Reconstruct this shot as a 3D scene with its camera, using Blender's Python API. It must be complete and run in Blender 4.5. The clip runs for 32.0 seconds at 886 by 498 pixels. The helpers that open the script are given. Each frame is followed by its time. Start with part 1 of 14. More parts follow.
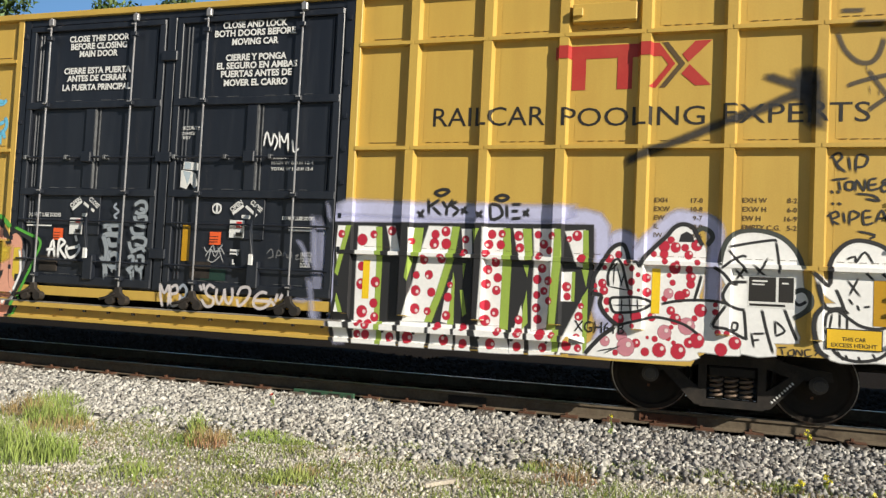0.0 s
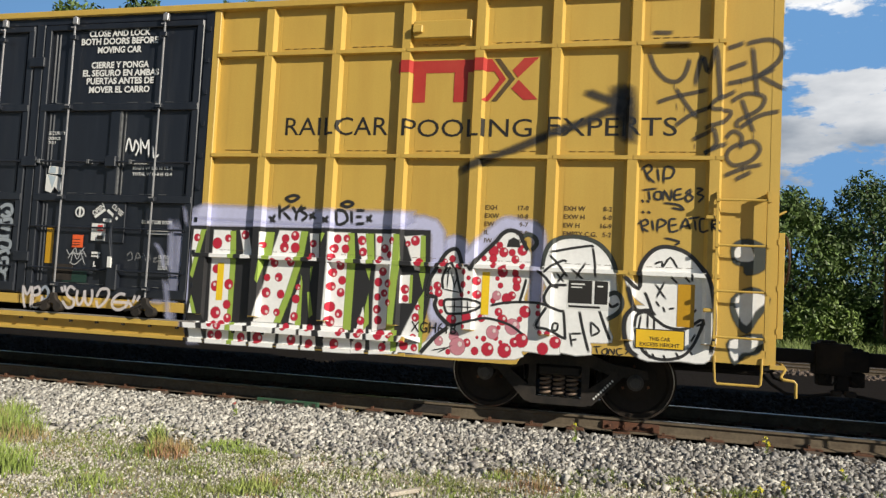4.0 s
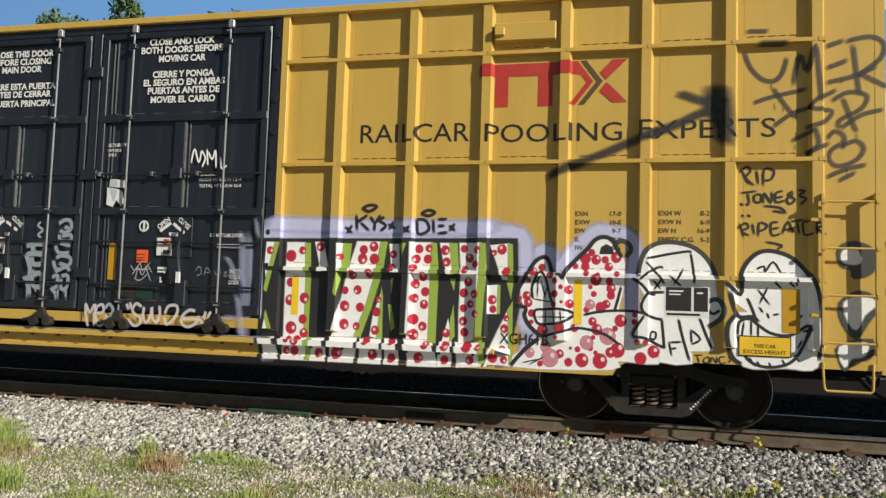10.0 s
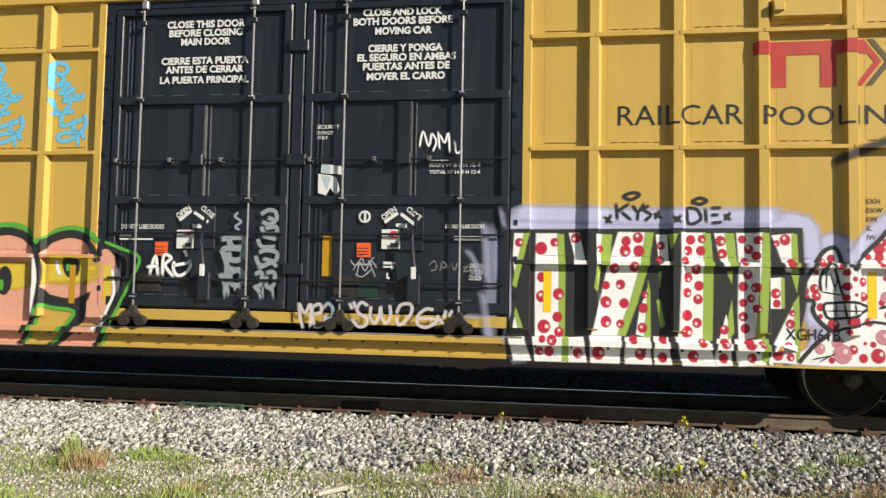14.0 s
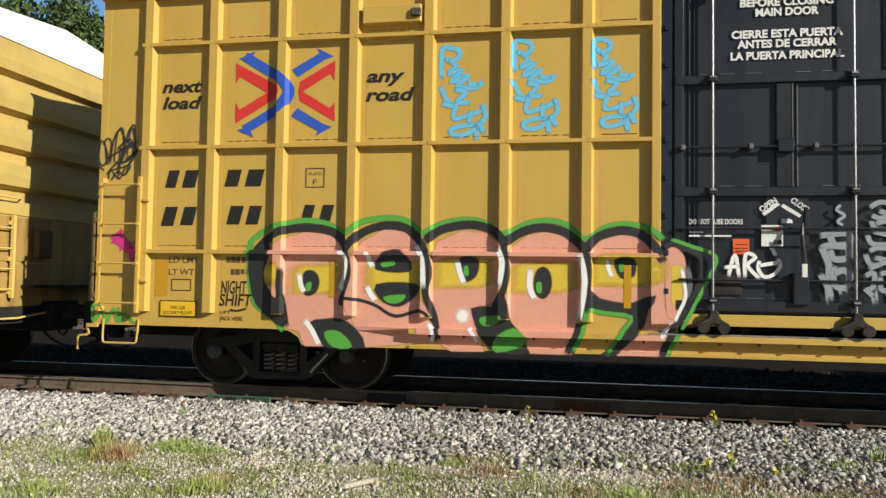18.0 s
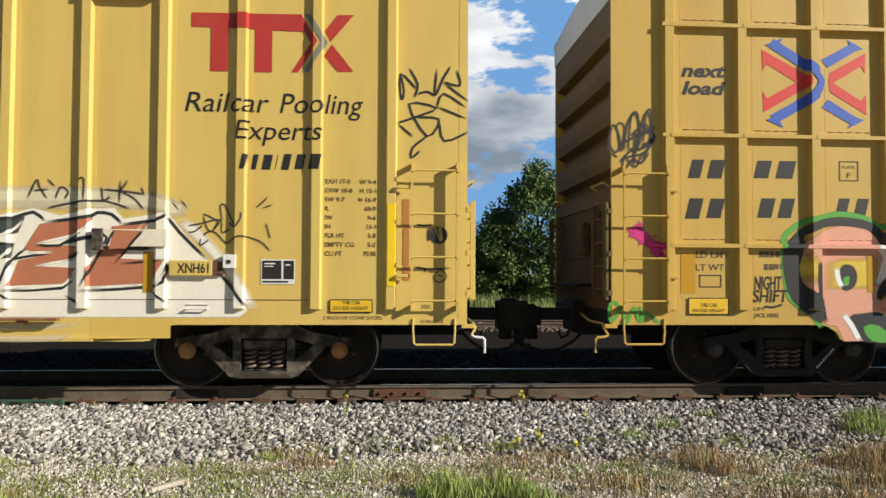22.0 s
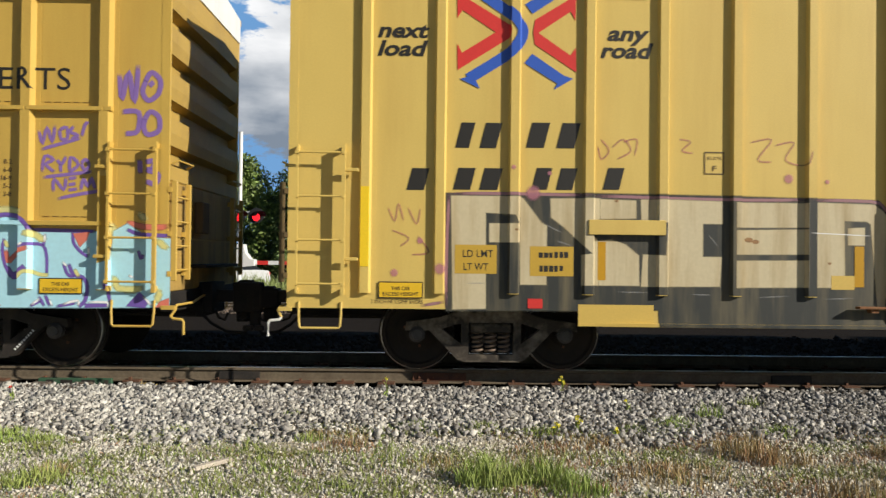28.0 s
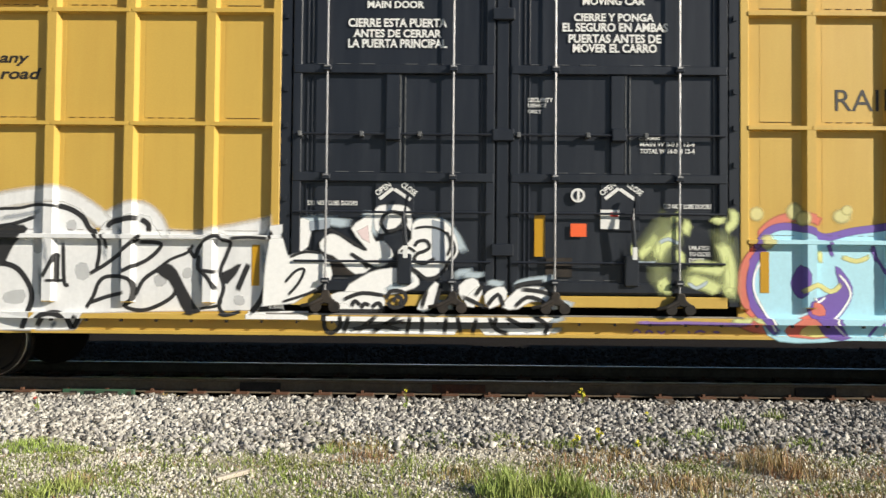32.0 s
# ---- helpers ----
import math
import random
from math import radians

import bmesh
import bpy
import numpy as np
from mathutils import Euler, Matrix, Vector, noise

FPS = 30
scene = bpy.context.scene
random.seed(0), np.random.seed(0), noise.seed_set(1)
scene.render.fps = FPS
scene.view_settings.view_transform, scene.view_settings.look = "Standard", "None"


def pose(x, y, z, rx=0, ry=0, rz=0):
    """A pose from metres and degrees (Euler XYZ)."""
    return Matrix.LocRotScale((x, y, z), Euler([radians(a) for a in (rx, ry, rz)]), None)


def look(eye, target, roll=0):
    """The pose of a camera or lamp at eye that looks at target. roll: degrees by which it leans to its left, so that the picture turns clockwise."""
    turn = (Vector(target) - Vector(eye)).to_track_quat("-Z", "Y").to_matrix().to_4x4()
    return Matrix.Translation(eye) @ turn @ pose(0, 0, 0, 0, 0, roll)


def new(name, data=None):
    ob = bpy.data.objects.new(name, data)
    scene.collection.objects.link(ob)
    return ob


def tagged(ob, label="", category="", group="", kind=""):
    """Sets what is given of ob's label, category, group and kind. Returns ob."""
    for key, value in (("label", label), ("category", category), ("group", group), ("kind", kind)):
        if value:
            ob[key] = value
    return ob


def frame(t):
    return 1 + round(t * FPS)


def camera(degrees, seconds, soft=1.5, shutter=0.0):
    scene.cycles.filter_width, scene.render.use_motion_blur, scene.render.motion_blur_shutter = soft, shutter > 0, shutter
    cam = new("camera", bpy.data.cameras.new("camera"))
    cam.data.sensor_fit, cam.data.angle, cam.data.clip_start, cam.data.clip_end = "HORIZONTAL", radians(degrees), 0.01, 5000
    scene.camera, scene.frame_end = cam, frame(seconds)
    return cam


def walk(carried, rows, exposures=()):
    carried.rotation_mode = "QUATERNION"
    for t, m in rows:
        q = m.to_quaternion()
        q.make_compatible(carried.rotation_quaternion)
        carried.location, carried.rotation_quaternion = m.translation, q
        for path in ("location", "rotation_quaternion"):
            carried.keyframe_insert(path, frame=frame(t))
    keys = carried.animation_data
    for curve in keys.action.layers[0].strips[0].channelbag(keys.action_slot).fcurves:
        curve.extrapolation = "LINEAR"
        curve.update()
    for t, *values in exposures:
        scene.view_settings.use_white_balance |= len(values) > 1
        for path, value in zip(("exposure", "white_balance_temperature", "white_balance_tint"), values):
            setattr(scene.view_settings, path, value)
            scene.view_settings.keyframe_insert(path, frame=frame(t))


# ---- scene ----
# ---- the camera: held by hand beside the track, turning to follow the train ----
CAM_Z = 1.385
# seconds, x, y, yaw, pitch, roll
CAMERA_ROWS = [
    (0.0, -0.007, -0.035, 16.44, 2.62, 2.70),
    (0.5, -0.006, -0.033, 16.31, 2.60, 2.53),
    (1.0, -0.003, -0.032, 16.18, 2.61, 2.37),
    (1.5, -0.003, -0.033, 16.04, 2.65, 2.39),
    (2.0, -0.003, -0.031, 15.85, 2.68, 2.57),
    (2.5, -0.007, -0.032, 15.27, 2.83, 2.69),
    (3.0, -0.006, -0.034, 14.86, 3.04, 2.99),
    (3.5, -0.004, -0.042, 14.38, 3.23, 2.94),
    (4.0, -0.007, -0.046, 13.87, 3.39, 2.95),
    (4.5, -0.010, -0.054, 13.56, 3.54, 2.89),
    (6.5, 0.001, -0.063, 12.80, 4.12, 2.13),
    (7.0, 0.004, -0.068, 12.77, 4.25, 2.14),
    (7.5, 0.007, -0.065, 12.87, 4.30, 2.28),
    (8.0, 0.010, -0.061, 12.83, 4.32, 2.29),
    (8.5, 0.010, -0.054, 12.71, 4.30, 2.15),
    (9.0, 0.008, -0.049, 12.76, 4.29, 2.02),
    (9.5, 0.007, -0.044, 13.06, 4.21, 1.84),
    (10.0, 0.002, -0.041, 13.11, 3.93, 1.81),
    (10.5, -0.002, -0.037, 13.06, 3.75, 1.82),
    (11.0, -0.001, -0.029, 12.72, 3.59, 1.63),
    (11.5, 0.004, -0.029, 11.19, 3.55, 1.42),
    (12.0, 0.015, -0.027, 9.22, 3.50, 0.83),
    (12.5, 0.018, -0.024, 7.10, 3.31, 0.55),
    (13.0, 0.020, -0.021, 6.20, 3.19, 0.26),
    (13.5, 0.020, -0.018, 6.72, 3.12, 0.41),
    (14.0, 0.014, -0.020, 8.17, 3.12, 1.05),
    (14.5, 0.018, -0.012, 11.05, 3.04, 0.76),
    (16.5, 0.026, -0.002, 11.42, 2.67, 0.61),
    (17.0, 0.024, 0.000, 10.96, 2.64, 0.83),
    (17.5, 0.023, 0.010, 10.55, 2.57, 0.69),
    (18.0, 0.021, 0.009, 10.15, 2.57, 0.90),
    (18.5, 0.014, 0.006, 9.34, 2.79, 1.15),
    (19.0, 0.011, 0.007, 6.66, 2.94, 1.31),
    (19.5, 0.008, 0.015, 1.20, 3.05, 1.15),
    (20.0, 0.009, 0.029, -2.35, 2.49, -0.05),
    (20.5, 0.009, 0.033, -3.95, 2.19, 0.02),
    (21.0, 0.005, 0.035, -4.33, 2.02, 0.05),
    (21.5, 0.000, 0.033, -4.26, 1.95, 0.12),
    (22.0, -0.008, 0.034, -3.95, 1.84, 0.28),
    (22.5, -0.009, 0.042, -4.14, 1.62, 0.16),
    (23.0, -0.006, 0.049, -4.35, 1.43, 0.44),
    (23.5, -0.009, 0.050, -4.23, 1.37, 0.24),
    (24.0, -0.013, 0.032, -1.47, 2.30, 0.49),
    (24.5, -0.014, 0.021, 3.42, 2.83, 0.43),
    (25.0, -0.019, 0.017, 5.89, 3.04, 0.99),
    (25.5, -0.019, 0.028, 6.32, 3.05, 1.03),
    (27.5, -0.006, 0.056, -0.22, 0.90, 0.55),
    (28.0, -0.007, 0.065, -0.90, 0.62, 0.64),
    (28.5, -0.009, 0.068, -0.67, 0.50, 0.72),
    (29.0, -0.013, 0.069, -0.86, 0.64, 0.58),
    (29.5, -0.011, 0.067, -0.23, 0.78, 0.51),
    (30.0, -0.012, 0.067, -0.21, 0.81, 0.39),
    (30.5, -0.011, 0.056, -0.21, 0.86, 0.43),
    (31.0, -0.010, 0.052, -0.23, 1.10, 0.28),
    (31.5, -0.013, 0.049, 0.24, 1.41, 0.63),
    (32.0, -0.015, 0.047, 0.52, 1.50, 0.51),
]


def camera_pose(x, y, yaw, pitch, roll):
    return pose(x, y, CAM_Z) @ pose(0, 0, 0, 0, 0, yaw) @ pose(0, 0, 0, 90 + pitch) @ pose(0, 0, 0, 0, 0, roll)


cam = camera(61.37, 32.0, soft=1.35, shutter=0.15)
EXPOSURES = [(0, 0.42), (4, 0.26), (9, 0.21), (12, 0.18), (13, 0.17), (14, 0.54), (17, 0.72), (18, 0.37), (20, 0.35), (22, 0.36), (23, 0.23), (24, 0.11), (25, 0.62), (28, 0.26), (30, 0.28), (31, 0.24), (32, 0.58)]
walk(cam, [(t, camera_pose(*row)) for t, *row in CAMERA_ROWS], EXPOSURES)

# ---- light: low afternoon sun from behind and to the right, blue sky with broken cloud ----
SUN_EL, SUN_AZ = 25.5, 63.0     # height, and the turn from the track's normal towards +x
sun_way = Vector((math.sin(radians(SUN_AZ)) * math.cos(radians(SUN_EL)), -math.cos(radians(SUN_AZ)) * math.cos(radians(SUN_EL)), math.sin(radians(SUN_EL))))
sun = new("sun", bpy.data.lights.new("sun", "SUN"))
sun.data.energy, sun.data.angle, sun.data.color = 5.0, radians(0.55), (0.985, 0.915, 0.785)
sun.matrix_world = look(sun_way * 50, (0, 0, 0))
scene.view_settings.exposure = 0.0

world = bpy.data.worlds.new("sky")
scene.world = world
world.use_nodes = True
wn, wl = world.node_tree.nodes, world.node_tree.links
wn.clear()
w_out, w_bg = wn.new("ShaderNodeOutputWorld"), wn.new("ShaderNodeBackground")
w_sky = wn.new("ShaderNodeTexSky")
w_sky.sky_type, w_sky.sun_disc = "NISHITA", False
w_sky.sun_elevation, w_sky.sun_rotation = radians(SUN_EL), math.atan2(sun_way.x, sun_way.y)
w_sky.air_density, w_sky.dust_density, w_sky.ozone_density = 1.0, 0.2, 3.0
w_co, w_map = wn.new("ShaderNodeTexCoord"), wn.new("ShaderNodeMapping")
w_map.inputs["Scale"].default_value = (1.0, 1.0, 2.6)
w_map.inputs["Location"].default_value = (0.35, 0.1, 0.52)
w_noise = wn.new("ShaderNodeTexNoise")
w_noise.inputs["Scale"].default_value, w_noise.inputs["Detail"].default_value, w_noise.inputs["Roughness"].default_value = 4.6, 10.0, 0.62
w_ramp = wn.new("ShaderNodeValToRGB")
w_ramp.color_ramp.elements[0].position, w_ramp.color_ramp.elements[1].position = 0.96, 1.10
w_shade = wn.new("ShaderNodeTexNoise")
w_shade.inputs["Scale"].default_value, w_shade.inputs["Detail"].default_value = 5.5, 8.0
w_cloud = wn.new("ShaderNodeValToRGB")
w_cloud.color_ramp.elements[0].position, w_cloud.color_ramp.elements[0].color = 0.24, (4.6, 5.6, 7.0, 1)
w_cloud.color_ramp.elements[1].position, w_cloud.color_ramp.elements[1].color = 0.66, (22.0, 22.0, 22.0, 1)
w_mix = wn.new("ShaderNodeMix")
w_mix.data_type = "RGBA"
# cumulus gathers over the field, above flat bases some ten degrees over the horizon
w_split, w_rise, w_gather, w_tone = wn.new("ShaderNodeSeparateXYZ"), wn.new("ShaderNodeValToRGB"), wn.new("ShaderNodeMath"), wn.new("ShaderNodeMath")
rise = w_rise.color_ramp.elements
rise[0].position, rise[0].color = 0.06, (0.30, 0.30, 0.30, 1)
rise[1].position, rise[1].color = 0.20, (0.585, 0.585, 0.585, 1)
for place, level in ((0.33, 0.50), (0.42, 0.36), (1.0, 0.30)):
    rise.new(place).color = (level, level, level, 1)
w_gather.operation, w_tone.operation = "ADD", "MULTIPLY_ADD"
# one heavier, grey-bellied cloud stands straight across the track
w_span, w_heavy, w_dense, w_dull = wn.new("ShaderNodeMath"), wn.new("ShaderNodeMapRange"), wn.new("ShaderNodeMath"), wn.new("ShaderNodeMath")
w_span.operation, w_dense.operation, w_dull.operation = "ABSOLUTE", "MULTIPLY_ADD", "MULTIPLY_ADD"
w_heavy.inputs["From Min"].default_value, w_heavy.inputs["From Max"].default_value = 0.08, 0.24
w_heavy.inputs["To Min"].default_value, w_heavy.inputs["To Max"].default_value = 1.0, 0.0
w_dense.inputs[1].default_value, w_dull.inputs[1].default_value = 0.07, -0.06
w_side, w_bank = wn.new("ShaderNodeMapRange"), wn.new("ShaderNodeMath")
w_side.inputs["From Min"].default_value, w_side.inputs["From Max"].default_value = -0.2, 0.5
w_side.inputs["To Min"].default_value = 0.55
w_bank.operation = "MULTIPLY"
w_low = wn.new("ShaderNodeMapRange")
w_low.inputs["From Min"].default_value, w_low.inputs["From Max"].default_value = 0.15, 0.34
w_low.inputs["To Min"].default_value, w_low.inputs["To Max"].default_value = -0.17, 0.12
wl.new(w_co.outputs["Generated"], w_map.inputs["Vector"])
wl.new(w_map.outputs["Vector"], w_noise.inputs["Vector"])
wl.new(w_map.outputs["Vector"], w_shade.inputs["Vector"])
wl.new(w_co.outputs["Generated"], w_split.inputs[0])
wl.new(w_split.outputs["Z"], w_rise.inputs["Fac"])
wl.new(w_split.outputs["Z"], w_low.inputs["Value"])
wl.new(w_noise.outputs["Fac"], w_gather.inputs[0])
wl.new(w_split.outputs["Y"], w_side.inputs["Value"])
wl.new(w_rise.outputs["Color"], w_bank.inputs[0])
wl.new(w_side.outputs["Result"], w_bank.inputs[1])
wl.new(w_bank.outputs[0], w_gather.inputs[1])
wl.new(w_split.outputs["X"], w_span.inputs[0])
wl.new(w_span.outputs[0], w_heavy.inputs["Value"])
wl.new(w_heavy.outputs["Result"], w_dense.inputs[0])
wl.new(w_gather.outputs[0], w_dense.inputs[2])
w_tone.inputs[1].default_value = 1.0
wl.new(w_shade.outputs["Fac"], w_tone.inputs[0])
wl.new(w_low.outputs["Result"], w_tone.inputs[2])
wl.new(w_heavy.outputs["Result"], w_dull.inputs[0])
wl.new(w_tone.outputs[0], w_dull.inputs[2])
# towards the sun's side the clouds are whiter, then give way to open blue
w_white, w_open, w_lift, w_thin = wn.new("ShaderNodeMapRange"), wn.new("ShaderNodeMapRange"), wn.new("ShaderNodeMath"), wn.new("ShaderNodeMath")
w_white.inputs["From Min"].default_value, w_white.inputs["From Max"].default_value, w_white.inputs["To Max"].default_value = 0.26, 0.46, 0.26
w_open.inputs["From Min"].default_value, w_open.inputs["From Max"].default_value, w_open.inputs["To Max"].default_value = 0.12, 0.30, -0.13
wl.new(w_split.outputs["X"], w_white.inputs["Value"])
wl.new(w_split.outputs["X"], w_open.inputs["Value"])
wl.new(w_dull.outputs[0], w_lift.inputs[0])
wl.new(w_white.outputs["Result"], w_lift.inputs[1])
wl.new(w_lift.outputs[0], w_cloud.inputs["Fac"])
wl.new(w_dense.outputs[0], w_thin.inputs[0])
wl.new(w_open.outputs["Result"], w_thin.inputs[1])
w_left, w_part = wn.new("ShaderNodeMapRange"), wn.new("ShaderNodeMath")
w_left.inputs["From Min"].default_value, w_left.inputs["From Max"].default_value = -0.36, -0.15
w_left.inputs["To Min"].default_value, w_left.inputs["To Max"].default_value = -0.16, 0.0
wl.new(w_split.outputs["X"], w_left.inputs["Value"])
wl.new(w_thin.outputs[0], w_part.inputs[0])
wl.new(w_left.outputs["Result"], w_part.inputs[1])
wl.new(w_part.outputs[0], w_ramp.inputs["Fac"])
wl.new(w_ramp.outputs["Color"], w_mix.inputs[0])
# clear blue low over the field, away from the sun
w_blue, w_deep = wn.new("ShaderNodeMapRange"), wn.new("ShaderNodeMix")
w_blue.inputs["From Min"].default_value, w_blue.inputs["From Max"].default_value, w_blue.inputs["To Max"].default_value = 0.1, 0.8, 0.85
w_deep.data_type = "RGBA"
w_deep.inputs[7].default_value = (3.6, 8.0, 15.0, 1)
wl.new(w_split.outputs["Y"], w_blue.inputs["Value"])
wl.new(w_blue.outputs["Result"], w_deep.inputs[0])
wl.new(w_sky.outputs["Color"], w_deep.inputs[6])
wl.new(w_deep.outputs[2], w_mix.inputs[6])
wl.new(w_cloud.outputs["Color"], w_mix.inputs[7])
wl.new(w_mix.outputs[2], w_bg.inputs["Color"])
w_bg.inputs["Strength"].default_value = 0.041
wl.new(w_bg.outputs["Background"], w_out.inputs["Surface"])

# ---- materials ----
def material(name, colour, rough=0.6, metal=0.0, stain=None, stain_scale=1.5, stain_amount=0.35, grain=0.06, grain_scale=60.0,
             bump=0.15, bump_scale=90.0, streaks=False, spec=0.5, per_object=0.0, per_island=0.0, dents=0.0):
    """Paint, metal, stone or soil: a base colour with grain, broad stains and a fine relief."""
    m = bpy.data.materials.new(name)
    m.use_nodes = True
    n, l = m.node_tree.nodes, m.node_tree.links
    b = n["Principled BSDF"]
    b.inputs["Roughness"].default_value, b.inputs["Metallic"].default_value = rough, metal
    b.inputs["Specular IOR Level"].default_value = spec
    co = n.new("ShaderNodeTexCoord")
    grit = n.new("ShaderNodeTexNoise")
    grit.inputs["Scale"].default_value, grit.inputs["Detail"].default_value = grain_scale, 5.0
    l.new(co.outputs["Object"], grit.inputs["Vector"])
    vary = n.new("ShaderNodeMapRange")
    vary.inputs["From Min"].default_value, vary.inputs["From Max"].default_value = 0.25, 0.75
    vary.inputs["To Min"].default_value, vary.inputs["To Max"].default_value = 1 - grain, 1 + grain
    l.new(grit.outputs["Fac"], vary.inputs["Value"])
    value = vary.outputs["Result"]
    for amount, node, out in ((per_object, "ShaderNodeObjectInfo", "Random"), (per_island, "ShaderNodeNewGeometry", "Random Per Island")):
        if amount:
            info, spread, times = n.new(node), n.new("ShaderNodeMapRange"), n.new("ShaderNodeMath")
            spread.inputs["To Min"].default_value, spread.inputs["To Max"].default_value = 1 - amount, 1 + amount
            times.operation = "MULTIPLY"
            l.new(info.outputs[out], spread.inputs["Value"])
            l.new(spread.outputs["Result"], times.inputs[0])
            l.new(value, times.inputs[1])
            value = times.outputs[0]
    last = None
    base = n.new("ShaderNodeMix")
    base.data_type, base.blend_type = "RGBA", "MULTIPLY"
    base.inputs[0].default_value = 1.0
    base.inputs[6].default_value = (*colour, 1)
    l.new(value, base.inputs[7])
    last = base.outputs[2]
    if stain:
        blot, ramp, mix, mapping = n.new("ShaderNodeTexNoise"), n.new("ShaderNodeMapRange"), n.new("ShaderNodeMix"), n.new("ShaderNodeMapping")
        mapping.inputs["Scale"].default_value = (stain_scale * 3.5, stain_scale * 3.5, stain_scale * 0.35) if streaks else (stain_scale,) * 3
        blot.inputs["Scale"].default_value, blot.inputs["Detail"].default_value, blot.inputs["Roughness"].default_value = 1.0, 7.0, 0.62
        ramp.inputs["From Min"].default_value, ramp.inputs["From Max"].default_value = 0.45, 0.75
        ramp.inputs["To Max"].default_value = stain_amount
        mix.data_type = "RGBA"
        l.new(co.outputs["Object"], mapping.inputs["Vector"])
        l.new(mapping.outputs["Vector"], blot.inputs["Vector"])
        l.new(blot.outputs["Fac"], ramp.inputs["Value"])
        l.new(ramp.outputs["Result"], mix.inputs[0])
        l.new(last, mix.inputs[6])
        mix.inputs[7].default_value = (*stain, 1)
        last = mix.outputs[2]
    l.new(last, b.inputs["Base Color"])
    if bump:
        relief, bm_ = n.new("ShaderNodeTexNoise"), n.new("ShaderNodeBump")
        relief.inputs["Scale"].default_value, relief.inputs["Detail"].default_value = bump_scale, 4.0
        bm_.inputs["Strength"].default_value, bm_.inputs["Distance"].default_value = bump, 0.02
        l.new(co.outputs["Object"], relief.inputs["Vector"])
        l.new(relief.outputs["Fac"], bm_.inputs["Height"])
        l.new(bm_.outputs["Normal"], b.inputs["Normal"])
        if dents:
            broad, deep = n.new("ShaderNodeTexNoise"), n.new("ShaderNodeBump")
            broad.inputs["Scale"].default_value, broad.inputs["Detail"].default_value = 1.0, 1.0
            deep.inputs["Strength"].default_value, deep.inputs["Distance"].default_value = dents, 0.05
            l.new(co.outputs["Object"], broad.inputs["Vector"])
            l.new(broad.outputs["Fac"], deep.inputs["Height"])
            l.new(deep.outputs["Normal"], bm_.inputs["Normal"])
    return m


def spray(name, colour, rough=0.55, cover=1.0, stain=None, amount=0.5):
    """Sprayed or stencilled paint: opaque in the middle, thinning out by the mesh's own 'cover' attribute with a speckled edge."""
    m = material(name, colour, rough, grain=0.05, grain_scale=25, bump=0.05, stain=stain, stain_scale=1.3, stain_amount=amount, streaks=True)
    n, l = m.node_tree.nodes, m.node_tree.links
    b, out = n["Principled BSDF"], n["Material Output"]
    att, clear, mix = n.new("ShaderNodeAttribute"), n.new("ShaderNodeBsdfTransparent"), n.new("ShaderNodeMixShader")
    att.attribute_name = "cover"
    co, fleck, add, rng = n.new("ShaderNodeTexCoord"), n.new("ShaderNodeTexNoise"), n.new("ShaderNodeMath"), n.new("ShaderNodeMapRange")
    fleck.inputs["Scale"].default_value, fleck.inputs["Detail"].default_value = 45.0, 3.0
    l.new(co.outputs["Object"], fleck.inputs["Vector"])
    rng.inputs["From Min"].default_value, rng.inputs["From Max"].default_value = 0.3, 0.7
    rng.inputs["To Min"].default_value, rng.inputs["To Max"].default_value = 1.1, 1.4
    l.new(fleck.outputs["Fac"], rng.inputs["Value"])
    add.operation, add.use_clamp = "MULTIPLY", True
    l.new(att.outputs["Fac"], add.inputs[0])
    l.new(rng.outputs["Result"], add.inputs[1])
    lim = n.new("ShaderNodeMath")
    lim.operation = "MULTIPLY"
    lim.inputs[1].default_value = cover
    l.new(add.outputs[0], lim.inputs[0])
    l.new(lim.outputs[0], mix.inputs[0])
    l.new(clear.outputs[0], mix.inputs[1])
    l.new(b.outputs[0], mix.inputs[2])
    l.new(mix.outputs[0], out.inputs["Surface"])
    return m


M = {}
M["yellow_a"] = material("ochre_yellow_paint", (0.54, 0.358, 0.075), 0.5, stain=(0.40, 0.21, 0.04), stain_scale=0.9, stain_amount=0.3, grain=0.05, streaks=True, bump=0.06, dents=0.35)
M["yellow_b"] = material("faded_yellow_paint", (0.64, 0.465, 0.125), 0.55, stain=(0.46, 0.27, 0.06), stain_scale=0.9, stain_amount=0.35, grain=0.05, streaks=True, bump=0.06, dents=0.45)
M["black"] = material("black_door_paint", (0.0135, 0.0165, 0.024), 0.36, stain=(0.04, 0.045, 0.055), stain_scale=1.6, stain_amount=0.4, grain=0.1, streaks=True, bump=0.05)
M["steel"] = material("galvanised_rod", (0.33, 0.33, 0.34), 0.42, 0.45, stain=(0.18, 0.14, 0.11), stain_scale=4, stain_amount=0.4)
M["rust"] = material("rusty_steel", (0.12, 0.055, 0.03), 0.85, 0.1, stain=(0.22, 0.10, 0.045), stain_scale=5, stain_amount=0.6, grain=0.2)
M["truck"] = material("grimy_black_steel", (0.028, 0.025, 0.023), 0.75, 0.1, stain=(0.09, 0.07, 0.055), stain_scale=4, stain_amount=0.55, grain=0.2, spec=0.2)
M["worn_track"] = material("polished_track_steel", (0.38, 0.36, 0.34), 0.4, 0.5, stain=(0.10, 0.07, 0.05), stain_scale=3, stain_amount=0.7)
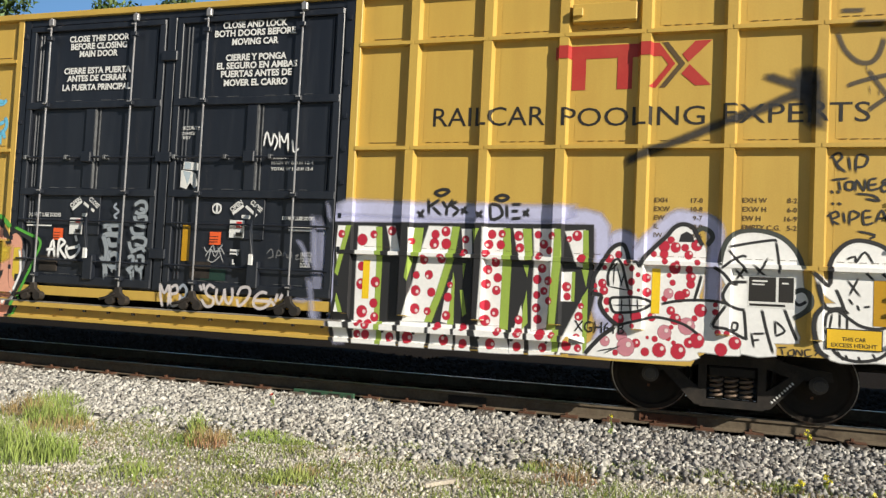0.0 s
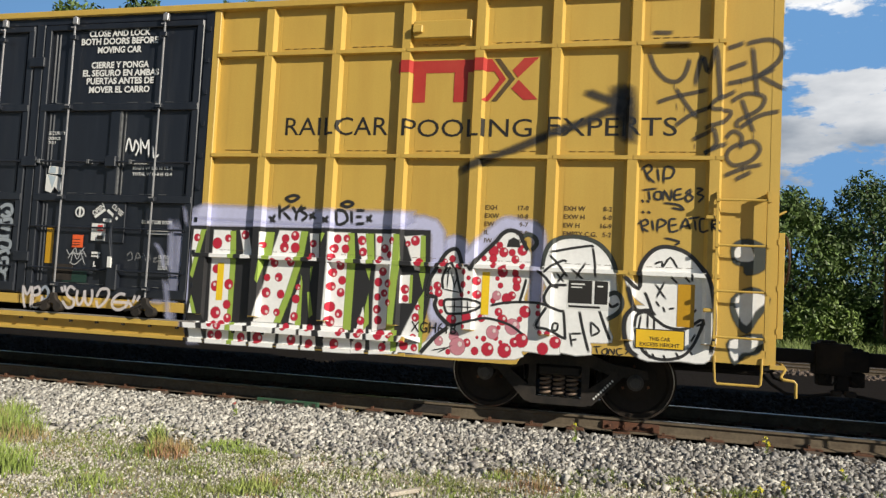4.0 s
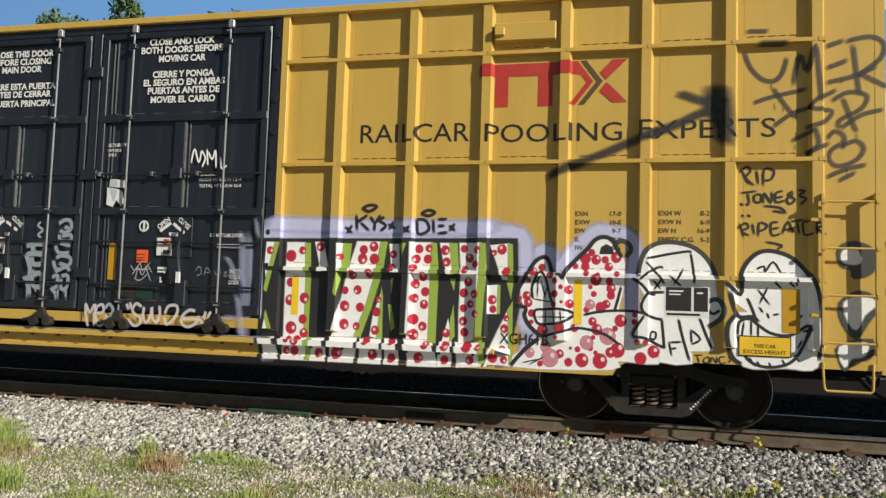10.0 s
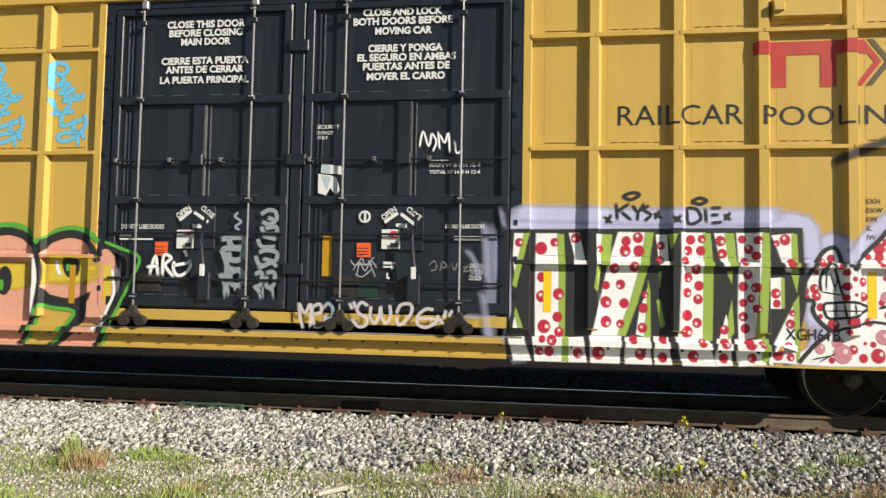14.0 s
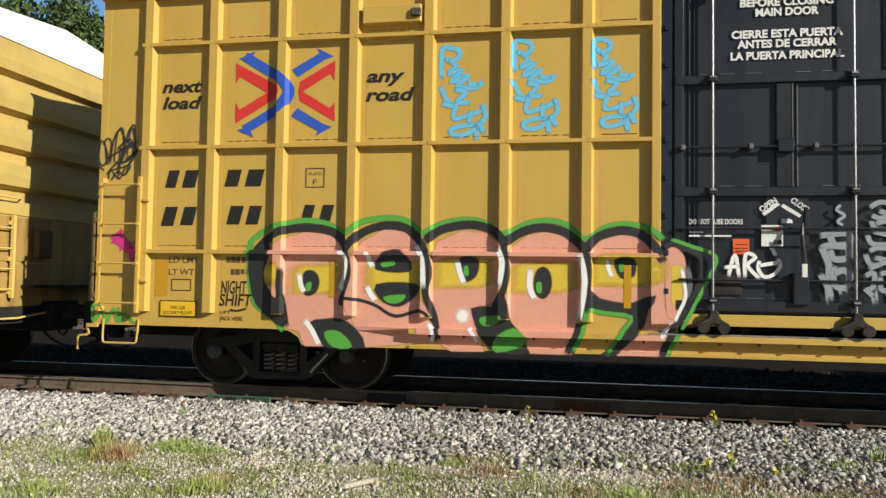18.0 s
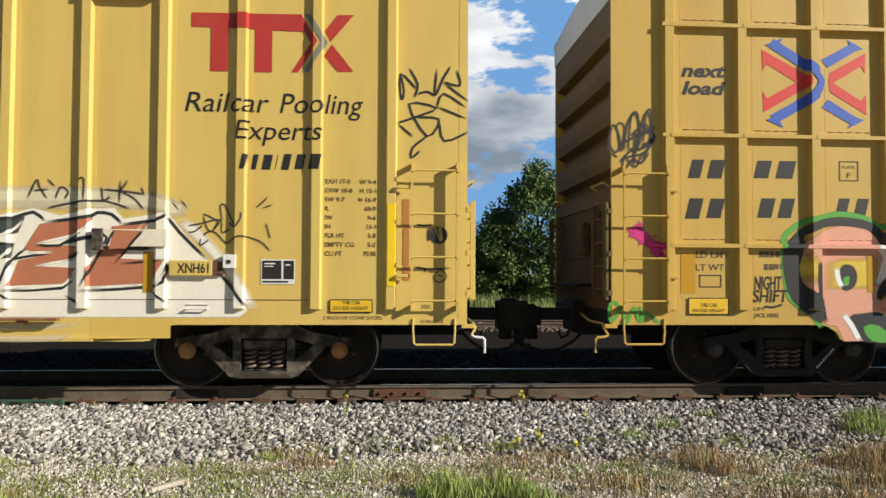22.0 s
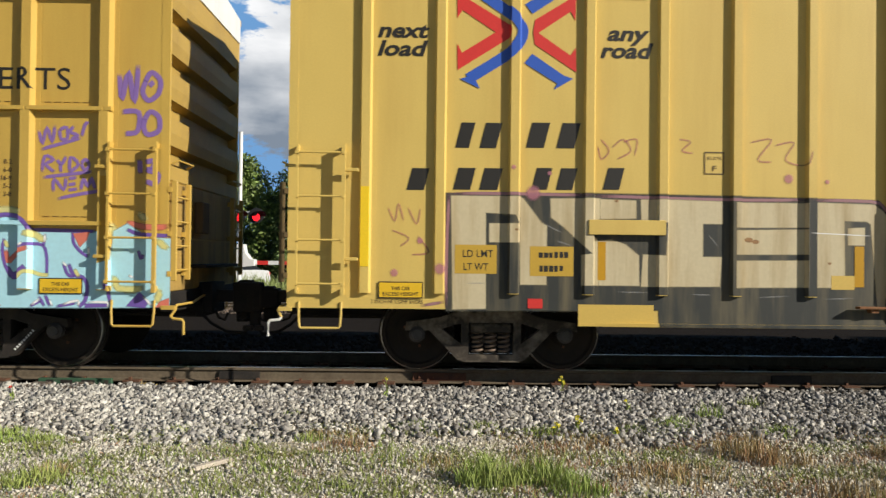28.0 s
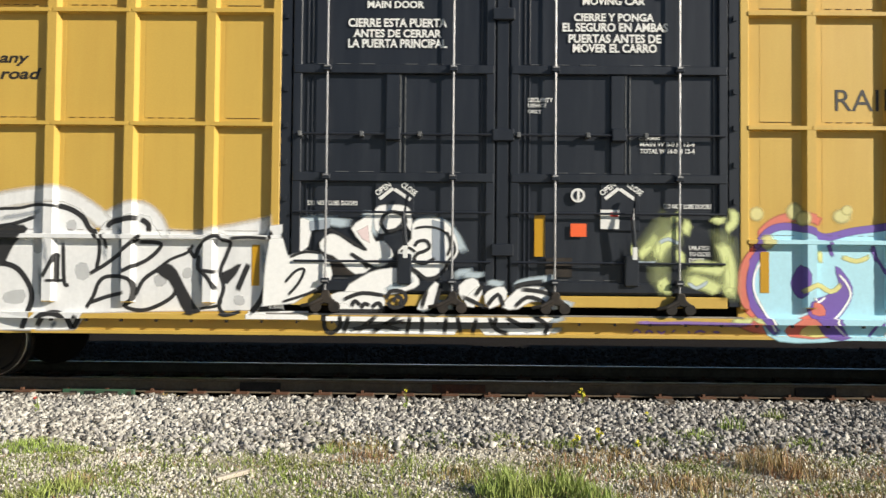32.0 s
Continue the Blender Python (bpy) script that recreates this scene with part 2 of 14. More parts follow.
M["dark_rust"] = material("dark_red_brown_rust", (0.045, 0.026, 0.018), 0.8, stain=(0.13, 0.055, 0.028), stain_scale=6, stain_amount=0.7, grain=0.2)
M["track_rust"] = material("bright_orange_track_rust", (0.20, 0.085, 0.032), 0.85, stain=(0.50, 0.36, 0.20), stain_scale=4, stain_amount=0.7, grain=0.3)
# grey for door edges that catch the sun, also on welds and guides
M["lit_grey"] = material("lit_edge_grey", (0.13, 0.135, 0.14), 0.45, stain=(0.03, 0.03, 0.035), stain_scale=9, stain_amount=0.8, grain=0.25)
M["spring"] = material("dusty_spring_steel", (0.21, 0.15, 0.11), 0.7, 0.2, stain=(0.05, 0.04, 0.03), stain_scale=7, stain_amount=0.5)
M["wheel"] = material("brown_black_wheel_steel", (0.026, 0.021, 0.017), 0.75, 0.0, stain=(0.055, 0.04, 0.03), stain_scale=3, stain_amount=0.5, spec=0.2)
M["tread"] = material("polished_wheel_tread", (0.45, 0.43, 0.41), 0.3, 1.0)
M["under"] = material("sooty_underframe", (0.014, 0.013, 0.013), 0.8, stain=(0.05, 0.04, 0.03), stain_scale=2, stain_amount=0.5, spec=0.2)
M["white"] = material("white_paint", (0.74, 0.74, 0.72), 0.5, stain=(0.5, 0.46, 0.4), stain_scale=1.4, stain_amount=0.35, streaks=True)
M["roof"] = material("dull_galvanised_roof", (0.42, 0.40, 0.36), 0.6, 0.2, stain=(0.3, 0.2, 0.1), stain_scale=1.2, stain_amount=0.4)
M["rail"] = material("brown_rail_steel", (0.145, 0.115, 0.08), 0.85, 0.0, spec=0.2, stain=(0.055, 0.036, 0.026), stain_scale=3, stain_amount=0.6, grain=0.2, grain_scale=30)
M["rail_top"] = material("shiny_rail_head", (0.5, 0.49, 0.48), 0.28, 1.0, bump=0.02)
M["tie"] = material("weathered_timber_tie", (0.09, 0.068, 0.052), 0.9, stain=(0.2, 0.18, 0.15), stain_scale=6, stain_amount=0.5, grain=0.25, bump=0.4, per_object=0.25)
M["ballast"] = material("crushed_grey_ballast", (0.25, 0.24, 0.23), 0.9, stain=(0.17, 0.145, 0.115), stain_scale=1.1, stain_amount=0.35, grain=0.16, grain_scale=35, bump=0.35, bump_scale=55, per_island=0.6, spec=0.15)
M["pale_ballast"] = material("pale_grey_ballast", (0.47, 0.45, 0.41), 0.9, stain=(0.25, 0.21, 0.16), stain_scale=1.1, stain_amount=0.3, grain=0.14, grain_scale=35, bump=0.35, bump_scale=55, per_island=0.45, spec=0.15)
M["gravel"] = material("pale_limestone_gravel", (0.54, 0.51, 0.445), 0.9, stain=(0.34, 0.28, 0.20), stain_scale=1.3, stain_amount=0.4, grain=0.15, grain_scale=40, bump=0.3, per_island=0.35, spec=0.15)
M["soil"] = material("sandy_gravel_soil", (0.40, 0.365, 0.29), 0.95, stain=(0.20, 0.175, 0.10), stain_scale=0.9, stain_amount=0.6, grain=0.4, grain_scale=42, bump=1.0, bump_scale=45, spec=0.1)
M["grass"] = material("short_green_grass", (0.19, 0.25, 0.05), 0.75, stain=(0.30, 0.27, 0.09), stain_scale=1.2, stain_amount=0.5, grain=0.15, grain_scale=14, bump=0, per_island=0.4)
M["dry_grass"] = material("dry_brown_weeds", (0.33, 0.24, 0.11), 0.85, stain=(0.16, 0.17, 0.05), stain_scale=1.6, stain_amount=0.5, grain=0.2, grain_scale=14, bump=0, per_island=0.4)
M["field"] = material("far_grass", (0.17, 0.20, 0.06), 0.9, stain=(0.24, 0.21, 0.09), stain_scale=0.35, stain_amount=0.6, grain=0.3, grain_scale=9, bump=0.6, bump_scale=8)
M["leaf"] = material("tree_leaves", (0.09, 0.145, 0.03), 0.6, stain=(0.10, 0.125, 0.03), stain_scale=0.8, stain_amount=0.6, grain=0.2, grain_scale=4, bump=0, per_island=0.5)
M["bark"] = material("grey_brown_bark", (0.10, 0.08, 0.06), 0.9, grain=0.3, bump=0.6, bump_scale=25)
M["black_ink"] = material("black_lettering", (0.02, 0.018, 0.016), 0.5, bump=0)
M["white_ink"] = material("white_lettering", (0.72, 0.72, 0.70), 0.5, bump=0, grain=0.08)
M["brown_ink"] = material("dull_brown_lettering", (0.10, 0.065, 0.028), 0.5, bump=0)
M["red_ink"] = material("brick_red_paint", (0.42, 0.035, 0.028), 0.5, stain=(0.5, 0.09, 0.05), stain_scale=2, stain_amount=0.4, bump=0.03)
M["bright_red"] = material("bright_red_paint", (0.62, 0.035, 0.03), 0.5, bump=0.03)
M["blue_ink"] = material("bright_blue_paint", (0.03, 0.10, 0.48), 0.5, bump=0.03)
M["sign_yellow"] = material("yellow_sign_plate", (0.75, 0.47, 0.02), 0.5, bump=0.02)
M["reflector"] = material("amber_reflective_strip", (0.50, 0.27, 0.012), 0.4, bump=0.02)
M["reflector_bright"] = material("bright_yellow_reflective_strip", (0.85, 0.58, 0.02), 0.4, bump=0.02)
M["orange"] = material("orange_sticker", (0.8, 0.12, 0.03), 0.5, bump=0)
M["asphalt"] = material("grey_asphalt", (0.085, 0.082, 0.08), 0.9, grain=0.2, bump=0.3)
M["galv"] = material("white_signal_paint", (0.75, 0.75, 0.74), 0.4, bump=0.02)
# stone colour darkened to hold the train's shade behind the near rail
M["shaded_ballast"] = material("shade_dark_ballast", (0.036, 0.030, 0.026), 0.95, spec=0.03, stain=(0.022, 0.016, 0.012), stain_scale=1.1, stain_amount=0.5, grain=0.15, grain_scale=35, bump=0.2, bump_scale=55, per_island=0.2)
M["far_ballast"] = material("brownish_ballast", (0.115, 0.085, 0.065), 0.9, stain=(0.07, 0.052, 0.04), stain_scale=0.8, stain_amount=0.5, grain=0.15, grain_scale=35, bump=0, per_island=0.5)
M["driftwood"] = material("bleached_wood", (0.52, 0.46, 0.38), 0.85, stain=(0.2, 0.16, 0.12), stain_scale=9, stain_amount=0.6, grain=0.2, bump=0.4)
M["straw"] = material("pale_straw", (0.55, 0.42, 0.17), 0.8, bump=0, per_island=0.4)
M["cap_rust"] = material("orange_rusted_cap", (0.46, 0.20, 0.06), 0.85, stain=(0.30, 0.24, 0.17), stain_scale=14, stain_amount=0.5, grain=0.25)
M["grey_cap"] = material("greasy_grey_cap", (0.06, 0.055, 0.052), 0.6, stain=(0.03, 0.024, 0.02), stain_scale=9, stain_amount=0.6, grain=0.2)
M["orange_rust"] = material("orange_rusted_steel", (0.12, 0.048, 0.024), 0.9, stain=(0.05, 0.03, 0.025), stain_scale=11, stain_amount=0.8, grain=0.25)
M["dusty_truck"] = material("dusty_brown_cast_steel", (0.05, 0.042, 0.035), 0.8, stain=(0.32, 0.27, 0.21), stain_scale=5, stain_amount=0.9, grain=0.25, spec=0.2)
# side yellows toned down for the shaded gap between cars, plus grime stains
M["end_a"] = material("shaded_grimy_yellow_end_paint", (0.42, 0.28, 0.07), 0.6, stain=(0.12, 0.085, 0.05), stain_scale=1.1, stain_amount=0.45, grain=0.1, bump=0.06, spec=0.3)
M["end_b"] = material("shaded_grimy_faded_end_paint", (0.50, 0.365, 0.11), 0.6, stain=(0.14, 0.10, 0.06), stain_scale=1.1, stain_amount=0.4, grain=0.1, bump=0.06, spec=0.3)
# brown staining, made heavier to darken the plate's shadowed part
M["shaded_stained_end"] = material("shaded_stained_yellow_end_plate", (0.36, 0.235, 0.065), 0.7, stain=(0.07, 0.045, 0.025), stain_scale=1.2, stain_amount=0.9, grain=0.15, bump=0.08, spec=0.3, streaks=True)
# dark brown that puts the lower end's shade into the paint
M["shaded_brown_end"] = material("shade_brown_end_plate", (0.13, 0.085, 0.04), 0.85, stain=(0.05, 0.034, 0.02), stain_scale=1.5, stain_amount=0.7, grain=0.15, bump=0.08, spec=0.3)
# blue-grey streaks: dust, plus the upper doors' sky sheen put into colour
M["black_worn_sheen"] = material("worn_sheen_black_paint", (0.023, 0.026, 0.030), 0.34, stain=(0.075, 0.08, 0.085), stain_scale=1.8, stain_amount=0.45, grain=0.15, streaks=True, bump=0.06)
M["chevron_grey"] = material("grey_chevron_paint", (0.22, 0.21, 0.17), 0.5, bump=0)
# end yellow darkened for walls turned from the sun, with soiling stains
M["shaded_soiled_end"] = material("shaded_soiled_end_paint", (0.165, 0.115, 0.05), 0.7, stain=(0.07, 0.055, 0.04), stain_scale=1.1, stain_amount=0.55, grain=0.1, bump=0.06, spec=0.25)


# ---- building helpers ----
def mesh_from(name, verts, faces):
    me = bpy.data.meshes.new(name)
    me.from_pydata(verts, [], faces)
    me.update()
    return me


def finish(ob, mat, parent=None, label="", smooth=False):
    ob.data.materials.append(mat)
    if parent is not None:
        ob.parent = parent
    if label:
        tagged(ob, label)
    if smooth:
        ob.data.polygons.foreach_set("use_smooth", [True] * len(ob.data.polygons))
    return ob


def part(name, bm, mat, parent, label="", smooth=False, bevel=0.0):
    if bevel:
        bmesh.ops.bevel(bm, geom=list(bm.edges), offset=bevel, segments=1, affect="EDGES", clamp_overlap=True)
    me = bpy.data.meshes.new(name)
    bm.to_mesh(me)
    bm.free()
    return finish(new(name, me), mat, parent, label, smooth)


def thing(name, label, category, x=0, y=0, z=0, group="", kind=""):
    ob = new(name)
    ob.empty_display_size = 0.2
    ob.matrix_basis = pose(x, y, z)
    return tagged(ob, label, category, group, kind)


def box(bm, x0, x1, y0, y1, z0, z1):
    v = [bm.verts.new((x, y, z)) for z in (z0, z1) for y in (y0, y1) for x in (x0, x1)]
    for a, b, c, d in ((0, 2, 3, 1), (4, 5, 7, 6), (0, 1, 5, 4), (2, 6, 7, 3), (0, 4, 6, 2), (1, 3, 7, 5)):
        bm.faces.new((v[a], v[b], v[c], v[d]))
    return bm


def boxes(*sizes):
    bm = bmesh.new()
    for s in sizes:
        box(bm, *s)
    return bm


def tube(bm, points, r, n=8, caps=True):
    """A round bar along a bent line."""
    points = [Vector(p) for p in points]
    rings = []
    for i, p in enumerate(points):
        way = (points[min(i + 1, len(points) - 1)] - points[max(i - 1, 0)]).normalized()
        side = way.cross(Vector((0, 0, 1)))
        side = (side if side.length > 0.05 else way.cross(Vector((1, 0, 0)))).normalized()
        up = side.cross(way)
        rings.append([bm.verts.new(p + r * (math.cos(a) * side + math.sin(a) * up)) for a in (2 * math.pi * k / n for k in range(n))])
    for a, b in zip(rings, rings[1:]):
        for k in range(n):
            bm.faces.new((a[k], a[(k + 1) % n], b[(k + 1) % n], b[k]))
    if caps:
        bm.faces.new(rings[0][::-1])
        bm.faces.new(rings[-1])
    return bm


def tubes(lines, r, n=8):
    bm = bmesh.new()
    for line in lines:
        tube(bm, line, r, n)
    return bm


def prism(bm, outline, lo, hi, axis="y"):
    """An outline in the two other axes, drawn out along one."""
    put = {"y": lambda a, b, c: (a, c, b), "x": lambda a, b, c: (c, a, b), "z": lambda a, b, c: (a, b, c)}[axis]
    one = [bm.verts.new(put(a, b, lo)) for a, b in outline]
    two = [bm.verts.new(put(a, b, hi)) for a, b in outline]
    bm.faces.new(one)
    bm.faces.new(two[::-1])
    n = len(outline)
    for k in range(n):
        bm.faces.new((one[(k + 1) % n], one[k], two[k], two[(k + 1) % n]))
    bmesh.ops.recalc_face_normals(bm, faces=bm.faces)
    return bm


def lathe(bm, profile, n=32, centre=(0, 0, 0), caps=True):
    """A round body about the y axis: profile of (radius, y)."""
    rings = []
    for r, y in profile:
        rings.append([bm.verts.new((centre[0] + r * math.cos(2 * math.pi * k / n), centre[1] + y, centre[2] + r * math.sin(2 * math.pi * k / n))) for k in range(n)])
    for a, b in zip(rings, rings[1:]):
        for k in range(n):
            bm.faces.new((a[k], a[(k + 1) % n], b[(k + 1) % n], b[k]))
    if caps:
        bm.faces.new(rings[0][::-1])
        bm.faces.new(rings[-1])
    bmesh.ops.recalc_face_normals(bm, faces=bm.faces)
    return bm


# ---- the flank of a car: where its steel stands proud of the sheet ----
SHEET = 1.50            # half the car's width, to the side sheet
RIBS_A = (3.43, 4.36, 5.27, 6.19, 7.10, 8.00, 8.88)
RIBS_B = (3.60, 4.47, 5.32, 6.17, 7.03, 7.88, 8.73)
BELTS = (4.33, 3.02, 1.72)


class Flank:
    """Height of the side's steel over the sheet at any place, for ribs, belts and for the paint that lies on them."""

    def __init__(self, ribs, foot, top, proud, belts, low=0.97, flat=0.0, ledge=0.0, lip=0.0):
        self.ribs = sorted([-r for r in ribs] + list(ribs))
        self.foot, self.top, self.proud, self.belts, self.low, self.flat, self.ledge, self.lip = foot, top, proud, belts, low, flat, ledge, lip or ledge
        self.xs = sorted([x + d for x in self.ribs for d in (-foot, -top, top, foot)] + [-2.73, -2.72, -2.50, -2.49, 2.49, 2.50, 2.72, 2.73]) if ribs else []
        self.zs = sorted(z + d for z in belts for d in (-0.032, -0.022, 0.022, 0.032)) + ([low, low + 0.01] if ribs else []) + ([0.648, 0.655, 0.775, 0.782, 0.848, 0.855] if ledge else [0.648, 0.655] if lip else [])

    def over(self, x, z):
        h = self.flat
        if self.ribs and z > self.low:
            d = min(abs(x - r) for r in self.ribs)
            h = max(h, self.proud * min(1.0, max(0.0, (self.foot - d) / (self.foot - self.top))) * min(1.0, (z - self.low) / 0.01))
        if self.belts and 2.70 < abs(x) < 8.98:
            d = min(abs(z - b) for b in self.belts)
            h = max(h, 0.08 * min(1.0, max(0.0, (0.032 - d) / 0.01)))
        if self.ribs and z > 0.95:
            h = max(h, 0.0735 * min(1.0, max(0.0, (0.12 - abs(abs(x) - 2.61)) / 0.01)))
        if abs(x) < self.ledge:
            h = max(h, 0.11 * min(1.0, max(0.0, (0.040 - abs(z - 0.815)) / 0.007)))
        if abs(x) < self.lip:
            h = max(h, 0.045 * min(1.0, max(0.0, (0.655 - z) / 0.007)))
        return h


FLANK_A = Flank(RIBS_A, 0.085, 0.052, 0.075, BELTS, ledge=5.45)
FLANK_B = Flank(RIBS_B, 0.072, 0.048, 0.058, (), lip=5.45)
FLANK_DOOR = Flank((), 0, 0, 0, (), flat=0.035)
FLANK_BOARD = Flank((), 0, 0, 0, (), flat=0.085)
FLANK_PLATE = Flank((), 0, 0, 0, (), flat=0.07)


def lay(tris, flank, lift, cover=None, climb=0.0):
    """Flat triangles in (x, z) laid over the flank's relief, cut where it steps. Returns a mesh with its 'cover' attribute."""
    bm = bmesh.new()
    layer, rise = bm.verts.layers.float.new("cover"), bm.verts.layers.float.new("rise")
    for k, tri in enumerate(tris):
        vs = []
        for j, (x, z) in enumerate(tri):
            v = bm.verts.new((x, 0, z))
            v[layer] = 1.0 if cover is None else cover[k][j]
            v[rise] = climb * (k // 2) / len(tris)
            vs.append(v)
        bm.faces.new(vs)
    bmesh.ops.remove_doubles(bm, verts=bm.verts, dist=1e-5)
    if not bm.verts:
        return bm
    lo_x, hi_x = min(v.co.x for v in bm.verts), max(v.co.x for v in bm.verts)
    lo_z, hi_z = min(v.co.z for v in bm.verts), max(v.co.z for v in bm.verts)
    for x in flank.xs:
        if lo_x < x < hi_x:
            bmesh.ops.bisect_plane(bm, geom=bm.verts[:] + bm.edges[:] + bm.faces[:], plane_co=(x, 0, 0), plane_no=(1, 0, 0))
    for z in flank.zs:
        if lo_z < z < hi_z:
            bmesh.ops.bisect_plane(bm, geom=bm.verts[:] + bm.edges[:] + bm.faces[:], plane_co=(0, 0, z), plane_no=(0, 0, 1))
    close = 0.5 if flank.ribs else 1.0
    for v in bm.verts:
        v.co.y = -SHEET - flank.over(v.co.x, v.co.z) - lift * close - v[rise] * close
    for f in bm.faces:
        f.normal_update()
        if f.normal.y > 0:
            f.normal_flip()
    return bm


def fill(outline):
    """Triangles of a simple outline."""
    from mathutils.geometry import tessellate_polygon
    pts = [Vector((x, z, 0)) for x, z in outline]
    return [[tuple(outline[i]) for i in tri] for tri in tessellate_polygon([pts])]


def smooth_line(points, steps=5, closed=False):
    """A soft curve through a few points."""
    n, out = len(points), []
    span = n if closed else n - 1
    for i in range(span):
        p = [points[(i + k) % n] if closed else points[min(max(i + k, 0), n - 1)] for k in (-1, 0, 1, 2)]
        for s in range(steps):
            t = s / steps
            out.append(tuple(0.5 * (2 * p[1][a] + (p[2][a] - p[0][a]) * t + (2 * p[0][a] - 5 * p[1][a] + 4 * p[2][a] - p[3][a]) * t * t
                                    + (3 * p[1][a] - p[0][a] - 3 * p[2][a] + p[3][a]) * t ** 3) for a in (0, 1)))
    if not closed:
        out.append(tuple(points[-1]))
    return out


def disc(x, z, r, n=12, squash=1.0):
    return fill([(x + r * math.cos(2 * math.pi * k / n), z + squash * r * math.sin(2 * math.pi * k / n)) for k in range(n)])


def bar(x0, z0, x1, z1):
    return [[(x0, z0), (x1, z0), (x1, z1)], [(x0, z0), (x1, z1), (x0, z1)]]


def stroke(points, width, steps=5, soft=0.0):
    """A line of paint: triangles and their cover, fading to nothing at its edges when soft."""
    line = smooth_line(points, steps) if steps > 1 else list(points)
    tris, cov, rows = [], [], []
    half = width / 2
    offs = (-half, half) if not soft else (-half, -half * (1 - soft), half * (1 - soft), half)
    val = (1, 1) if not soft else (0, 1, 1, 0)
    clean = [line[0]]
    for p in line[1:]:
        if math.dist(p, clean[-1]) > 1e-4:
            clean.append(p)
    for i, p in enumerate(clean):
        a, b = clean[max(i - 1, 0)], clean[min(i + 1, len(clean) - 1)]
        d = math.hypot(b[0] - a[0], b[1] - a[1]) or 1.0
        nx, nz = -(b[1] - a[1]) / d, (b[0] - a[0]) / d
        ext = 0.0
        if i in (0, len(clean) - 1):
            ext = half * 0.5 * (-1 if i == 0 else 1)
        end = 0 if soft and i in (0, len(clean) - 1) else 1
        rows.append([((p[0] + nx * o + (b[0] - a[0]) / d * ext, p[1] + nz * o + (b[1] - a[1]) / d * ext), v * end) for o, v in zip(offs, val)])
    for r, s in zip(rows, rows[1:]):
        for k in range(len(offs) - 1):
            quad = (r[k], r[k + 1], s[k + 1], s[k])
            for ids in ((0, 1, 2), (0, 2, 3)):
                tris.append([quad[j][0] for j in ids])
                cov.append([quad[j][1] for j in ids])
    return tris, cov


def haze(x, z, rx, rz, core=0.35, n=20):
    """A cloud of overspray, dense in the middle."""
    tris, cov = [], []
    pt = lambda a, s: (x + rx * s * math.cos(a), z + rz * s * math.sin(a))
    for k in range(n):
        a, b = 2 * math.pi * k / n, 2 * math.pi * (k + 1) / n
        tris += [[(x, z), pt(a, core), pt(b, core)], [pt(a, core), pt(a, 1), pt(b, 1)], [pt(a, core), pt(b, 1), pt(b, core)]]
        cov += [[1, 1, 1], [1, 0, 0], [1, 0, 1]]
    return tris, cov


def words(text, x, z, height, width=None, shear=0.0, bold=0.0, align="LEFT", spacing=1.0):
    """Triangles of a line of writing: capitals of that height, squeezed or drawn out to the width. x, z: its lower left (or middle)."""
    cu = bpy.data.curves.new("writing", "FONT")
    cu.body, cu.shear, cu.offset, cu.resolution_u, cu.space_character = text, shear, bold, 3, spacing
    cu.fill_mode = "FRONT"
    ob = bpy.data.objects.new("writing", cu)
    scene.collection.objects.link(ob)
    me = ob.to_mesh()
    me.calc_loop_triangles()
    co = [(v.co.x, v.co.y) for v in me.vertices]
    tris = [[co[i] for i in t.vertices] for t in me.loop_triangles]
    ob.to_mesh_clear()
    bpy.data.objects.remove(ob)
    bpy.data.curves.remove(cu)
    lo, hi = min(c[0] for c in co), max(c[0] for c in co)
    k = height / 0.69
    kx = width / (hi - lo) if width else k
    start = x - {"LEFT": 0, "CENTER": 0.5, "RIGHT": 1}[align] * (hi - lo) * kx
    return [[(start + (a - lo) * kx, z + b * k) for a, b in t] for t in tris]


def feather(tris, edge):
    """The triangles with a thin skirt of overspray round their outline, and the cover of all."""
    key = lambda p: (round(p[0], 4), round(p[1], 4))
    seen, inner = {}, {}
    for tri in tris:
        for i in range(3):
            a, b, c = key(tri[i]), key(tri[(i + 1) % 3]), tri[(i + 2) % 3]
            side = frozenset((a, b))
            seen[side] = seen.get(side, 0) + 1
            inner[side] = (a, b, c)
    rim, out = [inner[e] for e, n in seen.items() if n == 1 and len(e) == 2], {}
    for a, b, c in rim:
        d = math.dist(a, b)
        nx, nz = (b[1] - a[1]) / d, (a[0] - b[0]) / d
        if nx * (c[0] - a[0]) + nz * (c[1] - a[1]) > 0:
            nx, nz = -nx, -nz
        for p in (a, b):
            q = out.setdefault(p, [0.0, 0.0])
            q[0], q[1] = q[0] + nx, q[1] + nz
    far = {p: (p[0] + edge * nx / max(math.hypot(nx, nz), 0.6), p[1] + edge * nz / max(math.hypot(nx, nz), 0.6)) for p, (nx, nz) in out.items()}
    skirt, cov = [], []
    for a, b, c in rim:
        skirt += [[a, b, far[b]], [a, far[b], far[a]]]
        cov += [[1, 1, 0], [1, 0, 0]]
    return list(tris) + skirt, [[1, 1, 1]] * len(tris) + cov


def paint(name, tris, mat, parent, flank, lift, label="", cover=None):
    if cover is None and mat.name.startswith("spray_") and tris:
        xs, zs = [p[0] for t in tris for p in t], [p[1] for t in tris for p in t]
        tris, cover = feather(tris, min(0.028, 0.09 * min(max(xs) - min(xs), max(zs) - min(zs)) + 0.006))
    return part(name, lay(tris, flank, lift, cover), mat, parent, label)


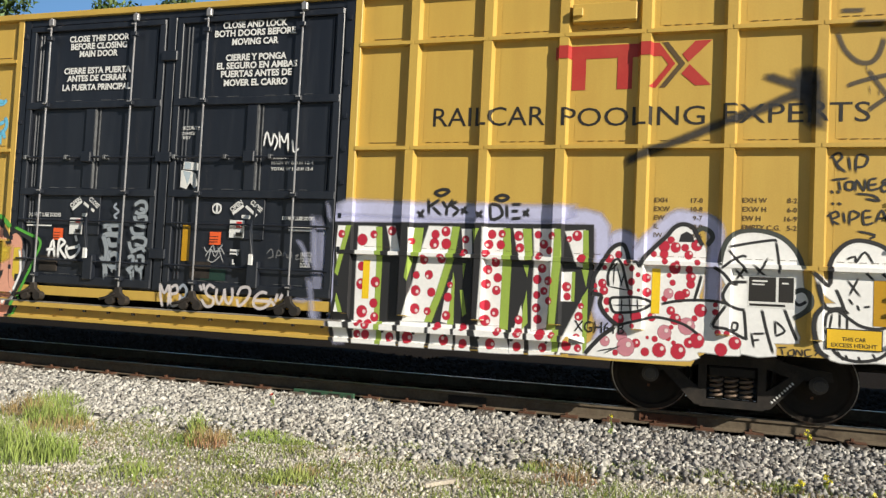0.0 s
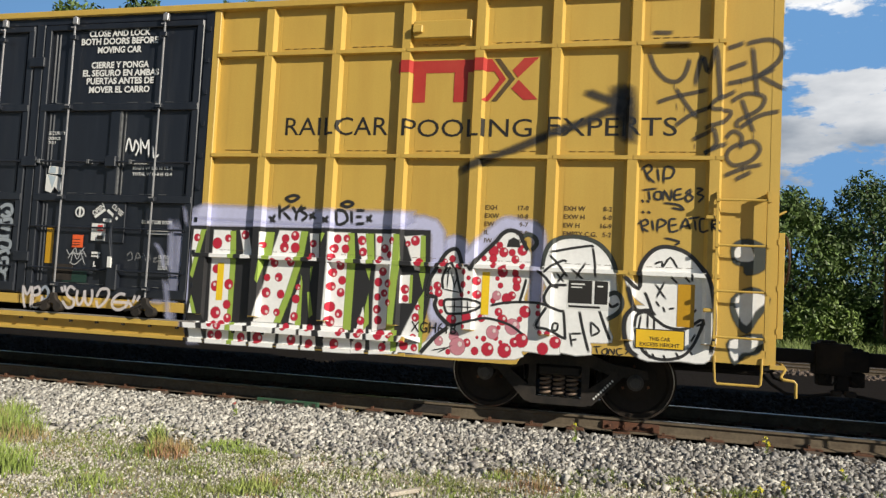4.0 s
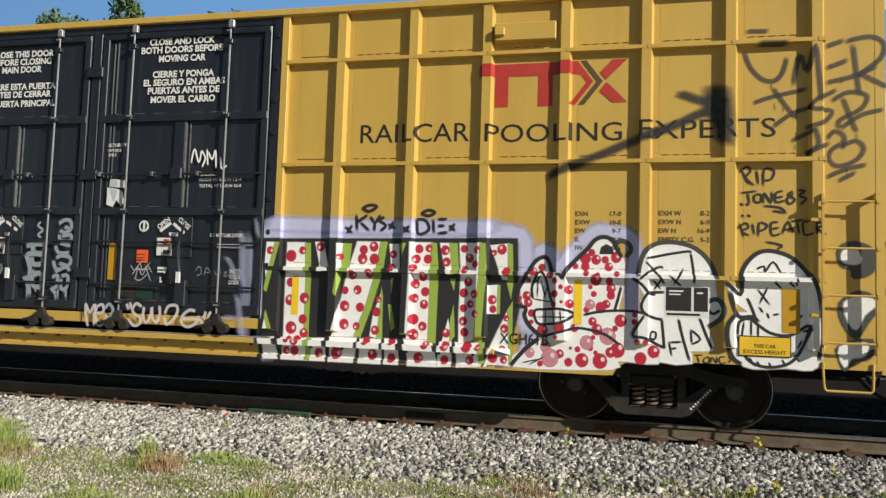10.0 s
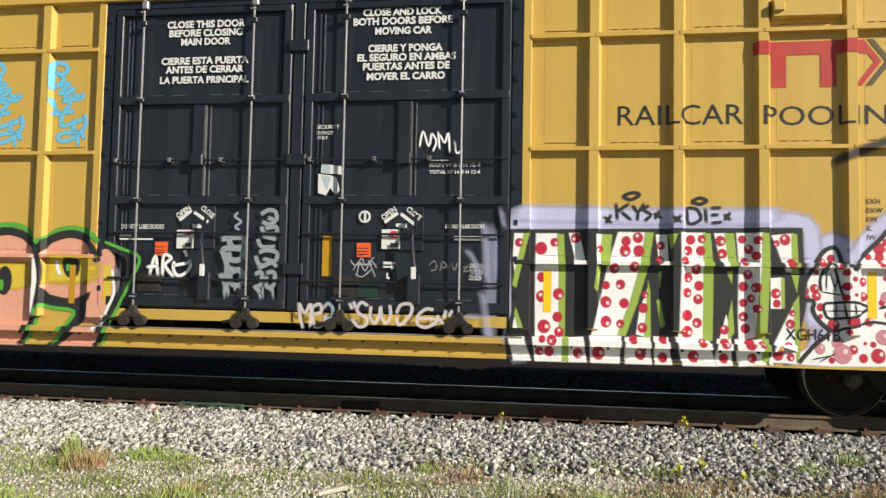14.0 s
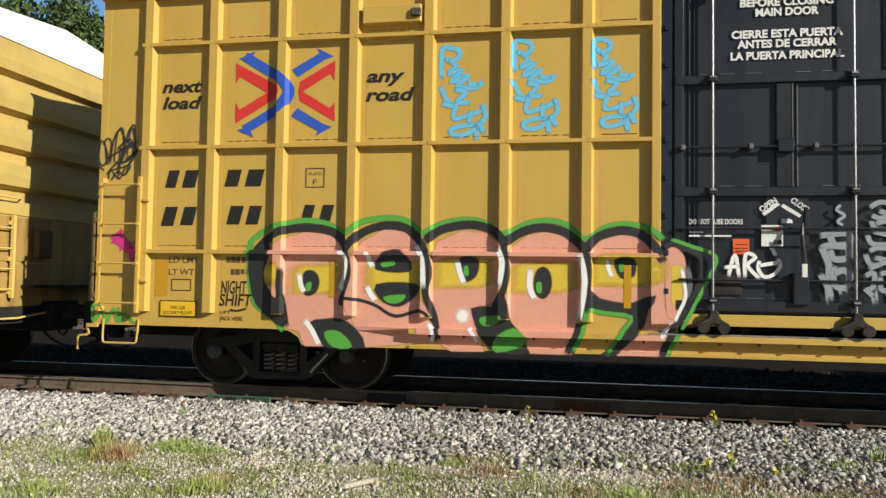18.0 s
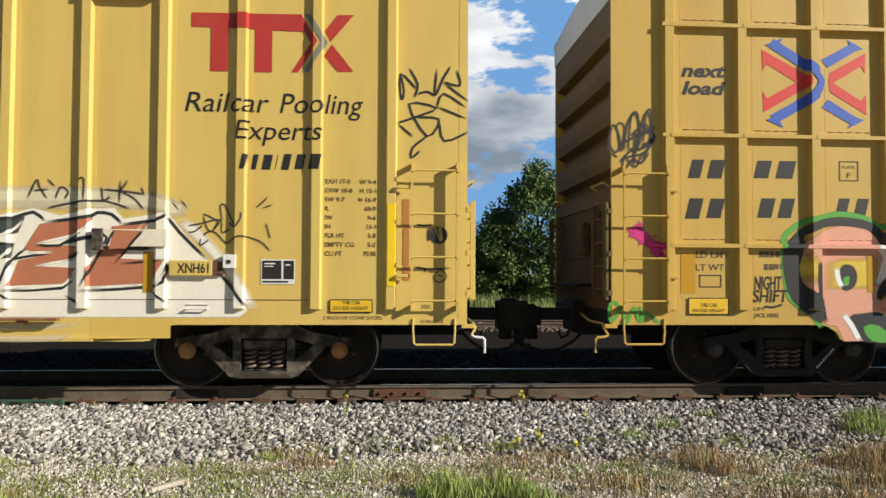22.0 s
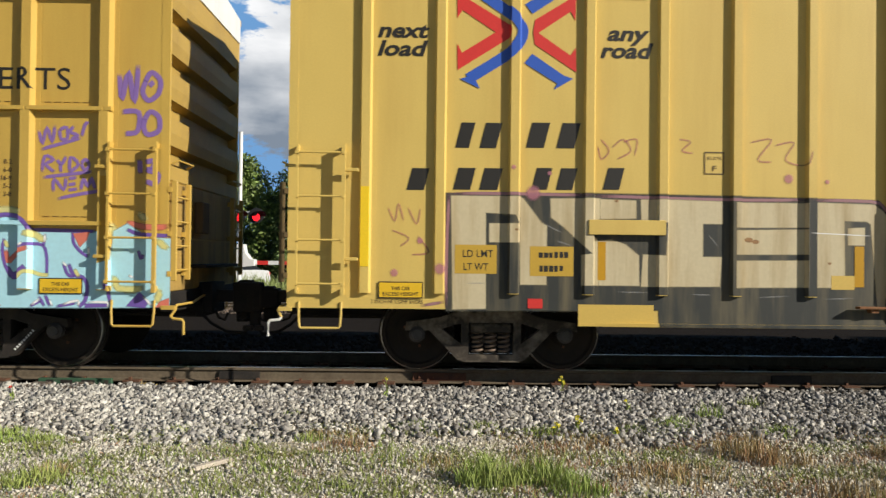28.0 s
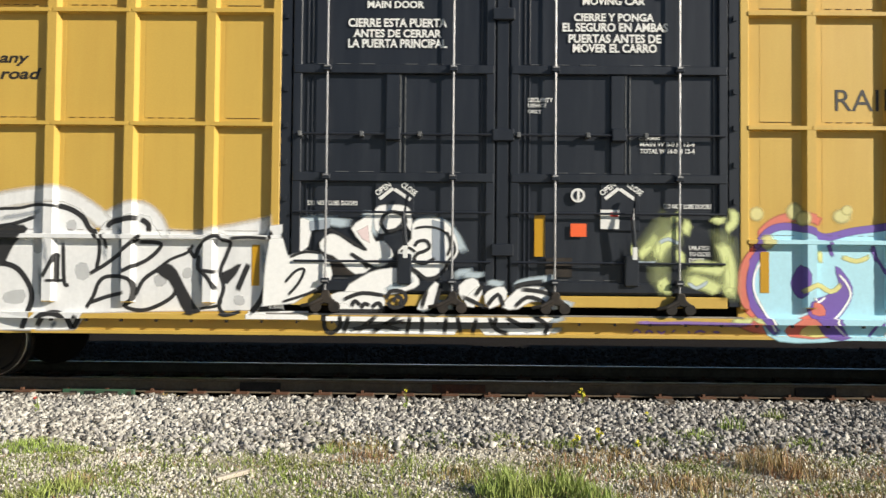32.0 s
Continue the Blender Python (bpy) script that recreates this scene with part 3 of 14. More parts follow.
def paint_strokes(name, lines, width, mat, parent, flank, lift, label="", soft=0.0, steps=5):
    """Lines of one hand, each laid a hair over the one before."""
    if mat.name.startswith("spray_") and soft < 0.4:
        width, soft = width * 1.18, 0.4
    for k, line in enumerate(lines):
        tris, cov = stroke(line, width, steps, soft)
        part(name, lay(tris, flank, lift + 0.00015 * k, cov, 0.0005), mat, parent, label)

# ---- the train ----
TRACK_Y = 10.10
WHEEL_R = 0.457
# seconds, metres that the train has gone
TRAIN_ROWS = [
    (0.0, 0.000),
    (0.5, -0.326),
    (1.0, -0.621),
    (1.5, -0.877),
    (2.0, -1.093),
    (2.5, -1.267),
    (3.0, -1.402),
    (3.5, -1.478),
    (4.0, -1.532),
    (4.5, -1.530),
    (6.5, -1.319),
    (7.0, -1.262),
    (7.5, -1.218),
    (8.0, -1.151),
    (8.5, -1.029),
    (9.0, -0.840),
    (9.5, -0.616),
    (10.0, -0.345),
    (10.5, -0.019),
    (11.0, 0.348),
    (11.5, 0.768),
    (12.0, 1.228),
    (12.5, 1.737),
    (13.0, 2.290),
    (13.5, 2.888),
    (14.0, 3.519),
    (14.5, 4.210),
    (16.5, 7.308),
    (17.0, 8.167),
    (17.5, 9.073),
    (18.0, 10.011),
    (18.5, 10.992),
    (19.0, 12.005),
    (19.5, 13.038),
    (20.0, 14.096),
    (20.5, 15.191),
    (21.0, 16.310),
    (21.5, 17.391),
    (22.0, 18.573),
    (22.5, 19.795),
    (23.0, 21.054),
    (23.5, 22.338),
    (24.0, 23.653),
    (24.5, 25.007),
    (25.0, 26.398),
    (25.5, 27.811),
    (27.5, 33.745),
    (28.0, 35.283),
    (28.5, 36.842),
    (29.0, 38.417),
    (29.5, 40.028),
    (30.0, 41.659),
    (30.5, 43.337),
    (31.0, 45.053),
    (31.5, 46.785),
    (32.0, 48.541),
]
rolling = []            # wheelsets and where they sit in their car
cars = []               # cars and where they stand at the start


def each(name, sizes, mat, parent, label="", bevel=0.0):
    """One part for each box."""
    for size in sizes:
        part(name, boxes(size), mat, parent, label, bevel=bevel)


def add_bogie(car, x, cast):
    """A three-piece freight truck: two side frames with springs, a bolster, two wheelsets."""
    for s in (-1, 1):
        bm = bmesh.new()
        y0, y1 = sorted((s * 0.93, s * 1.06))
        prism(bm, [(x - 1.04, 0.50), (x - 1.02, 0.60), (x - 0.62, 0.66), (x - 0.34, 0.76), (x + 0.34, 0.76), (x + 0.62, 0.66), (x + 1.02, 0.60), (x + 1.04, 0.50),
                   (x + 0.78, 0.50), (x + 0.60, 0.52), (x + 0.34, 0.60), (x - 0.34, 0.60), (x - 0.60, 0.52), (x - 0.78, 0.50)], y0, y1)
        for d in (-1, 1):
            prism(bm, [(x + d * 0.76, 0.52), (x + d * 0.62, 0.54), (x + d * 0.30, 0.30), (x + d * 0.30, 0.14), (x + d * 0.40, 0.15)], y0, y1)
            prism(bm, [(x + d * 0.36, 0.20), (x + d * 0.27, 0.20), (x + d * 0.27, 0.68), (x + d * 0.36, 0.68)], y0, y1)
        prism(bm, [(x - 0.34, 0.13), (x + 0.34, 0.13), (x + 0.34, 0.215), (x - 0.34, 0.215)], y0, y1)
        frame_ = part("side_frame", bm, cast, car, "grimy cast steel truck side frame")
        if s < 0 and cast is M["truck"]:
            for k in range(9):
                mark = part("stencil_mark", boxes((-0.009, 0.009, -0.003, 0.003, -0.013, 0.013)), M["white_ink"], frame_, "white stencilled mark on the side frame")
                mark.matrix_basis = pose(x + 0.42 + 0.026 * k, y0 - 0.004, 0.235 + 0.0275 * k, 0, -46, 0)
        for k in (-0.16, 0.0, 0.16):
            coil = bmesh.new()
            turns = [(x + k + 0.062 * math.cos(a), s * 0.995 + 0.062 * math.sin(a), 0.225 + 0.25 * a / (2 * math.pi * 4.5)) for a in (2 * math.pi * 4.5 * i / 44 for i in range(45))]
            tube(coil, turns, 0.0165, 5)
            part("spring", coil, M["spring"], frame_, smooth=True)
        part("bolster_end", boxes((x - 0.25, x + 0.25, *sorted((s * 0.80, s * 1.045)), 0.475, 0.585)), cast, frame_, bevel=0.02)
        for d in (-0.889, 0.889):
            cap = lathe(bmesh.new(), [(0.09, -0.03), (0.098, 0.05), (0.065, 0.075), (0.06, 0.10)] if s > 0 else [(0.06, -0.10), (0.065, -0.075), (0.098, -0.05), (0.09, 0.03)], 14, (x + d, s * 1.03, WHEEL_R))
            part("bearing_cap", cap, M["cap_rust"] if cast is M["dusty_truck"] and x > 0 else M["grey_cap"], frame_, "worn axle bearing cap")
    part("bolster", boxes((x - 0.2, x + 0.2, -0.92, 0.92, 0.42, 0.66)), M["truck"], car)
    for d in (-0.889, 0.889):
        rod = bmesh.new()
        lathe(rod, [(0.085, -0.95), (0.085, 0.95)], 12)
        axle = part("wheelset", rod, M["wheel"], car, "steel freight car wheelset on the rail")
        axle.matrix_basis = pose(x + d, 0, WHEEL_R)
        for s in (-1, 1):
            w = [(WHEEL_R + 0.028, 0.685), (WHEEL_R + 0.028, 0.71), (WHEEL_R, 0.725), (WHEEL_R - 0.004, 0.815), (WHEEL_R - 0.06, 0.82), (WHEEL_R - 0.085, 0.785), (0.25, 0.765), (0.15, 0.80), (0.11, 0.835)]
            prof = w if s > 0 else [(r, -y) for r, y in w]
            part("wheel", lathe(bmesh.new(), prof, 40), M["wheel"], axle, smooth=False)
            rim = [(WHEEL_R + 0.002, 0.727), (WHEEL_R - 0.002, 0.817), (WHEEL_R - 0.012, 0.823), (WHEEL_R - 0.014, 0.820)]
            part("tread", lathe(bmesh.new(), rim if s > 0 else [(r, -y) for r, y in rim], 40, caps=False), M["tread"], axle, "polished steel wheel tread")
            # brake dust marks and cast letters set the plate apart as it turns
            each("wheel_hub_bolt", [(0.17 * math.cos(a) - 0.015, 0.17 * math.cos(a) + 0.015, *sorted((s * 0.79, s * 0.812)), 0.17 * math.sin(a) - 0.015, 0.17 * math.sin(a) + 0.015) for a in (0.4, 2.5, 4.6)], M["rust"], axle)
        rolling.append((axle, x + d))


def add_ladder(car, x0, x1, z0, z1, rungs, mat, y):
    """Side ladder: two flat stiles standing off the sheet, round rungs and a sill step below."""
    side = -1 if y < 0 else 1
    stile = bmesh.new()
    box(stile, x0 - 0.012, x0 + 0.012, *sorted((y + side * 0.10, y + side * 0.125)), z0 - 0.03, z1 + 0.03)
    ladder = part("ladder", stile, mat, car, "yellow steel side ladder")
    part("stile", boxes((x1 - 0.018, x1 + 0.022, *sorted((y + side * 0.08, y + side * 0.128)), z0 - 0.12, z1 + 0.10)), mat, ladder)
    for z in (z0 - 0.08, z1 + 0.06):
        each("stile_bracket", [(x - 0.012, x + 0.012, *sorted((y, y + side * 0.11)), z - 0.03, z + 0.03) for x in (x0, x1)], mat, ladder)
    for k in range(rungs):
        z = z0 + (z1 - z0) * k / (rungs - 1)
        part("rung", tubes([[(x0 - 0.02, y + side * 0.135, z), (x1 + 0.02, y + side * 0.135, z)]], 0.0125, 8), mat, ladder)
        each("rung_bolt", [(x - 0.018, x + 0.018, *sorted((y + side * 0.12, y + side * 0.155)), z - 0.018, z + 0.018) for x in (x0, x1)], mat, ladder)
    step = bmesh.new()
    tube(step, [(x0 + 0.02, y + side * 0.01, 0.86), (x0 + 0.02, y + side * 0.02, 0.72), (x0 + 0.03, y + side * 0.03, 0.585), (x0 + 0.05, y + side * 0.03, 0.565),
                (x1 - 0.05, y + side * 0.03, 0.565), (x1 - 0.03, y + side * 0.03, 0.585), (x1 - 0.02, y + side * 0.02, 0.72), (x1 - 0.02, y + side * 0.01, 0.86)], 0.014, 8)
    part("sill_step", step, mat, car, "bent round-bar sill step")


def add_end(car, s, half, mat, kind, mat_key):
    """A corrugated end wall with its ladder, grab irons, brake step, lever, and the white band at its top."""
    x = s * half
    wall = bmesh.new()
    # a flat lower plate, then deep ridges parted by narrow grooves
    prof = [(0.79, -0.02), (2.22, -0.02), (2.24, 0.0)]
    for k in range(4):
        z = 2.42 + k * 0.53
        prof += [(z, 0.0), (z + 0.02, -0.14), (z + 0.17, -0.14), (z + 0.22, -0.02), (z + 0.36, 0.0)]
    prof += [(4.66, 0.0), (4.66, -0.18), (0.79, -0.18)]
    prism(wall, [(s * (half - 0.005 + d), z) for z, d in [(a, b) for a, b in prof]], -1.46, 1.46, "y")
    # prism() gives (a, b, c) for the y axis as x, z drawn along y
    # the end turned from the sun takes the shaded copy of the paint
    end = part("end_wall", wall, M["end_" + mat_key] if s > 0 else M["shaded_soiled_end"], car, "yellow end wall with horizontal corrugations")
    # lower plates carry the shade between the cars in their colour
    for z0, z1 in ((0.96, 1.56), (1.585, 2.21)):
        part("end_plate", boxes((*sorted((x - s * 0.025, x - s * 0.008)), -1.38, 1.38, z0, z1)), M["shaded_stained_end"] if s > 0 else M["shaded_brown_end"], car, "lower end plate, its paint darkened by grime and shade")
    part("brake_box", boxes((*sorted((x, x + s * 0.10)), -0.55, -0.25, 1.65, 2.05)), M["shaded_brown_end"], car, bevel=0.015)
    band = bmesh.new()
    prism(band, [(-1.5, 4.64), (1.5, 4.64), (1.5, 5.0), (0.0, 5.15), (-1.5, 5.0)], *sorted((x - s * 0.10, x + s * 0.012)), "x")
    part("end_top_panel", band, M["white"], car, "white painted top panel of the end wall")
    for y in (-1.5, 1.5):
        part("corner_post", boxes((*sorted((x - s * 0.10, x + s * 0.0)), *sorted((y, y * 0.97)), 0.79, 4.98)), mat, car, bevel=0.008)
    off = 0.065 if kind == "wheel" else 0.095
    for y in (-1.24, 1.24):
        lad = bmesh.new()
        for yy in (y - 0.24, y + 0.24):
            box(lad, *sorted((x + s * (off - 0.06), x + s * off)), yy - 0.02, yy + 0.02, 1.08, 2.22)
        # the ladder turned from the sun takes that shaded paint too
        iron = mat if s > 0 else M["shaded_soiled_end"]
        l2 = part("end_ladder", lad, iron, car, "end ladder of flat yellow stiles", bevel=0.004)
        each("stile_bracket", [(*sorted((x - s * 0.005, x + s * (off - 0.055))), yy - 0.03, yy + 0.03, z - 0.03, z + 0.03) for yy in (y - 0.24, y + 0.24) for z in (1.16, 1.62, 2.12)], iron, l2)
        for k in range(4):
            part("rung", tubes([[(x + s * (off - 0.03), y - 0.24, 1.2 + 0.28 * k), (x + s * (off - 0.03), y + 0.24, 1.2 + 0.28 * k)]], 0.0125), iron, l2)
    for d in (-1, 1):
        part("grab_iron", tubes([[(x, d * 1.42, 2.42), (x + s * 0.08, d * 1.42, 2.46), (x + s * 0.08, d * 0.9, 2.46), (x, d * 0.88, 2.42)]], 0.0125), mat, car)
    part("crossover_step", boxes((*sorted((x, x + s * 0.22)), -0.75, 0.75, 1.22, 1.26)), M["under"], car, bevel=0.006)
    part("end_sill", boxes((*sorted((x - s * 0.12, x + s * 0.02)), -1.40, 1.40, 0.72, 0.95)), M["under"], car, "black end sill", bevel=0.01)
    part("cut_lever", tubes([[(x + s * 0.05, -0.25, 0.86), (x + s * 0.10, -0.9, 0.80), (x + s * 0.08, -1.42, 0.80), (x + s * 0.10, -1.50, 0.76), (x + s * 0.05, -1.52, 0.68)]], 0.015), mat, car, "bent uncoupling lever")
    part("lever_handle", tubes([[(x + s * 0.05, -1.52, 0.68), (x + s * 0.08, -1.53, 0.655), (x + s * 0.18, -1.53, 0.645), (x + s * 0.20, -1.53, 0.62), (x + s * 0.20, -1.53, 0.47)]], 0.016), M["white"] if mat is M["yellow_b"] else mat, car, "hooked lever handle")
    part("lever_bracket", boxes((*sorted((x - s * 0.06, x + s * 0.09)), -1.53, -1.49, 0.755, 0.80)), mat, car)
    if kind == "wheel":
        bm = bmesh.new()
        ring = [(x + s * 0.16, -0.98 + 0.28 * math.cos(a), 1.95 + 0.28 * math.sin(a)) for a in (2 * math.pi * k / 24 for k in range(25))]
        tube(bm, ring, 0.014, 6)
        for a in (0.3, 2.4, 4.5):
            tube(bm, [(x + s * 0.14, -0.98, 1.95), (x + s * 0.16, -0.98 + 0.28 * math.cos(a), 1.95 + 0.28 * math.sin(a))], 0.012, 6)
        tube(bm, [(x, -0.98, 1.95), (x + s * 0.16, -0.98, 1.95)], 0.02, 8)
        part("hand_brake_wheel", bm, M["dark_rust"], car, "rusty round hand brake wheel on the end wall")
    return end


def add_coupler(car, s, half, reach):
    x = s * half
    shank = bmesh.new()
    box(shank, *sorted((x - s * 0.6, x + s * (reach - 0.24))), -0.09, 0.09, 0.76, 0.92)
    box(shank, *sorted((x - s * 0.2, x + s * 0.16)), -0.30, 0.30, 0.62, 1.02)
    coupler = part("coupler", shank, M["under"], car, "sooty black knuckle coupler", bevel=0.01)
    head = bmesh.new()
    e = x + s * reach
    prism(head, [(e - s * 0.30, -0.13), (e - s * 0.02, -0.21), (e + s * 0.10, -0.19), (e + s * 0.11, -0.10), (e - s * 0.02, -0.04), (e - s * 0.04, 0.06), (e + s * 0.05, 0.20), (e - s * 0.10, 0.24), (e - s * 0.30, 0.13)], 0.66 - 0.03 * s, 0.98 + 0.04 * s, "z")
    part("coupler_head", head, M["under"], coupler, bevel=0.015)
    part("knuckle_lug", boxes((*sorted((e - s * 0.26, e - s * 0.10)), -0.10, 0.08, 0.50, 0.68), (*sorted((e - s * 0.07, e + s * 0.02)), -0.16, -0.05, 0.42, 0.68)), M["under"], coupler, bevel=0.015)
    part("lock_lifter", tubes([[(e - s * 0.16, -0.16, 0.64), (e - s * 0.20, -0.24, 0.58), (e - s * 0.14, -0.26, 0.53), (e - s * 0.08, -0.20, 0.57)]], 0.016, 7), M["under"], coupler)
    part("head_cap", boxes((*sorted((e - s * 0.24, e - s * 0.05)), -0.12, 0.10, 0.96 + 0.04 * s, 1.01 + 0.04 * s)), M["under"], coupler, bevel=0.02)
    part("yoke_ring", tubes([[(x + s * 0.17, -0.16, 0.66), (x + s * 0.22, -0.2, 0.56), (x + s * 0.30, -0.2, 0.53), (x + s * 0.33, -0.16, 0.62)]], 0.018, 7), M["under"], coupler)
    part("air_hose", tubes([[(x + s * 0.05, -0.35, 0.62), (x + s * 0.16, -0.33, 0.50), (x + s * 0.34, -0.28, 0.39), (x + s * 0.55, -0.22, 0.36), (x + s * (reach - 0.06), -0.18, 0.42)]], 0.02, 8), M["under"], car, "black rubber air brake hose")
    part("hose_coupling", boxes((*sorted((x + s * (reach - 0.14), x + s * (reach - 0.01))), -0.22, -0.14, 0.39, 0.46)), M["truck"], car, "steel air hose coupling head", bevel=0.015)


def add_doors(car, kind):
    """A pair of black plug doors with lock rods, on a yellow track."""
    y = -SHEET
    blk = M["black"] if kind == "A" else M["black_worn_sheen"]
    opening = part("door_frame", boxes((-2.62, -2.50, y - 0.06, y + 0.05, 0.98, 4.95), (2.50, 2.62, y - 0.06, y + 0.05, 0.98, 4.95), (-2.62, 2.62, y - 0.05, y + 0.05, 4.84, 4.97)), blk, car, "black steel door frame")
    for k in range(9):
        for x in (-2.56, 2.56):
            part("frame_bolt", boxes((x - 0.02, x + 0.02, y - 0.085, y - 0.06, 1.3 + k * 0.42, 1.36 + k * 0.42)), blk, opening)
    for x0, x1, rods in ((-2.49, -0.16, (-2.08, -0.645)), (0.0, 2.49, (0.515, 1.92))):
        door = part("door", boxes((x0, x1, y - 0.03, y + 0.05, 1.10, 4.84)), blk, car, "black plug door with white stencilled instructions")
        zs = (1.14, 2.42, 3.66, 4.80)
        each("door_bar", [(x0 + 0.02, x1 - 0.02, y - 0.085, y - 0.03, z - 0.05, z + 0.05) for z in (2.42, 3.66)], blk, door, bevel=0.008)
        each("door_sill_bar", [(x0 + 0.02, x1 - 0.02, y - 0.08, y - 0.03, 1.12, 1.24), (x0 + 0.02, x1 - 0.02, y - 0.08, y - 0.03, 4.74, 4.82)], blk, door, bevel=0.008)
        mid = (x0 + x1) / 2
        for x in (x0 + 0.06, x1 - 0.06):
            part("door_stile", boxes((x - 0.05, x + 0.05, y - 0.075, y - 0.03, 1.12, 4.82)), blk, door, bevel=0.008)
        if kind == "A":
            part("door_post", boxes((mid - 0.09, mid + 0.07, y - 0.065, y - 0.03, 2.47, 3.61)), blk, door, bevel=0.008)
        # pressed ridges down the door's edge and beside the post, and pale welds over the bars
        for x in (x0 + 0.17, x0 + 0.225, x1 - 0.16):
            for z0, z1 in ((1.28, 2.34), (2.50, 3.58), (3.74, 4.70)):
                part("door_ridge", prism(bmesh.new(), [(x - 0.014, y - 0.029), (x - 0.004, y - 0.046), (x + 0.004, y - 0.046), (x + 0.014, y - 0.029)], z0, z1, "z"), blk, door)
        # paler grey strips put the post's sunlit faces into the colour
        if kind == "A":
            part("post_edge", boxes((mid + 0.073, mid + 0.083, y - 0.067, y - 0.03, 2.48, 3.60)), M["lit_grey"], door, "paler strip for the sunlit edge of the door post")
            part("post_ridge", boxes((mid + 0.125, mid + 0.137, y - 0.045, y - 0.03, 2.48, 3.60)), M["lit_grey"], door)
        for z in (2.485, 3.728, 1.262):
            for k in range(7):
                a = x0 + 0.24 + (x1 - x0 - 0.5) * k / 7
                if (k * 5 + int(z * 10)) % 4:
                    part("weld_line", boxes((a, a + 0.12 + 0.03 * (k % 3), y - 0.036, y - 0.03, z, z + 0.007)), M["lit_grey"], door)
        for x in (x0 + 0.10, mid - 0.36, mid + 0.30):
            part("rod_guide", boxes((x - 0.022, x + 0.022, y - 0.125, y - 0.03, 2.88, 2.94)), M["lit_grey"], door, bevel=0.006)
        part("cross_rod", tubes([[(x0 + 0.05, y - 0.10, 2.91), (x1 - 0.05, y - 0.10, 2.91)]], 0.016), blk, door)
        for z in (2.02, 1.46):
            part("cross_rod", tubes([[(x0 + 0.05, y - 0.10, z), (x1 - 0.05, y - 0.10, z)]], 0.014), blk, door)
        if kind == "A":
            part("gear_box", boxes((mid - 0.09, mid + 0.08, y - 0.13, y - 0.03, 2.84, 2.99)), blk, door, bevel=0.012)
        else:
            part("gear_latch", boxes((mid - 0.14, mid + 0.08, y - 0.13, y - 0.03, 2.89, 2.95), (mid - 0.06, mid + 0.0, y - 0.12, y - 0.03, 2.62, 2.89)), M["dark_rust"], door, "rusty T-shaped door latch", bevel=0.012)
        part("handle_plate", boxes((mid - 0.20, mid + 0.24, y - 0.055, y - 0.03, 1.83, 2.40)), blk, door, bevel=0.005)
        h = mid + (0.08 if kind == "A" else 0.0)
        part("door_handle", tubes([[(h + 0.10, y - 0.16, 2.24), (h + 0.05, y - 0.18, 1.95), (h + 0.08, y - 0.17, 1.62)]], 0.024), blk, door, "black locking handle")
        part("handle_tip", boxes((h + 0.05, h + 0.10, y - 0.20, y - 0.17, 1.50, 1.64)), M["white_ink"], door, "white painted handle tip")
        part("handle_base", boxes((h - 0.02, h + 0.14, y - 0.12, y - 0.03, 1.20, 1.55)), blk, door, bevel=0.012)
        part("tack_board", boxes((x0 + 0.42, x0 + 0.72, y - 0.05, y - 0.03, 1.30, 1.52)), M["truck"], door)
        for x in rods:
            rod = part("lock_rod", tubes([[(x, y - 0.115, 1.02), (x, y - 0.115, 4.92)]], 0.013, 8), M["steel"], door, "galvanised vertical lock rod")
            for z in (2.42, 3.66, 4.62, 1.24):
                part("rod_bracket", boxes((x - 0.045, x + 0.045, y - 0.145, y - 0.08, z - 0.03, z + 0.03)), blk if kind == "A" else M["truck"], rod, bevel=0.006)
            # added pale chips stand for the sun's highlights on the brackets
            for z in (2.42, 3.66, 4.74, 1.22):
                part("rod_glint", boxes((x - 0.034, x + 0.030, y - 0.156, y - 0.146, z + 0.006, z + 0.026)), M["steel"], rod, "pale steel chip added for the bracket's highlight", bevel=0.003)
            part("top_latch", boxes((x - 0.02, x + 0.06, y - 0.15, y - 0.10, 4.80, 4.90)), M["steel"], rod, bevel=0.008)
            part("crank_arm", tubes([[(x - 0.02, y - 0.15, 1.04), (x - 0.16, y - 0.17, 0.97), (x - 0.26, y - 0.15, 0.95)]], 0.022, 7), M["truck"], rod, "greasy bent crank arm")
            for d in (-0.10, 0.11):
                part("roller", tubes([[(x + d, y - 0.165, 0.945), (x + d, y - 0.07, 0.945)]], 0.062, 12), M["truck"], rod, "greasy door roller")
            roller_arm = prism(bmesh.new(), [(x - 0.14, 0.98), (x - 0.05, 1.06), (x - 0.03, 1.13), (x + 0.05, 1.13), (x + 0.07, 1.05), (x + 0.15, 0.985), (x + 0.08, 0.95), (x, 0.985), (x - 0.08, 0.95)], y - 0.15, y - 0.09)
            part("roller_arm", roller_arm, M["truck"], rod, "greasy roller arm", bevel=0.012)
    part("centre_seal", boxes((-0.15, -0.01, y - 0.065, y + 0.05, 1.10, 4.84)), blk, car, "black hinge post between the doors", bevel=0.01)
    each("hinge", [(-0.20, 0.05, y - 0.11, y - 0.06, z - 0.07, z + 0.07) for z in (1.6, 2.91, 4.3)], blk, car, bevel=0.01)
    if kind == "B":
        for x in (-2.56, 2.54):
            for z in (1.35, 1.62, 2.0, 2.36, 2.92, 3.3, 3.66):
                part("edge_hinge", boxes((x - 0.075, x + 0.075, y - 0.11, y - 0.06, z - 0.03, z + 0.03)), M["rust"] if z in (1.35, 2.92) else blk, car, "rusty door edge hinge", bevel=0.01)
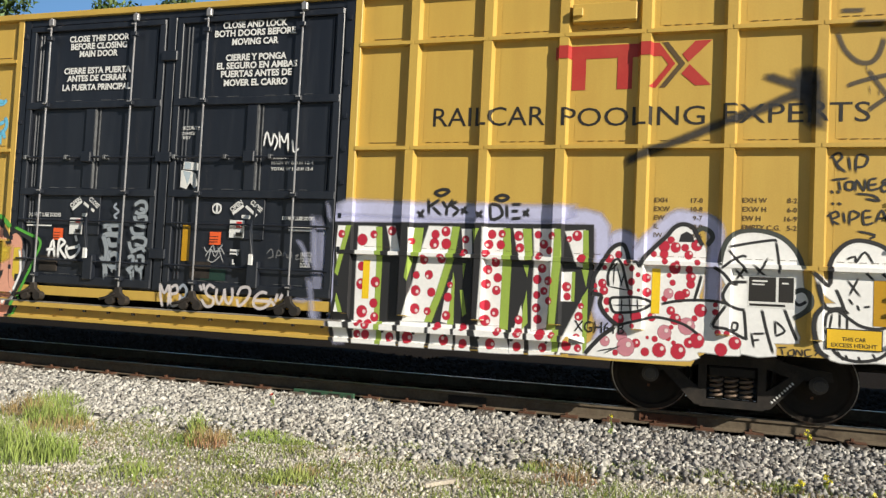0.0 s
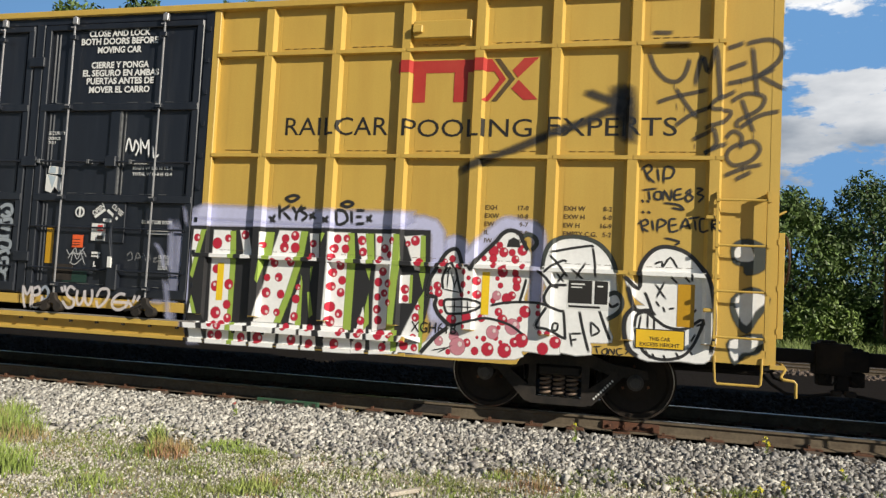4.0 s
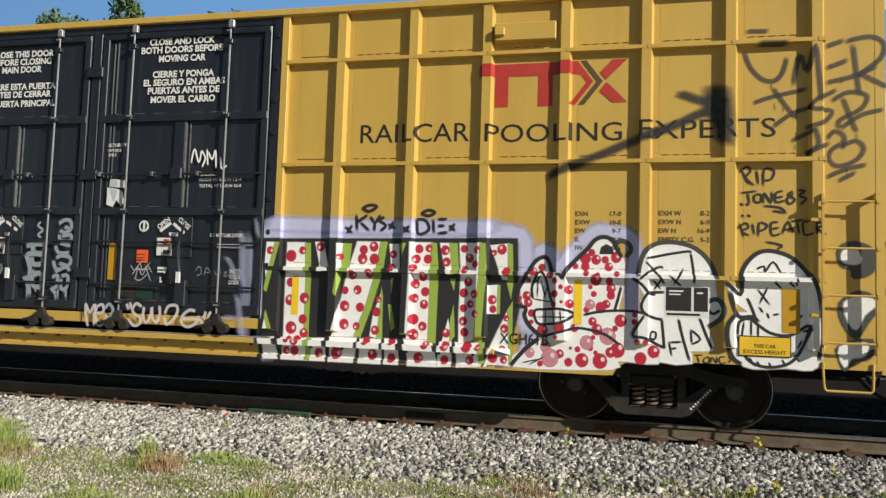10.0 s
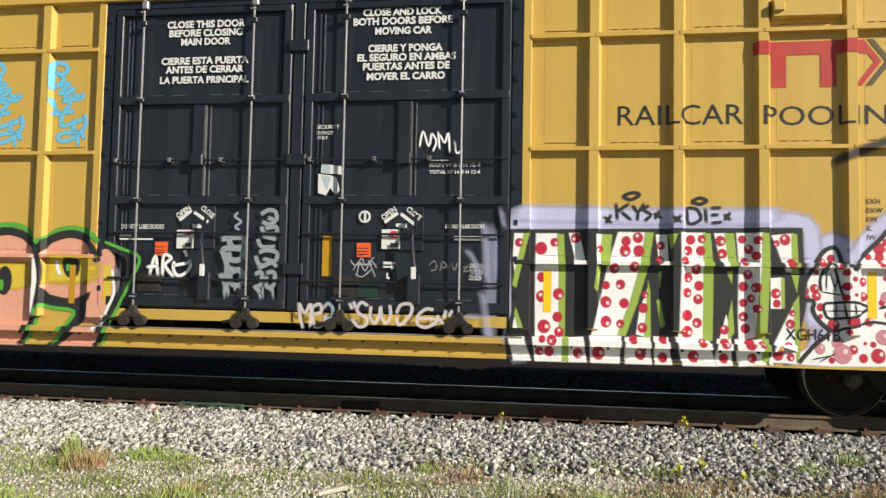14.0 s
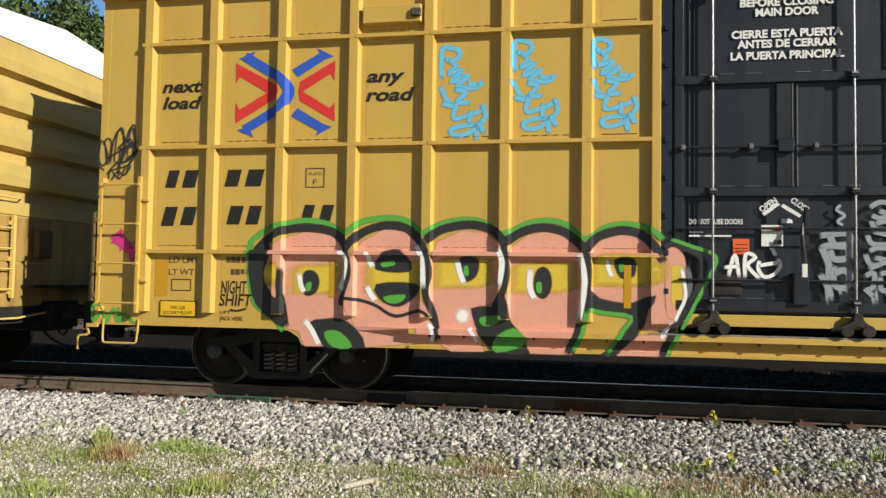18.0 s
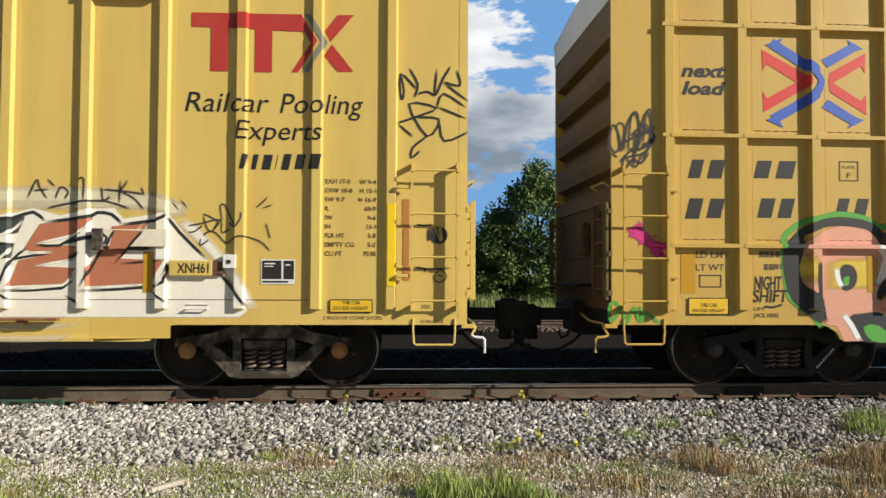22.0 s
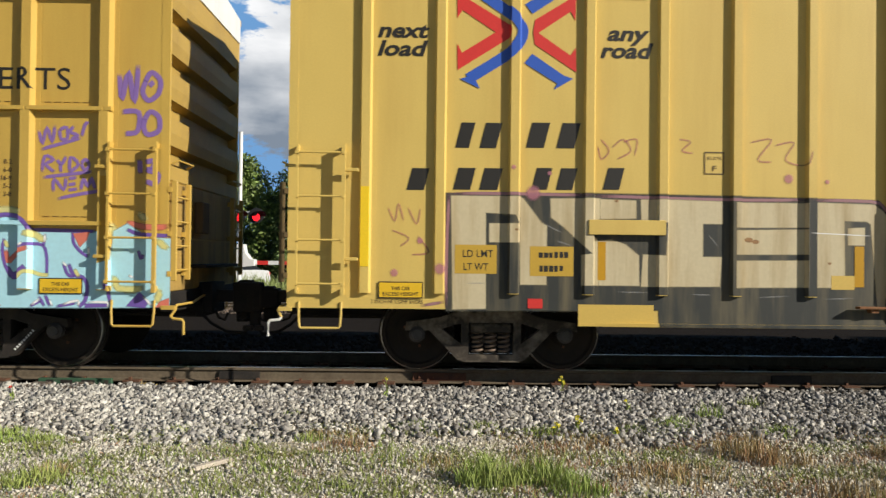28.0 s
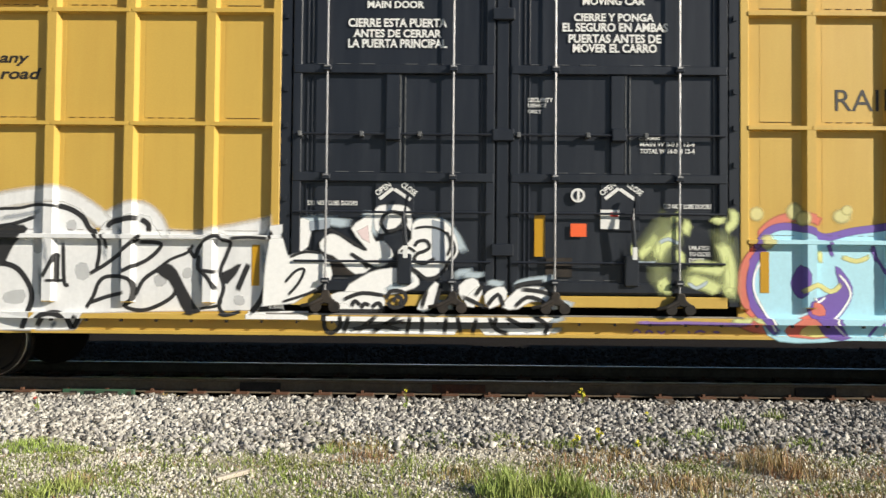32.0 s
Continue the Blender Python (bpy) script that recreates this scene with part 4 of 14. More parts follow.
    for x0, x1 in ((-2.48, -0.09), (-0.07, 2.48)):
        part("threshold", boxes((x0, x1, y - 0.06, y + 0.05, 0.955, 1.085)), M["yellow_" + kind.lower()], car, "yellow door threshold plate", bevel=0.006)
    if kind == "A":
        part("door_track", boxes((-2.75, 2.65, y - 0.10, y - 0.05, 0.848, 0.868)), M["worn_track"], car, "polished door track rail along the sill", bevel=0.004)
    else:
        part("door_track", boxes((-3.1, 5.1, y - 0.13, y - 0.04, 0.842, 0.872)), M["track_rust"], car, "rusty door track rail along the sill", bevel=0.006)
        part("sill_lip", boxes((-5.45, 5.45, y - 0.045, y, 0.608, 0.650)), M["yellow_b"], car, "yellow lower lip of the sill", bevel=0.004)
        each("track_bracket", [(x - 0.04, x + 0.04, y - 0.10, y, 0.80, 0.842) for x in (-2.9, -2.3, -1.7, -1.15, -0.6, 0.0, 0.6, 1.15, 1.7, 2.3, 2.9, 3.5, 4.1, 4.7)], M["track_rust"], car)


def add_side(car, kind, half, near):
    """Sheet, ribs, belts, sill and reflectors of one side."""
    s = -1 if near else 1
    mat = M["yellow_" + kind.lower()]
    flank = FLANK_A if kind == "A" else FLANK_B
    sill_end = 6.83 if kind == "A" else 6.10
    for d in (-1, 1):
        x0, x1 = sorted((d * 2.62, d * half))
        part("side_sheet", boxes((x0, x1, *sorted((s * SHEET, s * (SHEET - 0.04))), 0.79, 4.97)), mat, car, "yellow painted steel side sheet")
        for r in (RIBS_A if kind == "A" else RIBS_B):
            c = d * r
            bm = bmesh.new()
            f, t, h = flank.foot, flank.top, flank.proud
            prism(bm, [(c - f, s * (SHEET - 0.002)), (c - t, s * (SHEET + h)), (c + t, s * (SHEET + h)), (c + f, s * (SHEET - 0.002))], flank.low, 4.93, "z")
            part("rib", bm, mat, car)
            part("rib_flange", boxes((c - f - 0.05, c + f + 0.05, *sorted((s * (SHEET - 0.002), s * (SHEET + 0.0024))), flank.low - 0.02, 4.92)), mat, car)
        if kind == "A":
            for z in BELTS:
                for r0, r1 in zip((2.70, *RIBS_A), (*RIBS_A, 8.98)):
                    a, b = sorted((d * (r0 + 0.012), d * (r1 - 0.012)))
                    bm = bmesh.new()
                    prism(bm, [(s * (SHEET - 0.002), z - 0.032), (s * (SHEET + 0.08), z - 0.022), (s * (SHEET + 0.08), z + 0.022), (s * (SHEET - 0.002), z + 0.032)], a, b, "x")
                    part("belt", bm, mat, car)
                    if near and b - a > 0.5:
                        for k in range(5):
                            c = a + 0.16 + (b - a - 0.32) * (k + 0.5) / 5
                            part("weld", boxes((c - 0.035, c + 0.035, -SHEET - 0.008, -SHEET, z + 0.075, z + 0.079)), M["brown_ink"], car)
            for r0, r1 in zip((2.72, *RIBS_A), RIBS_A):
                for z0, z1 in ((1.80, 2.94), (3.10, 4.25), (4.41, 4.90), (1.10, 1.64)):
                    a, b = sorted((d * (r0 + 0.15), d * (r1 - 0.15)))
                    part("panel", boxes((a, b, *sorted((s * (SHEET - 0.002), s * (SHEET + 0.0016))), z0, z1)), mat, car)
        part("door_jamb", boxes((*sorted((d * 2.62, d * 2.72)), *sorted((s * (SHEET - 0.02), s * (SHEET + 0.07))), 0.95, 4.95)), mat, car, bevel=0.008)
        part("corner_strip", boxes((*sorted((d * (half - 0.10), d * half)), *sorted((s * SHEET, s * (SHEET + 0.0028))), 0.80, 4.96)), mat, car)
    sill = bmesh.new()
    prism(sill, [(-half, 0.79), (-half, 0.86), (half, 0.86), (half, 0.79), (sill_end + 0.25, 0.79), (sill_end + 0.12, 0.775), (sill_end, 0.70), (sill_end - 0.05, 0.61), (-sill_end + 0.05, 0.61), (-sill_end, 0.70), (-sill_end - 0.12, 0.775), (-sill_end - 0.25, 0.79)],
          *sorted((s * (SHEET + 0.0018), s * (SHEET - 0.05))), "y")
    part("side_sill", sill, mat, car, "yellow side sill, deeper between the trucks")
    part("sill_flange", boxes((-sill_end + 0.1, sill_end - 0.1, *sorted((s * (SHEET - 0.1), s * (SHEET + 0.003))), 0.605, 0.63)), mat, car)
    if kind == "A":
        part("sill_ledge", boxes((-5.45, 5.45, *sorted((s * SHEET, s * (SHEET + 0.11))), 0.782, 0.848)), mat, car, "yellow ledge along the sill", bevel=0.005)
        part("sill_lip", boxes((-5.45, 5.45, *sorted((s * SHEET, s * (SHEET + 0.045))), 0.608, 0.650)), mat, car, "yellow lower lip of the sill", bevel=0.004)
        each("ledge_bolt", [(-5.2 + 0.4 * k - 0.012, -5.2 + 0.4 * k + 0.012, *sorted((s * (SHEET + 0.06), s * (SHEET + 0.105))), 0.752, 0.782) for k in range(27)], M["truck"], car)
    part("eave", boxes((-half, half, *sorted((s * (SHEET - 0.06), s * (SHEET + 0.10))), 4.93, 5.02)), mat, car, "yellow eave moulding", bevel=0.01)
    for d in (-1, 1):
        x0, x1 = sorted((d * (half - 0.12), d * (half - 0.64)))
        add_ladder(car, x0, x1, 1.07, 2.55, 4, mat, s * SHEET)
    # defect card plate, small hatch and rope brackets
    for d in (-1, 1):
        c = d * 5.72
        part("vent_hatch", boxes((c - 0.36, c + 0.36, *sorted((s * SHEET, s * (SHEET + 0.10))), 4.46, 4.68)), mat, car, "yellow hatch box with a latch", bevel=0.012)
        part("hatch_latch", boxes((c - d * 0.30 - 0.06, c - d * 0.30 + 0.06, *sorted((s * (SHEET + 0.09), s * (SHEET + 0.14))), 4.52, 4.62)), M["dusty_truck"] if d < 0 else mat, car, bevel=0.01)
    for d in (-1, 1):
        for z in (1.35, 2.36):
            part("gate_bracket", boxes((*sorted((d * 8.80, d * (half - 0.66))), *sorted((s * (SHEET + 0.06), s * (SHEET + 0.11))), z - 0.02, z + 0.02)), mat, car, bevel=0.006)


def boxcar(kind, x, label, ends=("plain", "plain"), half=9.58, reach=(0.75, 0.75)):
    """A 60-foot high-roof boxcar. kind A: ribs and belts; kind B: ribs alone."""
    car = thing("boxcar", label, "boxcar", x, TRACK_Y, 0, group="boxcars of the train")
    mat = M["yellow_" + kind.lower()]
    add_side(car, kind, half, True)
    add_side(car, kind, half, False)
    add_doors(car, kind)
    part("far_door", boxes((-2.62, 2.62, SHEET - 0.05, SHEET + 0.05, 0.98, 4.95)), M["black"], car)
    roof = bmesh.new()
    prism(roof, [(-SHEET - 0.08, 5.0), (0, 5.16), (SHEET + 0.08, 5.0), (SHEET + 0.08, 4.95), (-SHEET - 0.08, 4.95)], -half, half, "x")
    part("roof", roof, M["roof"], car, "shallow ridged galvanised roof")
    for k in range(19):
        xx = -half + 0.4 + k * (2 * half - 0.8) / 18
        bm = bmesh.new()
        prism(bm, [(-SHEET - 0.07, 5.0), (0, 5.16), (SHEET + 0.07, 5.0), (SHEET + 0.07, 5.03), (0, 5.19), (-SHEET - 0.07, 5.03)], xx - 0.03, xx + 0.03, "x")
        part("roof_seam", bm, M["roof"], car)
    part("floor", boxes((-half + 0.05, half - 0.05, -1.45, 1.45, 0.98, 1.08)), M["under"], car)
    part("centre_sill", boxes((-half - 0.05, half + 0.05, -0.33, 0.33, 0.58, 0.98)), M["under"], car, "black centre sill")
    for xx in (-5.0, -3.4, -1.7, 0.0, 1.7, 3.4, 5.0):
        part("cross_bearer", boxes((xx - 0.06, xx + 0.06, -1.42, 1.42, 0.70, 0.98)), M["under"], car)
    part("brake_cylinder", tubes([[(-1.2, -0.7, 0.72), (-0.5, -0.7, 0.72)]], 0.16, 14), M["under"], car)
    part("air_reservoir", tubes([[(0.6, -0.8, 0.74), (1.8, -0.8, 0.74)]], 0.20, 14), M["under"], car)
    part("brake_pipe", tubes([[(-half, -0.45, 0.62), (-6.6, -0.5, 0.64), (6.6, -0.5, 0.64), (half, -0.45, 0.62)]], 0.02, 6), M["under"], car)
    part("brake_rod", tubes([[(-5.5, -0.2, 0.5), (5.5, -0.2, 0.5)]], 0.02, 6), M["under"], car)
    for s, end in zip((-1, 1), ends):
        add_end(car, s, half, mat, end, kind.lower())
        add_coupler(car, s, half, reach[0] if s < 0 else reach[1])
    for s in (-1, 1):
        add_bogie(car, s * 7.24, M["dusty_truck"] if kind == "B" else M["truck"])
    cars.append((car, x))
    return car


# ---- the ground, the track and the ballast ----
rng = np.random.default_rng(7)


def ground_height(x, y):
    """Level verge, ballast shoulder up to the ties, down again behind, and level field beyond."""
    y = np.asarray(y, float)
    z = np.interp(y, [-40, 5.0, 7.05, 7.6, 8.7, 9.02, 9.12, 11.1, 11.5, 12.9, 14.0, 400], [-0.36, -0.34, -0.32, -0.27, -0.21, -0.205, -0.24, -0.235, -0.20, -0.28, -0.30, -0.5])
    return z


def ground_sheet():
    xs = np.concatenate([[-1500, -300, -90], np.linspace(-40, 40, 161), [90, 300, 1500]])
    ys = np.concatenate([[-400, -60, -12], np.linspace(-2, 16, 91), [20, 30, 60, 120, 300, 1500]])
    gx, gy = np.meshgrid(xs, ys)
    gz = ground_height(gx, gy)
    near = (np.abs(gx) < 42) & (gy < 17) & (gy > -3)
    bumps = np.array([noise.noise((a * 1.3, b * 1.7, 0.0)) * 0.02 + noise.noise((a * 5, b * 5, 3.0)) * 0.008 for a, b in zip(gx.ravel(), gy.ravel())]).reshape(gx.shape)
    gz = gz + np.where(near, bumps, 0)
    verts = np.stack([gx, gy, gz], -1).reshape(-1, 3)
    w = len(xs)
    faces = [(j * w + i, j * w + i + 1, (j + 1) * w + i + 1, (j + 1) * w + i) for j in range(len(ys) - 1) for i in range(w - 1)]
    me = mesh_from("ground", verts.tolist(), faces)
    me.polygons.foreach_set("use_smooth", [True] * len(me.polygons))
    ob = finish(new("ground", me), M["soil"])
    me.materials.append(M["field"])
    me.materials.append(M["ballast_bed"])
    me.materials.append(M["shade_bed"])
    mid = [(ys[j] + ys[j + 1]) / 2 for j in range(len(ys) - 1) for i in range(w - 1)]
    # faces behind the near rail get the shade-darkened bed
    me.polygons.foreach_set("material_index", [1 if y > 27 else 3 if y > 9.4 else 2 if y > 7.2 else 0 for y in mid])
    return tagged(ob, "gravel and grass ground along the railway", "ground", kind="structure")


# dark bed puts the shade in the stones' gaps into the colour
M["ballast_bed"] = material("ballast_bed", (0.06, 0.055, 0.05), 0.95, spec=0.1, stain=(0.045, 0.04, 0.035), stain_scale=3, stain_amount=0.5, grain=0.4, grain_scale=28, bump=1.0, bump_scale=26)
# bed colour lowered so the ground under the train reads as shade
M["shade_bed"] = material("shade_dark_bed", (0.020, 0.016, 0.013), 0.95, spec=0.03, stain=(0.02, 0.015, 0.011), stain_scale=1.5, stain_amount=0.5, grain=0.25, grain_scale=28, bump=1.0, bump_scale=26)
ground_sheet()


def stones(name, label, mat, count, x0, x1, y0, y1, size, lift=0.0, density=None, sunk=0.35, other=None, share=None):
    """Loose broken stones, each a small irregular lump, lying on the ground."""
    cube = np.array([(-1, -1, -1), (1, -1, -1), (1, 1, -1), (-1, 1, -1), (-1, -1, 1), (1, -1, 1), (1, 1, 1), (-1, 1, 1)], float)
    quads = np.array([(0, 3, 2, 1), (4, 5, 6, 7), (0, 1, 5, 4), (1, 2, 6, 5), (2, 3, 7, 6), (3, 0, 4, 7)])
    x, y = rng.uniform(x0, x1, count), rng.uniform(y0, y1, count)
    if density is not None:
        keep = rng.uniform(0, 1, count) < density(x, y)
        x, y = x[keep], y[keep]
    n = len(x)
    s = size * rng.uniform(0.55, 1.3, n)
    v = cube[None] * rng.uniform(0.3, 1.3, (n, 8, 1)) * rng.uniform(0.45, 1.25, (n, 1, 3)) * (s / 2)[:, None, None]
    q = rng.normal(size=(n, 4))
    q /= np.linalg.norm(q, axis=1)[:, None]
    w, a, b, c = q.T
    r = np.stack([np.stack([1 - 2 * (b * b + c * c), 2 * (a * b - c * w), 2 * (a * c + b * w)], -1),
                  np.stack([2 * (a * b + c * w), 1 - 2 * (a * a + c * c), 2 * (b * c - a * w)], -1),
                  np.stack([2 * (a * c - b * w), 2 * (b * c + a * w), 1 - 2 * (a * a + b * b)], -1)], 1)
    v = np.einsum("nij,nkj->nki", r, v)
    z = ground_height(x, y) + lift + s * (0.5 - sunk) * rng.uniform(0.3, 1.3, n)
    v += np.stack([x, y, z], -1)[:, None]
    f = (quads[None] + 8 * np.arange(n)[:, None, None]).reshape(-1, 4)
    me = bpy.data.meshes.new(name)
    me.vertices.add(n * 8)
    me.vertices.foreach_set("co", v.ravel())
    me.loops.add(len(f) * 4)
    me.loops.foreach_set("vertex_index", f.ravel().astype(np.int32))
    me.polygons.add(len(f))
    me.polygons.foreach_set("loop_start", np.arange(0, len(f) * 4, 4, dtype=np.int32))
    me.update(calc_edges=True)
    me.validate()
    ob = finish(new(name, me), mat)
    if other is not None:
        me.materials.append(other)
        me.polygons.foreach_set("material_index", np.repeat((rng.uniform(0, 1, n) < share(x, y)).astype(np.int32), 6))
    return tagged(ob, label, "stones", kind="stuff")


# paler stones grow commoner towards the left
stones("ballast", "crushed grey rock ballast sloping up to the track", M["ballast"], 84000, -13, 15, 6.75, 9.22, 0.049, 0.0, lambda x, y: np.clip((y - 6.75 - 0.25 * np.sin(2.3 * x) * np.sin(0.9 * x)) / 0.75, 0, 1) ** 1.5 * np.where(y > 9.04 + 0.03 * np.sin(12 * x), 0.12, 1.0), 0.16,
       M["pale_ballast"], lambda x, y: np.clip(0.50 - 0.085 * x, 0.12, 0.9))
stones("ballast", "ballast between and behind the rails, coloured dark for the train's shade", M["shaded_ballast"], 66000, -16, 18, 9.45, 16.0, 0.066, 0.0, lambda x, y: np.where(y < 12.6, 1.0, 0.3), 0.3)
stones("gravel", "pale fine limestone gravel on the verge", M["gravel"], 120000, -9.5, 11, 3.6, 7.6, 0.023, 0.0,
       lambda x, y: 0.45 + 0.55 * np.clip(np.sin(x * 1.9 + 1.3 * np.sin(y * 2.1)) * 0.6 + 0.55, 0, 1), 0.26)


stones("gravel", "pale fine limestone gravel where the camera stands", M["gravel"], 14000, -6, 6, -2.5, 3.6, 0.023, 0.0, lambda x, y: 0.3 + 0.6 * np.clip(np.sin(x * 1.7 + np.sin(y * 1.9)) * 0.6 + 0.5, 0, 1), 0.26)


def rail(y, name):
    ob = thing(name, "brown rusty rail with a shiny head", "rail", 0, y, 0, kind="structure")
    prof = [(-0.075, -0.172), (0.075, -0.172), (0.075, -0.16), (0.014, -0.14), (0.010, -0.045), (0.036, -0.034), (0.036, -0.006), (-0.036, -0.006), (-0.036, -0.034), (-0.010, -0.045), (-0.014, -0.14), (-0.075, -0.16)]
    part("rail_body", prism(bmesh.new(), prof, -70, 70, "x"), M["rail"], ob)
    part("rail_head", prism(bmesh.new(), [(-0.035, -0.006), (0.035, -0.006), (0.029, 0.0), (-0.029, 0.0)], -70, 70, "x"), M["rail_top"], ob)
    return ob


for k, y in enumerate((TRACK_Y - 0.7525, TRACK_Y + 0.7525)):
    rail(y, "rail")
for k, y in enumerate((23.2, 24.7)):
    rail(y, "far_rail").location.z = -0.17

ties = thing("ties", "weathered timber railway ties bedded in the ballast", "ties", 0, TRACK_Y, 0, kind="structure")
bm = boxes((-0.11, 0.11, -1.3, 1.3, -0.32, -0.17))
bmesh.ops.bevel(bm, geom=list(bm.edges), offset=0.012, segments=1, affect="EDGES")
tie_mesh = bpy.data.meshes.new("tie")
bm.to_mesh(tie_mesh)
bm.free()
tie_mesh.materials.append(M["tie"])
plate_mesh = bpy.data.meshes.new("tie_plate")
bm = boxes((-0.10, 0.10, -0.17, 0.17, -0.172, -0.155), (-0.05, -0.02, -0.12, -0.07, -0.16, -0.125), (0.02, 0.05, 0.07, 0.12, -0.16, -0.125))
bm.to_mesh(plate_mesh)
bm.free()
plate_mesh.materials.append(M["rust"])
for k in range(-36, 40):
    x = k * 0.52 + random.uniform(-0.03, 0.03)
    t = new("tie", tie_mesh)
    t.parent, t.location = ties, (x, random.uniform(-0.04, 0.04), 0.0)
    for s in (-1, 1):
        p = new("tie_plate", plate_mesh)
        p.parent, p.location = t, (0, s * 0.7525, 0.004)

# ---- motion: the train backs a little, stops, then draws away to the right ----
def train_at(t):
    """Metres gone at a time, a smooth curve through the rows."""
    rows = TRAIN_ROWS
    i = max(k for k in range(len(rows) - 1) if rows[k][0] <= t + 1e-6)
    slope = lambda k: (rows[min(k + 1, len(rows) - 1)][1] - rows[max(k - 1, 0)][1]) / (rows[min(k + 1, len(rows) - 1)][0] - rows[max(k - 1, 0)][0])
    (t0, a), (t1, b) = rows[i], rows[i + 1]
    d = t1 - t0
    u = (t - t0) / d
    return (2 * u ** 3 - 3 * u ** 2 + 1) * a + (u ** 3 - 2 * u ** 2 + u) * d * slope(i) + (3 * u ** 2 - 2 * u ** 3) * b + (u ** 3 - u ** 2) * d * slope(i + 1)


def motions():
    coarse = [0.5 * k for k in range(65)]
    fine = [2 * k / 15 for k in range(241)]
    for car, x in cars:
        walk(car, [(t, pose(x + train_at(t), TRACK_Y, 0)) for t in coarse])
    for axle, x in rolling:
        walk(axle, [(t, pose(x, 0, WHEEL_R, 0, math.degrees(train_at(t) / WHEEL_R), 0)) for t in fine])


CAR_X = (-6.455, -27.32, -47.885)
car_one = boxcar("A", CAR_X[0], "ochre yellow ribbed boxcar with black plug doors and graffiti", ("plain", "wheel"), 9.56, (0.85, 1.0))
car_two = boxcar("B", CAR_X[1], "faded yellow boxcar with vertical ribs, black doors and white-black graffiti", ("plain", "plain"), 9.61, (0.68, 0.85))
car_three = boxcar("A", CAR_X[2], "ochre yellow ribbed boxcar with light blue graffiti", ("plain", "plain"), 9.60, (0.68, 0.68))
car_front = boxcar("A", 14.73, "ochre yellow ribbed boxcar coupled ahead", ("plain", "plain"), 9.60, (1.02, 0.68))


# ---- lettering, signs and graffiti ----
for name, colour in (("spray_black", (0.022, 0.022, 0.024)), ("spray_white", (0.84, 0.84, 0.83)), ("spray_lilac", (0.50, 0.51, 0.72)), ("spray_green", (0.09, 0.36, 0.05)), ("spray_olive", (0.30, 0.42, 0.07)), ("spray_pink", (0.70, 0.34, 0.24)), ("spray_gold", (0.66, 0.48, 0.05)),
                     ("spray_cyan", (0.14, 0.48, 0.70)), ("spray_sky", (0.41, 0.70, 0.81)), ("spray_purple", (0.16, 0.09, 0.38)), ("spray_coral", (0.62, 0.17, 0.12)),
                     ("spray_cream", (0.62, 0.58, 0.26)), ("spray_ivory", (0.66, 0.59, 0.41)), ("spray_bone", (0.81, 0.77, 0.66)), ("spray_mauve", (0.30, 0.155, 0.18)), ("spray_slate", (0.05, 0.058, 0.052)), ("spray_rose", (0.55, 0.22, 0.27)),
                     ("spray_rust", (0.46, 0.165, 0.085)), ("spray_grey", (0.30, 0.34, 0.40)), ("spray_mist", (0.42, 0.50, 0.56)), ("spray_magenta", (0.62, 0.03, 0.22)),
                     ("spray_crimson", (0.47, 0.018, 0.045)), ("spray_blush", (0.74, 0.60, 0.60)), ("spray_lime", (0.62, 0.68, 0.30)), ("spray_lemon", (0.66, 0.62, 0.24))):
    M[name] = spray(name, colour)
M["spray_haze"] = spray("spray_haze", (0.045, 0.045, 0.048), cover=0.7)
M["spray_smoke"] = spray("spray_smoke", (0.03, 0.03, 0.032), cover=0.8)
M["spray_faint"] = spray("spray_faint", (0.45, 0.45, 0.45), cover=0.35)
M["spray_pale"] = spray("spray_pale", (0.55, 0.56, 0.57), cover=0.6)
M["green_card"] = material("dark_green_card", (0.012, 0.04, 0.03), 0.6, bump=0)
M["clean_yellow"] = material("clean_yellow_patch", (0.62, 0.43, 0.10), 0.5, bump=0.02)
M["brown_strip"] = material("orange_brown_strip", (0.45, 0.19, 0.045), 0.45, bump=0.02)
M["dull_gold"] = material("dull_gold_patch", (0.52, 0.33, 0.04), 0.55, bump=0.03)
M["spray_worn_ivory"] = spray("spray_worn_ivory", (0.57, 0.49, 0.32), stain=(0.30, 0.20, 0.075), amount=0.75)
M["spray_worn_slate"] = spray("spray_worn_slate", (0.030, 0.033, 0.031), stain=(0.27, 0.22, 0.12), amount=0.5)
M["spray_soft_rose"] = spray("spray_soft_rose", (0.50, 0.20, 0.26), cover=0.6)
M["spray_violet"] = spray("spray_violet", (0.25, 0.15, 0.48), cover=0.82)
M["spray_thin_lilac"] = spray("spray_thin_lilac", (0.46, 0.48, 0.68), cover=0.42)
M["spray_milk"] = spray("spray_milk", (0.74, 0.745, 0.75), stain=(0.50, 0.51, 0.53), amount=0.5)
M["spray_thin_grey"] = spray("spray_thin_grey", (0.30, 0.33, 0.37), cover=0.5)
M["spray_ash"] = spray("spray_ash", (0.34, 0.38, 0.42), cover=0.8)
M["spray_chalk"] = spray("spray_chalk", (0.72, 0.67, 0.68), cover=0.72)
M["spray_thin_lime"] = spray("spray_thin_lime", (0.50, 0.56, 0.26), cover=0.36)
M["spray_thin_bone"] = spray("spray_thin_bone", (0.72, 0.66, 0.52), cover=0.55)
M["spray_smoke_grey"] = spray("spray_smoke_grey", (0.16, 0.17, 0.19), cover=0.85)
M["bone_board"] = material("chipped_white_board_paint", (0.76, 0.71, 0.58), 0.55, stain=(0.46, 0.2, 0.1), stain_scale=5, stain_amount=0.35)
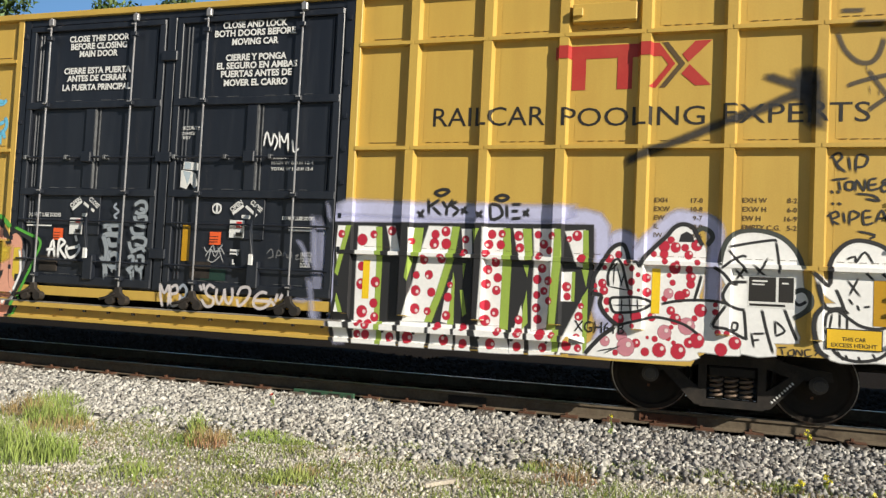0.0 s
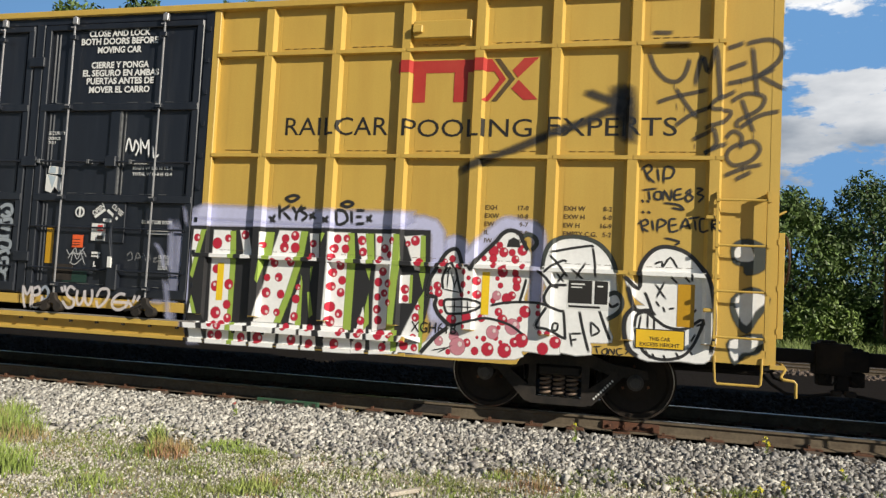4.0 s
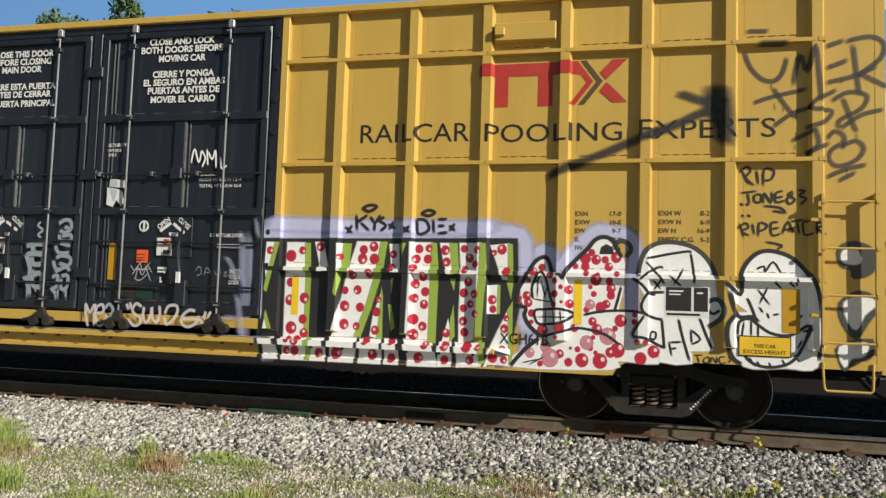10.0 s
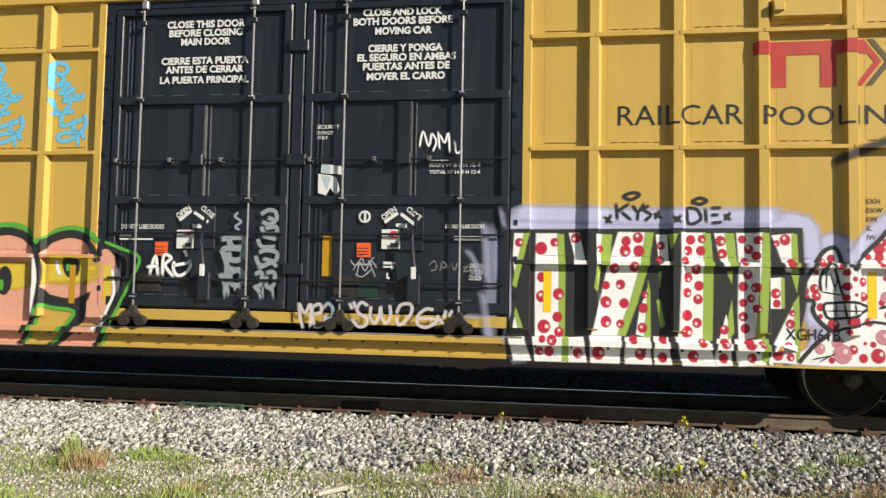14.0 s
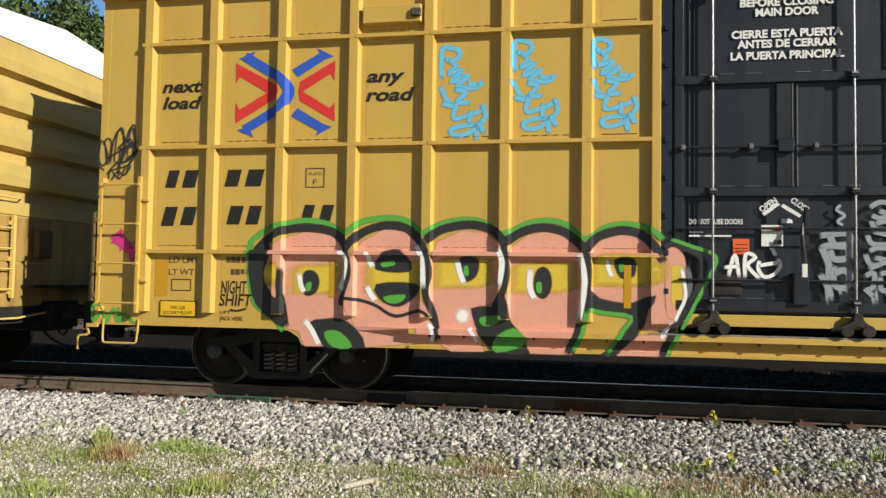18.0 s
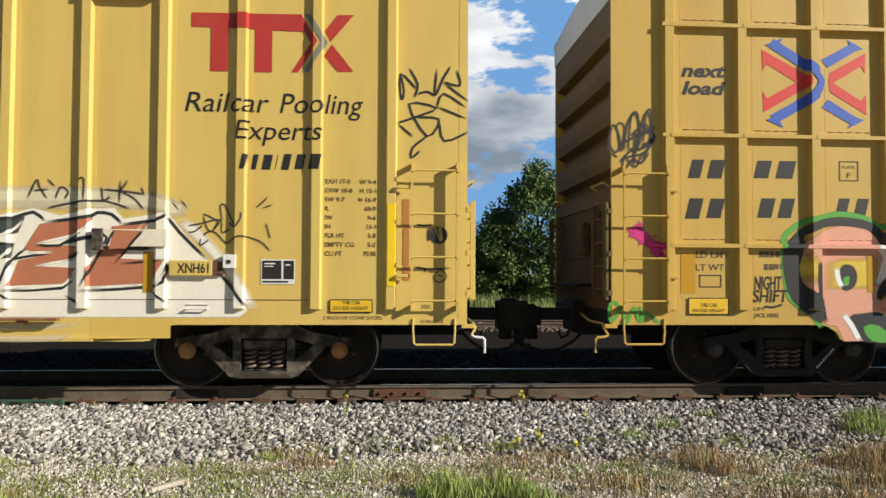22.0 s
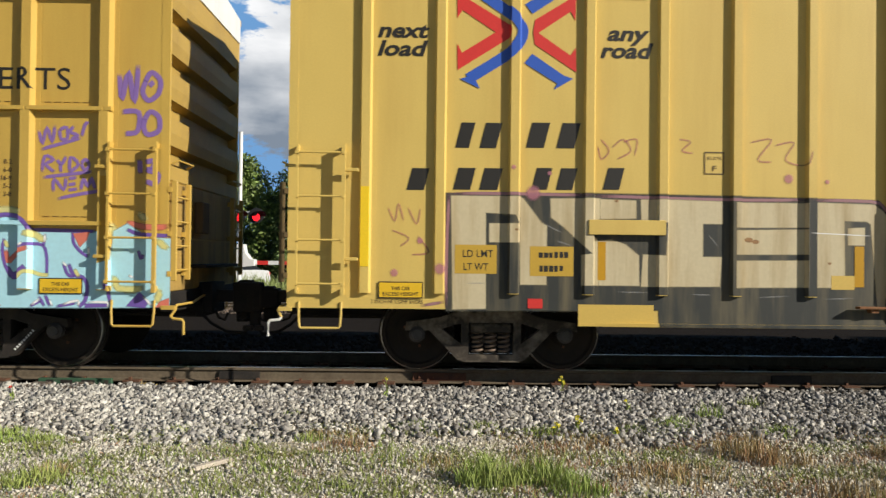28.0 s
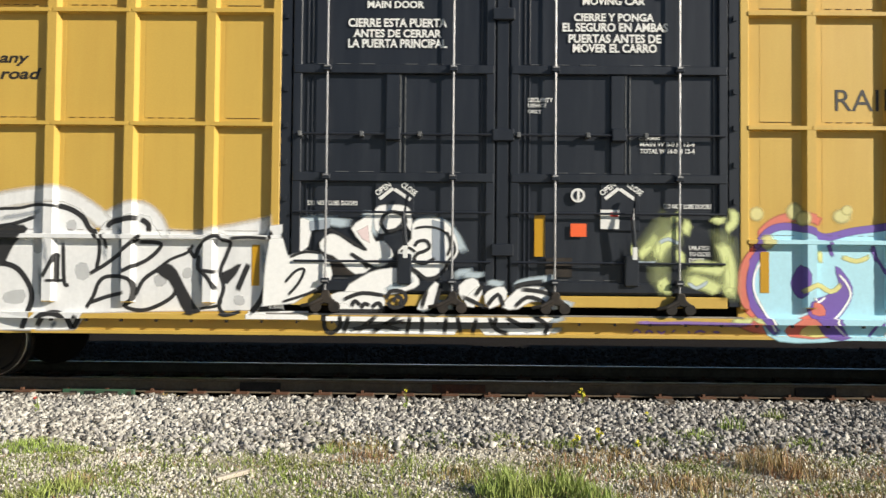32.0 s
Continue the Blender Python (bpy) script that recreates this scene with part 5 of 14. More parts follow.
M["spray_faint_rust"] = spray("spray_faint_rust", (0.35, 0.16, 0.05), cover=0.6)
M["spray_faint_rose"] = spray("spray_faint_rose", (0.40, 0.12, 0.16), cover=0.5)


def letter_bars(cells, slant=0.0):
    """Plain bars in place of characters: each cell is x0, z0, x1, z1."""
    tris = []
    for x0, z0, x1, z1 in cells:
        d = slant * (z1 - z0)
        tris += fill([(x0, z0), (x1 - d, z0), (x1, z1), (x0 + d, z1)])
    return tris


def tilted(text, x, z, height, width, degrees):
    """Writing about a middle point, turned."""
    c, s = math.cos(radians(degrees)), math.sin(radians(degrees))
    return [[(x + c * a - s * b, z + s * a + c * b) for a, b in t] for t in words(text, 0, -height / 2, height, width, bold=0.03, align="CENTER")]


def decal_group(car, name, label, x, z, flank=None):
    """The first patch of a painted piece, which carries the others."""
    return paint(name, bar(x - 0.01, z - 0.01, x + 0.01, z + 0.01), M["spray_black"], car, flank or FLANK_A, 0.006, label)


def excess_sign(car, x0, z0, x1, z1, flank):
    sign = paint("height_sign", bar(x0, z0, x1, z1), M["black_ink"], car, flank, 0.030, "yellow warning sign reading this car excess height")
    paint("sign_face", bar(x0 + 0.012, z0 + 0.012, x1 - 0.012, z1 - 0.012), M["sign_yellow"], sign, flank, 0.033)
    w = x1 - x0
    paint("sign_words", words("THIS CAR", (x0 + x1) / 2, z0 + 0.093, 0.040, w * 0.42, bold=0.01, align="CENTER") + words("EXCESS HEIGHT", (x0 + x1) / 2, z0 + 0.03, 0.040, w * 0.8, bold=0.01, align="CENTER"), M["black_ink"], sign, flank, 0.036)


def capacity_plate(car, x0, z0, x1, z1, flank):
    plate = paint("data_plate", bar(x0, z0, x1, z1), M["white_ink"], car, flank, 0.012, "black and white stencil data plate")
    w, h = x1 - x0, z1 - z0
    for mark in (bar(x0 + 0.03 * w, z0 + 0.2 * h, x0 + 0.60 * w, z1 - 0.05 * h), bar(x0 + 0.66 * w, z0 + 0.2 * h, x1 - 0.03 * w, z1 - 0.05 * h), bar(x0 + 0.05 * w, z0 + 0.06 * h, x1 - 0.2 * w, z0 + 0.13 * h)):
        paint("plate_field", mark, M["black_ink"], plate, flank, 0.015)
    for mark in (bar(x0 + 0.1 * w, z1 - 0.2 * h, x0 + 0.42 * w, z1 - 0.15 * h), bar(x0 + 0.1 * w, z1 - 0.3 * h, x0 + 0.36 * w, z1 - 0.26 * h), bar(x0 + 0.72 * w, z1 - 0.25 * h, x0 + 0.86 * w, z1 - 0.2 * h)):
        paint("plate_print", mark, M["white_ink"], plate, flank, 0.018)


def dimension_table(car, rows, x0, x1, z, step, height, flank):
    """Stencilled clearances: a word and its figure on each line."""
    for k, (a, b) in enumerate(rows):
        line = paint("dimension_line", words(a, x0, z - k * step, height, bold=0.012), M["brown_ink"], car, flank, 0.012, "brown stencilled clearance dimension")
        paint("dimension_figure", words(b, x1, z - k * step, height, align="RIGHT", bold=0.012), M["brown_ink"], line, flank, 0.012)


def red_chevron_logo(car, x0, z0, x1, z1, flank, kind):
    """A red bar on two stems that runs into a cross, with a dark chevron within it."""
    put = lambda *pts: [(x0 + a * (x1 - x0), z0 + b * (z1 - z0)) for a, b in pts]
    stems = ((0.115, 0.207), (0.415, 0.513)) if kind == "A" else ((0.12, 0.23), (0.393, 0.50))
    low = 0.69 if kind == "A" else 0.74
    logo = paint("emblem", fill(put((0.0, 0.97), (0.68, 0.985), (0.785, 0.53), (0.665, 0.03), (0.623, 0.03), (0.74, 0.515), (0.70, 0.70), (0.0, low))), M["red_ink"], car, flank, 0.012, "brick red bar and cross emblem")
    for a, b in stems:
        paint("emblem_stem", fill(put((a, low + 0.02), (b, low + 0.02), (b, 0.02), (a, 0.02))), M["red_ink"], logo, flank, 0.0115)
    paint("emblem_chevron", fill(put((0.70, 0.99), (0.737, 0.99), (0.848, 0.525), (0.726, 0.03), (0.687, 0.03), (0.808, 0.525))), M["brown_ink"] if kind == "A" else M["chevron_grey"], logo, flank, 0.0125)
    paint("emblem_arm", fill(put((0.828, 0.72), (0.907, 0.99), (1.01, 1.0), (0.867, 0.55))), M["red_ink"], logo, flank, 0.012)
    paint("emblem_arm", fill(put((0.824, 0.31), (0.874, 0.505), (1.01, 0.06), (0.913, 0.055))), M["red_ink"], logo, flank, 0.012)


def crossed_arrows_logo(car, x, z, w, h, flank):
    """Red and blue crossed arrows about a blue half ring."""
    put = lambda *pts: [(x + a * w / 2, z + b * h / 2) for a, b in pts]
    red_left = put((-1.0, 0.73), (-0.10, 0.15), (-0.08, 0.04), (-0.10, -0.07), (-0.98, -0.67), (-0.99, -0.19), (-0.91, -0.36), (-0.35, 0.02), (-0.91, 0.41), (-0.99, 0.26))
    red_right = put((1.0, 0.71), (0.31, 0.25), (0.28, 0.02), (0.31, -0.19), (1.01, -0.68), (1.0, -0.24), (0.91, -0.38), (0.37, 0.02), (0.91, 0.41), (0.99, 0.25))
    logo = paint("arrow_emblem", fill(red_left), M["bright_red"], car, flank, 0.011, "red and blue crossed arrow emblem")
    paint("red_arrow", fill(red_right), M["bright_red"], logo, flank, 0.011)
    bow = put((-0.78, 0.85), (-0.24, 0.46), (-0.05, 0.31), (0.08, 0.13), (0.11, 0.04), (0.08, -0.10), (-0.03, -0.27), (-0.20, -0.42), (-0.76, -0.80))
    paint("blue_bow", stroke(bow, 0.092 * w, 3)[0], M["blue_ink"], logo, flank, 0.0135)
    for m in (1, -1):
        paint("blue_arrow", fill(put((0.14, 0.53 * m), (0.27, 0.36 * m), (0.80, 0.74 * m), (0.96, 0.80 * m), (0.64, 1.0 * m), (0.69, 0.89 * m))), M["blue_ink"], logo, flank, 0.0135)
        paint("arrow_point", fill(put((-0.94, 0.83 * m), (-0.60, 1.0 * m), (-0.66, 0.88 * m), (-0.72, 0.76 * m))), M["blue_ink"], logo, flank, 0.0155)


def placard_board(x0, z0, x1, z1, proud, mat, label):
    """A board standing off car two's side on two brackets."""
    board = part("placard_board", boxes((x0, x1, -SHEET - proud, -SHEET - proud + 0.02, z0, z1)), mat, car_two, label, bevel=0.004)
    for x in (x0 + 0.06, x1 - 0.06):
        part("board_bracket", boxes((x - 0.02, x + 0.02, -SHEET - proud + 0.02, -SHEET, z0 + 0.02, z1 - 0.02)), M["yellow_b"], board)
    return board


def thin_frame(x0, z0, x1, z1, w=0.012):
    return bar(x0, z0, x1, z0 + w) + bar(x0, z1 - w, x1, z1) + bar(x0, z0, x0 + w, z1) + bar(x1 - w, z0, x1, z1)



# car one, beyond the doors: emblem and stencils
red_chevron_logo(car_one, 5.17, 3.68, 6.88, 4.22, FLANK_A, "A")
paint("slogan", words("RAILCAR", 3.70, 3.29, 0.227, 1.370), M["black_ink"], car_one, FLANK_A, 0.0088)
paint("slogan", words("POOLING", 5.27, 3.27, 0.214, 1.574), M["black_ink"], car_one, FLANK_A, 0.0088)
paint("slogan", words("EXPERTS", 7.03, 3.28, 0.211, 1.447), M["black_ink"], car_one, FLANK_A, 0.0088)
dimension_table(car_one, (("EXH", "17-0"), ("EXW", "10-8"), ("EW", "9-7"), ("IL", "60-9"), ("IW", "9-6")), 6.34, 6.85, 2.40, 0.098, 0.052, FLANK_A)
dimension_table(car_one, (("EXH W", "8-2"), ("EXW H", "6-0"), ("EW H", "16-9"), ("EMPTY C.G.", "5-2")), 7.26, 7.80, 2.41, 0.098, 0.052, FLANK_A)
excess_sign(car_one, 8.10, 0.89, 8.63, 1.11, FLANK_A)

# car one: the striped and spotted piece
striped_piece = decal_group(car_one, "graffiti", "black, white and green striped graffiti with red spots", 3.32, 1.46)
spotted_piece = decal_group(car_one, "graffiti", "white graffiti creature with red spots and black outlines", 6.48, 1.36)
head_piece = decal_group(car_one, "graffiti", "white graffiti heads outlined in black", 7.91, 1.41)
paint_strokes("halo", [
        [(2.57, 0.61), (2.52, 1.15), (2.46, 2), (2.48, 2.16), (3.47, 2.18), (4.35, 2.19), (5.18, 2.2), (5.71, 2.18), (5.78, 1.86), (5.81, 1.53), (5.78, 1)],
        [(2.5, 2.28), (3.12, 2.27), (3.73, 2.25), (4.34, 2.25), (4.89, 2.25), (5.45, 2.25)]], 0.265, M["spray_lilac"], striped_piece, FLANK_A, 0.0075, "", 0.75, 3)
paint_strokes("halo", [
        [(5.74, 0.74), (5.83, 0.94), (5.91, 1.01)]], 0.172, M["spray_lilac"], striped_piece, FLANK_A, 0.0075, "", 0.75, 3)
paint("backing", fill([(2.5, 2.08), (5.67, 2.12), (5.68, 1.63), (5.72, 1.41), (5.64, 1), (5.6, 0.66), (4.82, 0.64), (3.66, 0.64), (2.49, 0.62), (2.47, 0.86), (2.54, 1.15), (2.53, 1.58)]), M["spray_black"], striped_piece, FLANK_A, 0.0088)
for k, o in enumerate((
        [(2.55, 2.04), (2.66, 2.04), (2.56, 1.56), (2.54, 1.79)],
        [(2.57, 1.18), (2.62, 0.94), (2.53, 0.91)],
        [(2.49, 0.88), (2.65, 0.88), (2.67, 0.78), (2.74, 0.61), (2.56, 0.61), (2.52, 0.78)],
        [(2.8, 2.04), (3.03, 2.04), (3.06, 1.63), (3.06, 0.89), (2.8, 0.88), (2.8, 1.62)],
        [(2.77, 0.86), (3.11, 0.87), (3.13, 0.61), (2.8, 0.61)],
        [(3.17, 2.05), (3.27, 2.05), (3.35, 1.71), (3.23, 1.7), (3.24, 1.79)],
        [(3.47, 2.04), (3.55, 2.04), (3.54, 1.71), (3.48, 1.71)],
        [(3.13, 0.86), (3.32, 0.87), (3.36, 0.61), (3.17, 0.61)],
        [(3.72, 2.06), (4.03, 2.06), (3.98, 1.68), (3.87, 1.27), (3.75, 0.92), (3.43, 0.91), (3.52, 1.25), (3.61, 1.68)],
        [(4.04, 1.46), (4.06, 0.9), (3.92, 0.93), (3.96, 1.2)],
        [(3.41, 0.89), (3.74, 0.89), (3.72, 0.61), (3.42, 0.61)],
        [(3.8, 0.88), (4.05, 0.89), (4.07, 0.61), (3.8, 0.61)],
        [(4.13, 2.04), (4.24, 2.04), (4.26, 1.71), (4.17, 1.71)],
        [(4.11, 0.9), (4.25, 0.9), (4.29, 0.61), (4.12, 0.61)],
        [(4.4, 2.06), (4.65, 2.06), (4.66, 1.69), (4.64, 0.9), (4.38, 0.92), (4.41, 1.69)],
        [(4.35, 0.9), (4.68, 0.9), (4.76, 0.61), (4.42, 0.61)],
        [(4.76, 2.06), (4.88, 2.06), (4.92, 1.7), (4.86, 1.7), (4.81, 1.84)],
        [(4.88, 1.17), (4.92, 0.93), (4.92, 0.89), (4.81, 0.89)],
        [(4.79, 0.89), (4.92, 0.89), (4.93, 0.62), (4.76, 0.61)],
        [(5, 2.06), (5.25, 2.06), (5.27, 1.7), (5.22, 0.95), (5.02, 0.89), (5.02, 1.24), (5.03, 1.7)],
        [(4.98, 0.89), (5.28, 0.9), (5.28, 0.64), (5.01, 0.62)],
        [(5.37, 2.04), (5.58, 2.06), (5.59, 1.65), (5.52, 1.66), (5.46, 1.82)],
        [(5.35, 1.57), (5.46, 1.58), (5.46, 1.25), (5.35, 1.25)],
        [(5.58, 1.29), (5.6, 1), (5.64, 0.66), (5.33, 0.64), (5.4, 0.86), (5.49, 1.06)],
        )):
    paint("white_bar", fill(o), M["spray_white"], striped_piece, FLANK_A, 0.0101 + 0.0003 * (k % 4))
for k, o in enumerate((
        [(2.66, 2.04), (2.71, 2.04), (2.57, 1.43), (2.54, 1.46), (2.56, 1.56)],
        [(2.57, 1.2), (2.66, 0.94), (2.62, 0.92), (2.56, 1.13)],
        [(3.03, 2.04), (3.1, 2.04), (3.12, 1.63), (3.12, 0.9), (3.06, 0.89), (3.06, 1.63)],
        [(3.1, 0.87), (3.16, 0.88), (3.16, 0.61), (3.1, 0.61)],
        [(3.54, 2.04), (3.64, 2.04), (3.61, 1.7), (3.53, 1.7), (3.52, 1.88)],
        [(3.48, 1.7), (3.52, 1.67), (3.48, 1.4), (3.45, 1.44)],
        [(4.02, 2.06), (4.09, 2.06), (4.03, 1.69), (3.91, 1.27), (3.79, 0.92), (3.72, 0.92), (3.85, 1.25), (3.97, 1.68)],
        [(4.04, 1.53), (4.06, 1.41), (4.07, 0.9), (4, 0.9), (4.03, 1.2)],
        [(4.26, 2.05), (4.35, 2.05), (4.29, 1.88)],
        [(4.16, 1.63), (4.19, 1.63), (4.17, 1.44)],
        [(4.14, 1.31), (4.17, 1.31), (4.22, 1.04), (4.18, 1)],
        [(4.64, 2.06), (4.71, 2.06), (4.74, 1.69), (4.73, 0.88), (4.64, 0.89), (4.65, 1.69)],
        [(4.87, 2.06), (4.96, 2.06), (4.99, 1.71), (4.92, 1.7)],
        [(4.89, 1.64), (4.95, 1.64), (4.94, 1.5)],
        [(4.94, 1.34), (4.96, 0.97), (4.9, 0.89), (4.91, 1.17)],
        [(5.25, 2.06), (5.31, 2.06), (5.32, 1.72), (5.28, 0.92), (5.19, 0.91), (5.25, 1.71)],
        [(5.26, 0.9), (5.32, 0.91), (5.32, 0.67), (5.26, 0.66)],
        [(5.57, 2.06), (5.62, 2.06), (5.64, 1.63), (5.58, 1.63)],
        [(5.46, 1.58), (5.49, 1.58), (5.49, 1.25), (5.46, 1.25)],
        [(5.57, 1.61), (5.64, 1.61), (5.62, 1.42)],
        [(5.58, 1.29), (5.64, 1.4), (5.64, 0.74), (5.61, 0.66), (5.6, 1)],
        )):
    paint("green_bar", fill(o), M["spray_olive"], striped_piece, FLANK_A, 0.0114 + 0.0003 * (k % 4))
for x, z, r in ((2.6, 1.94, 0.039), (2.85, 1.88, 0.059), (3, 1.95, 0.039), (3.24, 2, 0.046), (2.86, 1.55, 0.046), (2.86, 1.33, 0.054), (3.05, 1.36, 0.053), (3.04, 1.1, 0.046), (2.89, 0.99, 0.062), (3.06, 0.93, 0.046), (2.87, 0.85, 0.030), (2.98, 0.84, 0.046), (2.84, 0.71, 0.039), (2.95, 0.71, 0.046), (3.27, 0.7, 0.045), (3.51, 1.88, 0.030), (3.8, 1.97, 0.044), (3.93, 2.01, 0.048), (3.79, 1.86, 0.052), (3.94, 1.86, 0.052), (3.67, 1.66, 0.045), (3.89, 1.68, 0.044), (3.58, 1.47, 0.037), (3.74, 1.48, 0.044), (3.58, 1.28, 0.052), (3.78, 1.27, 0.044), (3.58, 1.06, 0.052), (3.74, 1.04, 0.037), (3.99, 1.22, 0.044), (3.98, 1, 0.044), (4.01, 1.37, 0.029), (3.88, 0.87, 0.037), (3.5, 0.71, 0.060), (3.96, 0.71, 0.051), (4.2, 0.88, 0.036), (4.18, 1.92, 0.037), (4.17, 1.76, 0.036), (4.5, 1.99, 0.043), (4.62, 2, 0.036), (4.47, 1.87, 0.043), (4.61, 1.87, 0.043), (4.56, 1.66, 0.043), (4.47, 1.57, 0.043), (4.59, 1.48, 0.043), (4.46, 1.4, 0.043), (4.58, 1.33, 0.043), (4.46, 1.15, 0.050), (4.57, 1.07, 0.043), (4.46, 0.97, 0.053), (4.44, 1.76, 0.036), (4.82, 1.98, 0.046), (4.84, 1.84, 0.043), (5.05, 2, 0.035), (5.12, 1.89, 0.041), (5.21, 1.99, 0.035), (5.19, 1.82, 0.035), (5.07, 1.75, 0.035), (5.11, 1.61, 0.041), (5.06, 1.48, 0.042), (5.19, 1.47, 0.041), (5.14, 1.35, 0.035), (5.06, 1.3, 0.035), (5.2, 1.24, 0.035), (5.06, 1.15, 0.041), (5.08, 1.02, 0.041), (4.86, 1, 0.041), (4.86, 0.85, 0.042), (5.12, 0.85, 0.048), (5.25, 0.85, 0.027), (5.5, 2, 0.048), (5.56, 1.74, 0.041), (5.41, 1.96, 0.027), (5.4, 1.41, 0.044), (5.41, 1.3, 0.034), (5.57, 1.2, 0.027), (5.55, 1.08, 0.040), (5.42, 0.74, 0.048), (5.53, 0.84, 0.034), (5.55, 0.72, 0.034), (4.2, 0.68, 0.043), (4.53, 0.7, 0.050), (4.62, 0.85, 0.036), (4.85, 0.69, 0.041), (5.15, 0.7, 0.041)):
    paint("red_dot", disc(x, z, r, 11, 1.1), M["spray_crimson"], striped_piece, FLANK_A, 0.0127 + 0.00012 * ((int(x * 100) * 7 + int(z * 100) * 3) % 11))
for x, z, r in ((2.62, 1.94, 0.012), (3.02, 1.94, 0.012), (3.22, 1.99, 0.014), (2.85, 1.35, 0.016), (3.07, 1.34, 0.016), (2.92, 0.99, 0.018), (3.06, 0.95, 0.014), (2.97, 0.83, 0.014), (2.86, 0.7, 0.011), (3.29, 0.68, 0.014), (3.49, 1.87, 0.009), (3.92, 2.03, 0.014), (3.8, 1.84, 0.016), (3.69, 1.66, 0.013), (3.9, 1.69, 0.013), (3.72, 1.46, 0.013), (3.6, 1.27, 0.016), (3.6, 1.04, 0.016), (3.73, 1.03, 0.011), (3.97, 1.01, 0.013), (4.02, 1.36, 0.009), (3.53, 0.71, 0.018), (3.95, 0.73, 0.015), (4.17, 1.92, 0.011), (4.18, 1.76, 0.011), (4.63, 1.99, 0.011), (4.45, 1.86, 0.013), (4.56, 1.68, 0.013), (4.48, 1.55, 0.013), (4.48, 1.39, 0.013), (4.58, 1.35, 0.013), (4.56, 1.06, 0.013), (4.49, 0.96, 0.016), (4.84, 1.97, 0.014), (4.83, 1.83, 0.013), (5.11, 1.91, 0.013), (5.23, 1.97, 0.011), (5.09, 1.75, 0.011), (5.11, 1.63, 0.012), (5.17, 1.46, 0.012), (5.15, 1.35, 0.010), (5.22, 1.23, 0.010), (5.05, 1.14, 0.012), (4.85, 1.02, 0.013), (4.88, 0.84, 0.013), (5.26, 0.85, 0.008), (5.49, 2.02, 0.014), (5.4, 1.95, 0.008), (5.42, 1.41, 0.013), (5.58, 1.19, 0.008), (5.54, 1.07, 0.012), (5.53, 0.85, 0.010), (5.56, 0.71, 0.010), (4.56, 0.7, 0.015), (4.62, 0.87, 0.011), (5.13, 0.69, 0.012)):
    paint("dot_glint", disc(x, z, r, 7, 1.2), M["spray_blush"], striped_piece, FLANK_A, 0.0140)
paint_strokes("halo", [
        [(5.78, 1.66), (5.86, 1.85), (5.95, 1.99), (6.07, 1.97), (6.16, 1.8), (6.3, 1.97), (6.46, 2.14), (6.6, 2.24), (6.78, 2.21), (6.93, 2.18), (7, 2.02), (6.98, 1.57), (6.98, 1.19)]], 0.228, M["spray_lilac"], spotted_piece, FLANK_A, 0.0072, "", 0.80, 4)
for k, o in enumerate((
        [(5.68, 1.35), (5.72, 1.52), (5.82, 1.7), (5.91, 1.84), (5.99, 1.9), (6.06, 1.82), (6.08, 1.69), (6.15, 1.72), (6.2, 1.66), (6.27, 1.8), (6.43, 1.94), (6.52, 2.04), (6.62, 2.12), (6.74, 2.11), (6.8, 2), (6.88, 1.89), (6.88, 1.69), (6.86, 1.5), (6.84, 1.33), (7.1, 1.31), (7.09, 1.22), (7.05, 1.06), (7.2, 1.03), (7.29, 0.93), (7.26, 0.77), (6.84, 0.78), (6.76, 0.68), (5.64, 0.66), (5.77, 0.84), (5.95, 1), (5.84, 1.14), (5.78, 1.25), (5.76, 1.34)],
        )):
    paint("body", fill(smooth_line(o, 3, True)), M["spray_white"], spotted_piece, FLANK_A, 0.0088 + 0.0003 * (k % 4))
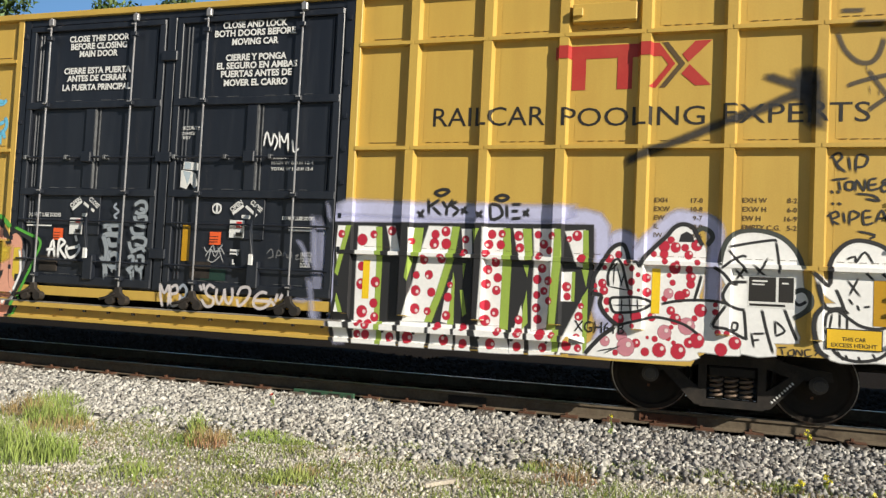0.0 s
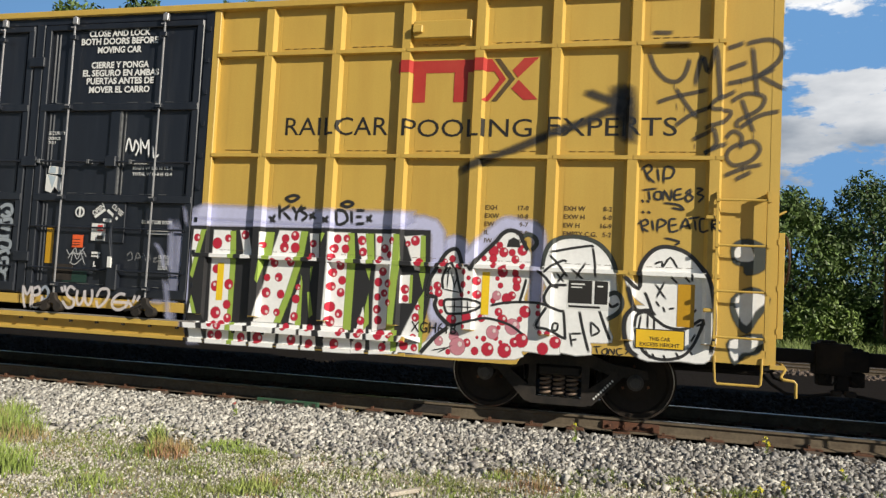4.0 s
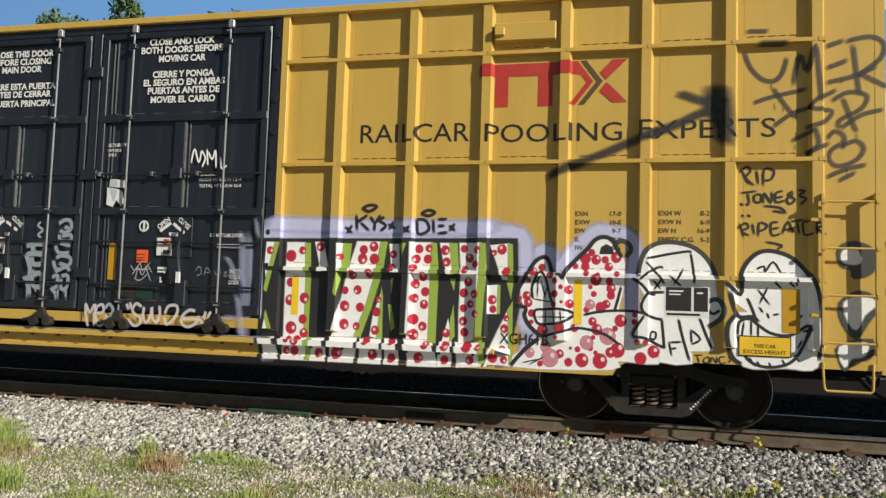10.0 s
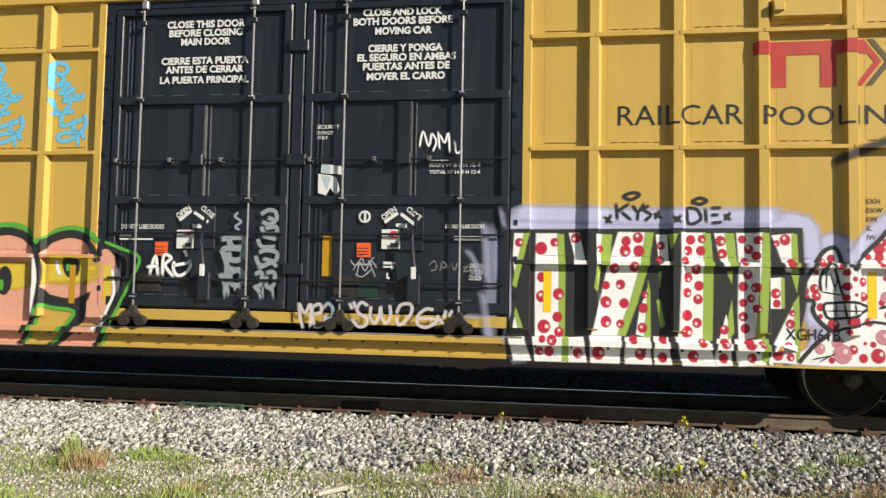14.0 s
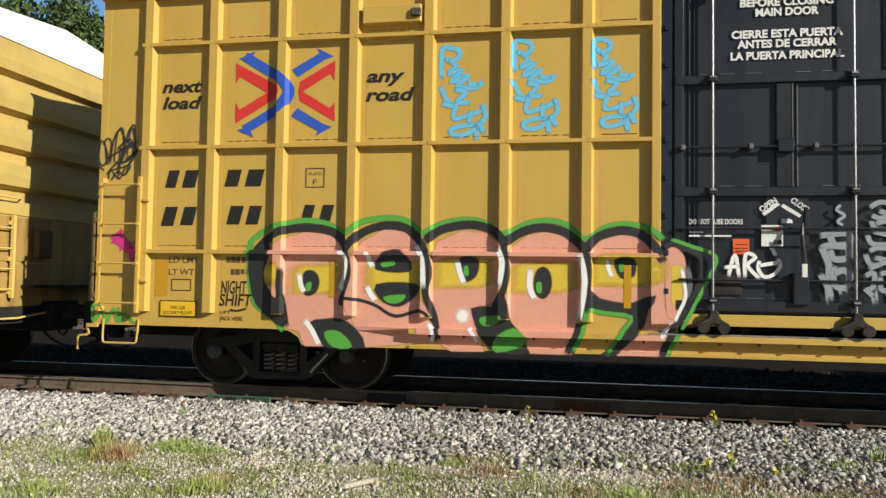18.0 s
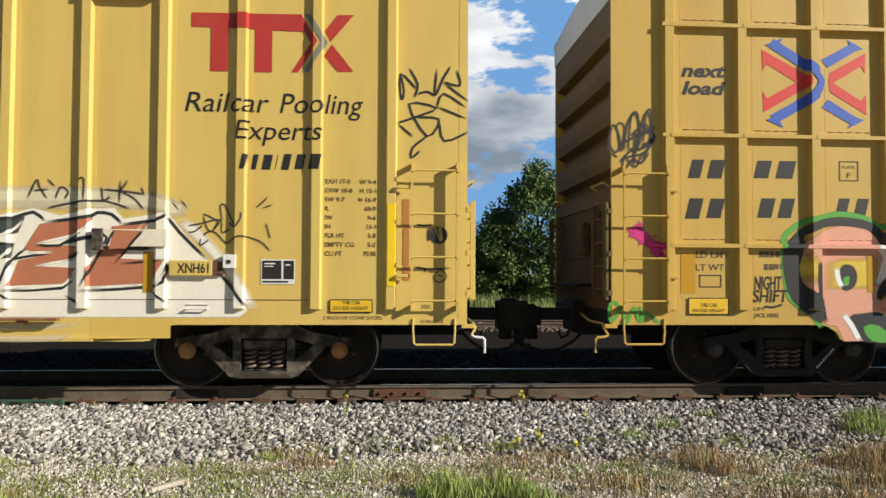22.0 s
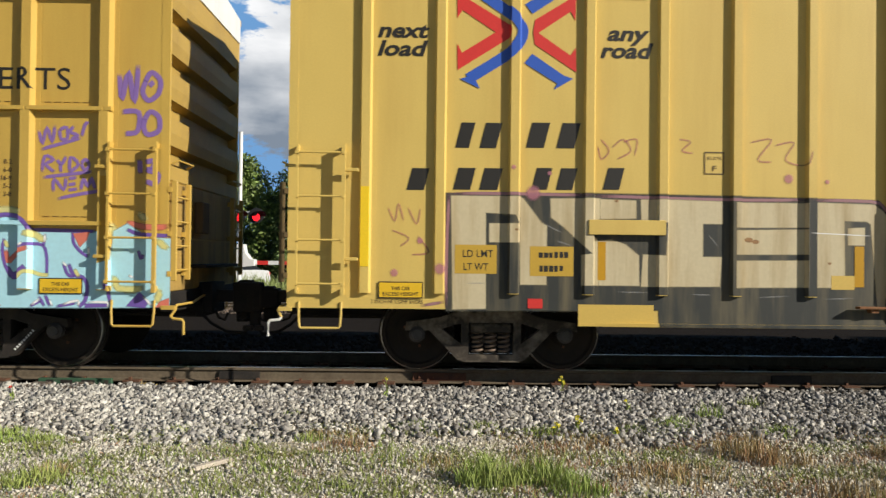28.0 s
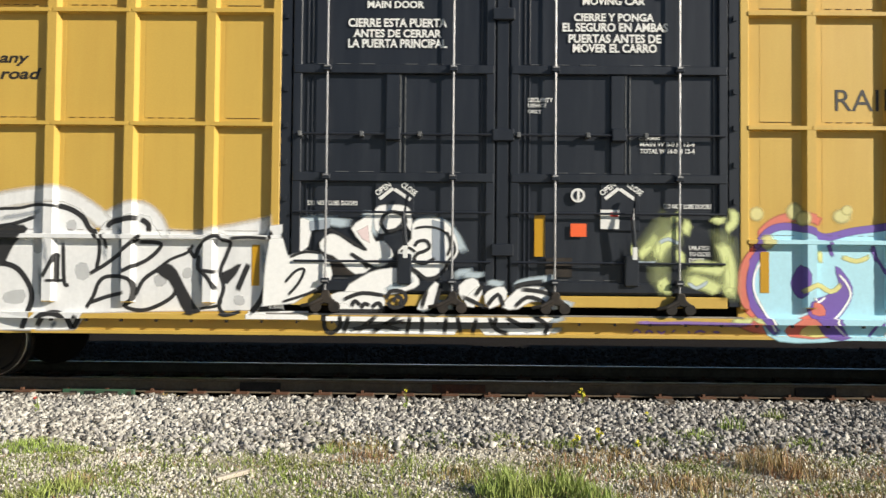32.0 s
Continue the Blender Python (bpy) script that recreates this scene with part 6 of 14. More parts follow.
for x, z, r in ((5.97, 1.8, 0.033), (5.87, 1.75, 0.040), (6.06, 1.71, 0.026), (5.82, 1.65, 0.020), (5.8, 1.47, 0.040), (5.82, 1.39, 0.040), (5.72, 1.44, 0.020), (5.73, 1.37, 0.020), (5.86, 1.27, 0.034), (5.86, 1.17, 0.020), (5.99, 1.08, 0.053), (6.12, 1.65, 0.026), (6.19, 1.58, 0.020), (6.12, 1.5, 0.033), (6.11, 1.38, 0.026), (6.2, 1.41, 0.013), (6.28, 1.55, 0.040), (6.29, 1.39, 0.040), (6.46, 1.91, 0.052), (6.53, 1.98, 0.032), (6.58, 1.9, 0.046), (6.68, 1.9, 0.033), (6.8, 1.93, 0.050), (6.35, 1.82, 0.026), (6.46, 1.82, 0.039), (6.72, 1.82, 0.038), (6.81, 1.74, 0.025), (6.47, 1.74, 0.026), (6.6, 1.73, 0.019), (6.58, 1.67, 0.052), (6.73, 1.66, 0.032), (6.52, 1.59, 0.020), (6.75, 1.58, 0.044), (6.75, 1.5, 0.038), (6.56, 1.51, 0.026), (6.7, 1.4, 0.038), (6.64, 1.36, 0.051), (6.55, 1.2, 0.038), (6.48, 1.33, 0.026), (6.86, 1.22, 0.057), (7.01, 1.21, 0.025), (7.01, 1.29, 0.019), (6.6, 1.11, 0.051), (6.35, 1.12, 0.038), (6.18, 1.12, 0.052), (6.8, 1.13, 0.025), (6.56, 1.02, 0.019), (6.53, 0.9, 0.026), (6.39, 0.88, 0.026), (6.19, 0.82, 0.039), (6.31, 0.89, 0.013), (6.29, 0.73, 0.038), (6.44, 0.76, 0.064), (6.64, 0.76, 0.070), (6.59, 0.85, 0.019), (6.83, 0.89, 0.069), (6.75, 0.86, 0.045), (7.08, 0.81, 0.056), (7.04, 0.99, 0.025), (7.13, 0.99, 0.025), (6.14, 1.01, 0.020), (5.97, 0.7, 0.026), (7.22, 0.89, 0.056)):
    paint("red_dot", disc(x, z, r, 11, 1.1), M["spray_crimson"], spotted_piece, FLANK_A, 0.0101 + 0.00012 * ((int(x * 100) * 7 + int(z * 100) * 3) % 11))
for x, z, r in ((6.52, 1.39, 0.045), (6.72, 1.04, 0.077), (6.49, 0.96, 0.065), (6.03, 0.89, 0.052), (5.85, 0.82, 0.046), (6.08, 0.77, 0.085)):
    paint("pink_dot", disc(x, z, r, 11, 1.1), M["spray_rose"], spotted_piece, FLANK_A, 0.0101 + 0.00012 * ((int(x * 100) * 7 + int(z * 100) * 3) % 11))
for x, z, r in ((5.89, 1.77, 0.011), (5.82, 1.48, 0.011), (5.83, 1.4, 0.011), (6.01, 1.1, 0.014), (6.3, 1.56, 0.011), (6.3, 1.41, 0.011), (6.6, 1.92, 0.012), (6.82, 1.94, 0.014), (6.74, 1.84, 0.010), (6.6, 1.69, 0.014), (6.77, 1.59, 0.012), (6.72, 1.41, 0.010), (6.54, 1.41, 0.012), (6.56, 1.21, 0.010), (6.89, 1.24, 0.015), (6.62, 1.13, 0.014), (6.37, 1.14, 0.011), (6.75, 1.07, 0.021), (6.51, 0.98, 0.017), (6.2, 0.83, 0.011), (5.87, 0.84, 0.012), (6.11, 0.8, 0.023), (6.47, 0.78, 0.017), (6.67, 0.78, 0.019), (6.86, 0.92, 0.019), (6.76, 0.87, 0.012), (7.24, 0.91, 0.015)):
    paint("dot_glint", disc(x, z, r, 7, 1.2), M["spray_blush"], spotted_piece, FLANK_A, 0.0114)
for k, o in enumerate((
        [(6.62, 1.97), (6.64, 2.04), (6.69, 2.07), (6.75, 2.04), (6.77, 1.97)],
        )):
    paint("ear_hollow", fill(o), M["spray_black"], spotted_piece, FLANK_A, 0.0114 + 0.0003 * (k % 4))
paint_strokes("outline", [
        [(5.68, 1.34), (5.7, 1.53), (5.78, 1.68), (5.87, 1.84), (5.95, 1.91), (6.02, 1.91), (6.06, 1.83), (6.09, 1.7)],
        [(6.2, 1.67), (6.26, 1.79), (6.4, 1.94), (6.49, 2.03), (6.56, 2.12), (6.65, 2.16), (6.75, 2.13), (6.8, 2.04), (6.86, 1.93)],
        [(5.68, 1.35), (5.79, 1.33), (5.78, 1.24), (5.83, 1.14), (5.91, 1.06), (5.98, 1.01)],
        [(5.63, 0.66), (5.72, 0.77), (5.82, 0.88), (5.96, 0.99)]], 0.047, M["spray_black"], spotted_piece, FLANK_A, 0.0127, "", 0.00, 4)
paint_strokes("outline", [
        [(6.79, 2.08), (6.86, 2.12), (6.94, 2.08), (6.96, 2.01), (6.91, 1.94)]], 0.051, M["spray_slate"], spotted_piece, FLANK_A, 0.0127, "", 0.00, 4)
paint_strokes("outline", [
        [(5.98, 1), (6.09, 1.04), (6.26, 1.09), (6.39, 1.12), (6.55, 1.1), (6.71, 1.05), (6.84, 0.96)],
        [(6.45, 1.27), (6.61, 1.31), (6.8, 1.33), (6.99, 1.33), (7.12, 1.31)],
        [(6.13, 1.72), (6.17, 1.72), (6.2, 1.67)],
        [(5.89, 1.26), (5.91, 1.31), (6.02, 1.32), (6.19, 1.33), (6.34, 1.28), (6.27, 1.21), (6.17, 1.17), (6.02, 1.15), (5.93, 1.16), (5.89, 1.26)],
        [(5.87, 1.44), (5.86, 1.57), (5.91, 1.7), (5.96, 1.75), (6.01, 1.69), (6.05, 1.54), (6.09, 1.4)],
        [(6.79, 1.32), (6.83, 1.47), (6.86, 1.6)]], 0.030, M["spray_black"], spotted_piece, FLANK_A, 0.0133, "", 0.00, 4)
paint_strokes("whisker", [
        [(5.93, 1.72), (5.92, 1.44)],
        [(5.89, 1.62), (5.97, 1.71)],
        [(5.96, 1.66), (6.02, 1.44)],
        [(5.86, 1.44), (6.1, 1.4)],
        [(6.04, 1.59), (6, 1.44)],
        [(5.9, 1.23), (6.32, 1.24)],
        [(6.02, 1.32), (6.02, 1.15)],
        [(6.1, 1.33), (6.12, 1.15)],
        [(6.19, 1.32), (6.2, 1.18)],
        [(5.76, 0.7), (5.96, 0.75)],
        [(5.84, 0.68), (6.02, 0.78)]], 0.015, M["spray_black"], spotted_piece, FLANK_A, 0.0140, "", 0.00, 3)
for k, o in enumerate((
        [(7.05, 1.72), (7.08, 1.89), (7.15, 2.01), (7.28, 2.07), (7.41, 2.08), (7.59, 2.04), (7.72, 1.94), (7.82, 1.82), (7.85, 1.72), (7.87, 1.5), (7.94, 1.44), (7.94, 1.32), (7.86, 1.23), (7.78, 1.21), (7.81, 1.06), (7.84, 0.94), (7.6, 0.92), (7.62, 0.79), (7.29, 0.79), (7.31, 0.95), (7.18, 0.99), (7.05, 1.04), (6.98, 1.07), (7.1, 1.32), (7.08, 1.44), (7.12, 1.51), (7.06, 1.63)],
        )):
    paint("head", fill(smooth_line(o, 2, True)), M["spray_white"], head_piece, FLANK_A, 0.0092 + 0.0003 * (k % 4))
paint_strokes("outline", [
        [(7.04, 1.72), (7.06, 1.86), (7.11, 1.99), (7.21, 2.08), (7.35, 2.11), (7.49, 2.1), (7.64, 2.05), (7.76, 1.95), (7.84, 1.82), (7.87, 1.71)],
        [(7.79, 1.46), (7.86, 1.49), (7.92, 1.46), (7.95, 1.38), (7.93, 1.3), (7.86, 1.23), (7.79, 1.19)]], 0.050, M["spray_slate"], head_piece, FLANK_A, 0.0101, "", 0.00, 4)
paint_strokes("outline", [
        [(6.98, 1.7), (7.08, 1.63), (7.16, 1.54), (7.23, 1.52)],
        [(7.33, 1.55), (7.17, 1.54), (7.11, 1.48), (7.08, 1.39), (7.12, 1.31), (7.23, 1.26), (7.3, 1.25)],
        [(7.3, 1.26), (7.32, 1.07), (7.33, 0.94)],
        [(7.48, 1.26), (7.52, 1.08), (7.6, 0.8)],
        [(7.7, 1.28), (7.76, 1.12), (7.83, 0.95)],
        [(7.12, 1.3), (6.99, 1.07), (7.12, 1.04), (7.28, 0.96), (7.34, 0.94)],
        [(7.79, 1.37), (7.84, 1.33), (7.91, 1.37)]], 0.032, M["spray_black"], head_piece, FLANK_A, 0.0107, "", 0.00, 4)
paint_strokes("feature", [
        [(7.12, 1.92), (7.34, 1.97), (7.57, 2.01), (7.6, 2)],
        [(7.6, 2), (7.63, 1.81), (7.64, 1.65)],
        [(7.05, 1.68), (7.17, 1.78), (7.27, 1.83), (7.31, 1.82)],
        [(7.12, 1.89), (7.24, 1.76), (7.33, 1.64)]], 0.028, M["spray_black"], head_piece, FLANK_A, 0.0114, "", 0.30, 3)
paint_strokes("feature", [
        [(7.2, 1.69), (7.29, 1.58)],
        [(7.3, 1.7), (7.21, 1.57)],
        [(7.37, 1.74), (7.52, 1.61)],
        [(7.53, 1.82), (7.42, 1.63)],
        [(7.19, 1.11), (7.24, 1.1), (7.23, 1.03), (7.18, 1.04), (7.19, 1.11)],
        [(7.38, 1.01), (7.41, 0.85)],
        [(7.38, 1), (7.52, 1.01)],
        [(7.4, 0.93), (7.46, 0.94)],
        [(7.61, 1.15), (7.62, 0.99)],
        [(7.61, 1.15), (7.71, 1.05), (7.62, 0.99)]], 0.025, M["spray_black"], head_piece, FLANK_A, 0.0114, "", 0.00, 3)
paint_strokes("small_tag", [
        [(7.64, 0.87), (7.74, 0.88)],
        [(7.68, 0.87), (7.7, 0.79)],
        [(7.75, 0.84), (7.8, 0.86), (7.8, 0.8), (7.75, 0.8), (7.75, 0.84)],
        [(7.82, 0.79), (7.83, 0.86), (7.88, 0.8), (7.88, 0.87)],
        [(7.97, 0.87), (7.91, 0.86), (7.92, 0.8), (7.98, 0.81)],
        [(8, 0.87), (8.03, 0.85), (8, 0.81)]], 0.015, M["spray_black"], head_piece, FLANK_A, 0.0114, "", 0.00, 3)
paint("head", fill(smooth_line([(7.99, 1.65), (8.14, 1.58), (8.18, 1.82), (8.32, 1.99), (8.52, 1.98), (8.73, 1.85), (8.87, 1.60), (8.93, 1.27), (8.89, 0.82), (8.57, 0.79), (8.16, 0.79), (8.02, 1.08), (8.07, 1.32), (8.21, 1.36), (8.07, 1.48)], 4, True)), M["spray_white"], head_piece, FLANK_A, 0.0088)
paint_strokes("outline", [
        [(8.11, 1.69), (8.15, 1.84), (8.26, 1.98), (8.40, 2.03), (8.60, 1.98), (8.74, 1.86), (8.86, 1.68), (8.91, 1.45), (8.93, 1.15), (8.90, 0.87)],
        [(7.95, 1.69), (8.12, 1.55), (8.13, 1.75)],
        [(8.00, 1.58), (8.09, 1.32), (8.24, 1.31), (8.30, 1.26)],
        [(8.09, 1.35), (7.99, 1.23), (7.98, 1.05), (8.04, 0.87), (8.13, 0.80)]], 0.046, M["spray_black"], head_piece, FLANK_A, 0.0101, "", 0.00, 4)
paint_strokes("outline", [
        [(8.09, 1.11), (8.11, 1.25), (8.21, 1.29), (8.31, 1.22), (8.44, 1.14), (8.63, 1.13), (8.81, 1.24), (8.74, 1.00), (8.61, 0.83), (8.38, 0.78), (8.19, 0.86), (8.09, 1.11)],
        [(8.19, 1.51), (8.23, 1.42), (8.28, 1.28)]], 0.033, M["spray_black"], head_piece, FLANK_A, 0.0114, "", 0.00, 4)
paint_strokes("feature", [
        [(8.16, 1.27), (8.13, 1.07)],
        [(8.23, 1.28), (8.23, 1.10)],
        [(8.30, 1.23), (8.30, 1.09)],
        [(8.21, 0.88), (8.27, 0.78)],
        [(8.69, 0.99), (8.74, 1.08)],
        [(8.74, 1.17), (8.83, 1.20)]], 0.023, M["spray_black"], head_piece, FLANK_A, 0.0127, "", 0.00, 3)
paint_strokes("feature", [
        [(8.66, 0.93), (8.71, 0.85)],
        [(8.54, 0.87), (8.58, 0.79)],
        [(8.41, 0.83), (8.43, 0.78)],
        [(8.29, 0.84), (8.32, 0.78)],
        [(8.29, 1.62), (8.42, 1.44)],
        [(8.40, 1.64), (8.31, 1.45)]], 0.023, M["spray_black"], head_piece, FLANK_A, 0.0127, "", 0.00, 3)
paint_strokes("feature", [
        [(8.31, 1.42), (8.35, 1.36)],
        [(8.39, 1.36), (8.41, 1.30)],
        [(8.45, 1.34), (8.51, 1.35)],
        [(8.28, 1.83), (8.36, 1.86), (8.37, 1.80), (8.45, 1.91), (8.53, 1.79)],
        [(8.46, 1.70), (8.54, 1.62)],
        [(8.61, 1.70), (8.67, 1.64)]], 0.023, M["spray_black"], head_piece, FLANK_A, 0.0127, "", 0.00, 3)
paint_strokes("feature", [
        [(8.68, 1.74), (8.69, 1.65)],
        [(8.74, 1.35), (8.71, 1.31)]], 0.023, M["spray_black"], head_piece, FLANK_A, 0.0127, "", 0.00, 3)
capacity_plate(car_one, 7.33, 1.28, 7.80, 1.63, FLANK_A)
ladder_tag = decal_group(car_one, "graffiti", "small white and grey graffiti marks behind the ladder", 9.25, 1.46)
for k, o in enumerate((
        smooth_line([(9.10, 2.06), (9.25, 2.13), (9.44, 2.04), (9.42, 1.83), (9.25, 1.76), (9.22, 1.85), (9.12, 1.89)], 3, True),
        smooth_line([(9.11, 1.48), (9.30, 1.61), (9.48, 1.50), (9.36, 1.28), (9.26, 1.13), (9.14, 1.27)], 3, True),
        smooth_line([(9.10, 1.03), (9.41, 1.11), (9.39, 0.93), (9.25, 0.89), (9.15, 0.79), (9.10, 0.91)], 3, True),)):
    paint("grey_edge", fill(o), M["spray_slate"], ladder_tag, FLANK_A, 0.0088 + 0.0003 * (k % 4))
for k, o in enumerate((
        smooth_line([(9.14, 2.03), (9.26, 2.07), (9.30, 1.92), (9.15, 1.92)], 3, True),
        smooth_line([(9.16, 1.49), (9.30, 1.55), (9.45, 1.50), (9.33, 1.37), (9.26, 1.22), (9.18, 1.34)], 3, True),
        smooth_line([(9.11, 1.02), (9.35, 1.07), (9.33, 0.95), (9.21, 0.92), (9.15, 0.83)], 3, True),)):
    paint("white_core", fill(o), M["spray_white"], ladder_tag, FLANK_A, 0.0101 + 0.0003 * (k % 4))
paint("reflective_strip", bar(2.88, 1.15, 2.97, 1.63), M["reflector_bright"], car_one, FLANK_A, 0.0153, "yellow reflective strip")
paint("reflective_strip", bar(6.34, 1.16, 6.43, 1.66), M["reflector_bright"], car_one, FLANK_A, 0.0153, "yellow reflective strip")
paint("reflective_strip", bar(8.54, 1.15, 8.72, 1.62), M["reflector"], car_one, FLANK_A, 0.0153, "yellow reflective strip")
paint("pool_code", words("XGH61B", 5.50, 0.91, 0.124, 0.559, bold=0.004), M["black_ink"], car_one, FLANK_A, 0.0192)

# car one: black tags and the smear
paint_strokes("smear", [
        [(6.00, 2.86), (6.30, 2.98), (6.63, 3.11), (6.95, 3.25), (7.27, 3.37)],
        [(7.14, 3.33), (7.45, 3.44), (7.70, 3.56), (7.96, 3.64)],
        [(7.45, 3.80), (7.70, 3.70), (7.95, 3.64)]], 0.143, M["spray_smoke"], car_one, FLANK_A, 0.0114, "long black sprayed smear across the side", 0.85, 3)
paint_strokes("smear", [
        [(7.88, 3.84), (7.92, 3.64), (7.94, 3.38), (7.93, 3.24)],
        [(7.83, 3.80), (7.84, 3.45)]], 0.299, M["spray_smoke"], car_one, FLANK_A, 0.0114, "black sprayed smudge", 0.90, 3)
paint_strokes("graffiti_tag", [
        [(8.17, 4.47), (8.4, 4.46)],
        [(8.28, 4.31), (8.6, 4.3)],
        [(8.15, 4.23), (8.22, 4.05), (8.34, 3.92), (8.46, 3.9), (8.54, 3.98), (8.59, 4.15)],
        [(8.65, 3.84), (8.72, 4.18), (8.79, 3.99), (8.86, 4.26), (8.9, 3.91), (8.92, 3.65)],
        [(8.98, 4.26), (9.16, 4.32)],
        [(8.98, 4.02), (9.2, 4.1)],
        [(8.98, 3.86), (9.24, 3.92), (9.48, 4.02)],
        [(9.25, 4.27), (9.28, 3.99), (9.31, 3.72)],
        [(9.18, 4.31), (9.42, 4.35), (9.55, 4.26), (9.51, 4.1), (9.31, 3.94)],
        [(9.32, 3.95), (9.6, 3.78)]], 0.067, M["spray_haze"], car_one, FLANK_A, 0.0127, "black sprayed tag", 0.55, 4)
paint_strokes("graffiti_tag", [
        [(8.25, 3.66), (8.43, 3.72), (8.8, 3.8)],
        [(8.45, 3.82), (8.55, 3.66), (8.68, 3.48)],
        [(8.45, 3.39), (8.64, 3.53), (8.84, 3.6)],
        [(9.09, 3.78), (8.87, 3.66), (8.83, 3.57), (9.04, 3.55), (8.95, 3.42), (8.77, 3.37)],
        [(9.04, 3.66), (9.2, 3.75), (9.38, 3.71), (9.33, 3.57), (9.12, 3.45), (9.11, 3.37)],
        [(9.15, 3.69), (9.22, 3.48), (9.28, 3.32)],
        [(9.13, 3.36), (9.33, 3.5), (9.54, 3.55)],
        [(8.63, 3.23), (8.88, 3.35)],
        [(8.86, 3.35), (8.89, 3.17), (8.77, 3.08), (9.02, 3.2)],
        [(8.99, 3.25), (9.07, 3.33), (9.16, 3.27), (9.14, 3.14)],
        [(9.13, 3.19), (9.03, 3.12), (9.01, 3.02), (9.1, 2.95), (9.27, 3.01), (9.35, 3.13), (9.28, 3.22), (9.14, 3.17)],
        [(8.98, 2.83), (9.19, 2.92), (9.37, 2.96)],
        [(9.1, 2.79), (9.27, 2.88)]], 0.060, M["spray_haze"], car_one, FLANK_A, 0.0140, "black sprayed tag", 0.50, 4)
paint_strokes("paint_drip", [
        [(8.43, 3.88), (8.43, 3.81)],
        [(8.46, 3.66), (8.47, 3.56)],
        [(8.55, 3.62), (8.55, 3.54)],
        [(9.13, 3.92), (9.14, 3.83)],
        [(8.67, 3.2), (8.67, 3.12)],
        [(9.18, 2.95), (9.18, 2.85)],
        [(9.28, 3.32), (9.28, 3.22)]], 0.012, M["spray_haze"], car_one, FLANK_A, 0.0150, "thin run of black paint", 0.30, 2)
paint_strokes("marker_tag", [
        [(8.12, 2.93), (8.2, 2.75)],
        [(8.1, 2.89), (8.18, 2.95), (8.22, 2.9), (8.17, 2.83), (8.26, 2.74)],
        [(8.28, 2.92), (8.3, 2.75)],
        [(8.35, 2.73), (8.36, 2.92), (8.46, 2.9), (8.43, 2.81), (8.36, 2.8)],
        [(8.11, 2.66), (8.29, 2.68)],
        [(8.19, 2.66), (8.21, 2.54)],
        [(8.26, 2.64), (8.33, 2.64), (8.32, 2.56), (8.26, 2.57), (8.26, 2.64)],
        [(8.35, 2.54), (8.36, 2.66), (8.43, 2.55), (8.44, 2.68)],
        [(8.55, 2.68), (8.48, 2.66), (8.48, 2.56), (8.58, 2.58)],
        [(8.48, 2.61), (8.55, 2.62)],
        [(8.65, 2.68), (8.6, 2.64), (8.67, 2.59), (8.62, 2.54), (8.59, 2.59), (8.66, 2.66)],
        [(8.7, 2.69), (8.77, 2.68), (8.71, 2.63), (8.78, 2.6), (8.72, 2.53)],
        [(8.35, 2.52), (8.52, 2.5), (8.58, 2.44)],
        [(8.44, 2.47), (8.58, 2.44)],
        [(8.12, 2.55), (8.14, 2.52)],
        [(8.18, 2.55), (8.2, 2.52)],
        [(8.13, 2.42), (8.15, 2.4)],
        [(8.19, 2.42), (8.22, 2.4)]], 0.025, M["spray_black"], car_one, FLANK_A, 0.0127, "thin black marker tag", 0.20, 3)
paint_strokes("marker_tag", [
        [(8.11, 2.33), (8.15, 2.17)],
        [(8.08, 2.27), (8.17, 2.33), (8.2, 2.28), (8.13, 2.24), (8.21, 2.19)],
        [(8.24, 2.33), (8.26, 2.2)],
        [(8.3, 2.18), (8.31, 2.33), (8.39, 2.31), (8.37, 2.27), (8.31, 2.24)],
        [(8.5, 2.34), (8.43, 2.33), (8.44, 2.2), (8.53, 2.22)],
        [(8.44, 2.27), (8.51, 2.28)],
        [(8.54, 2.21), (8.6, 2.35), (8.65, 2.22)],
        [(8.56, 2.26), (8.63, 2.27)],
        [(8.62, 2.35), (8.76, 2.37)],
        [(8.69, 2.35), (8.71, 2.21)],
        [(8.81, 2.35), (8.75, 2.34), (8.76, 2.21), (8.84, 2.22)],
        [(8.87, 2.2), (8.87, 2.33), (8.95, 2.31), (8.87, 2.27), (8.98, 2.21)],
        [(8.37, 2.13), (8.54, 2.09), (8.49, 2.05)]], 0.024, M["spray_black"], car_one, FLANK_A, 0.0127, "thin black marker tag", 0.20, 3)
paint_strokes("marker_tag", [
        [(3.55, 2.25), (3.64, 2.17)],
        [(3.57, 2.17), (3.64, 2.27)],
        [(3.69, 2.41), (3.70, 2.20)],
        [(3.69, 2.30), (3.84, 2.40)],
        [(3.74, 2.31), (3.86, 2.20)],
        [(3.87, 2.38), (3.93, 2.30), (4.00, 2.40)]], 0.039, M["spray_black"], car_one, FLANK_A, 0.0127, "black marker tag above the graffiti", 0.00, 3)
paint_strokes("marker_tag", [
        [(3.93, 2.30), (3.92, 2.20)],
        [(4.05, 2.37), (3.98, 2.33), (4.07, 2.27), (4.00, 2.20)],
        [(4.10, 2.29), (4.19, 2.23)],
        [(4.11, 2.22), (4.17, 2.32)],
        [(3.76, 2.48), (3.86, 2.52), (3.95, 2.50), (3.85, 2.44), (3.76, 2.48)]], 0.039, M["spray_black"], car_one, FLANK_A, 0.0127, "black marker tag above the graffiti", 0.00, 3)
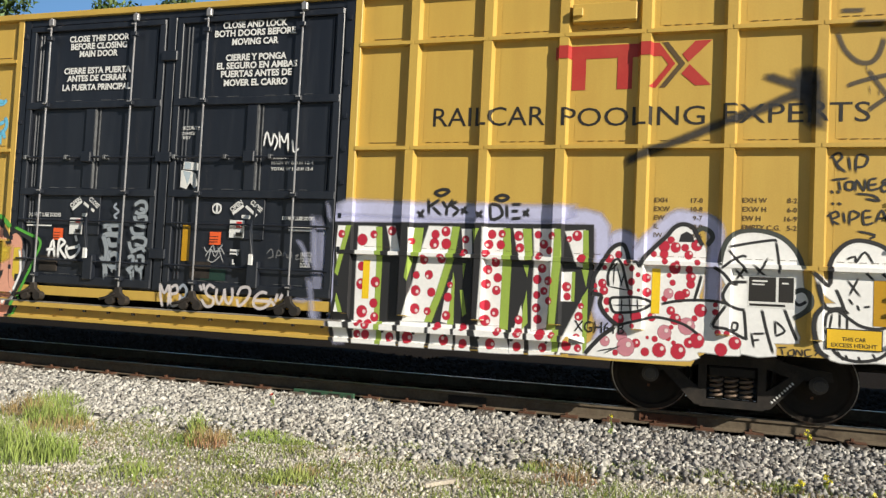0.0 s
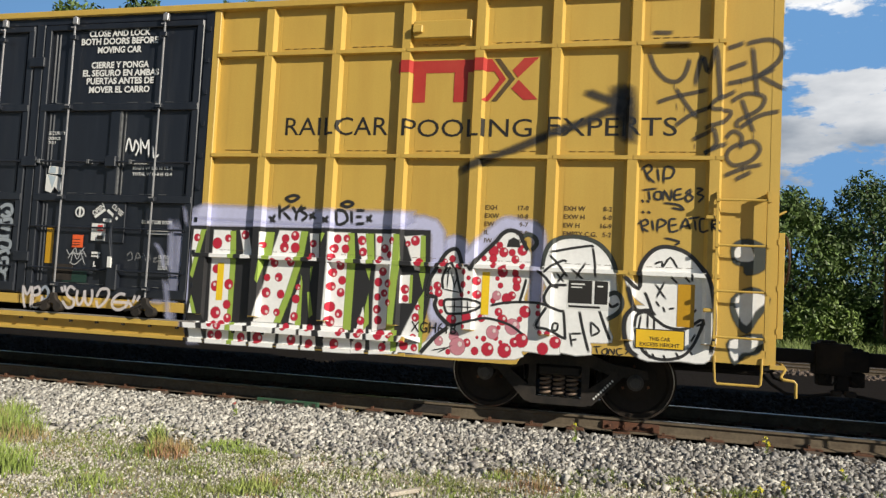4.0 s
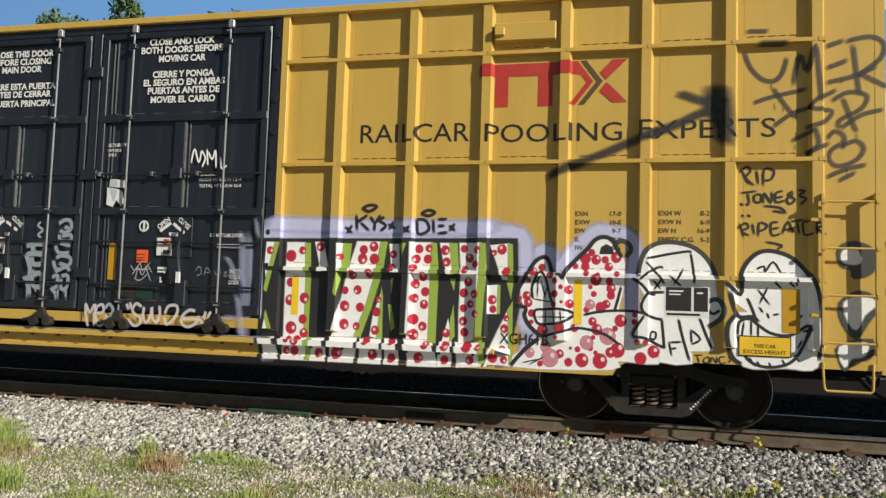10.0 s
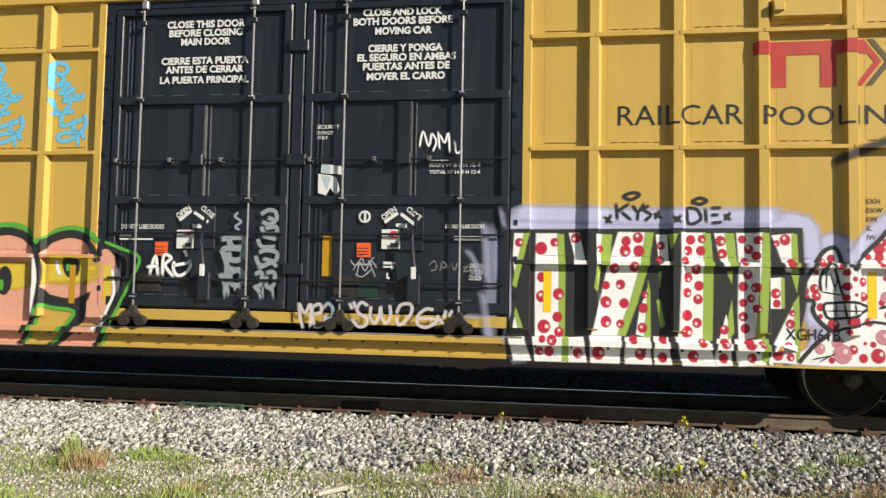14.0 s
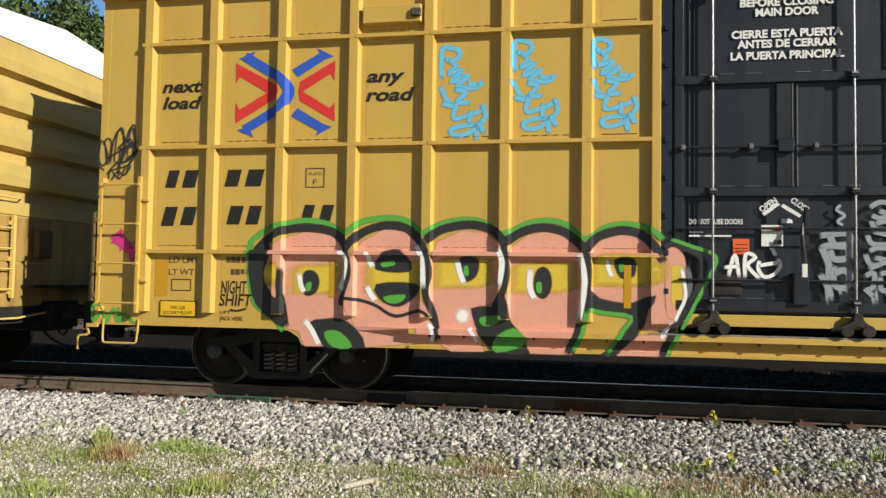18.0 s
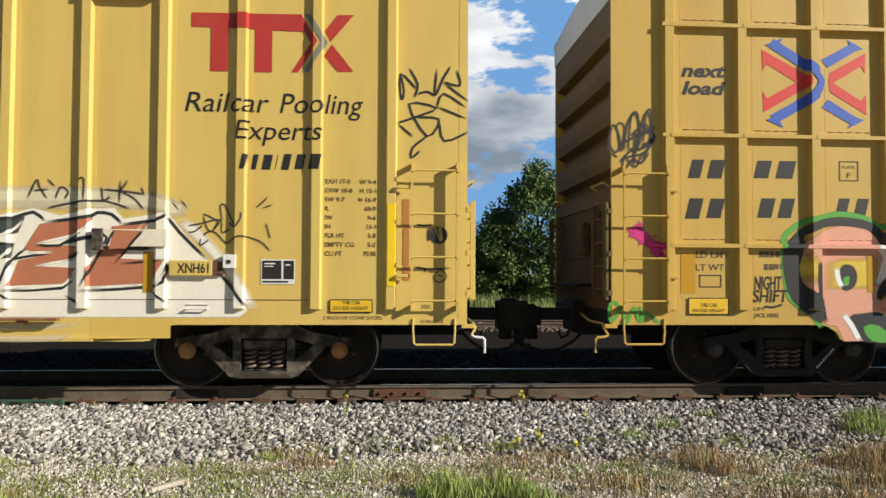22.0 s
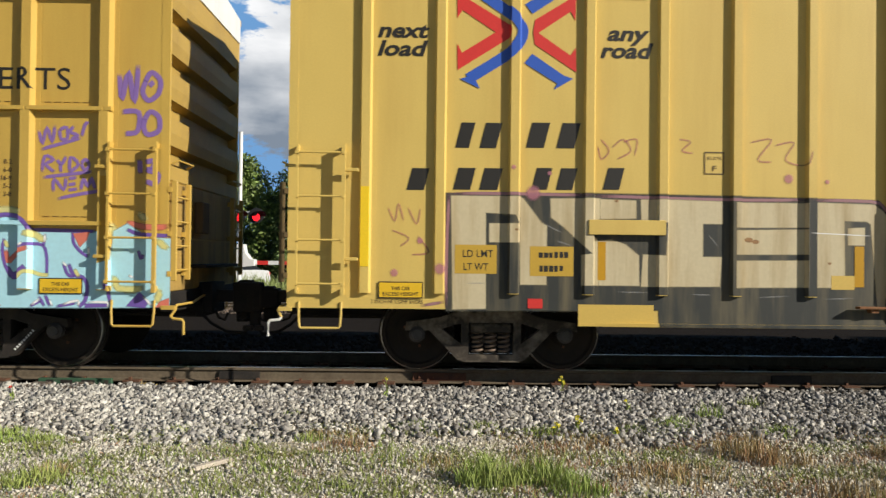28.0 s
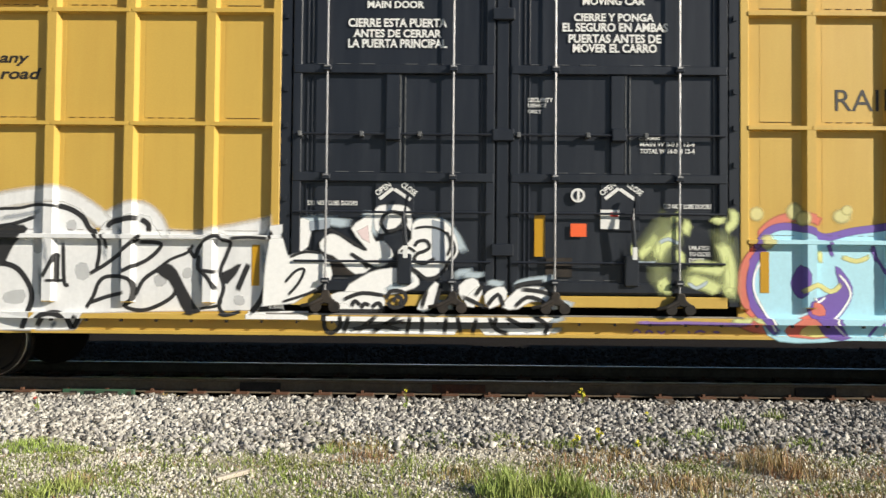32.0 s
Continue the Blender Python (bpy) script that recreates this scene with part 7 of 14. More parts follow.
paint_strokes("marker_tag", [
        [(4.30, 2.25), (4.39, 2.18)],
        [(4.31, 2.18), (4.39, 2.26)],
        [(4.46, 2.35), (4.48, 2.17), (4.61, 2.22), (4.57, 2.33), (4.46, 2.35)],
        [(4.66, 2.35), (4.67, 2.18)],
        [(4.72, 2.35), (4.83, 2.35)],
        [(4.72, 2.27), (4.80, 2.27)]], 0.039, M["spray_black"], car_one, FLANK_A, 0.0127, "black marker tag above the graffiti", 0.00, 3)
paint_strokes("marker_tag", [
        [(4.72, 2.18), (4.84, 2.19)],
        [(4.86, 2.28), (4.93, 2.21)],
        [(4.86, 2.21), (4.93, 2.30)],
        [(4.51, 2.42), (4.60, 2.46), (4.68, 2.43), (4.60, 2.39), (4.51, 2.42)]], 0.039, M["spray_black"], car_one, FLANK_A, 0.0127, "black marker tag above the graffiti", 0.00, 3)

# car one: the doors
paint("door_instruction", words("CLOSE THIS DOOR", -1.81, 4.58, 0.082, 1.020, bold=0.04), M["white_ink"], car_one, FLANK_DOOR, 0.0101)
paint("door_instruction", words("BEFORE CLOSING", -1.78, 4.47, 0.082, 0.960, bold=0.04), M["white_ink"], car_one, FLANK_DOOR, 0.0101)
paint("door_instruction", words("MAIN DOOR", -1.62, 4.36, 0.082, 0.650, bold=0.04), M["white_ink"], car_one, FLANK_DOOR, 0.0101)
paint("door_instruction", words("CIERRE ESTA PUERTA", -1.87, 4.12, 0.082, 1.140, bold=0.04), M["white_ink"], car_one, FLANK_DOOR, 0.0101)
paint("door_instruction", words("ANTES DE CERRAR", -1.81, 4.01, 0.082, 1.020, bold=0.04), M["white_ink"], car_one, FLANK_DOOR, 0.0101)
paint("door_instruction", words("LA PUERTA PRINCIPAL", -1.88, 3.88, 0.082, 1.160, bold=0.04), M["white_ink"], car_one, FLANK_DOOR, 0.0101)
paint("door_instruction", words("CLOSE AND LOCK", 0.70, 4.65, 0.082, 0.960, bold=0.04), M["white_ink"], car_one, FLANK_DOOR, 0.0101)
paint("door_instruction", words("BOTH DOORS BEFORE", 0.58, 4.54, 0.082, 1.205, bold=0.04), M["white_ink"], car_one, FLANK_DOOR, 0.0101)
paint("door_instruction", words("MOVING CAR", 0.85, 4.42, 0.082, 0.690, bold=0.04), M["white_ink"], car_one, FLANK_DOOR, 0.0101)
paint("door_instruction", words("CIERRE Y PONGA", 0.77, 4.21, 0.082, 0.900, bold=0.04), M["white_ink"], car_one, FLANK_DOOR, 0.0101)
paint("door_instruction", words("EL SEGURO EN AMBAS", 0.64, 4.10, 0.082, 1.190, bold=0.04), M["white_ink"], car_one, FLANK_DOOR, 0.0101)
paint("door_instruction", words("PUERTAS ANTES DE", 0.71, 3.99, 0.082, 1.050, bold=0.04), M["white_ink"], car_one, FLANK_DOOR, 0.0101)
paint("door_instruction", words("MOVER EL CARRO", 0.76, 3.87, 0.082, 0.945, bold=0.04), M["white_ink"], car_one, FLANK_DOOR, 0.0101)
paint("door_instruction", words("DO NOT LUBE DOORS", -2.32, 2.07, 0.055, 0.567, bold=0.02), M["white_ink"], car_one, FLANK_DOOR, 0.0101)
paint("door_instruction", words("DO NOT LUBE DOORS", 1.74, 2.10, 0.045, 0.458, bold=0.02), M["white_ink"], car_one, FLANK_DOOR, 0.0101)
paint("door_instruction", words("SECURITY", 0.16, 3.29, 0.043, 0.283, bold=0.02), M["white_ink"], car_one, FLANK_DOOR, 0.0101)
paint("door_instruction", words("DEVICE", 0.16, 3.22, 0.038, 0.212, bold=0.02), M["white_ink"], car_one, FLANK_DOOR, 0.0101)
paint("door_instruction", words("ONLY", 0.16, 3.16, 0.039, 0.141, bold=0.02), M["white_ink"], car_one, FLANK_DOOR, 0.0101)
paint("door_instruction", words("MAIN W 8-0 H 12-4", 1.54, 2.82, 0.040, 0.598, bold=0.02), M["white_ink"], car_one, FLANK_DOOR, 0.0101)
paint("door_instruction", words("TOTAL W 16-0 H 12-4", 1.54, 2.74, 0.040, 0.597, bold=0.02), M["white_ink"], car_one, FLANK_DOOR, 0.0101)
paint("door_instruction", words("OPENING", 1.54, 2.89, 0.031, 0.245, bold=0.02), M["white_ink"], car_one, FLANK_DOOR, 0.0101)
paint("door_instruction", words("UNLATCH", 2.03, 1.64, 0.053, 0.160, bold=0.02), M["white_ink"], car_one, FLANK_DOOR, 0.0101)
paint("door_instruction", words("TO CLOSE", 2.03, 1.57, 0.054, 0.160, bold=0.02), M["white_ink"], car_one, FLANK_DOOR, 0.0101)
paint("door_instruction", words("DOOR", 2.03, 1.50, 0.054, 0.147, bold=0.02), M["white_ink"], car_one, FLANK_DOOR, 0.0101)
for cell in ((-2.32, 1.97, -2.17, 1.99), (-2.32, 1.93, -1.88, 1.95), (1.85, 2.00, 2.18, 2.02), (1.85, 1.96, 2.18, 1.98), (-1.37, 2.08, -1.28, 2.13), (1.16, 2.11, 1.29, 2.15)):
    paint("door_print", bar(*cell), M["white_ink"], car_one, FLANK_DOOR, 0.030)
paint_strokes("handle_mark", [
        [(-1.54, 2.18), (-1.40, 2.29)],
        [(-1.35, 2.27), (-1.18, 2.16)]], 0.039, M["white_ink"], car_one, FLANK_DOOR, 0.0231, "white handle marking", 0.00, 1)
paint("handle_word", tilted("OPEN", -1.50, 2.28, 0.062, 0.20, 36), M["white_ink"], car_one, FLANK_DOOR, 0.024)
paint("handle_word", tilted("CLOSE", -1.18, 2.28, 0.062, 0.20, -38), M["white_ink"], car_one, FLANK_DOOR, 0.024)
paint_strokes("handle_mark", [
        [(1.03, 2.17), (1.17, 2.27)],
        [(1.22, 2.26), (1.37, 2.15)]], 0.039, M["white_ink"], car_one, FLANK_DOOR, 0.0231, "white handle marking", 0.00, 1)
paint("handle_word", tilted("OPEN", 1.07, 2.27, 0.062, 0.20, 36), M["white_ink"], car_one, FLANK_DOOR, 0.024)
paint("handle_word", tilted("CLOSE", 1.37, 2.27, 0.062, 0.20, -38), M["white_ink"], car_one, FLANK_DOOR, 0.024)
paint("door_sticker", bar(-1.86, 1.74, -1.69, 1.91), M["orange"], car_one, FLANK_DOOR, 0.0114, "orange sticker on the door")
paint("door_sticker", bar(0.69, 1.75, 0.86, 1.92), M["orange"], car_one, FLANK_DOOR, 0.0114, "orange sticker on the door")
paint("door_sticker", bar(-1.57, 1.83, -1.35, 2.06), M["white_ink"], car_one, FLANK_DOOR, 0.0283, "white routing card")
paint("door_sticker", bar(0.99, 1.85, 1.21, 2.08), M["white_ink"], car_one, FLANK_DOOR, 0.0283, "white routing card")
paint("door_sticker", bar(0.27, 1.52, 0.39, 2.00), M["reflector"], car_one, FLANK_DOOR, 0.0114, "amber reflective strip")
paint("door_sticker", bar(0.58, 1.28, 0.96, 1.43), M["green_card"], car_one, FLANK_DOOR, 0.0114, "green placard holder")
for o in (bar(1.10, 2.02, 1.18, 2.06), bar(1.10, 1.98, 1.19, 2.00), bar(-1.45, 1.99, -1.38, 2.04)):
    paint("card_print", o, M["bright_red"], car_one, FLANK_DOOR, 0.048)
for o in (bar(-1.45, 1.85, -1.37, 1.90), bar(1.10, 1.87, 1.19, 1.92), bar(-1.84, 1.84, -1.71, 1.85), bar(-1.84, 1.80, -1.71, 1.81), bar(-1.84, 1.77, -1.71, 1.78), bar(0.70, 1.85, 0.84, 1.86), bar(0.70, 1.81, 0.84, 1.82), bar(0.71, 1.78, 0.84, 1.79)):
    paint("card_print", o, M["black_ink"], car_one, FLANK_DOOR, 0.050)
paint("round_mark", disc(0.78, 2.23, 0.075, 16), M["white_ink"], car_one, FLANK_DOOR, 0.020, "round white door mark")
paint("round_mark_bar", disc(0.78, 2.23, 0.05, 14) , M["black"], car_one, FLANK_DOOR, 0.023)
paint("round_mark_bar", bar(0.77, 2.18, 0.80, 2.28), M["white_ink"], car_one, FLANK_DOOR, 0.026)
paint_strokes("door_tag", [
        [(-1.91, 1.5), (-1.84, 1.74), (-1.8, 1.49)],
        [(-1.95, 1.6), (-1.8, 1.61)],
        [(-1.74, 1.49), (-1.73, 1.74), (-1.63, 1.71), (-1.71, 1.62), (-1.59, 1.48)],
        [(-1.59, 1.67), (-1.6, 1.58), (-1.54, 1.5), (-1.44, 1.53), (-1.38, 1.62), (-1.4, 1.69)],
        [(-1.6, 1.62), (-1.38, 1.66)],
        [(-1.46, 1.81), (-1.43, 1.73)]], 0.041, M["spray_white"], car_one, FLANK_DOOR, 0.0257, "white marker tag on the door", 0.00, 4)
paint_strokes("door_tag", [
        [(0.62, 1.72), (0.68, 1.65), (0.76, 1.74), (0.8, 1.65), (0.91, 1.76)],
        [(0.65, 1.59), (0.73, 1.69), (0.8, 1.59), (0.87, 1.71), (0.94, 1.62)],
        [(0.68, 1.55), (0.77, 1.52), (0.88, 1.61)],
        [(0.73, 1.71), (0.7, 1.52)],
        [(0.83, 1.73), (0.93, 1.51)],
        [(0.66, 1.66), (0.91, 1.67)]], 0.015, M["spray_pale"], car_one, FLANK_DOOR, 0.0257, "thin grey scribble on the door", 0.20, 4)
paint_strokes("door_tag", [
        [(1.56, 1.66), (1.62, 1.72), (1.65, 1.63), (1.58, 1.6)],
        [(1.69, 1.6), (1.72, 1.71), (1.77, 1.65), (1.7, 1.64)],
        [(1.79, 1.61), (1.82, 1.7), (1.86, 1.61), (1.9, 1.7), (1.92, 1.61)],
        [(1.96, 1.64), (2.01, 1.66), (1.97, 1.6), (2.04, 1.61)]], 0.015, M["spray_faint"], car_one, FLANK_DOOR, 0.0257, "thin grey scribble on the door", 0.20, 4)
paint_strokes("door_tag", [[(1.42, 3.05), (1.46, 3.24), (1.53, 3.06), (1.56, 3.22)], [(1.56, 3.22), (1.62, 3.12), (1.58, 3.00)], [(1.64, 3.24), (1.66, 3.02)], [(1.66, 3.20), (1.72, 3.10), (1.76, 3.22), (1.78, 2.98)], [(1.83, 3.14), (1.86, 2.98), (1.93, 3.02)]], 0.024, M["spray_white"], car_one, FLANK_DOOR, 0.0257, "thin white scribble on the door", 0.00, 4)
paint_strokes("door_tag", [
        [(-0.98, 1.95), (-0.82, 1.97), (-0.7, 1.96), (-0.7, 1.83), (-0.7, 1.72)],
        [(-0.89, 1.95), (-0.84, 1.85), (-0.71, 1.85)],
        [(-0.97, 1.81), (-0.9, 1.84), (-0.69, 1.83)],
        [(-0.89, 1.79), (-0.85, 1.7), (-0.73, 1.7)],
        [(-0.97, 1.82), (-0.9, 1.63), (-0.91, 1.46)],
        [(-0.98, 1.53), (-0.91, 1.4), (-0.89, 1.3)],
        [(-0.84, 1.62), (-0.86, 1.47), (-0.81, 1.4), (-0.72, 1.41), (-0.7, 1.53), (-0.76, 1.58), (-0.84, 1.55)]], 0.071, M["spray_ash"], car_one, FLANK_DOOR, 0.0500, "dripping grey tag on the door", 0.35, 4)
paint_strokes("door_tag", [
        [(-0.93, 1.42), (-0.92, 1.22)],
        [(-0.88, 1.4), (-0.88, 1.25)],
        [(-0.8, 1.4), (-0.79, 1.32)],
        [(-0.73, 1.4), (-0.72, 1.34)],
        [(-0.44, 1.41), (-0.44, 1.23)],
        [(-0.35, 1.39), (-0.34, 1.32)],
        [(-0.32, 1.42), (-0.31, 1.23)],
        [(-0.48, 1.34), (-0.47, 1.22)]], 0.032, M["spray_ash"], car_one, FLANK_DOOR, 0.0505, "dripping grey tag on the door", 0.30, 2)
paint_strokes("door_tag", [
        [(-0.78, 2.27), (-0.82, 2.22), (-0.74, 2.16), (-0.81, 2.1), (-0.76, 2.06)]], 0.040, M["spray_grey"], car_one, FLANK_DOOR, 0.0500, "faint blue squiggle on the door", 0.50, 4)
paint_strokes("door_tag", [
        [(-0.49, 2.25), (-0.4, 2.3), (-0.31, 2.28), (-0.3, 2.18), (-0.4, 2.21)],
        [(-0.47, 2.16), (-0.39, 2.13), (-0.3, 2.17)],
        [(-0.48, 2.1), (-0.44, 2.02), (-0.3, 2.02), (-0.3, 2.1), (-0.44, 2.08)],
        [(-0.46, 1.99), (-0.29, 1.95)],
        [(-0.52, 1.95), (-0.47, 1.86), (-0.3, 1.86)],
        [(-0.5, 1.79), (-0.41, 1.82), (-0.28, 1.79), (-0.3, 1.69), (-0.45, 1.72)],
        [(-0.54, 1.75), (-0.5, 1.65), (-0.41, 1.63)],
        [(-0.51, 1.6), (-0.34, 1.67), (-0.28, 1.62)],
        [(-0.54, 1.53), (-0.46, 1.55), (-0.47, 1.41), (-0.53, 1.38)],
        [(-0.4, 1.55), (-0.3, 1.55), (-0.31, 1.4), (-0.39, 1.38), (-0.4, 1.51)],
        [(-0.55, 1.39), (-0.47, 1.31)]], 0.062, M["spray_ash"], car_one, FLANK_DOOR, 0.0500, "dripping grey tag on the door", 0.40, 4)
paint_strokes("door_tag", [
        [(0.03, 1.2), (0.04, 1.06), (0.08, 0.9)],
        [(0.03, 1.2), (0.1, 1.08), (0.17, 1.19), (0.17, 0.9)],
        [(0.2, 1.18), (0.19, 1.07), (0.23, 0.92), (0.33, 0.96), (0.35, 1.07)],
        [(0.2, 1.16), (0.28, 1.19), (0.3, 1.1), (0.2, 1.07)],
        [(0.64, 1.21), (0.67, 1.14)],
        [(0.69, 1.23), (0.71, 1.15)],
        [(0.86, 1.18), (0.78, 1.22), (0.73, 1.14), (0.77, 1.08), (0.85, 1.04), (0.84, 0.96), (0.75, 0.94), (0.67, 1.03)],
        [(0.9, 1.18), (0.89, 1.06), (0.94, 0.98), (1, 1.08), (1.01, 1.18), (1.03, 1.04), (1.09, 0.99), (1.13, 1.08), (1.12, 1.2)],
        [(1.2, 1.1), (1.25, 1.2), (1.36, 1.21), (1.38, 1.13), (1.32, 1.03), (1.23, 0.97), (1.2, 1.06)],
        [(1.63, 1.15), (1.55, 1.16), (1.46, 1.09), (1.45, 0.99), (1.54, 0.95), (1.65, 1), (1.69, 1.09)],
        [(1.44, 1.05), (1.59, 1.05), (1.71, 1.04), (1.75, 0.97)],
        [(1.78, 1.15), (1.75, 1.05)],
        [(1.85, 1.15), (1.81, 1.08)]], 0.040, M["spray_chalk"], car_one, FLANK_DOOR, 0.0855, "white graffiti along the door sill", 0.35, 4)
paint_strokes("door_tag", [
        [(0.32, 1.14), (0.38, 1.2), (0.44, 1.14), (0.42, 1.03), (0.33, 1.04)]], 0.053, M["spray_grey"], car_one, FLANK_DOOR, 0.0855, "grey-blue paint along the door sill", 0.50, 3)
paint_strokes("door_mist", [
        [(2.2, 2.16), (2.22, 1.85), (2.24, 1.48)],
        [(2.18, 1.37), (2.23, 1.1), (2.26, 0.85)]], 0.121, M["spray_thin_lilac"], car_one, FLANK_DOOR, 0.0500, "pale lilac overspray on the door edge", 0.95, 3)
paint_strokes("door_mist", [
        [(2.39, 2.34), (2.43, 2.09)],
        [(1.96, 1.09), (2.2, 1.08)],
        [(2, 1.85), (2.1, 1.71), (2.15, 1.51)]], 0.092, M["spray_thin_lilac"], car_one, FLANK_DOOR, 0.0500, "pale overspray on the door edge", 0.95, 3)
for k, o in enumerate((
        [(0.24, 2.86), (0.49, 2.83), (0.49, 2.73), (0.23, 2.75)],
        [(0.2, 2.74), (0.36, 2.72), (0.43, 2.69), (0.47, 2.54), (0.42, 2.49), (0.35, 2.57), (0.3, 2.48), (0.2, 2.51)],
        )):
    paint("door_sticker", fill(o), M["white_ink"], car_one, FLANK_DOOR, 0.0283 + 0.0003 * (k % 4))
for k, o in enumerate((
        [(0.26, 2.84), (0.34, 2.83), (0.34, 2.76), (0.25, 2.76)],
        [(0.24, 2.72), (0.35, 2.7), (0.31, 2.55)],
        )):
    paint("sticker_tear", fill(o), M["spray_mist"], car_one, FLANK_DOOR, 0.0300 + 0.0003 * (k % 4))
for k, o in enumerate((
        [(1.02, 1.7), (1.16, 1.7), (1.16, 1.67), (1.02, 1.67)],
        [(1.02, 1.65), (1.11, 1.65), (1.12, 1.67), (1.16, 1.64), (1.12, 1.61), (1.11, 1.63), (1.02, 1.63)],
        [(1.06, 1.57), (1.08, 1.57), (1.08, 1.52), (1.1, 1.52), (1.1, 1.5), (1.06, 1.5)],
        [(1.18, 2.15), (1.29, 2.15), (1.29, 2.1), (1.18, 2.1)],
        [(-1.37, 2.12), (-1.26, 2.12), (-1.25, 2.08), (-1.36, 2.08)],
        )):
    paint("small_print", fill(o), M["white_ink"], car_one, FLANK_DOOR, 0.0300 + 0.0003 * (k % 4))
paint_strokes("overspray", [
        [(2.28, 2.13), (2.29, 1.67), (2.28, 1.21), (2.26, 0.81)],
        [(2.38, 2.00), (2.38, 1.47)]], 0.221, M["spray_thin_lilac"], car_one, FLANK_DOOR, 0.0205, "pale lilac overspray on the door edge", 0.80, 3)

# car one, the near half by the ladder: lettering
paint("slogan", words("next", -8.72, 3.73, 0.148, 0.550, shear=0.25, bold=0.035), M["black_ink"], car_one, FLANK_A, 0.0088)
paint("slogan", words("load", -8.71, 3.52, 0.148, 0.542, shear=0.25, bold=0.035), M["black_ink"], car_one, FLANK_A, 0.0088)
paint("slogan", words("any", -6.04, 3.78, 0.148, 0.476, shear=0.25, bold=0.035), M["black_ink"], car_one, FLANK_A, 0.0088)
paint("slogan", words("road", -6.05, 3.55, 0.150, 0.612, shear=0.25, bold=0.035), M["black_ink"], car_one, FLANK_A, 0.0088)
crossed_arrows_logo(car_one, -7.08, 3.68, 1.29, 1.08, FLANK_A)
for cell in ((-8.64, 2.52, -8.44, 2.74), (-8.41, 2.52, -8.18, 2.74), (-7.84, 2.53, -7.61, 2.74), (-7.57, 2.53, -7.31, 2.74),):
    paint("car_mark", letter_bars([cell], 0.25), M["black_ink"], car_one, FLANK_A, 0.0088)
for cell in ((-8.68, 2.04, -8.45, 2.28), (-8.42, 2.05, -8.19, 2.28), (-7.80, 2.06, -7.57, 2.29), (-7.55, 2.06, -7.33, 2.29), (-6.84, 2.07, -6.65, 2.30), (-6.61, 2.07, -6.41, 2.30),):
    paint("car_mark", letter_bars([cell], 0.25), M["black_ink"], car_one, FLANK_A, 0.0088)
paint("plate_mark", thin_frame(-6.78, 2.51, -6.54, 2.75) + words("PLATE", -6.66, 2.66, 0.035, 0.16, align="CENTER") + words("F", -6.66, 2.55, 0.06, 0.05, align="CENTER"), M["brown_ink"], car_one, FLANK_A, 0.012)
excess_sign(car_one, -8.65, 0.91, -8.16, 1.11, FLANK_A)
paint("weight_stencil", words("LD LMT", -8.55, 1.58, 0.075, 0.406, bold=0.01), M["brown_ink"], car_one, FLANK_A, 0.0088)
paint("weight_stencil", words("LT WT", -8.55, 1.43, 0.074, 0.343, bold=0.01), M["brown_ink"], car_one, FLANK_A, 0.0088)
paint("weight_stencil", words("LIFT", -7.85, 0.96, 0.037, 0.141, bold=0.01), M["brown_ink"], car_one, FLANK_A, 0.0088)
paint("weight_stencil", words("JACK HERE", -7.85, 0.88, 0.048, 0.303, bold=0.01), M["brown_ink"], car_one, FLANK_A, 0.0088)
for cell in ((-7.78, 1.59, -7.73, 1.66), (-7.72, 1.59, -7.66, 1.66), (-7.65, 1.59, -7.60, 1.66), (-7.58, 1.59, -7.53, 1.66), (-7.51, 1.59, -7.46, 1.66), (-7.44, 1.59, -7.39, 1.66),):
    paint("weight_stencil", letter_bars([cell], 0.00), M["brown_ink"], car_one, FLANK_A, 0.0088)
for cell in ((-7.72, 1.44, -7.67, 1.51), (-7.66, 1.44, -7.60, 1.51), (-7.59, 1.45, -7.54, 1.51), (-7.52, 1.45, -7.47, 1.51), (-7.45, 1.45, -7.40, 1.52),):
    paint("weight_stencil", letter_bars([cell], 0.00), M["brown_ink"], car_one, FLANK_A, 0.0088)
paint("reflective_strip", bar(-8.73, 1.16, -8.56, 1.63), M["reflector"], car_one, FLANK_A, 0.0088, "amber reflective strip")
paint("card_outline", thin_frame(-8.51, 1.23, -8.24, 1.38, 0.014), M["brown_ink"], car_one, FLANK_A, 0.012)
paint("marker_tag", words("NIGHT", -7.84, 1.21, 0.154, 0.335, bold=0.012, shear=0.12), M["black_ink"], car_one, FLANK_A, 0.0114)
paint("marker_tag", words("SHIFT", -7.86, 1.06, 0.143, 0.429, bold=0.012, shear=0.12), M["black_ink"], car_one, FLANK_A, 0.0114)
paint_strokes("marker_tag", [
        [(-7.72, 1.01), (-7.62, 1.00), (-7.50, 1.03)]], 0.026, M["spray_black"], car_one, FLANK_A, 0.0114, "", 0.00, 4)
paint_strokes("marker_tag", [
        [(-9.49, 3.09), (-9.45, 2.82), (-9.40, 3.09), (-9.46, 3.16), (-9.52, 3.08)],
        [(-9.36, 2.82), (-9.32, 3.23), (-9.24, 3.26), (-9.24, 2.89), (-9.34, 2.86)],
        [(-9.30, 3.01), (-9.02, 3.12)],
        [(-9.18, 2.91), (-9.14, 3.26), (-9.08, 3.30), (-9.08, 2.89)],
        [(-9.40, 2.75), (-9.15, 2.82), (-9.03, 3.01)],
        [(-9.30, 2.68), (-9.27, 3.09)]], 0.026, M["spray_smoke"], car_one, FLANK_A, 0.0127, "looping black marker tag", 0.30, 4)
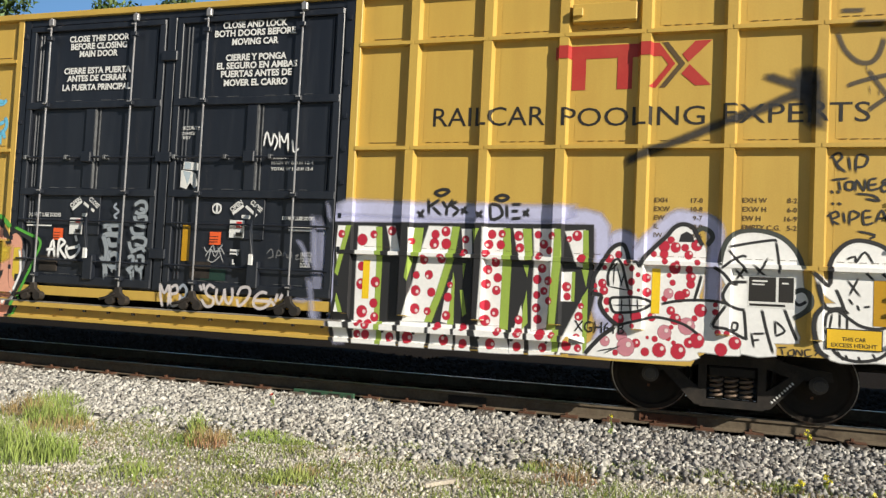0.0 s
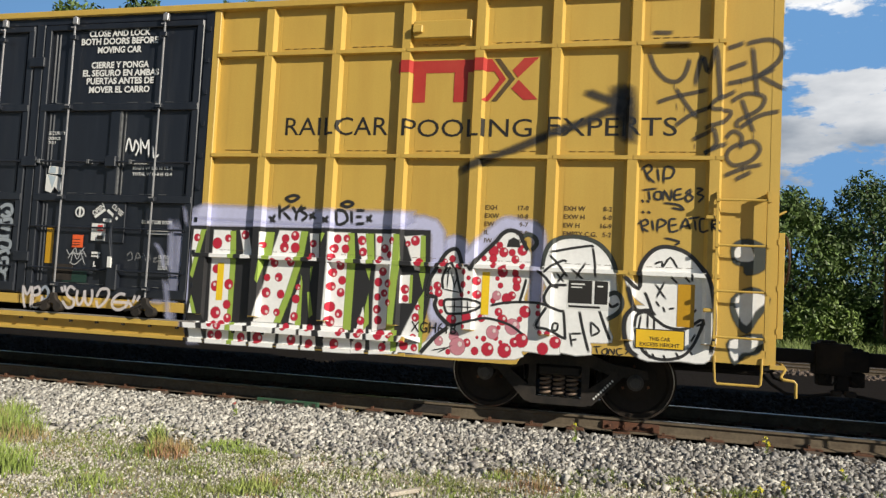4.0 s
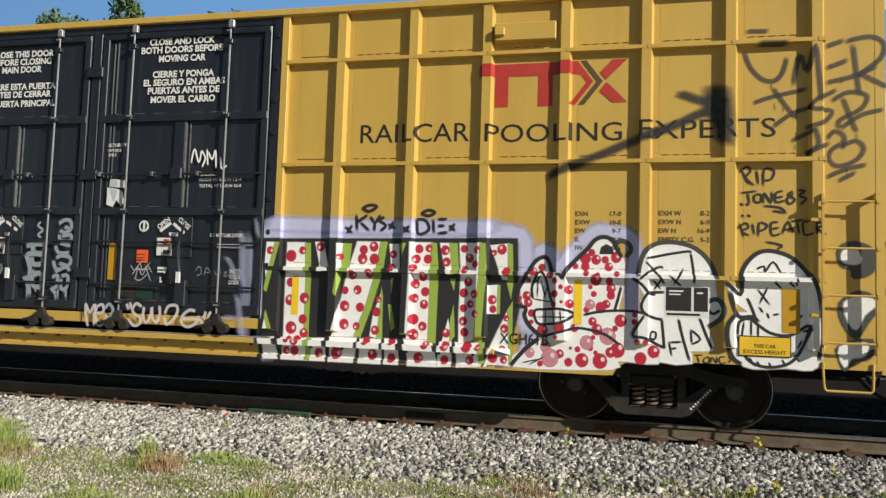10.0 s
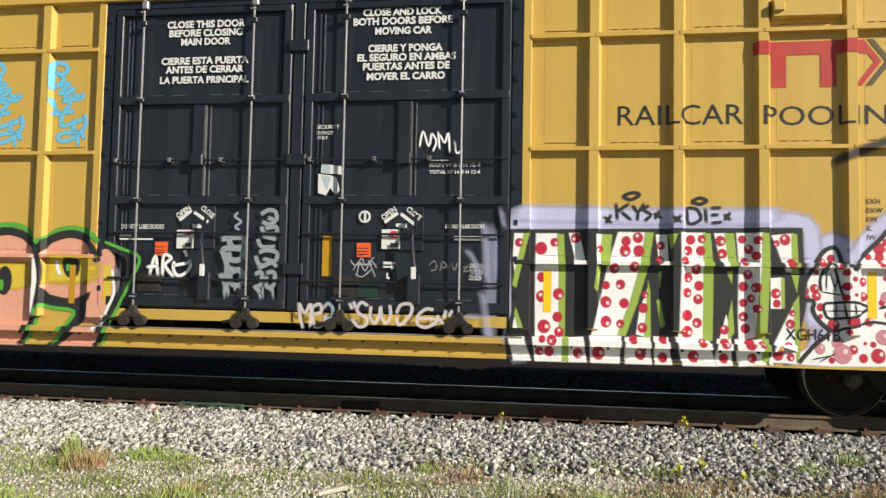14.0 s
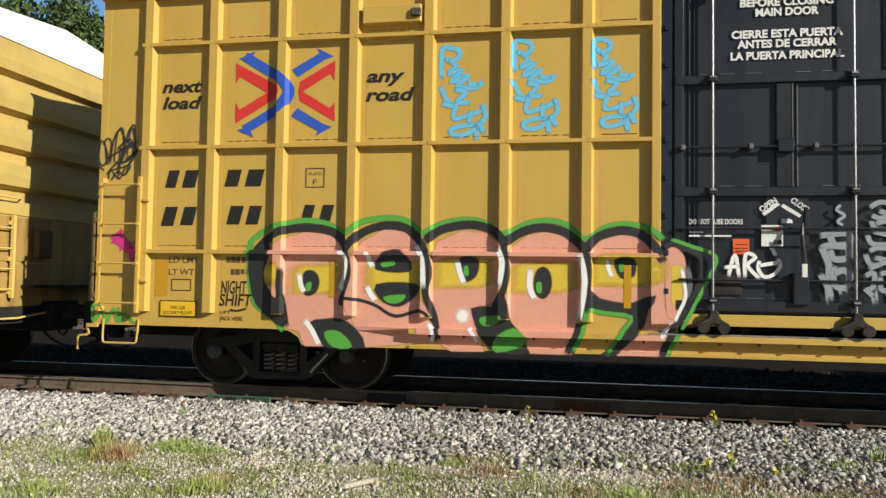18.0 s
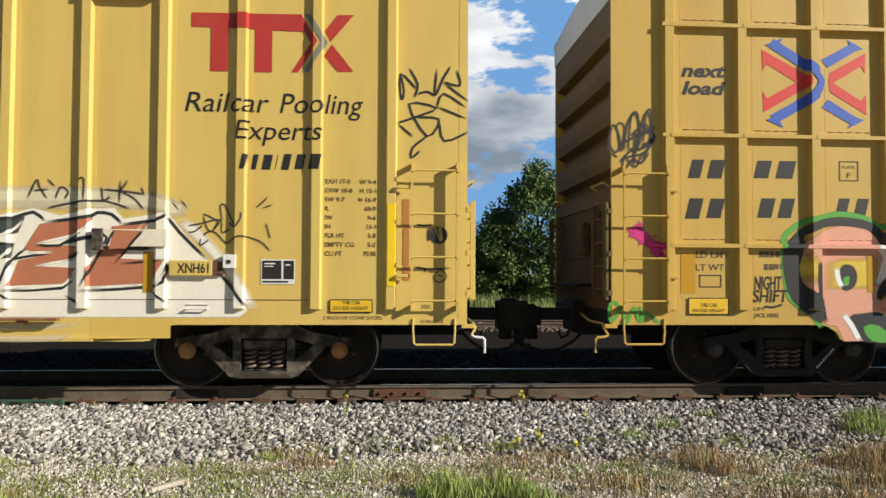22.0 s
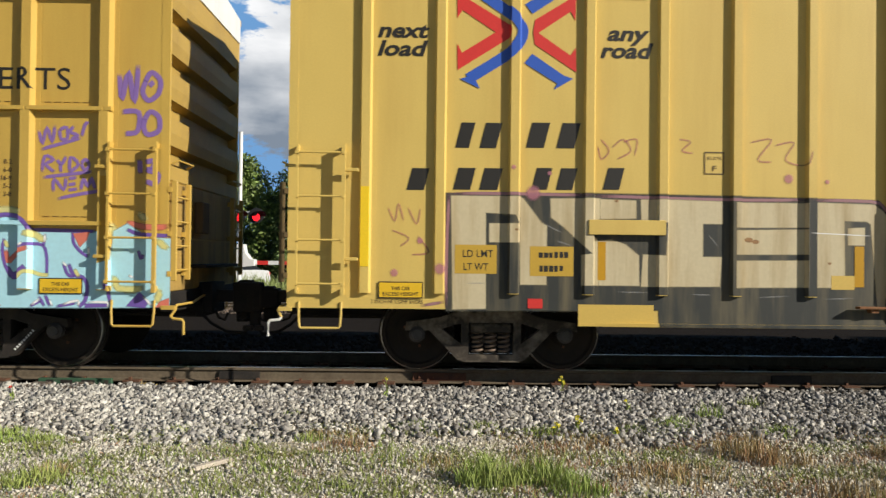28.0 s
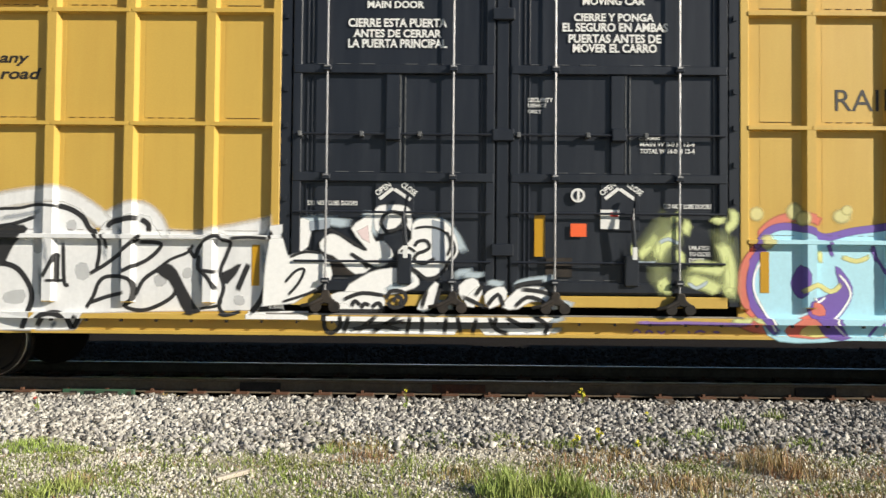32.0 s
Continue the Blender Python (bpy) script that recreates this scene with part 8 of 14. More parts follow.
paint_strokes("marker_tag", [
        [(-9.56, 2.80), (-9.49, 2.75)],
        [(-9.43, 2.61), (-9.40, 2.75), (-9.27, 2.64), (-9.19, 2.82)],
        [(-9.25, 3.16), (-9.04, 3.01), (-9.21, 2.89)]], 0.026, M["spray_smoke"], car_one, FLANK_A, 0.0127, "looping black marker tag", 0.30, 4)
paint("ladder_splash", fill(smooth_line([(-9.30, 1.92), (-9.23, 1.95), (-9.17, 1.87), (-9.11, 1.82), (-9.07, 1.77), (-8.98, 1.74), (-8.94, 1.69), (-8.99, 1.66), (-8.96, 1.61), (-9.07, 1.63), (-9.09, 1.69), (-9.16, 1.74), (-9.22, 1.78), (-9.27, 1.82), (-9.32, 1.84)], 3, True)), M["spray_magenta"], car_one, FLANK_A, 0.0127, "pink paint splash")
paint_strokes("splash_drip", [
        [(-9.25, 1.92), (-9.22, 2.01)],
        [(-9.30, 1.91), (-9.37, 1.88)],
        [(-9.21, 1.94), (-9.20, 1.99)],
        [(-9.29, 1.87), (-9.36, 1.82)],
        [(-9.07, 1.82), (-9.02, 1.83)],
        [(-8.99, 1.73), (-8.91, 1.72)]], 0.026, M["spray_magenta"], car_one, FLANK_A, 0.0140, "thin pink paint drips", 0.00, 2)
paint_strokes("splash_drip", [
        [(-8.98, 1.64), (-8.92, 1.57)],
        [(-9.04, 1.64), (-9.01, 1.57)],
        [(-9.20, 1.78), (-9.23, 1.72)],
        [(-9.31, 1.90), (-9.35, 1.93)]], 0.026, M["spray_magenta"], car_one, FLANK_A, 0.0140, "thin pink paint drips", 0.00, 2)
paint_strokes("scribble_tag", [
        [(-9.55, 3.13), (-9.59, 2.94), (-9.52, 2.81), (-9.45, 2.91), (-9.50, 3.10), (-9.55, 3.13)],
        [(-9.41, 2.82), (-9.37, 3.14), (-9.27, 3.27), (-9.20, 3.01), (-9.30, 2.78)],
        [(-9.33, 3.01), (-9.14, 3.15), (-9.10, 2.95), (-9.25, 2.83)],
        [(-9.46, 2.69), (-9.33, 2.83), (-9.17, 2.87), (-9.05, 2.99)],
        [(-9.29, 2.65), (-9.25, 2.95), (-9.13, 3.30), (-9.07, 3.02), (-9.19, 2.73)],
        [(-9.48, 2.89), (-9.29, 2.99), (-9.07, 3.07)]], 0.029, M["spray_smoke"], car_one, FLANK_A, 0.0127, "dense black marker scribble", 0.20, 4)
paint_strokes("scribble_tag", [
        [(-9.39, 2.62), (-9.30, 2.73), (-9.20, 2.69), (-9.11, 2.82)],
        [(-9.61, 2.87), (-9.57, 2.83)]], 0.029, M["spray_smoke"], car_one, FLANK_A, 0.0127, "dense black marker scribble", 0.20, 4)
paint_strokes("ladder_tag", [
        [(-9.59, 1.02), (-9.57, 0.83), (-9.47, 0.96), (-9.52, 1.05), (-9.59, 1.02)],
        [(-9.42, 0.97), (-9.39, 0.81), (-9.29, 0.99), (-9.24, 0.82)],
        [(-9.22, 1.01), (-9.20, 0.82), (-9.15, 0.93), (-9.00, 0.81)]], 0.039, M["spray_green"], car_one, FLANK_A, 0.0127, "green marker tag", 0.20, 4)

# car one: the pink and yellow bubble letters
bubble_piece = decal_group(car_one, "graffiti", "pink and yellow bubble letter graffiti with black and green outlines", -5.14, 1.35)
paint_strokes("green_edge", [
        [(-7.03, 0.77), (-7.14, 0.92), (-7.33, 1.04), (-7.44, 1.21), (-7.48, 1.77), (-7.38, 1.92), (-7.21, 2.02), (-6.99, 2.07), (-6.78, 2.11), (-6.49, 2.07), (-6.26, 1.96), (-6.07, 2.09), (-5.79, 2.14), (-5.55, 2.12), (-5.40, 2.02), (-5.29, 1.96), (-5.10, 2.07), (-4.84, 2.12), (-4.60, 2.09), (-4.37, 1.95), (-4.11, 2.07), (-3.86, 2.11), (-3.65, 2.06), (-3.44, 1.89), (-3.22, 2.03), (-2.98, 2.07), (-2.73, 2.01), (-2.60, 1.90)]], 0.085, M["spray_green"], bubble_piece, FLANK_A, 0.0088, "", 0.50, 4)
for k, o in enumerate((
        [(-7.27, 1.56), (-7.24, 1.73), (-7.06, 1.87), (-6.77, 1.96), (-6.45, 1.92), (-6.28, 1.77), (-6.23, 1.61), (-6.25, 1.44), (-6.33, 1.20), (-6.33, 1.10), (-6.25, 1.07), (-6.15, 0.93), (-6.04, 0.61), (-6.18, 0.61), (-6.32, 0.86), (-6.46, 0.91), (-6.60, 0.90), (-6.67, 0.85), (-6.49, 0.61), (-6.74, 0.61), (-6.82, 0.78), (-6.96, 0.81), (-7.00, 1.05), (-7.01, 1.22), (-7.11, 1.18), (-7.25, 1.32)],
        [(-6.22, 1.57), (-6.06, 1.84), (-5.79, 1.99), (-5.54, 1.97), (-5.39, 1.83), (-5.30, 1.62), (-5.28, 1.35), (-5.40, 1.33), (-6.05, 1.32), (-5.98, 1.21), (-5.77, 1.11), (-5.50, 1.15), (-5.39, 1.22), (-5.26, 1.09), (-5.19, 0.86), (-5.16, 0.70), (-6.04, 0.61), (-6.15, 0.93), (-6.24, 1.10), (-6.23, 1.37)],
        [(-5.22, 1.58), (-5.13, 1.85), (-4.84, 1.98), (-4.57, 1.95), (-4.40, 1.82), (-4.36, 1.63), (-4.37, 1.40), (-4.49, 1.17), (-4.69, 1.10), (-4.74, 1.03), (-4.65, 0.81), (-4.58, 0.61), (-4.95, 0.61), (-5.12, 0.70), (-5.17, 1.12), (-5.23, 1.32)],
        [(-4.34, 1.53), (-4.27, 1.79), (-4.08, 1.93), (-3.89, 1.97), (-3.63, 1.92), (-3.47, 1.73), (-3.42, 1.48), (-3.44, 1.16), (-3.52, 0.84), (-3.59, 0.61), (-4.04, 0.61), (-4.26, 0.91), (-4.32, 1.20)],)):
    paint("pink_fill", fill(o), M["spray_pink"], bubble_piece, FLANK_A, 0.0101 + 0.0003 * (k % 4))
paint_strokes("yellow_fill", [
        [(-6.90, 1.40), (-6.62, 1.40), (-6.35, 1.41)],
        [(-5.98, 1.44), (-5.64, 1.45), (-5.34, 1.45)],
        [(-5.16, 1.49), (-4.83, 1.50), (-4.52, 1.50)]], 0.404, M["spray_gold"], bubble_piece, FLANK_A, 0.0114, "", 0.42, 2)
paint_strokes("yellow_fill", [
        [(-4.28, 1.45), (-3.92, 1.46), (-3.56, 1.46)],
        [(-3.36, 1.55), (-3.04, 1.56), (-2.67, 1.54)],
        [(-7.23, 1.56), (-7.21, 1.35)]], 0.404, M["spray_gold"], bubble_piece, FLANK_A, 0.0114, "", 0.42, 2)
paint_strokes("black_line", [
        [(-7.42, 1.68), (-7.28, 1.86), (-7.06, 1.98), (-6.81, 2.02), (-6.52, 2.00), (-6.34, 1.92), (-6.23, 1.76)],
        [(-6.26, 1.77), (-6.06, 1.96), (-5.79, 2.05), (-5.55, 2.03), (-5.39, 1.92), (-5.28, 1.74)],
        [(-5.27, 1.87), (-5.10, 2.00), (-4.80, 2.06), (-4.57, 2.03), (-4.41, 1.93), (-4.35, 1.83)],
        [(-4.36, 1.84), (-4.15, 1.98), (-3.92, 2.03), (-3.70, 1.99), (-3.54, 1.88), (-3.42, 1.76)],
        [(-3.43, 1.78), (-3.29, 1.93), (-3.04, 2.00), (-2.82, 1.95), (-2.67, 1.80), (-2.60, 1.66)]], 0.098, M["spray_black"], bubble_piece, FLANK_A, 0.0127, "", 0.10, 4)
paint_strokes("black_line", [
        [(-7.06, 1.52), (-7.06, 1.22), (-6.98, 0.83)],
        [(-6.25, 1.79), (-6.20, 1.50), (-6.25, 1.29), (-6.31, 1.10)],
        [(-5.30, 1.85), (-5.23, 1.52), (-5.26, 1.25), (-5.16, 0.99), (-5.12, 0.72)],
        [(-4.36, 1.85), (-4.32, 1.53), (-4.35, 1.32), (-4.42, 1.10), (-4.26, 0.88), (-4.10, 0.72)],
        [(-3.43, 1.78), (-3.40, 1.54), (-3.42, 1.22), (-3.47, 0.89), (-3.59, 0.61)]], 0.072, M["spray_black"], bubble_piece, FLANK_A, 0.0127, "", 0.00, 4)
paint_strokes("wavy_line", [
        [(-6.33, 1.19), (-6.07, 1.16), (-5.87, 1.10), (-5.63, 0.98), (-5.32, 1.05), (-5.17, 0.91)]], 0.039, M["spray_black"], bubble_piece, FLANK_A, 0.0127, "", 0.00, 4)
for k, o in enumerate((
        smooth_line([(-7.47, 1.68), (-7.29, 1.84), (-7.23, 1.74), (-7.31, 1.49), (-7.26, 1.28), (-7.11, 1.15), (-7.04, 1.19), (-6.99, 0.95), (-7.03, 0.83), (-7.18, 0.93), (-7.37, 1.10), (-7.45, 1.35)], 2, True),
        smooth_line([(-6.69, 0.86), (-6.50, 0.91), (-6.31, 0.92), (-6.13, 0.82), (-6.00, 0.61), (-6.32, 0.61), (-6.49, 0.61)], 2, True),
        smooth_line([(-4.72, 1.08), (-4.49, 1.10), (-4.40, 1.27), (-4.32, 1.14), (-4.28, 0.91), (-4.06, 0.61), (-4.42, 0.61), (-4.57, 0.73)], 2, True),
        )):
    paint("black_fill", fill(o), M["spray_black"], bubble_piece, FLANK_A, 0.0140 + 0.0003 * (k % 4))
for k, o in enumerate((
        smooth_line([(-6.77, 1.46), (-6.66, 1.49), (-6.59, 1.40), (-6.62, 1.26), (-6.75, 1.22)], 3, True),
        smooth_line([(-5.87, 1.54), (-5.78, 1.71), (-5.61, 1.75), (-5.50, 1.65), (-5.48, 1.52)], 3, True),
        smooth_line([(-5.86, 1.34), (-5.39, 1.35), (-5.42, 1.22), (-5.59, 1.11), (-5.77, 1.16)], 3, True),
        smooth_line([(-4.87, 1.65), (-4.69, 1.66), (-4.66, 1.56), (-4.71, 1.45), (-4.83, 1.42)], 3, True),
        smooth_line([(-4.00, 1.40), (-3.97, 1.53), (-3.90, 1.57), (-3.84, 1.51), (-3.82, 1.39), (-3.85, 1.28), (-3.91, 1.23), (-3.98, 1.28)], 3, True),
        smooth_line([(-3.10, 1.66), (-2.91, 1.67), (-2.91, 1.50), (-3.04, 1.48)], 3, True),)):
    paint("black_eye", fill(o), M["spray_black"], bubble_piece, FLANK_A, 0.0140 + 0.0003 * (k % 4))
for k, o in enumerate((
        smooth_line([(-6.74, 1.34), (-6.68, 1.36), (-6.69, 1.27), (-6.73, 1.27)], 3, True),
        smooth_line([(-5.81, 1.60), (-5.68, 1.63), (-5.65, 1.59), (-5.78, 1.56)], 3, True),
        smooth_line([(-5.77, 1.20), (-5.52, 1.23), (-5.58, 1.15), (-5.70, 1.14)], 3, True),
        smooth_line([(-4.82, 1.56), (-4.78, 1.58), (-4.77, 1.48), (-4.81, 1.48)], 3, True),
        smooth_line([(-3.98, 1.39), (-3.93, 1.40), (-3.93, 1.29), (-3.97, 1.30)], 3, True),
        smooth_line([(-3.06, 1.61), (-3.02, 1.62), (-3.02, 1.55), (-3.05, 1.54)], 3, True),
        smooth_line([(-6.49, 0.76), (-6.32, 0.77), (-6.16, 0.61), (-6.39, 0.61)], 3, True),
        smooth_line([(-4.62, 0.98), (-4.40, 1.01), (-4.43, 0.93), (-4.58, 0.90)], 3, True),
        smooth_line([(-4.45, 0.73), (-4.24, 0.86), (-4.10, 0.71), (-4.42, 0.61)], 3, True),)):
    paint("green_glint", fill(o), M["spray_green"], bubble_piece, FLANK_A, 0.0153 + 0.0003 * (k % 4))
paint_strokes("white_glint", [
        [(-6.83, 1.46), (-6.81, 1.33), (-6.77, 1.25)],
        [(-6.33, 1.75), (-6.24, 1.63), (-6.26, 1.44), (-6.32, 1.27)],
        [(-5.99, 1.74), (-5.96, 1.64), (-5.92, 1.56)],
        [(-5.98, 1.32), (-5.94, 1.24), (-5.88, 1.16)],
        [(-5.40, 1.82), (-5.31, 1.65), (-5.29, 1.32)],
        [(-4.90, 1.64), (-4.87, 1.51), (-4.82, 1.38)]], 0.065, M["spray_white"], bubble_piece, FLANK_A, 0.0153, "", 0.25, 3)
paint_strokes("white_glint", [
        [(-4.44, 1.80), (-4.37, 1.62), (-4.41, 1.35)],
        [(-4.05, 1.56), (-4.06, 1.35), (-4.00, 1.21)],
        [(-3.50, 1.74), (-3.44, 1.41), (-3.51, 0.95)],
        [(-6.75, 0.91), (-6.65, 0.78), (-6.56, 0.61)]], 0.065, M["spray_white"], bubble_piece, FLANK_A, 0.0153, "", 0.25, 3)
for k, o in enumerate((
        [(-3.41, 1.51), (-3.41, 1.76), (-3.29, 1.87), (-3.05, 1.94), (-2.86, 1.93), (-2.68, 1.86), (-2.6, 1.69), (-2.59, 1.16), (-2.55, 1.02), (-2.44, 1), (-2.52, 0.9), (-2.78, 0.9), (-2.78, 1.09), (-2.68, 1.27), (-2.9, 1.18), (-3.02, 1.17), (-3.22, 1.2), (-3.39, 1.28)],
        [(-2.95, 0.83), (-2.54, 0.84), (-2.64, 0.62), (-3.07, 0.61)],
        )):
    paint("pink_fill", fill(o), M["spray_pink"], bubble_piece, FLANK_A, 0.0101 + 0.0003 * (k % 4))
paint_strokes("yellow_fill", [
        [(-3.33, 1.51), (-3.11, 1.49), (-2.82, 1.49)],
        [(-2.78, 1.52), (-2.59, 1.5)]], 0.312, M["spray_gold"], bubble_piece, FLANK_A, 0.0114, "", 0.70, 2)
for k, o in enumerate((
        [(-3.42, 1.34), (-3.28, 1.22), (-3, 1.17), (-2.9, 1.18), (-2.68, 1.27), (-2.76, 1.12), (-2.8, 0.96), (-2.91, 0.81), (-3.03, 0.69), (-3.13, 0.61), (-3.24, 0.61), (-3.1, 0.7), (-3, 0.83), (-2.91, 1.04), (-3.03, 1.06), (-3.27, 1.12), (-3.42, 1.15)],
        )):
    paint("black_fill", fill(smooth_line(o, 2, True)), M["spray_black"], bubble_piece, FLANK_A, 0.0140 + 0.0003 * (k % 4))
paint_strokes("green_line", [
        [(-3.4, 1.11), (-3.22, 1.07), (-2.93, 1.03), (-3.03, 0.86), (-3.19, 0.62)],
        [(-3.42, 1.09), (-3.46, 0.85), (-3.57, 0.63)]], 0.060, M["spray_green"], bubble_piece, FLANK_A, 0.0156, "", 0.45, 3)
paint_strokes("black_line", [
        [(-3.43, 1.26), (-3.48, 1.01), (-3.54, 0.8), (-3.64, 0.61)],
        [(-2.49, 0.9), (-2.54, 0.77), (-2.61, 0.61)]], 0.073, M["spray_black"], bubble_piece, FLANK_A, 0.0145, "", 0.25, 3)
paint_strokes("green_line", [
        [(-2.42, 0.88), (-2.47, 0.78), (-2.54, 0.62)]], 0.064, M["spray_green"], bubble_piece, FLANK_A, 0.0145, "", 0.50, 3)
paint_strokes("white_glint", [
        [(-3.19, 1.67), (-3.18, 1.57), (-3.14, 1.48)],
        [(-2.49, 0.98), (-2.57, 0.88), (-2.62, 0.81)],
        [(-5.24, 0.9), (-5.17, 0.82), (-5.2, 0.69)],
        [(-4.75, 0.87), (-4.69, 0.79), (-4.66, 0.69)]], 0.060, M["spray_white"], bubble_piece, FLANK_A, 0.0160, "", 0.50, 3)
for k, o in enumerate((
        [(-2.56, 1.76), (-2.48, 1.8), (-2.4, 1.73), (-2.37, 1.61), (-2.38, 1.17), (-2.47, 0.99), (-2.54, 1.04), (-2.56, 1.41)],
        )):
    paint("tail", fill(smooth_line(o, 2, True)), M["spray_pink"], bubble_piece, FLANK_DOOR, 0.0430 + 0.0003 * (k % 4))
for k, o in enumerate((
        [(-2.5, 1.6), (-2.4, 1.61), (-2.4, 1.26), (-2.45, 1.13), (-2.5, 1.22)],
        )):
    paint("tail_yellow", fill(o), M["spray_gold"], bubble_piece, FLANK_DOOR, 0.0437 + 0.0003 * (k % 4))
paint_strokes("tail_edge", [
        [(-2.58, 1.81), (-2.48, 1.85), (-2.34, 1.79), (-2.2, 1.71), (-2.17, 1.56), (-2.24, 1.35), (-2.35, 1.14), (-2.48, 0.91)]], 0.077, M["spray_black"], bubble_piece, FLANK_DOOR, 0.0445, "", 0.40, 4)
paint_strokes("tail_shade", [
        [(-2.34, 1.6), (-2.31, 1.41), (-2.34, 1.26)]], 0.075, M["spray_smoke_grey"], bubble_piece, FLANK_DOOR, 0.0440, "", 0.70, 3)
paint_strokes("tail_edge", [
        [(-2.51, 1.9), (-2.29, 1.82), (-2.04, 1.71), (-2.13, 1.45), (-2.28, 1.14), (-2.4, 0.9)]], 0.053, M["spray_green"], bubble_piece, FLANK_DOOR, 0.0460, "", 0.50, 4)
paint_strokes("tail_glint", [
        [(-2.4, 1.58), (-2.37, 1.42), (-2.36, 1.26), (-2.43, 1.09), (-2.47, 1)]], 0.047, M["spray_white"], bubble_piece, FLANK_DOOR, 0.0460, "", 0.50, 3)
paint("white_puff", haze(-4.83, 1.0, 0.1, 0.11)[0], M["spray_white"], bubble_piece, FLANK_A, 0.0158, "", haze(-4.83, 1.0, 0.1, 0.11)[1])
paint_strokes("graffiti_tag", [
        [(-5.12, 3.79), (-5.12, 4.13), (-5.03, 4.16), (-4.92, 4.12), (-4.92, 4.04), (-5.03, 3.99)],
        [(-5.08, 4.04), (-4.95, 3.94), (-5.04, 3.85), (-4.87, 3.89), (-5.01, 3.75), (-4.79, 3.82), (-4.93, 3.7), (-4.72, 3.67), (-4.63, 3.74)],
        [(-4.81, 3.73), (-4.69, 3.7)],
        [(-5.13, 3.7), (-5.05, 3.53), (-4.97, 3.46), (-5.11, 3.5)],
        [(-4.96, 3.66), (-4.83, 3.62), (-4.93, 3.51), (-4.78, 3.5)],
        [(-4.93, 3.51), (-4.97, 3.32), (-4.82, 3.34), (-4.63, 3.4)],
        [(-4.63, 3.47), (-4.59, 3.33), (-4.7, 3.2)],
        [(-4.71, 3.24), (-4.89, 3.22), (-5, 3.18), (-4.96, 3.12), (-4.84, 3.12), (-4.69, 3.19)],
        [(-4.71, 3.23), (-4.69, 3.05)],
        [(-4.76, 3.4), (-4.79, 3.25)],
        [(-4.67, 3.27), (-4.61, 3.14)]], 0.076, M["spray_cyan"], car_one, FLANK_A, 0.0114, "light blue sprayed squiggle tag", 0.50, 4)
paint_strokes("graffiti_tag", [
        [(-4.26, 3.84), (-4.26, 4.18), (-4.17, 4.21), (-4.07, 4.16), (-4.08, 4.08), (-4.18, 4.04)],
        [(-4.23, 4.09), (-4.1, 3.99), (-4.19, 3.9), (-4.02, 3.94), (-4.16, 3.8), (-3.95, 3.86), (-4.08, 3.75), (-3.88, 3.72), (-3.79, 3.79)],
        [(-3.97, 3.78), (-3.85, 3.76)],
        [(-4.28, 3.75), (-4.2, 3.58), (-4.12, 3.51), (-4.26, 3.55)],
        [(-4.11, 3.71), (-3.99, 3.67), (-4.08, 3.56), (-3.94, 3.56)],
        [(-4.08, 3.56), (-4.12, 3.38), (-3.98, 3.4), (-3.8, 3.46)],
        [(-3.79, 3.52), (-3.76, 3.38), (-3.86, 3.25)],
        [(-3.87, 3.3), (-4.05, 3.28), (-4.15, 3.24), (-4.12, 3.18), (-4, 3.18), (-3.86, 3.25)],
        [(-3.87, 3.29), (-3.86, 3.12)],
        [(-3.92, 3.46), (-3.94, 3.3)],
        [(-3.83, 3.33), (-3.78, 3.2)]], 0.074, M["spray_cyan"], car_one, FLANK_A, 0.0114, "light blue sprayed squiggle tag", 0.50, 4)
paint_strokes("graffiti_tag", [
        [(-3.35, 3.83), (-3.35, 4.15), (-3.28, 4.19), (-3.18, 4.15), (-3.18, 4.07), (-3.28, 4.03)],
        [(-3.33, 4.08), (-3.21, 3.98), (-3.3, 3.89), (-3.13, 3.93), (-3.27, 3.79), (-3.06, 3.86), (-3.2, 3.75), (-3, 3.72), (-2.92, 3.78)],
        [(-3.08, 3.78), (-2.97, 3.75)],
        [(-3.36, 3.73), (-3.3, 3.58), (-3.23, 3.52), (-3.35, 3.55)],
        [(-3.22, 3.71), (-3.1, 3.67), (-3.19, 3.56), (-3.05, 3.56)],
        [(-3.19, 3.56), (-3.23, 3.39), (-3.09, 3.4), (-2.92, 3.46)],
        [(-2.91, 3.52), (-2.88, 3.39), (-2.98, 3.26)],
        [(-2.99, 3.3), (-3.16, 3.29), (-3.26, 3.25), (-3.23, 3.19), (-3.12, 3.19), (-2.98, 3.25)],
        [(-2.99, 3.3), (-2.98, 3.12)],
        [(-3.04, 3.46), (-3.06, 3.31)],
        [(-2.95, 3.34), (-2.9, 3.21)]], 0.071, M["spray_cyan"], car_one, FLANK_A, 0.0114, "light blue sprayed squiggle tag", 0.50, 4)
paint("reflective_strip", bar(-6.45, 1.18, -6.38, 1.63), M["reflector"], car_one, FLANK_A, 0.0179, "amber reflective strip")
paint("reflective_strip", bar(-3.01, 1.13, -2.93, 1.61), M["reflector"], car_one, FLANK_A, 0.0179, "amber reflective strip")

# car two, beyond the doors
red_chevron_logo(car_two, 6.46, 3.65, 8.27, 4.35, FLANK_B, "B")
paint("slogan", words("Railcar", 6.40, 3.20, 0.225, 0.940, shear=0.2), M["black_ink"], car_two, FLANK_B, 0.0088)
paint("slogan", words("Pooling", 7.46, 3.20, 0.225, 0.945, shear=0.2), M["black_ink"], car_two, FLANK_B, 0.0088)
paint("slogan", words("Experts", 6.96, 2.89, 0.215, 0.982, shear=0.2), M["black_ink"], car_two, FLANK_B, 0.0088)
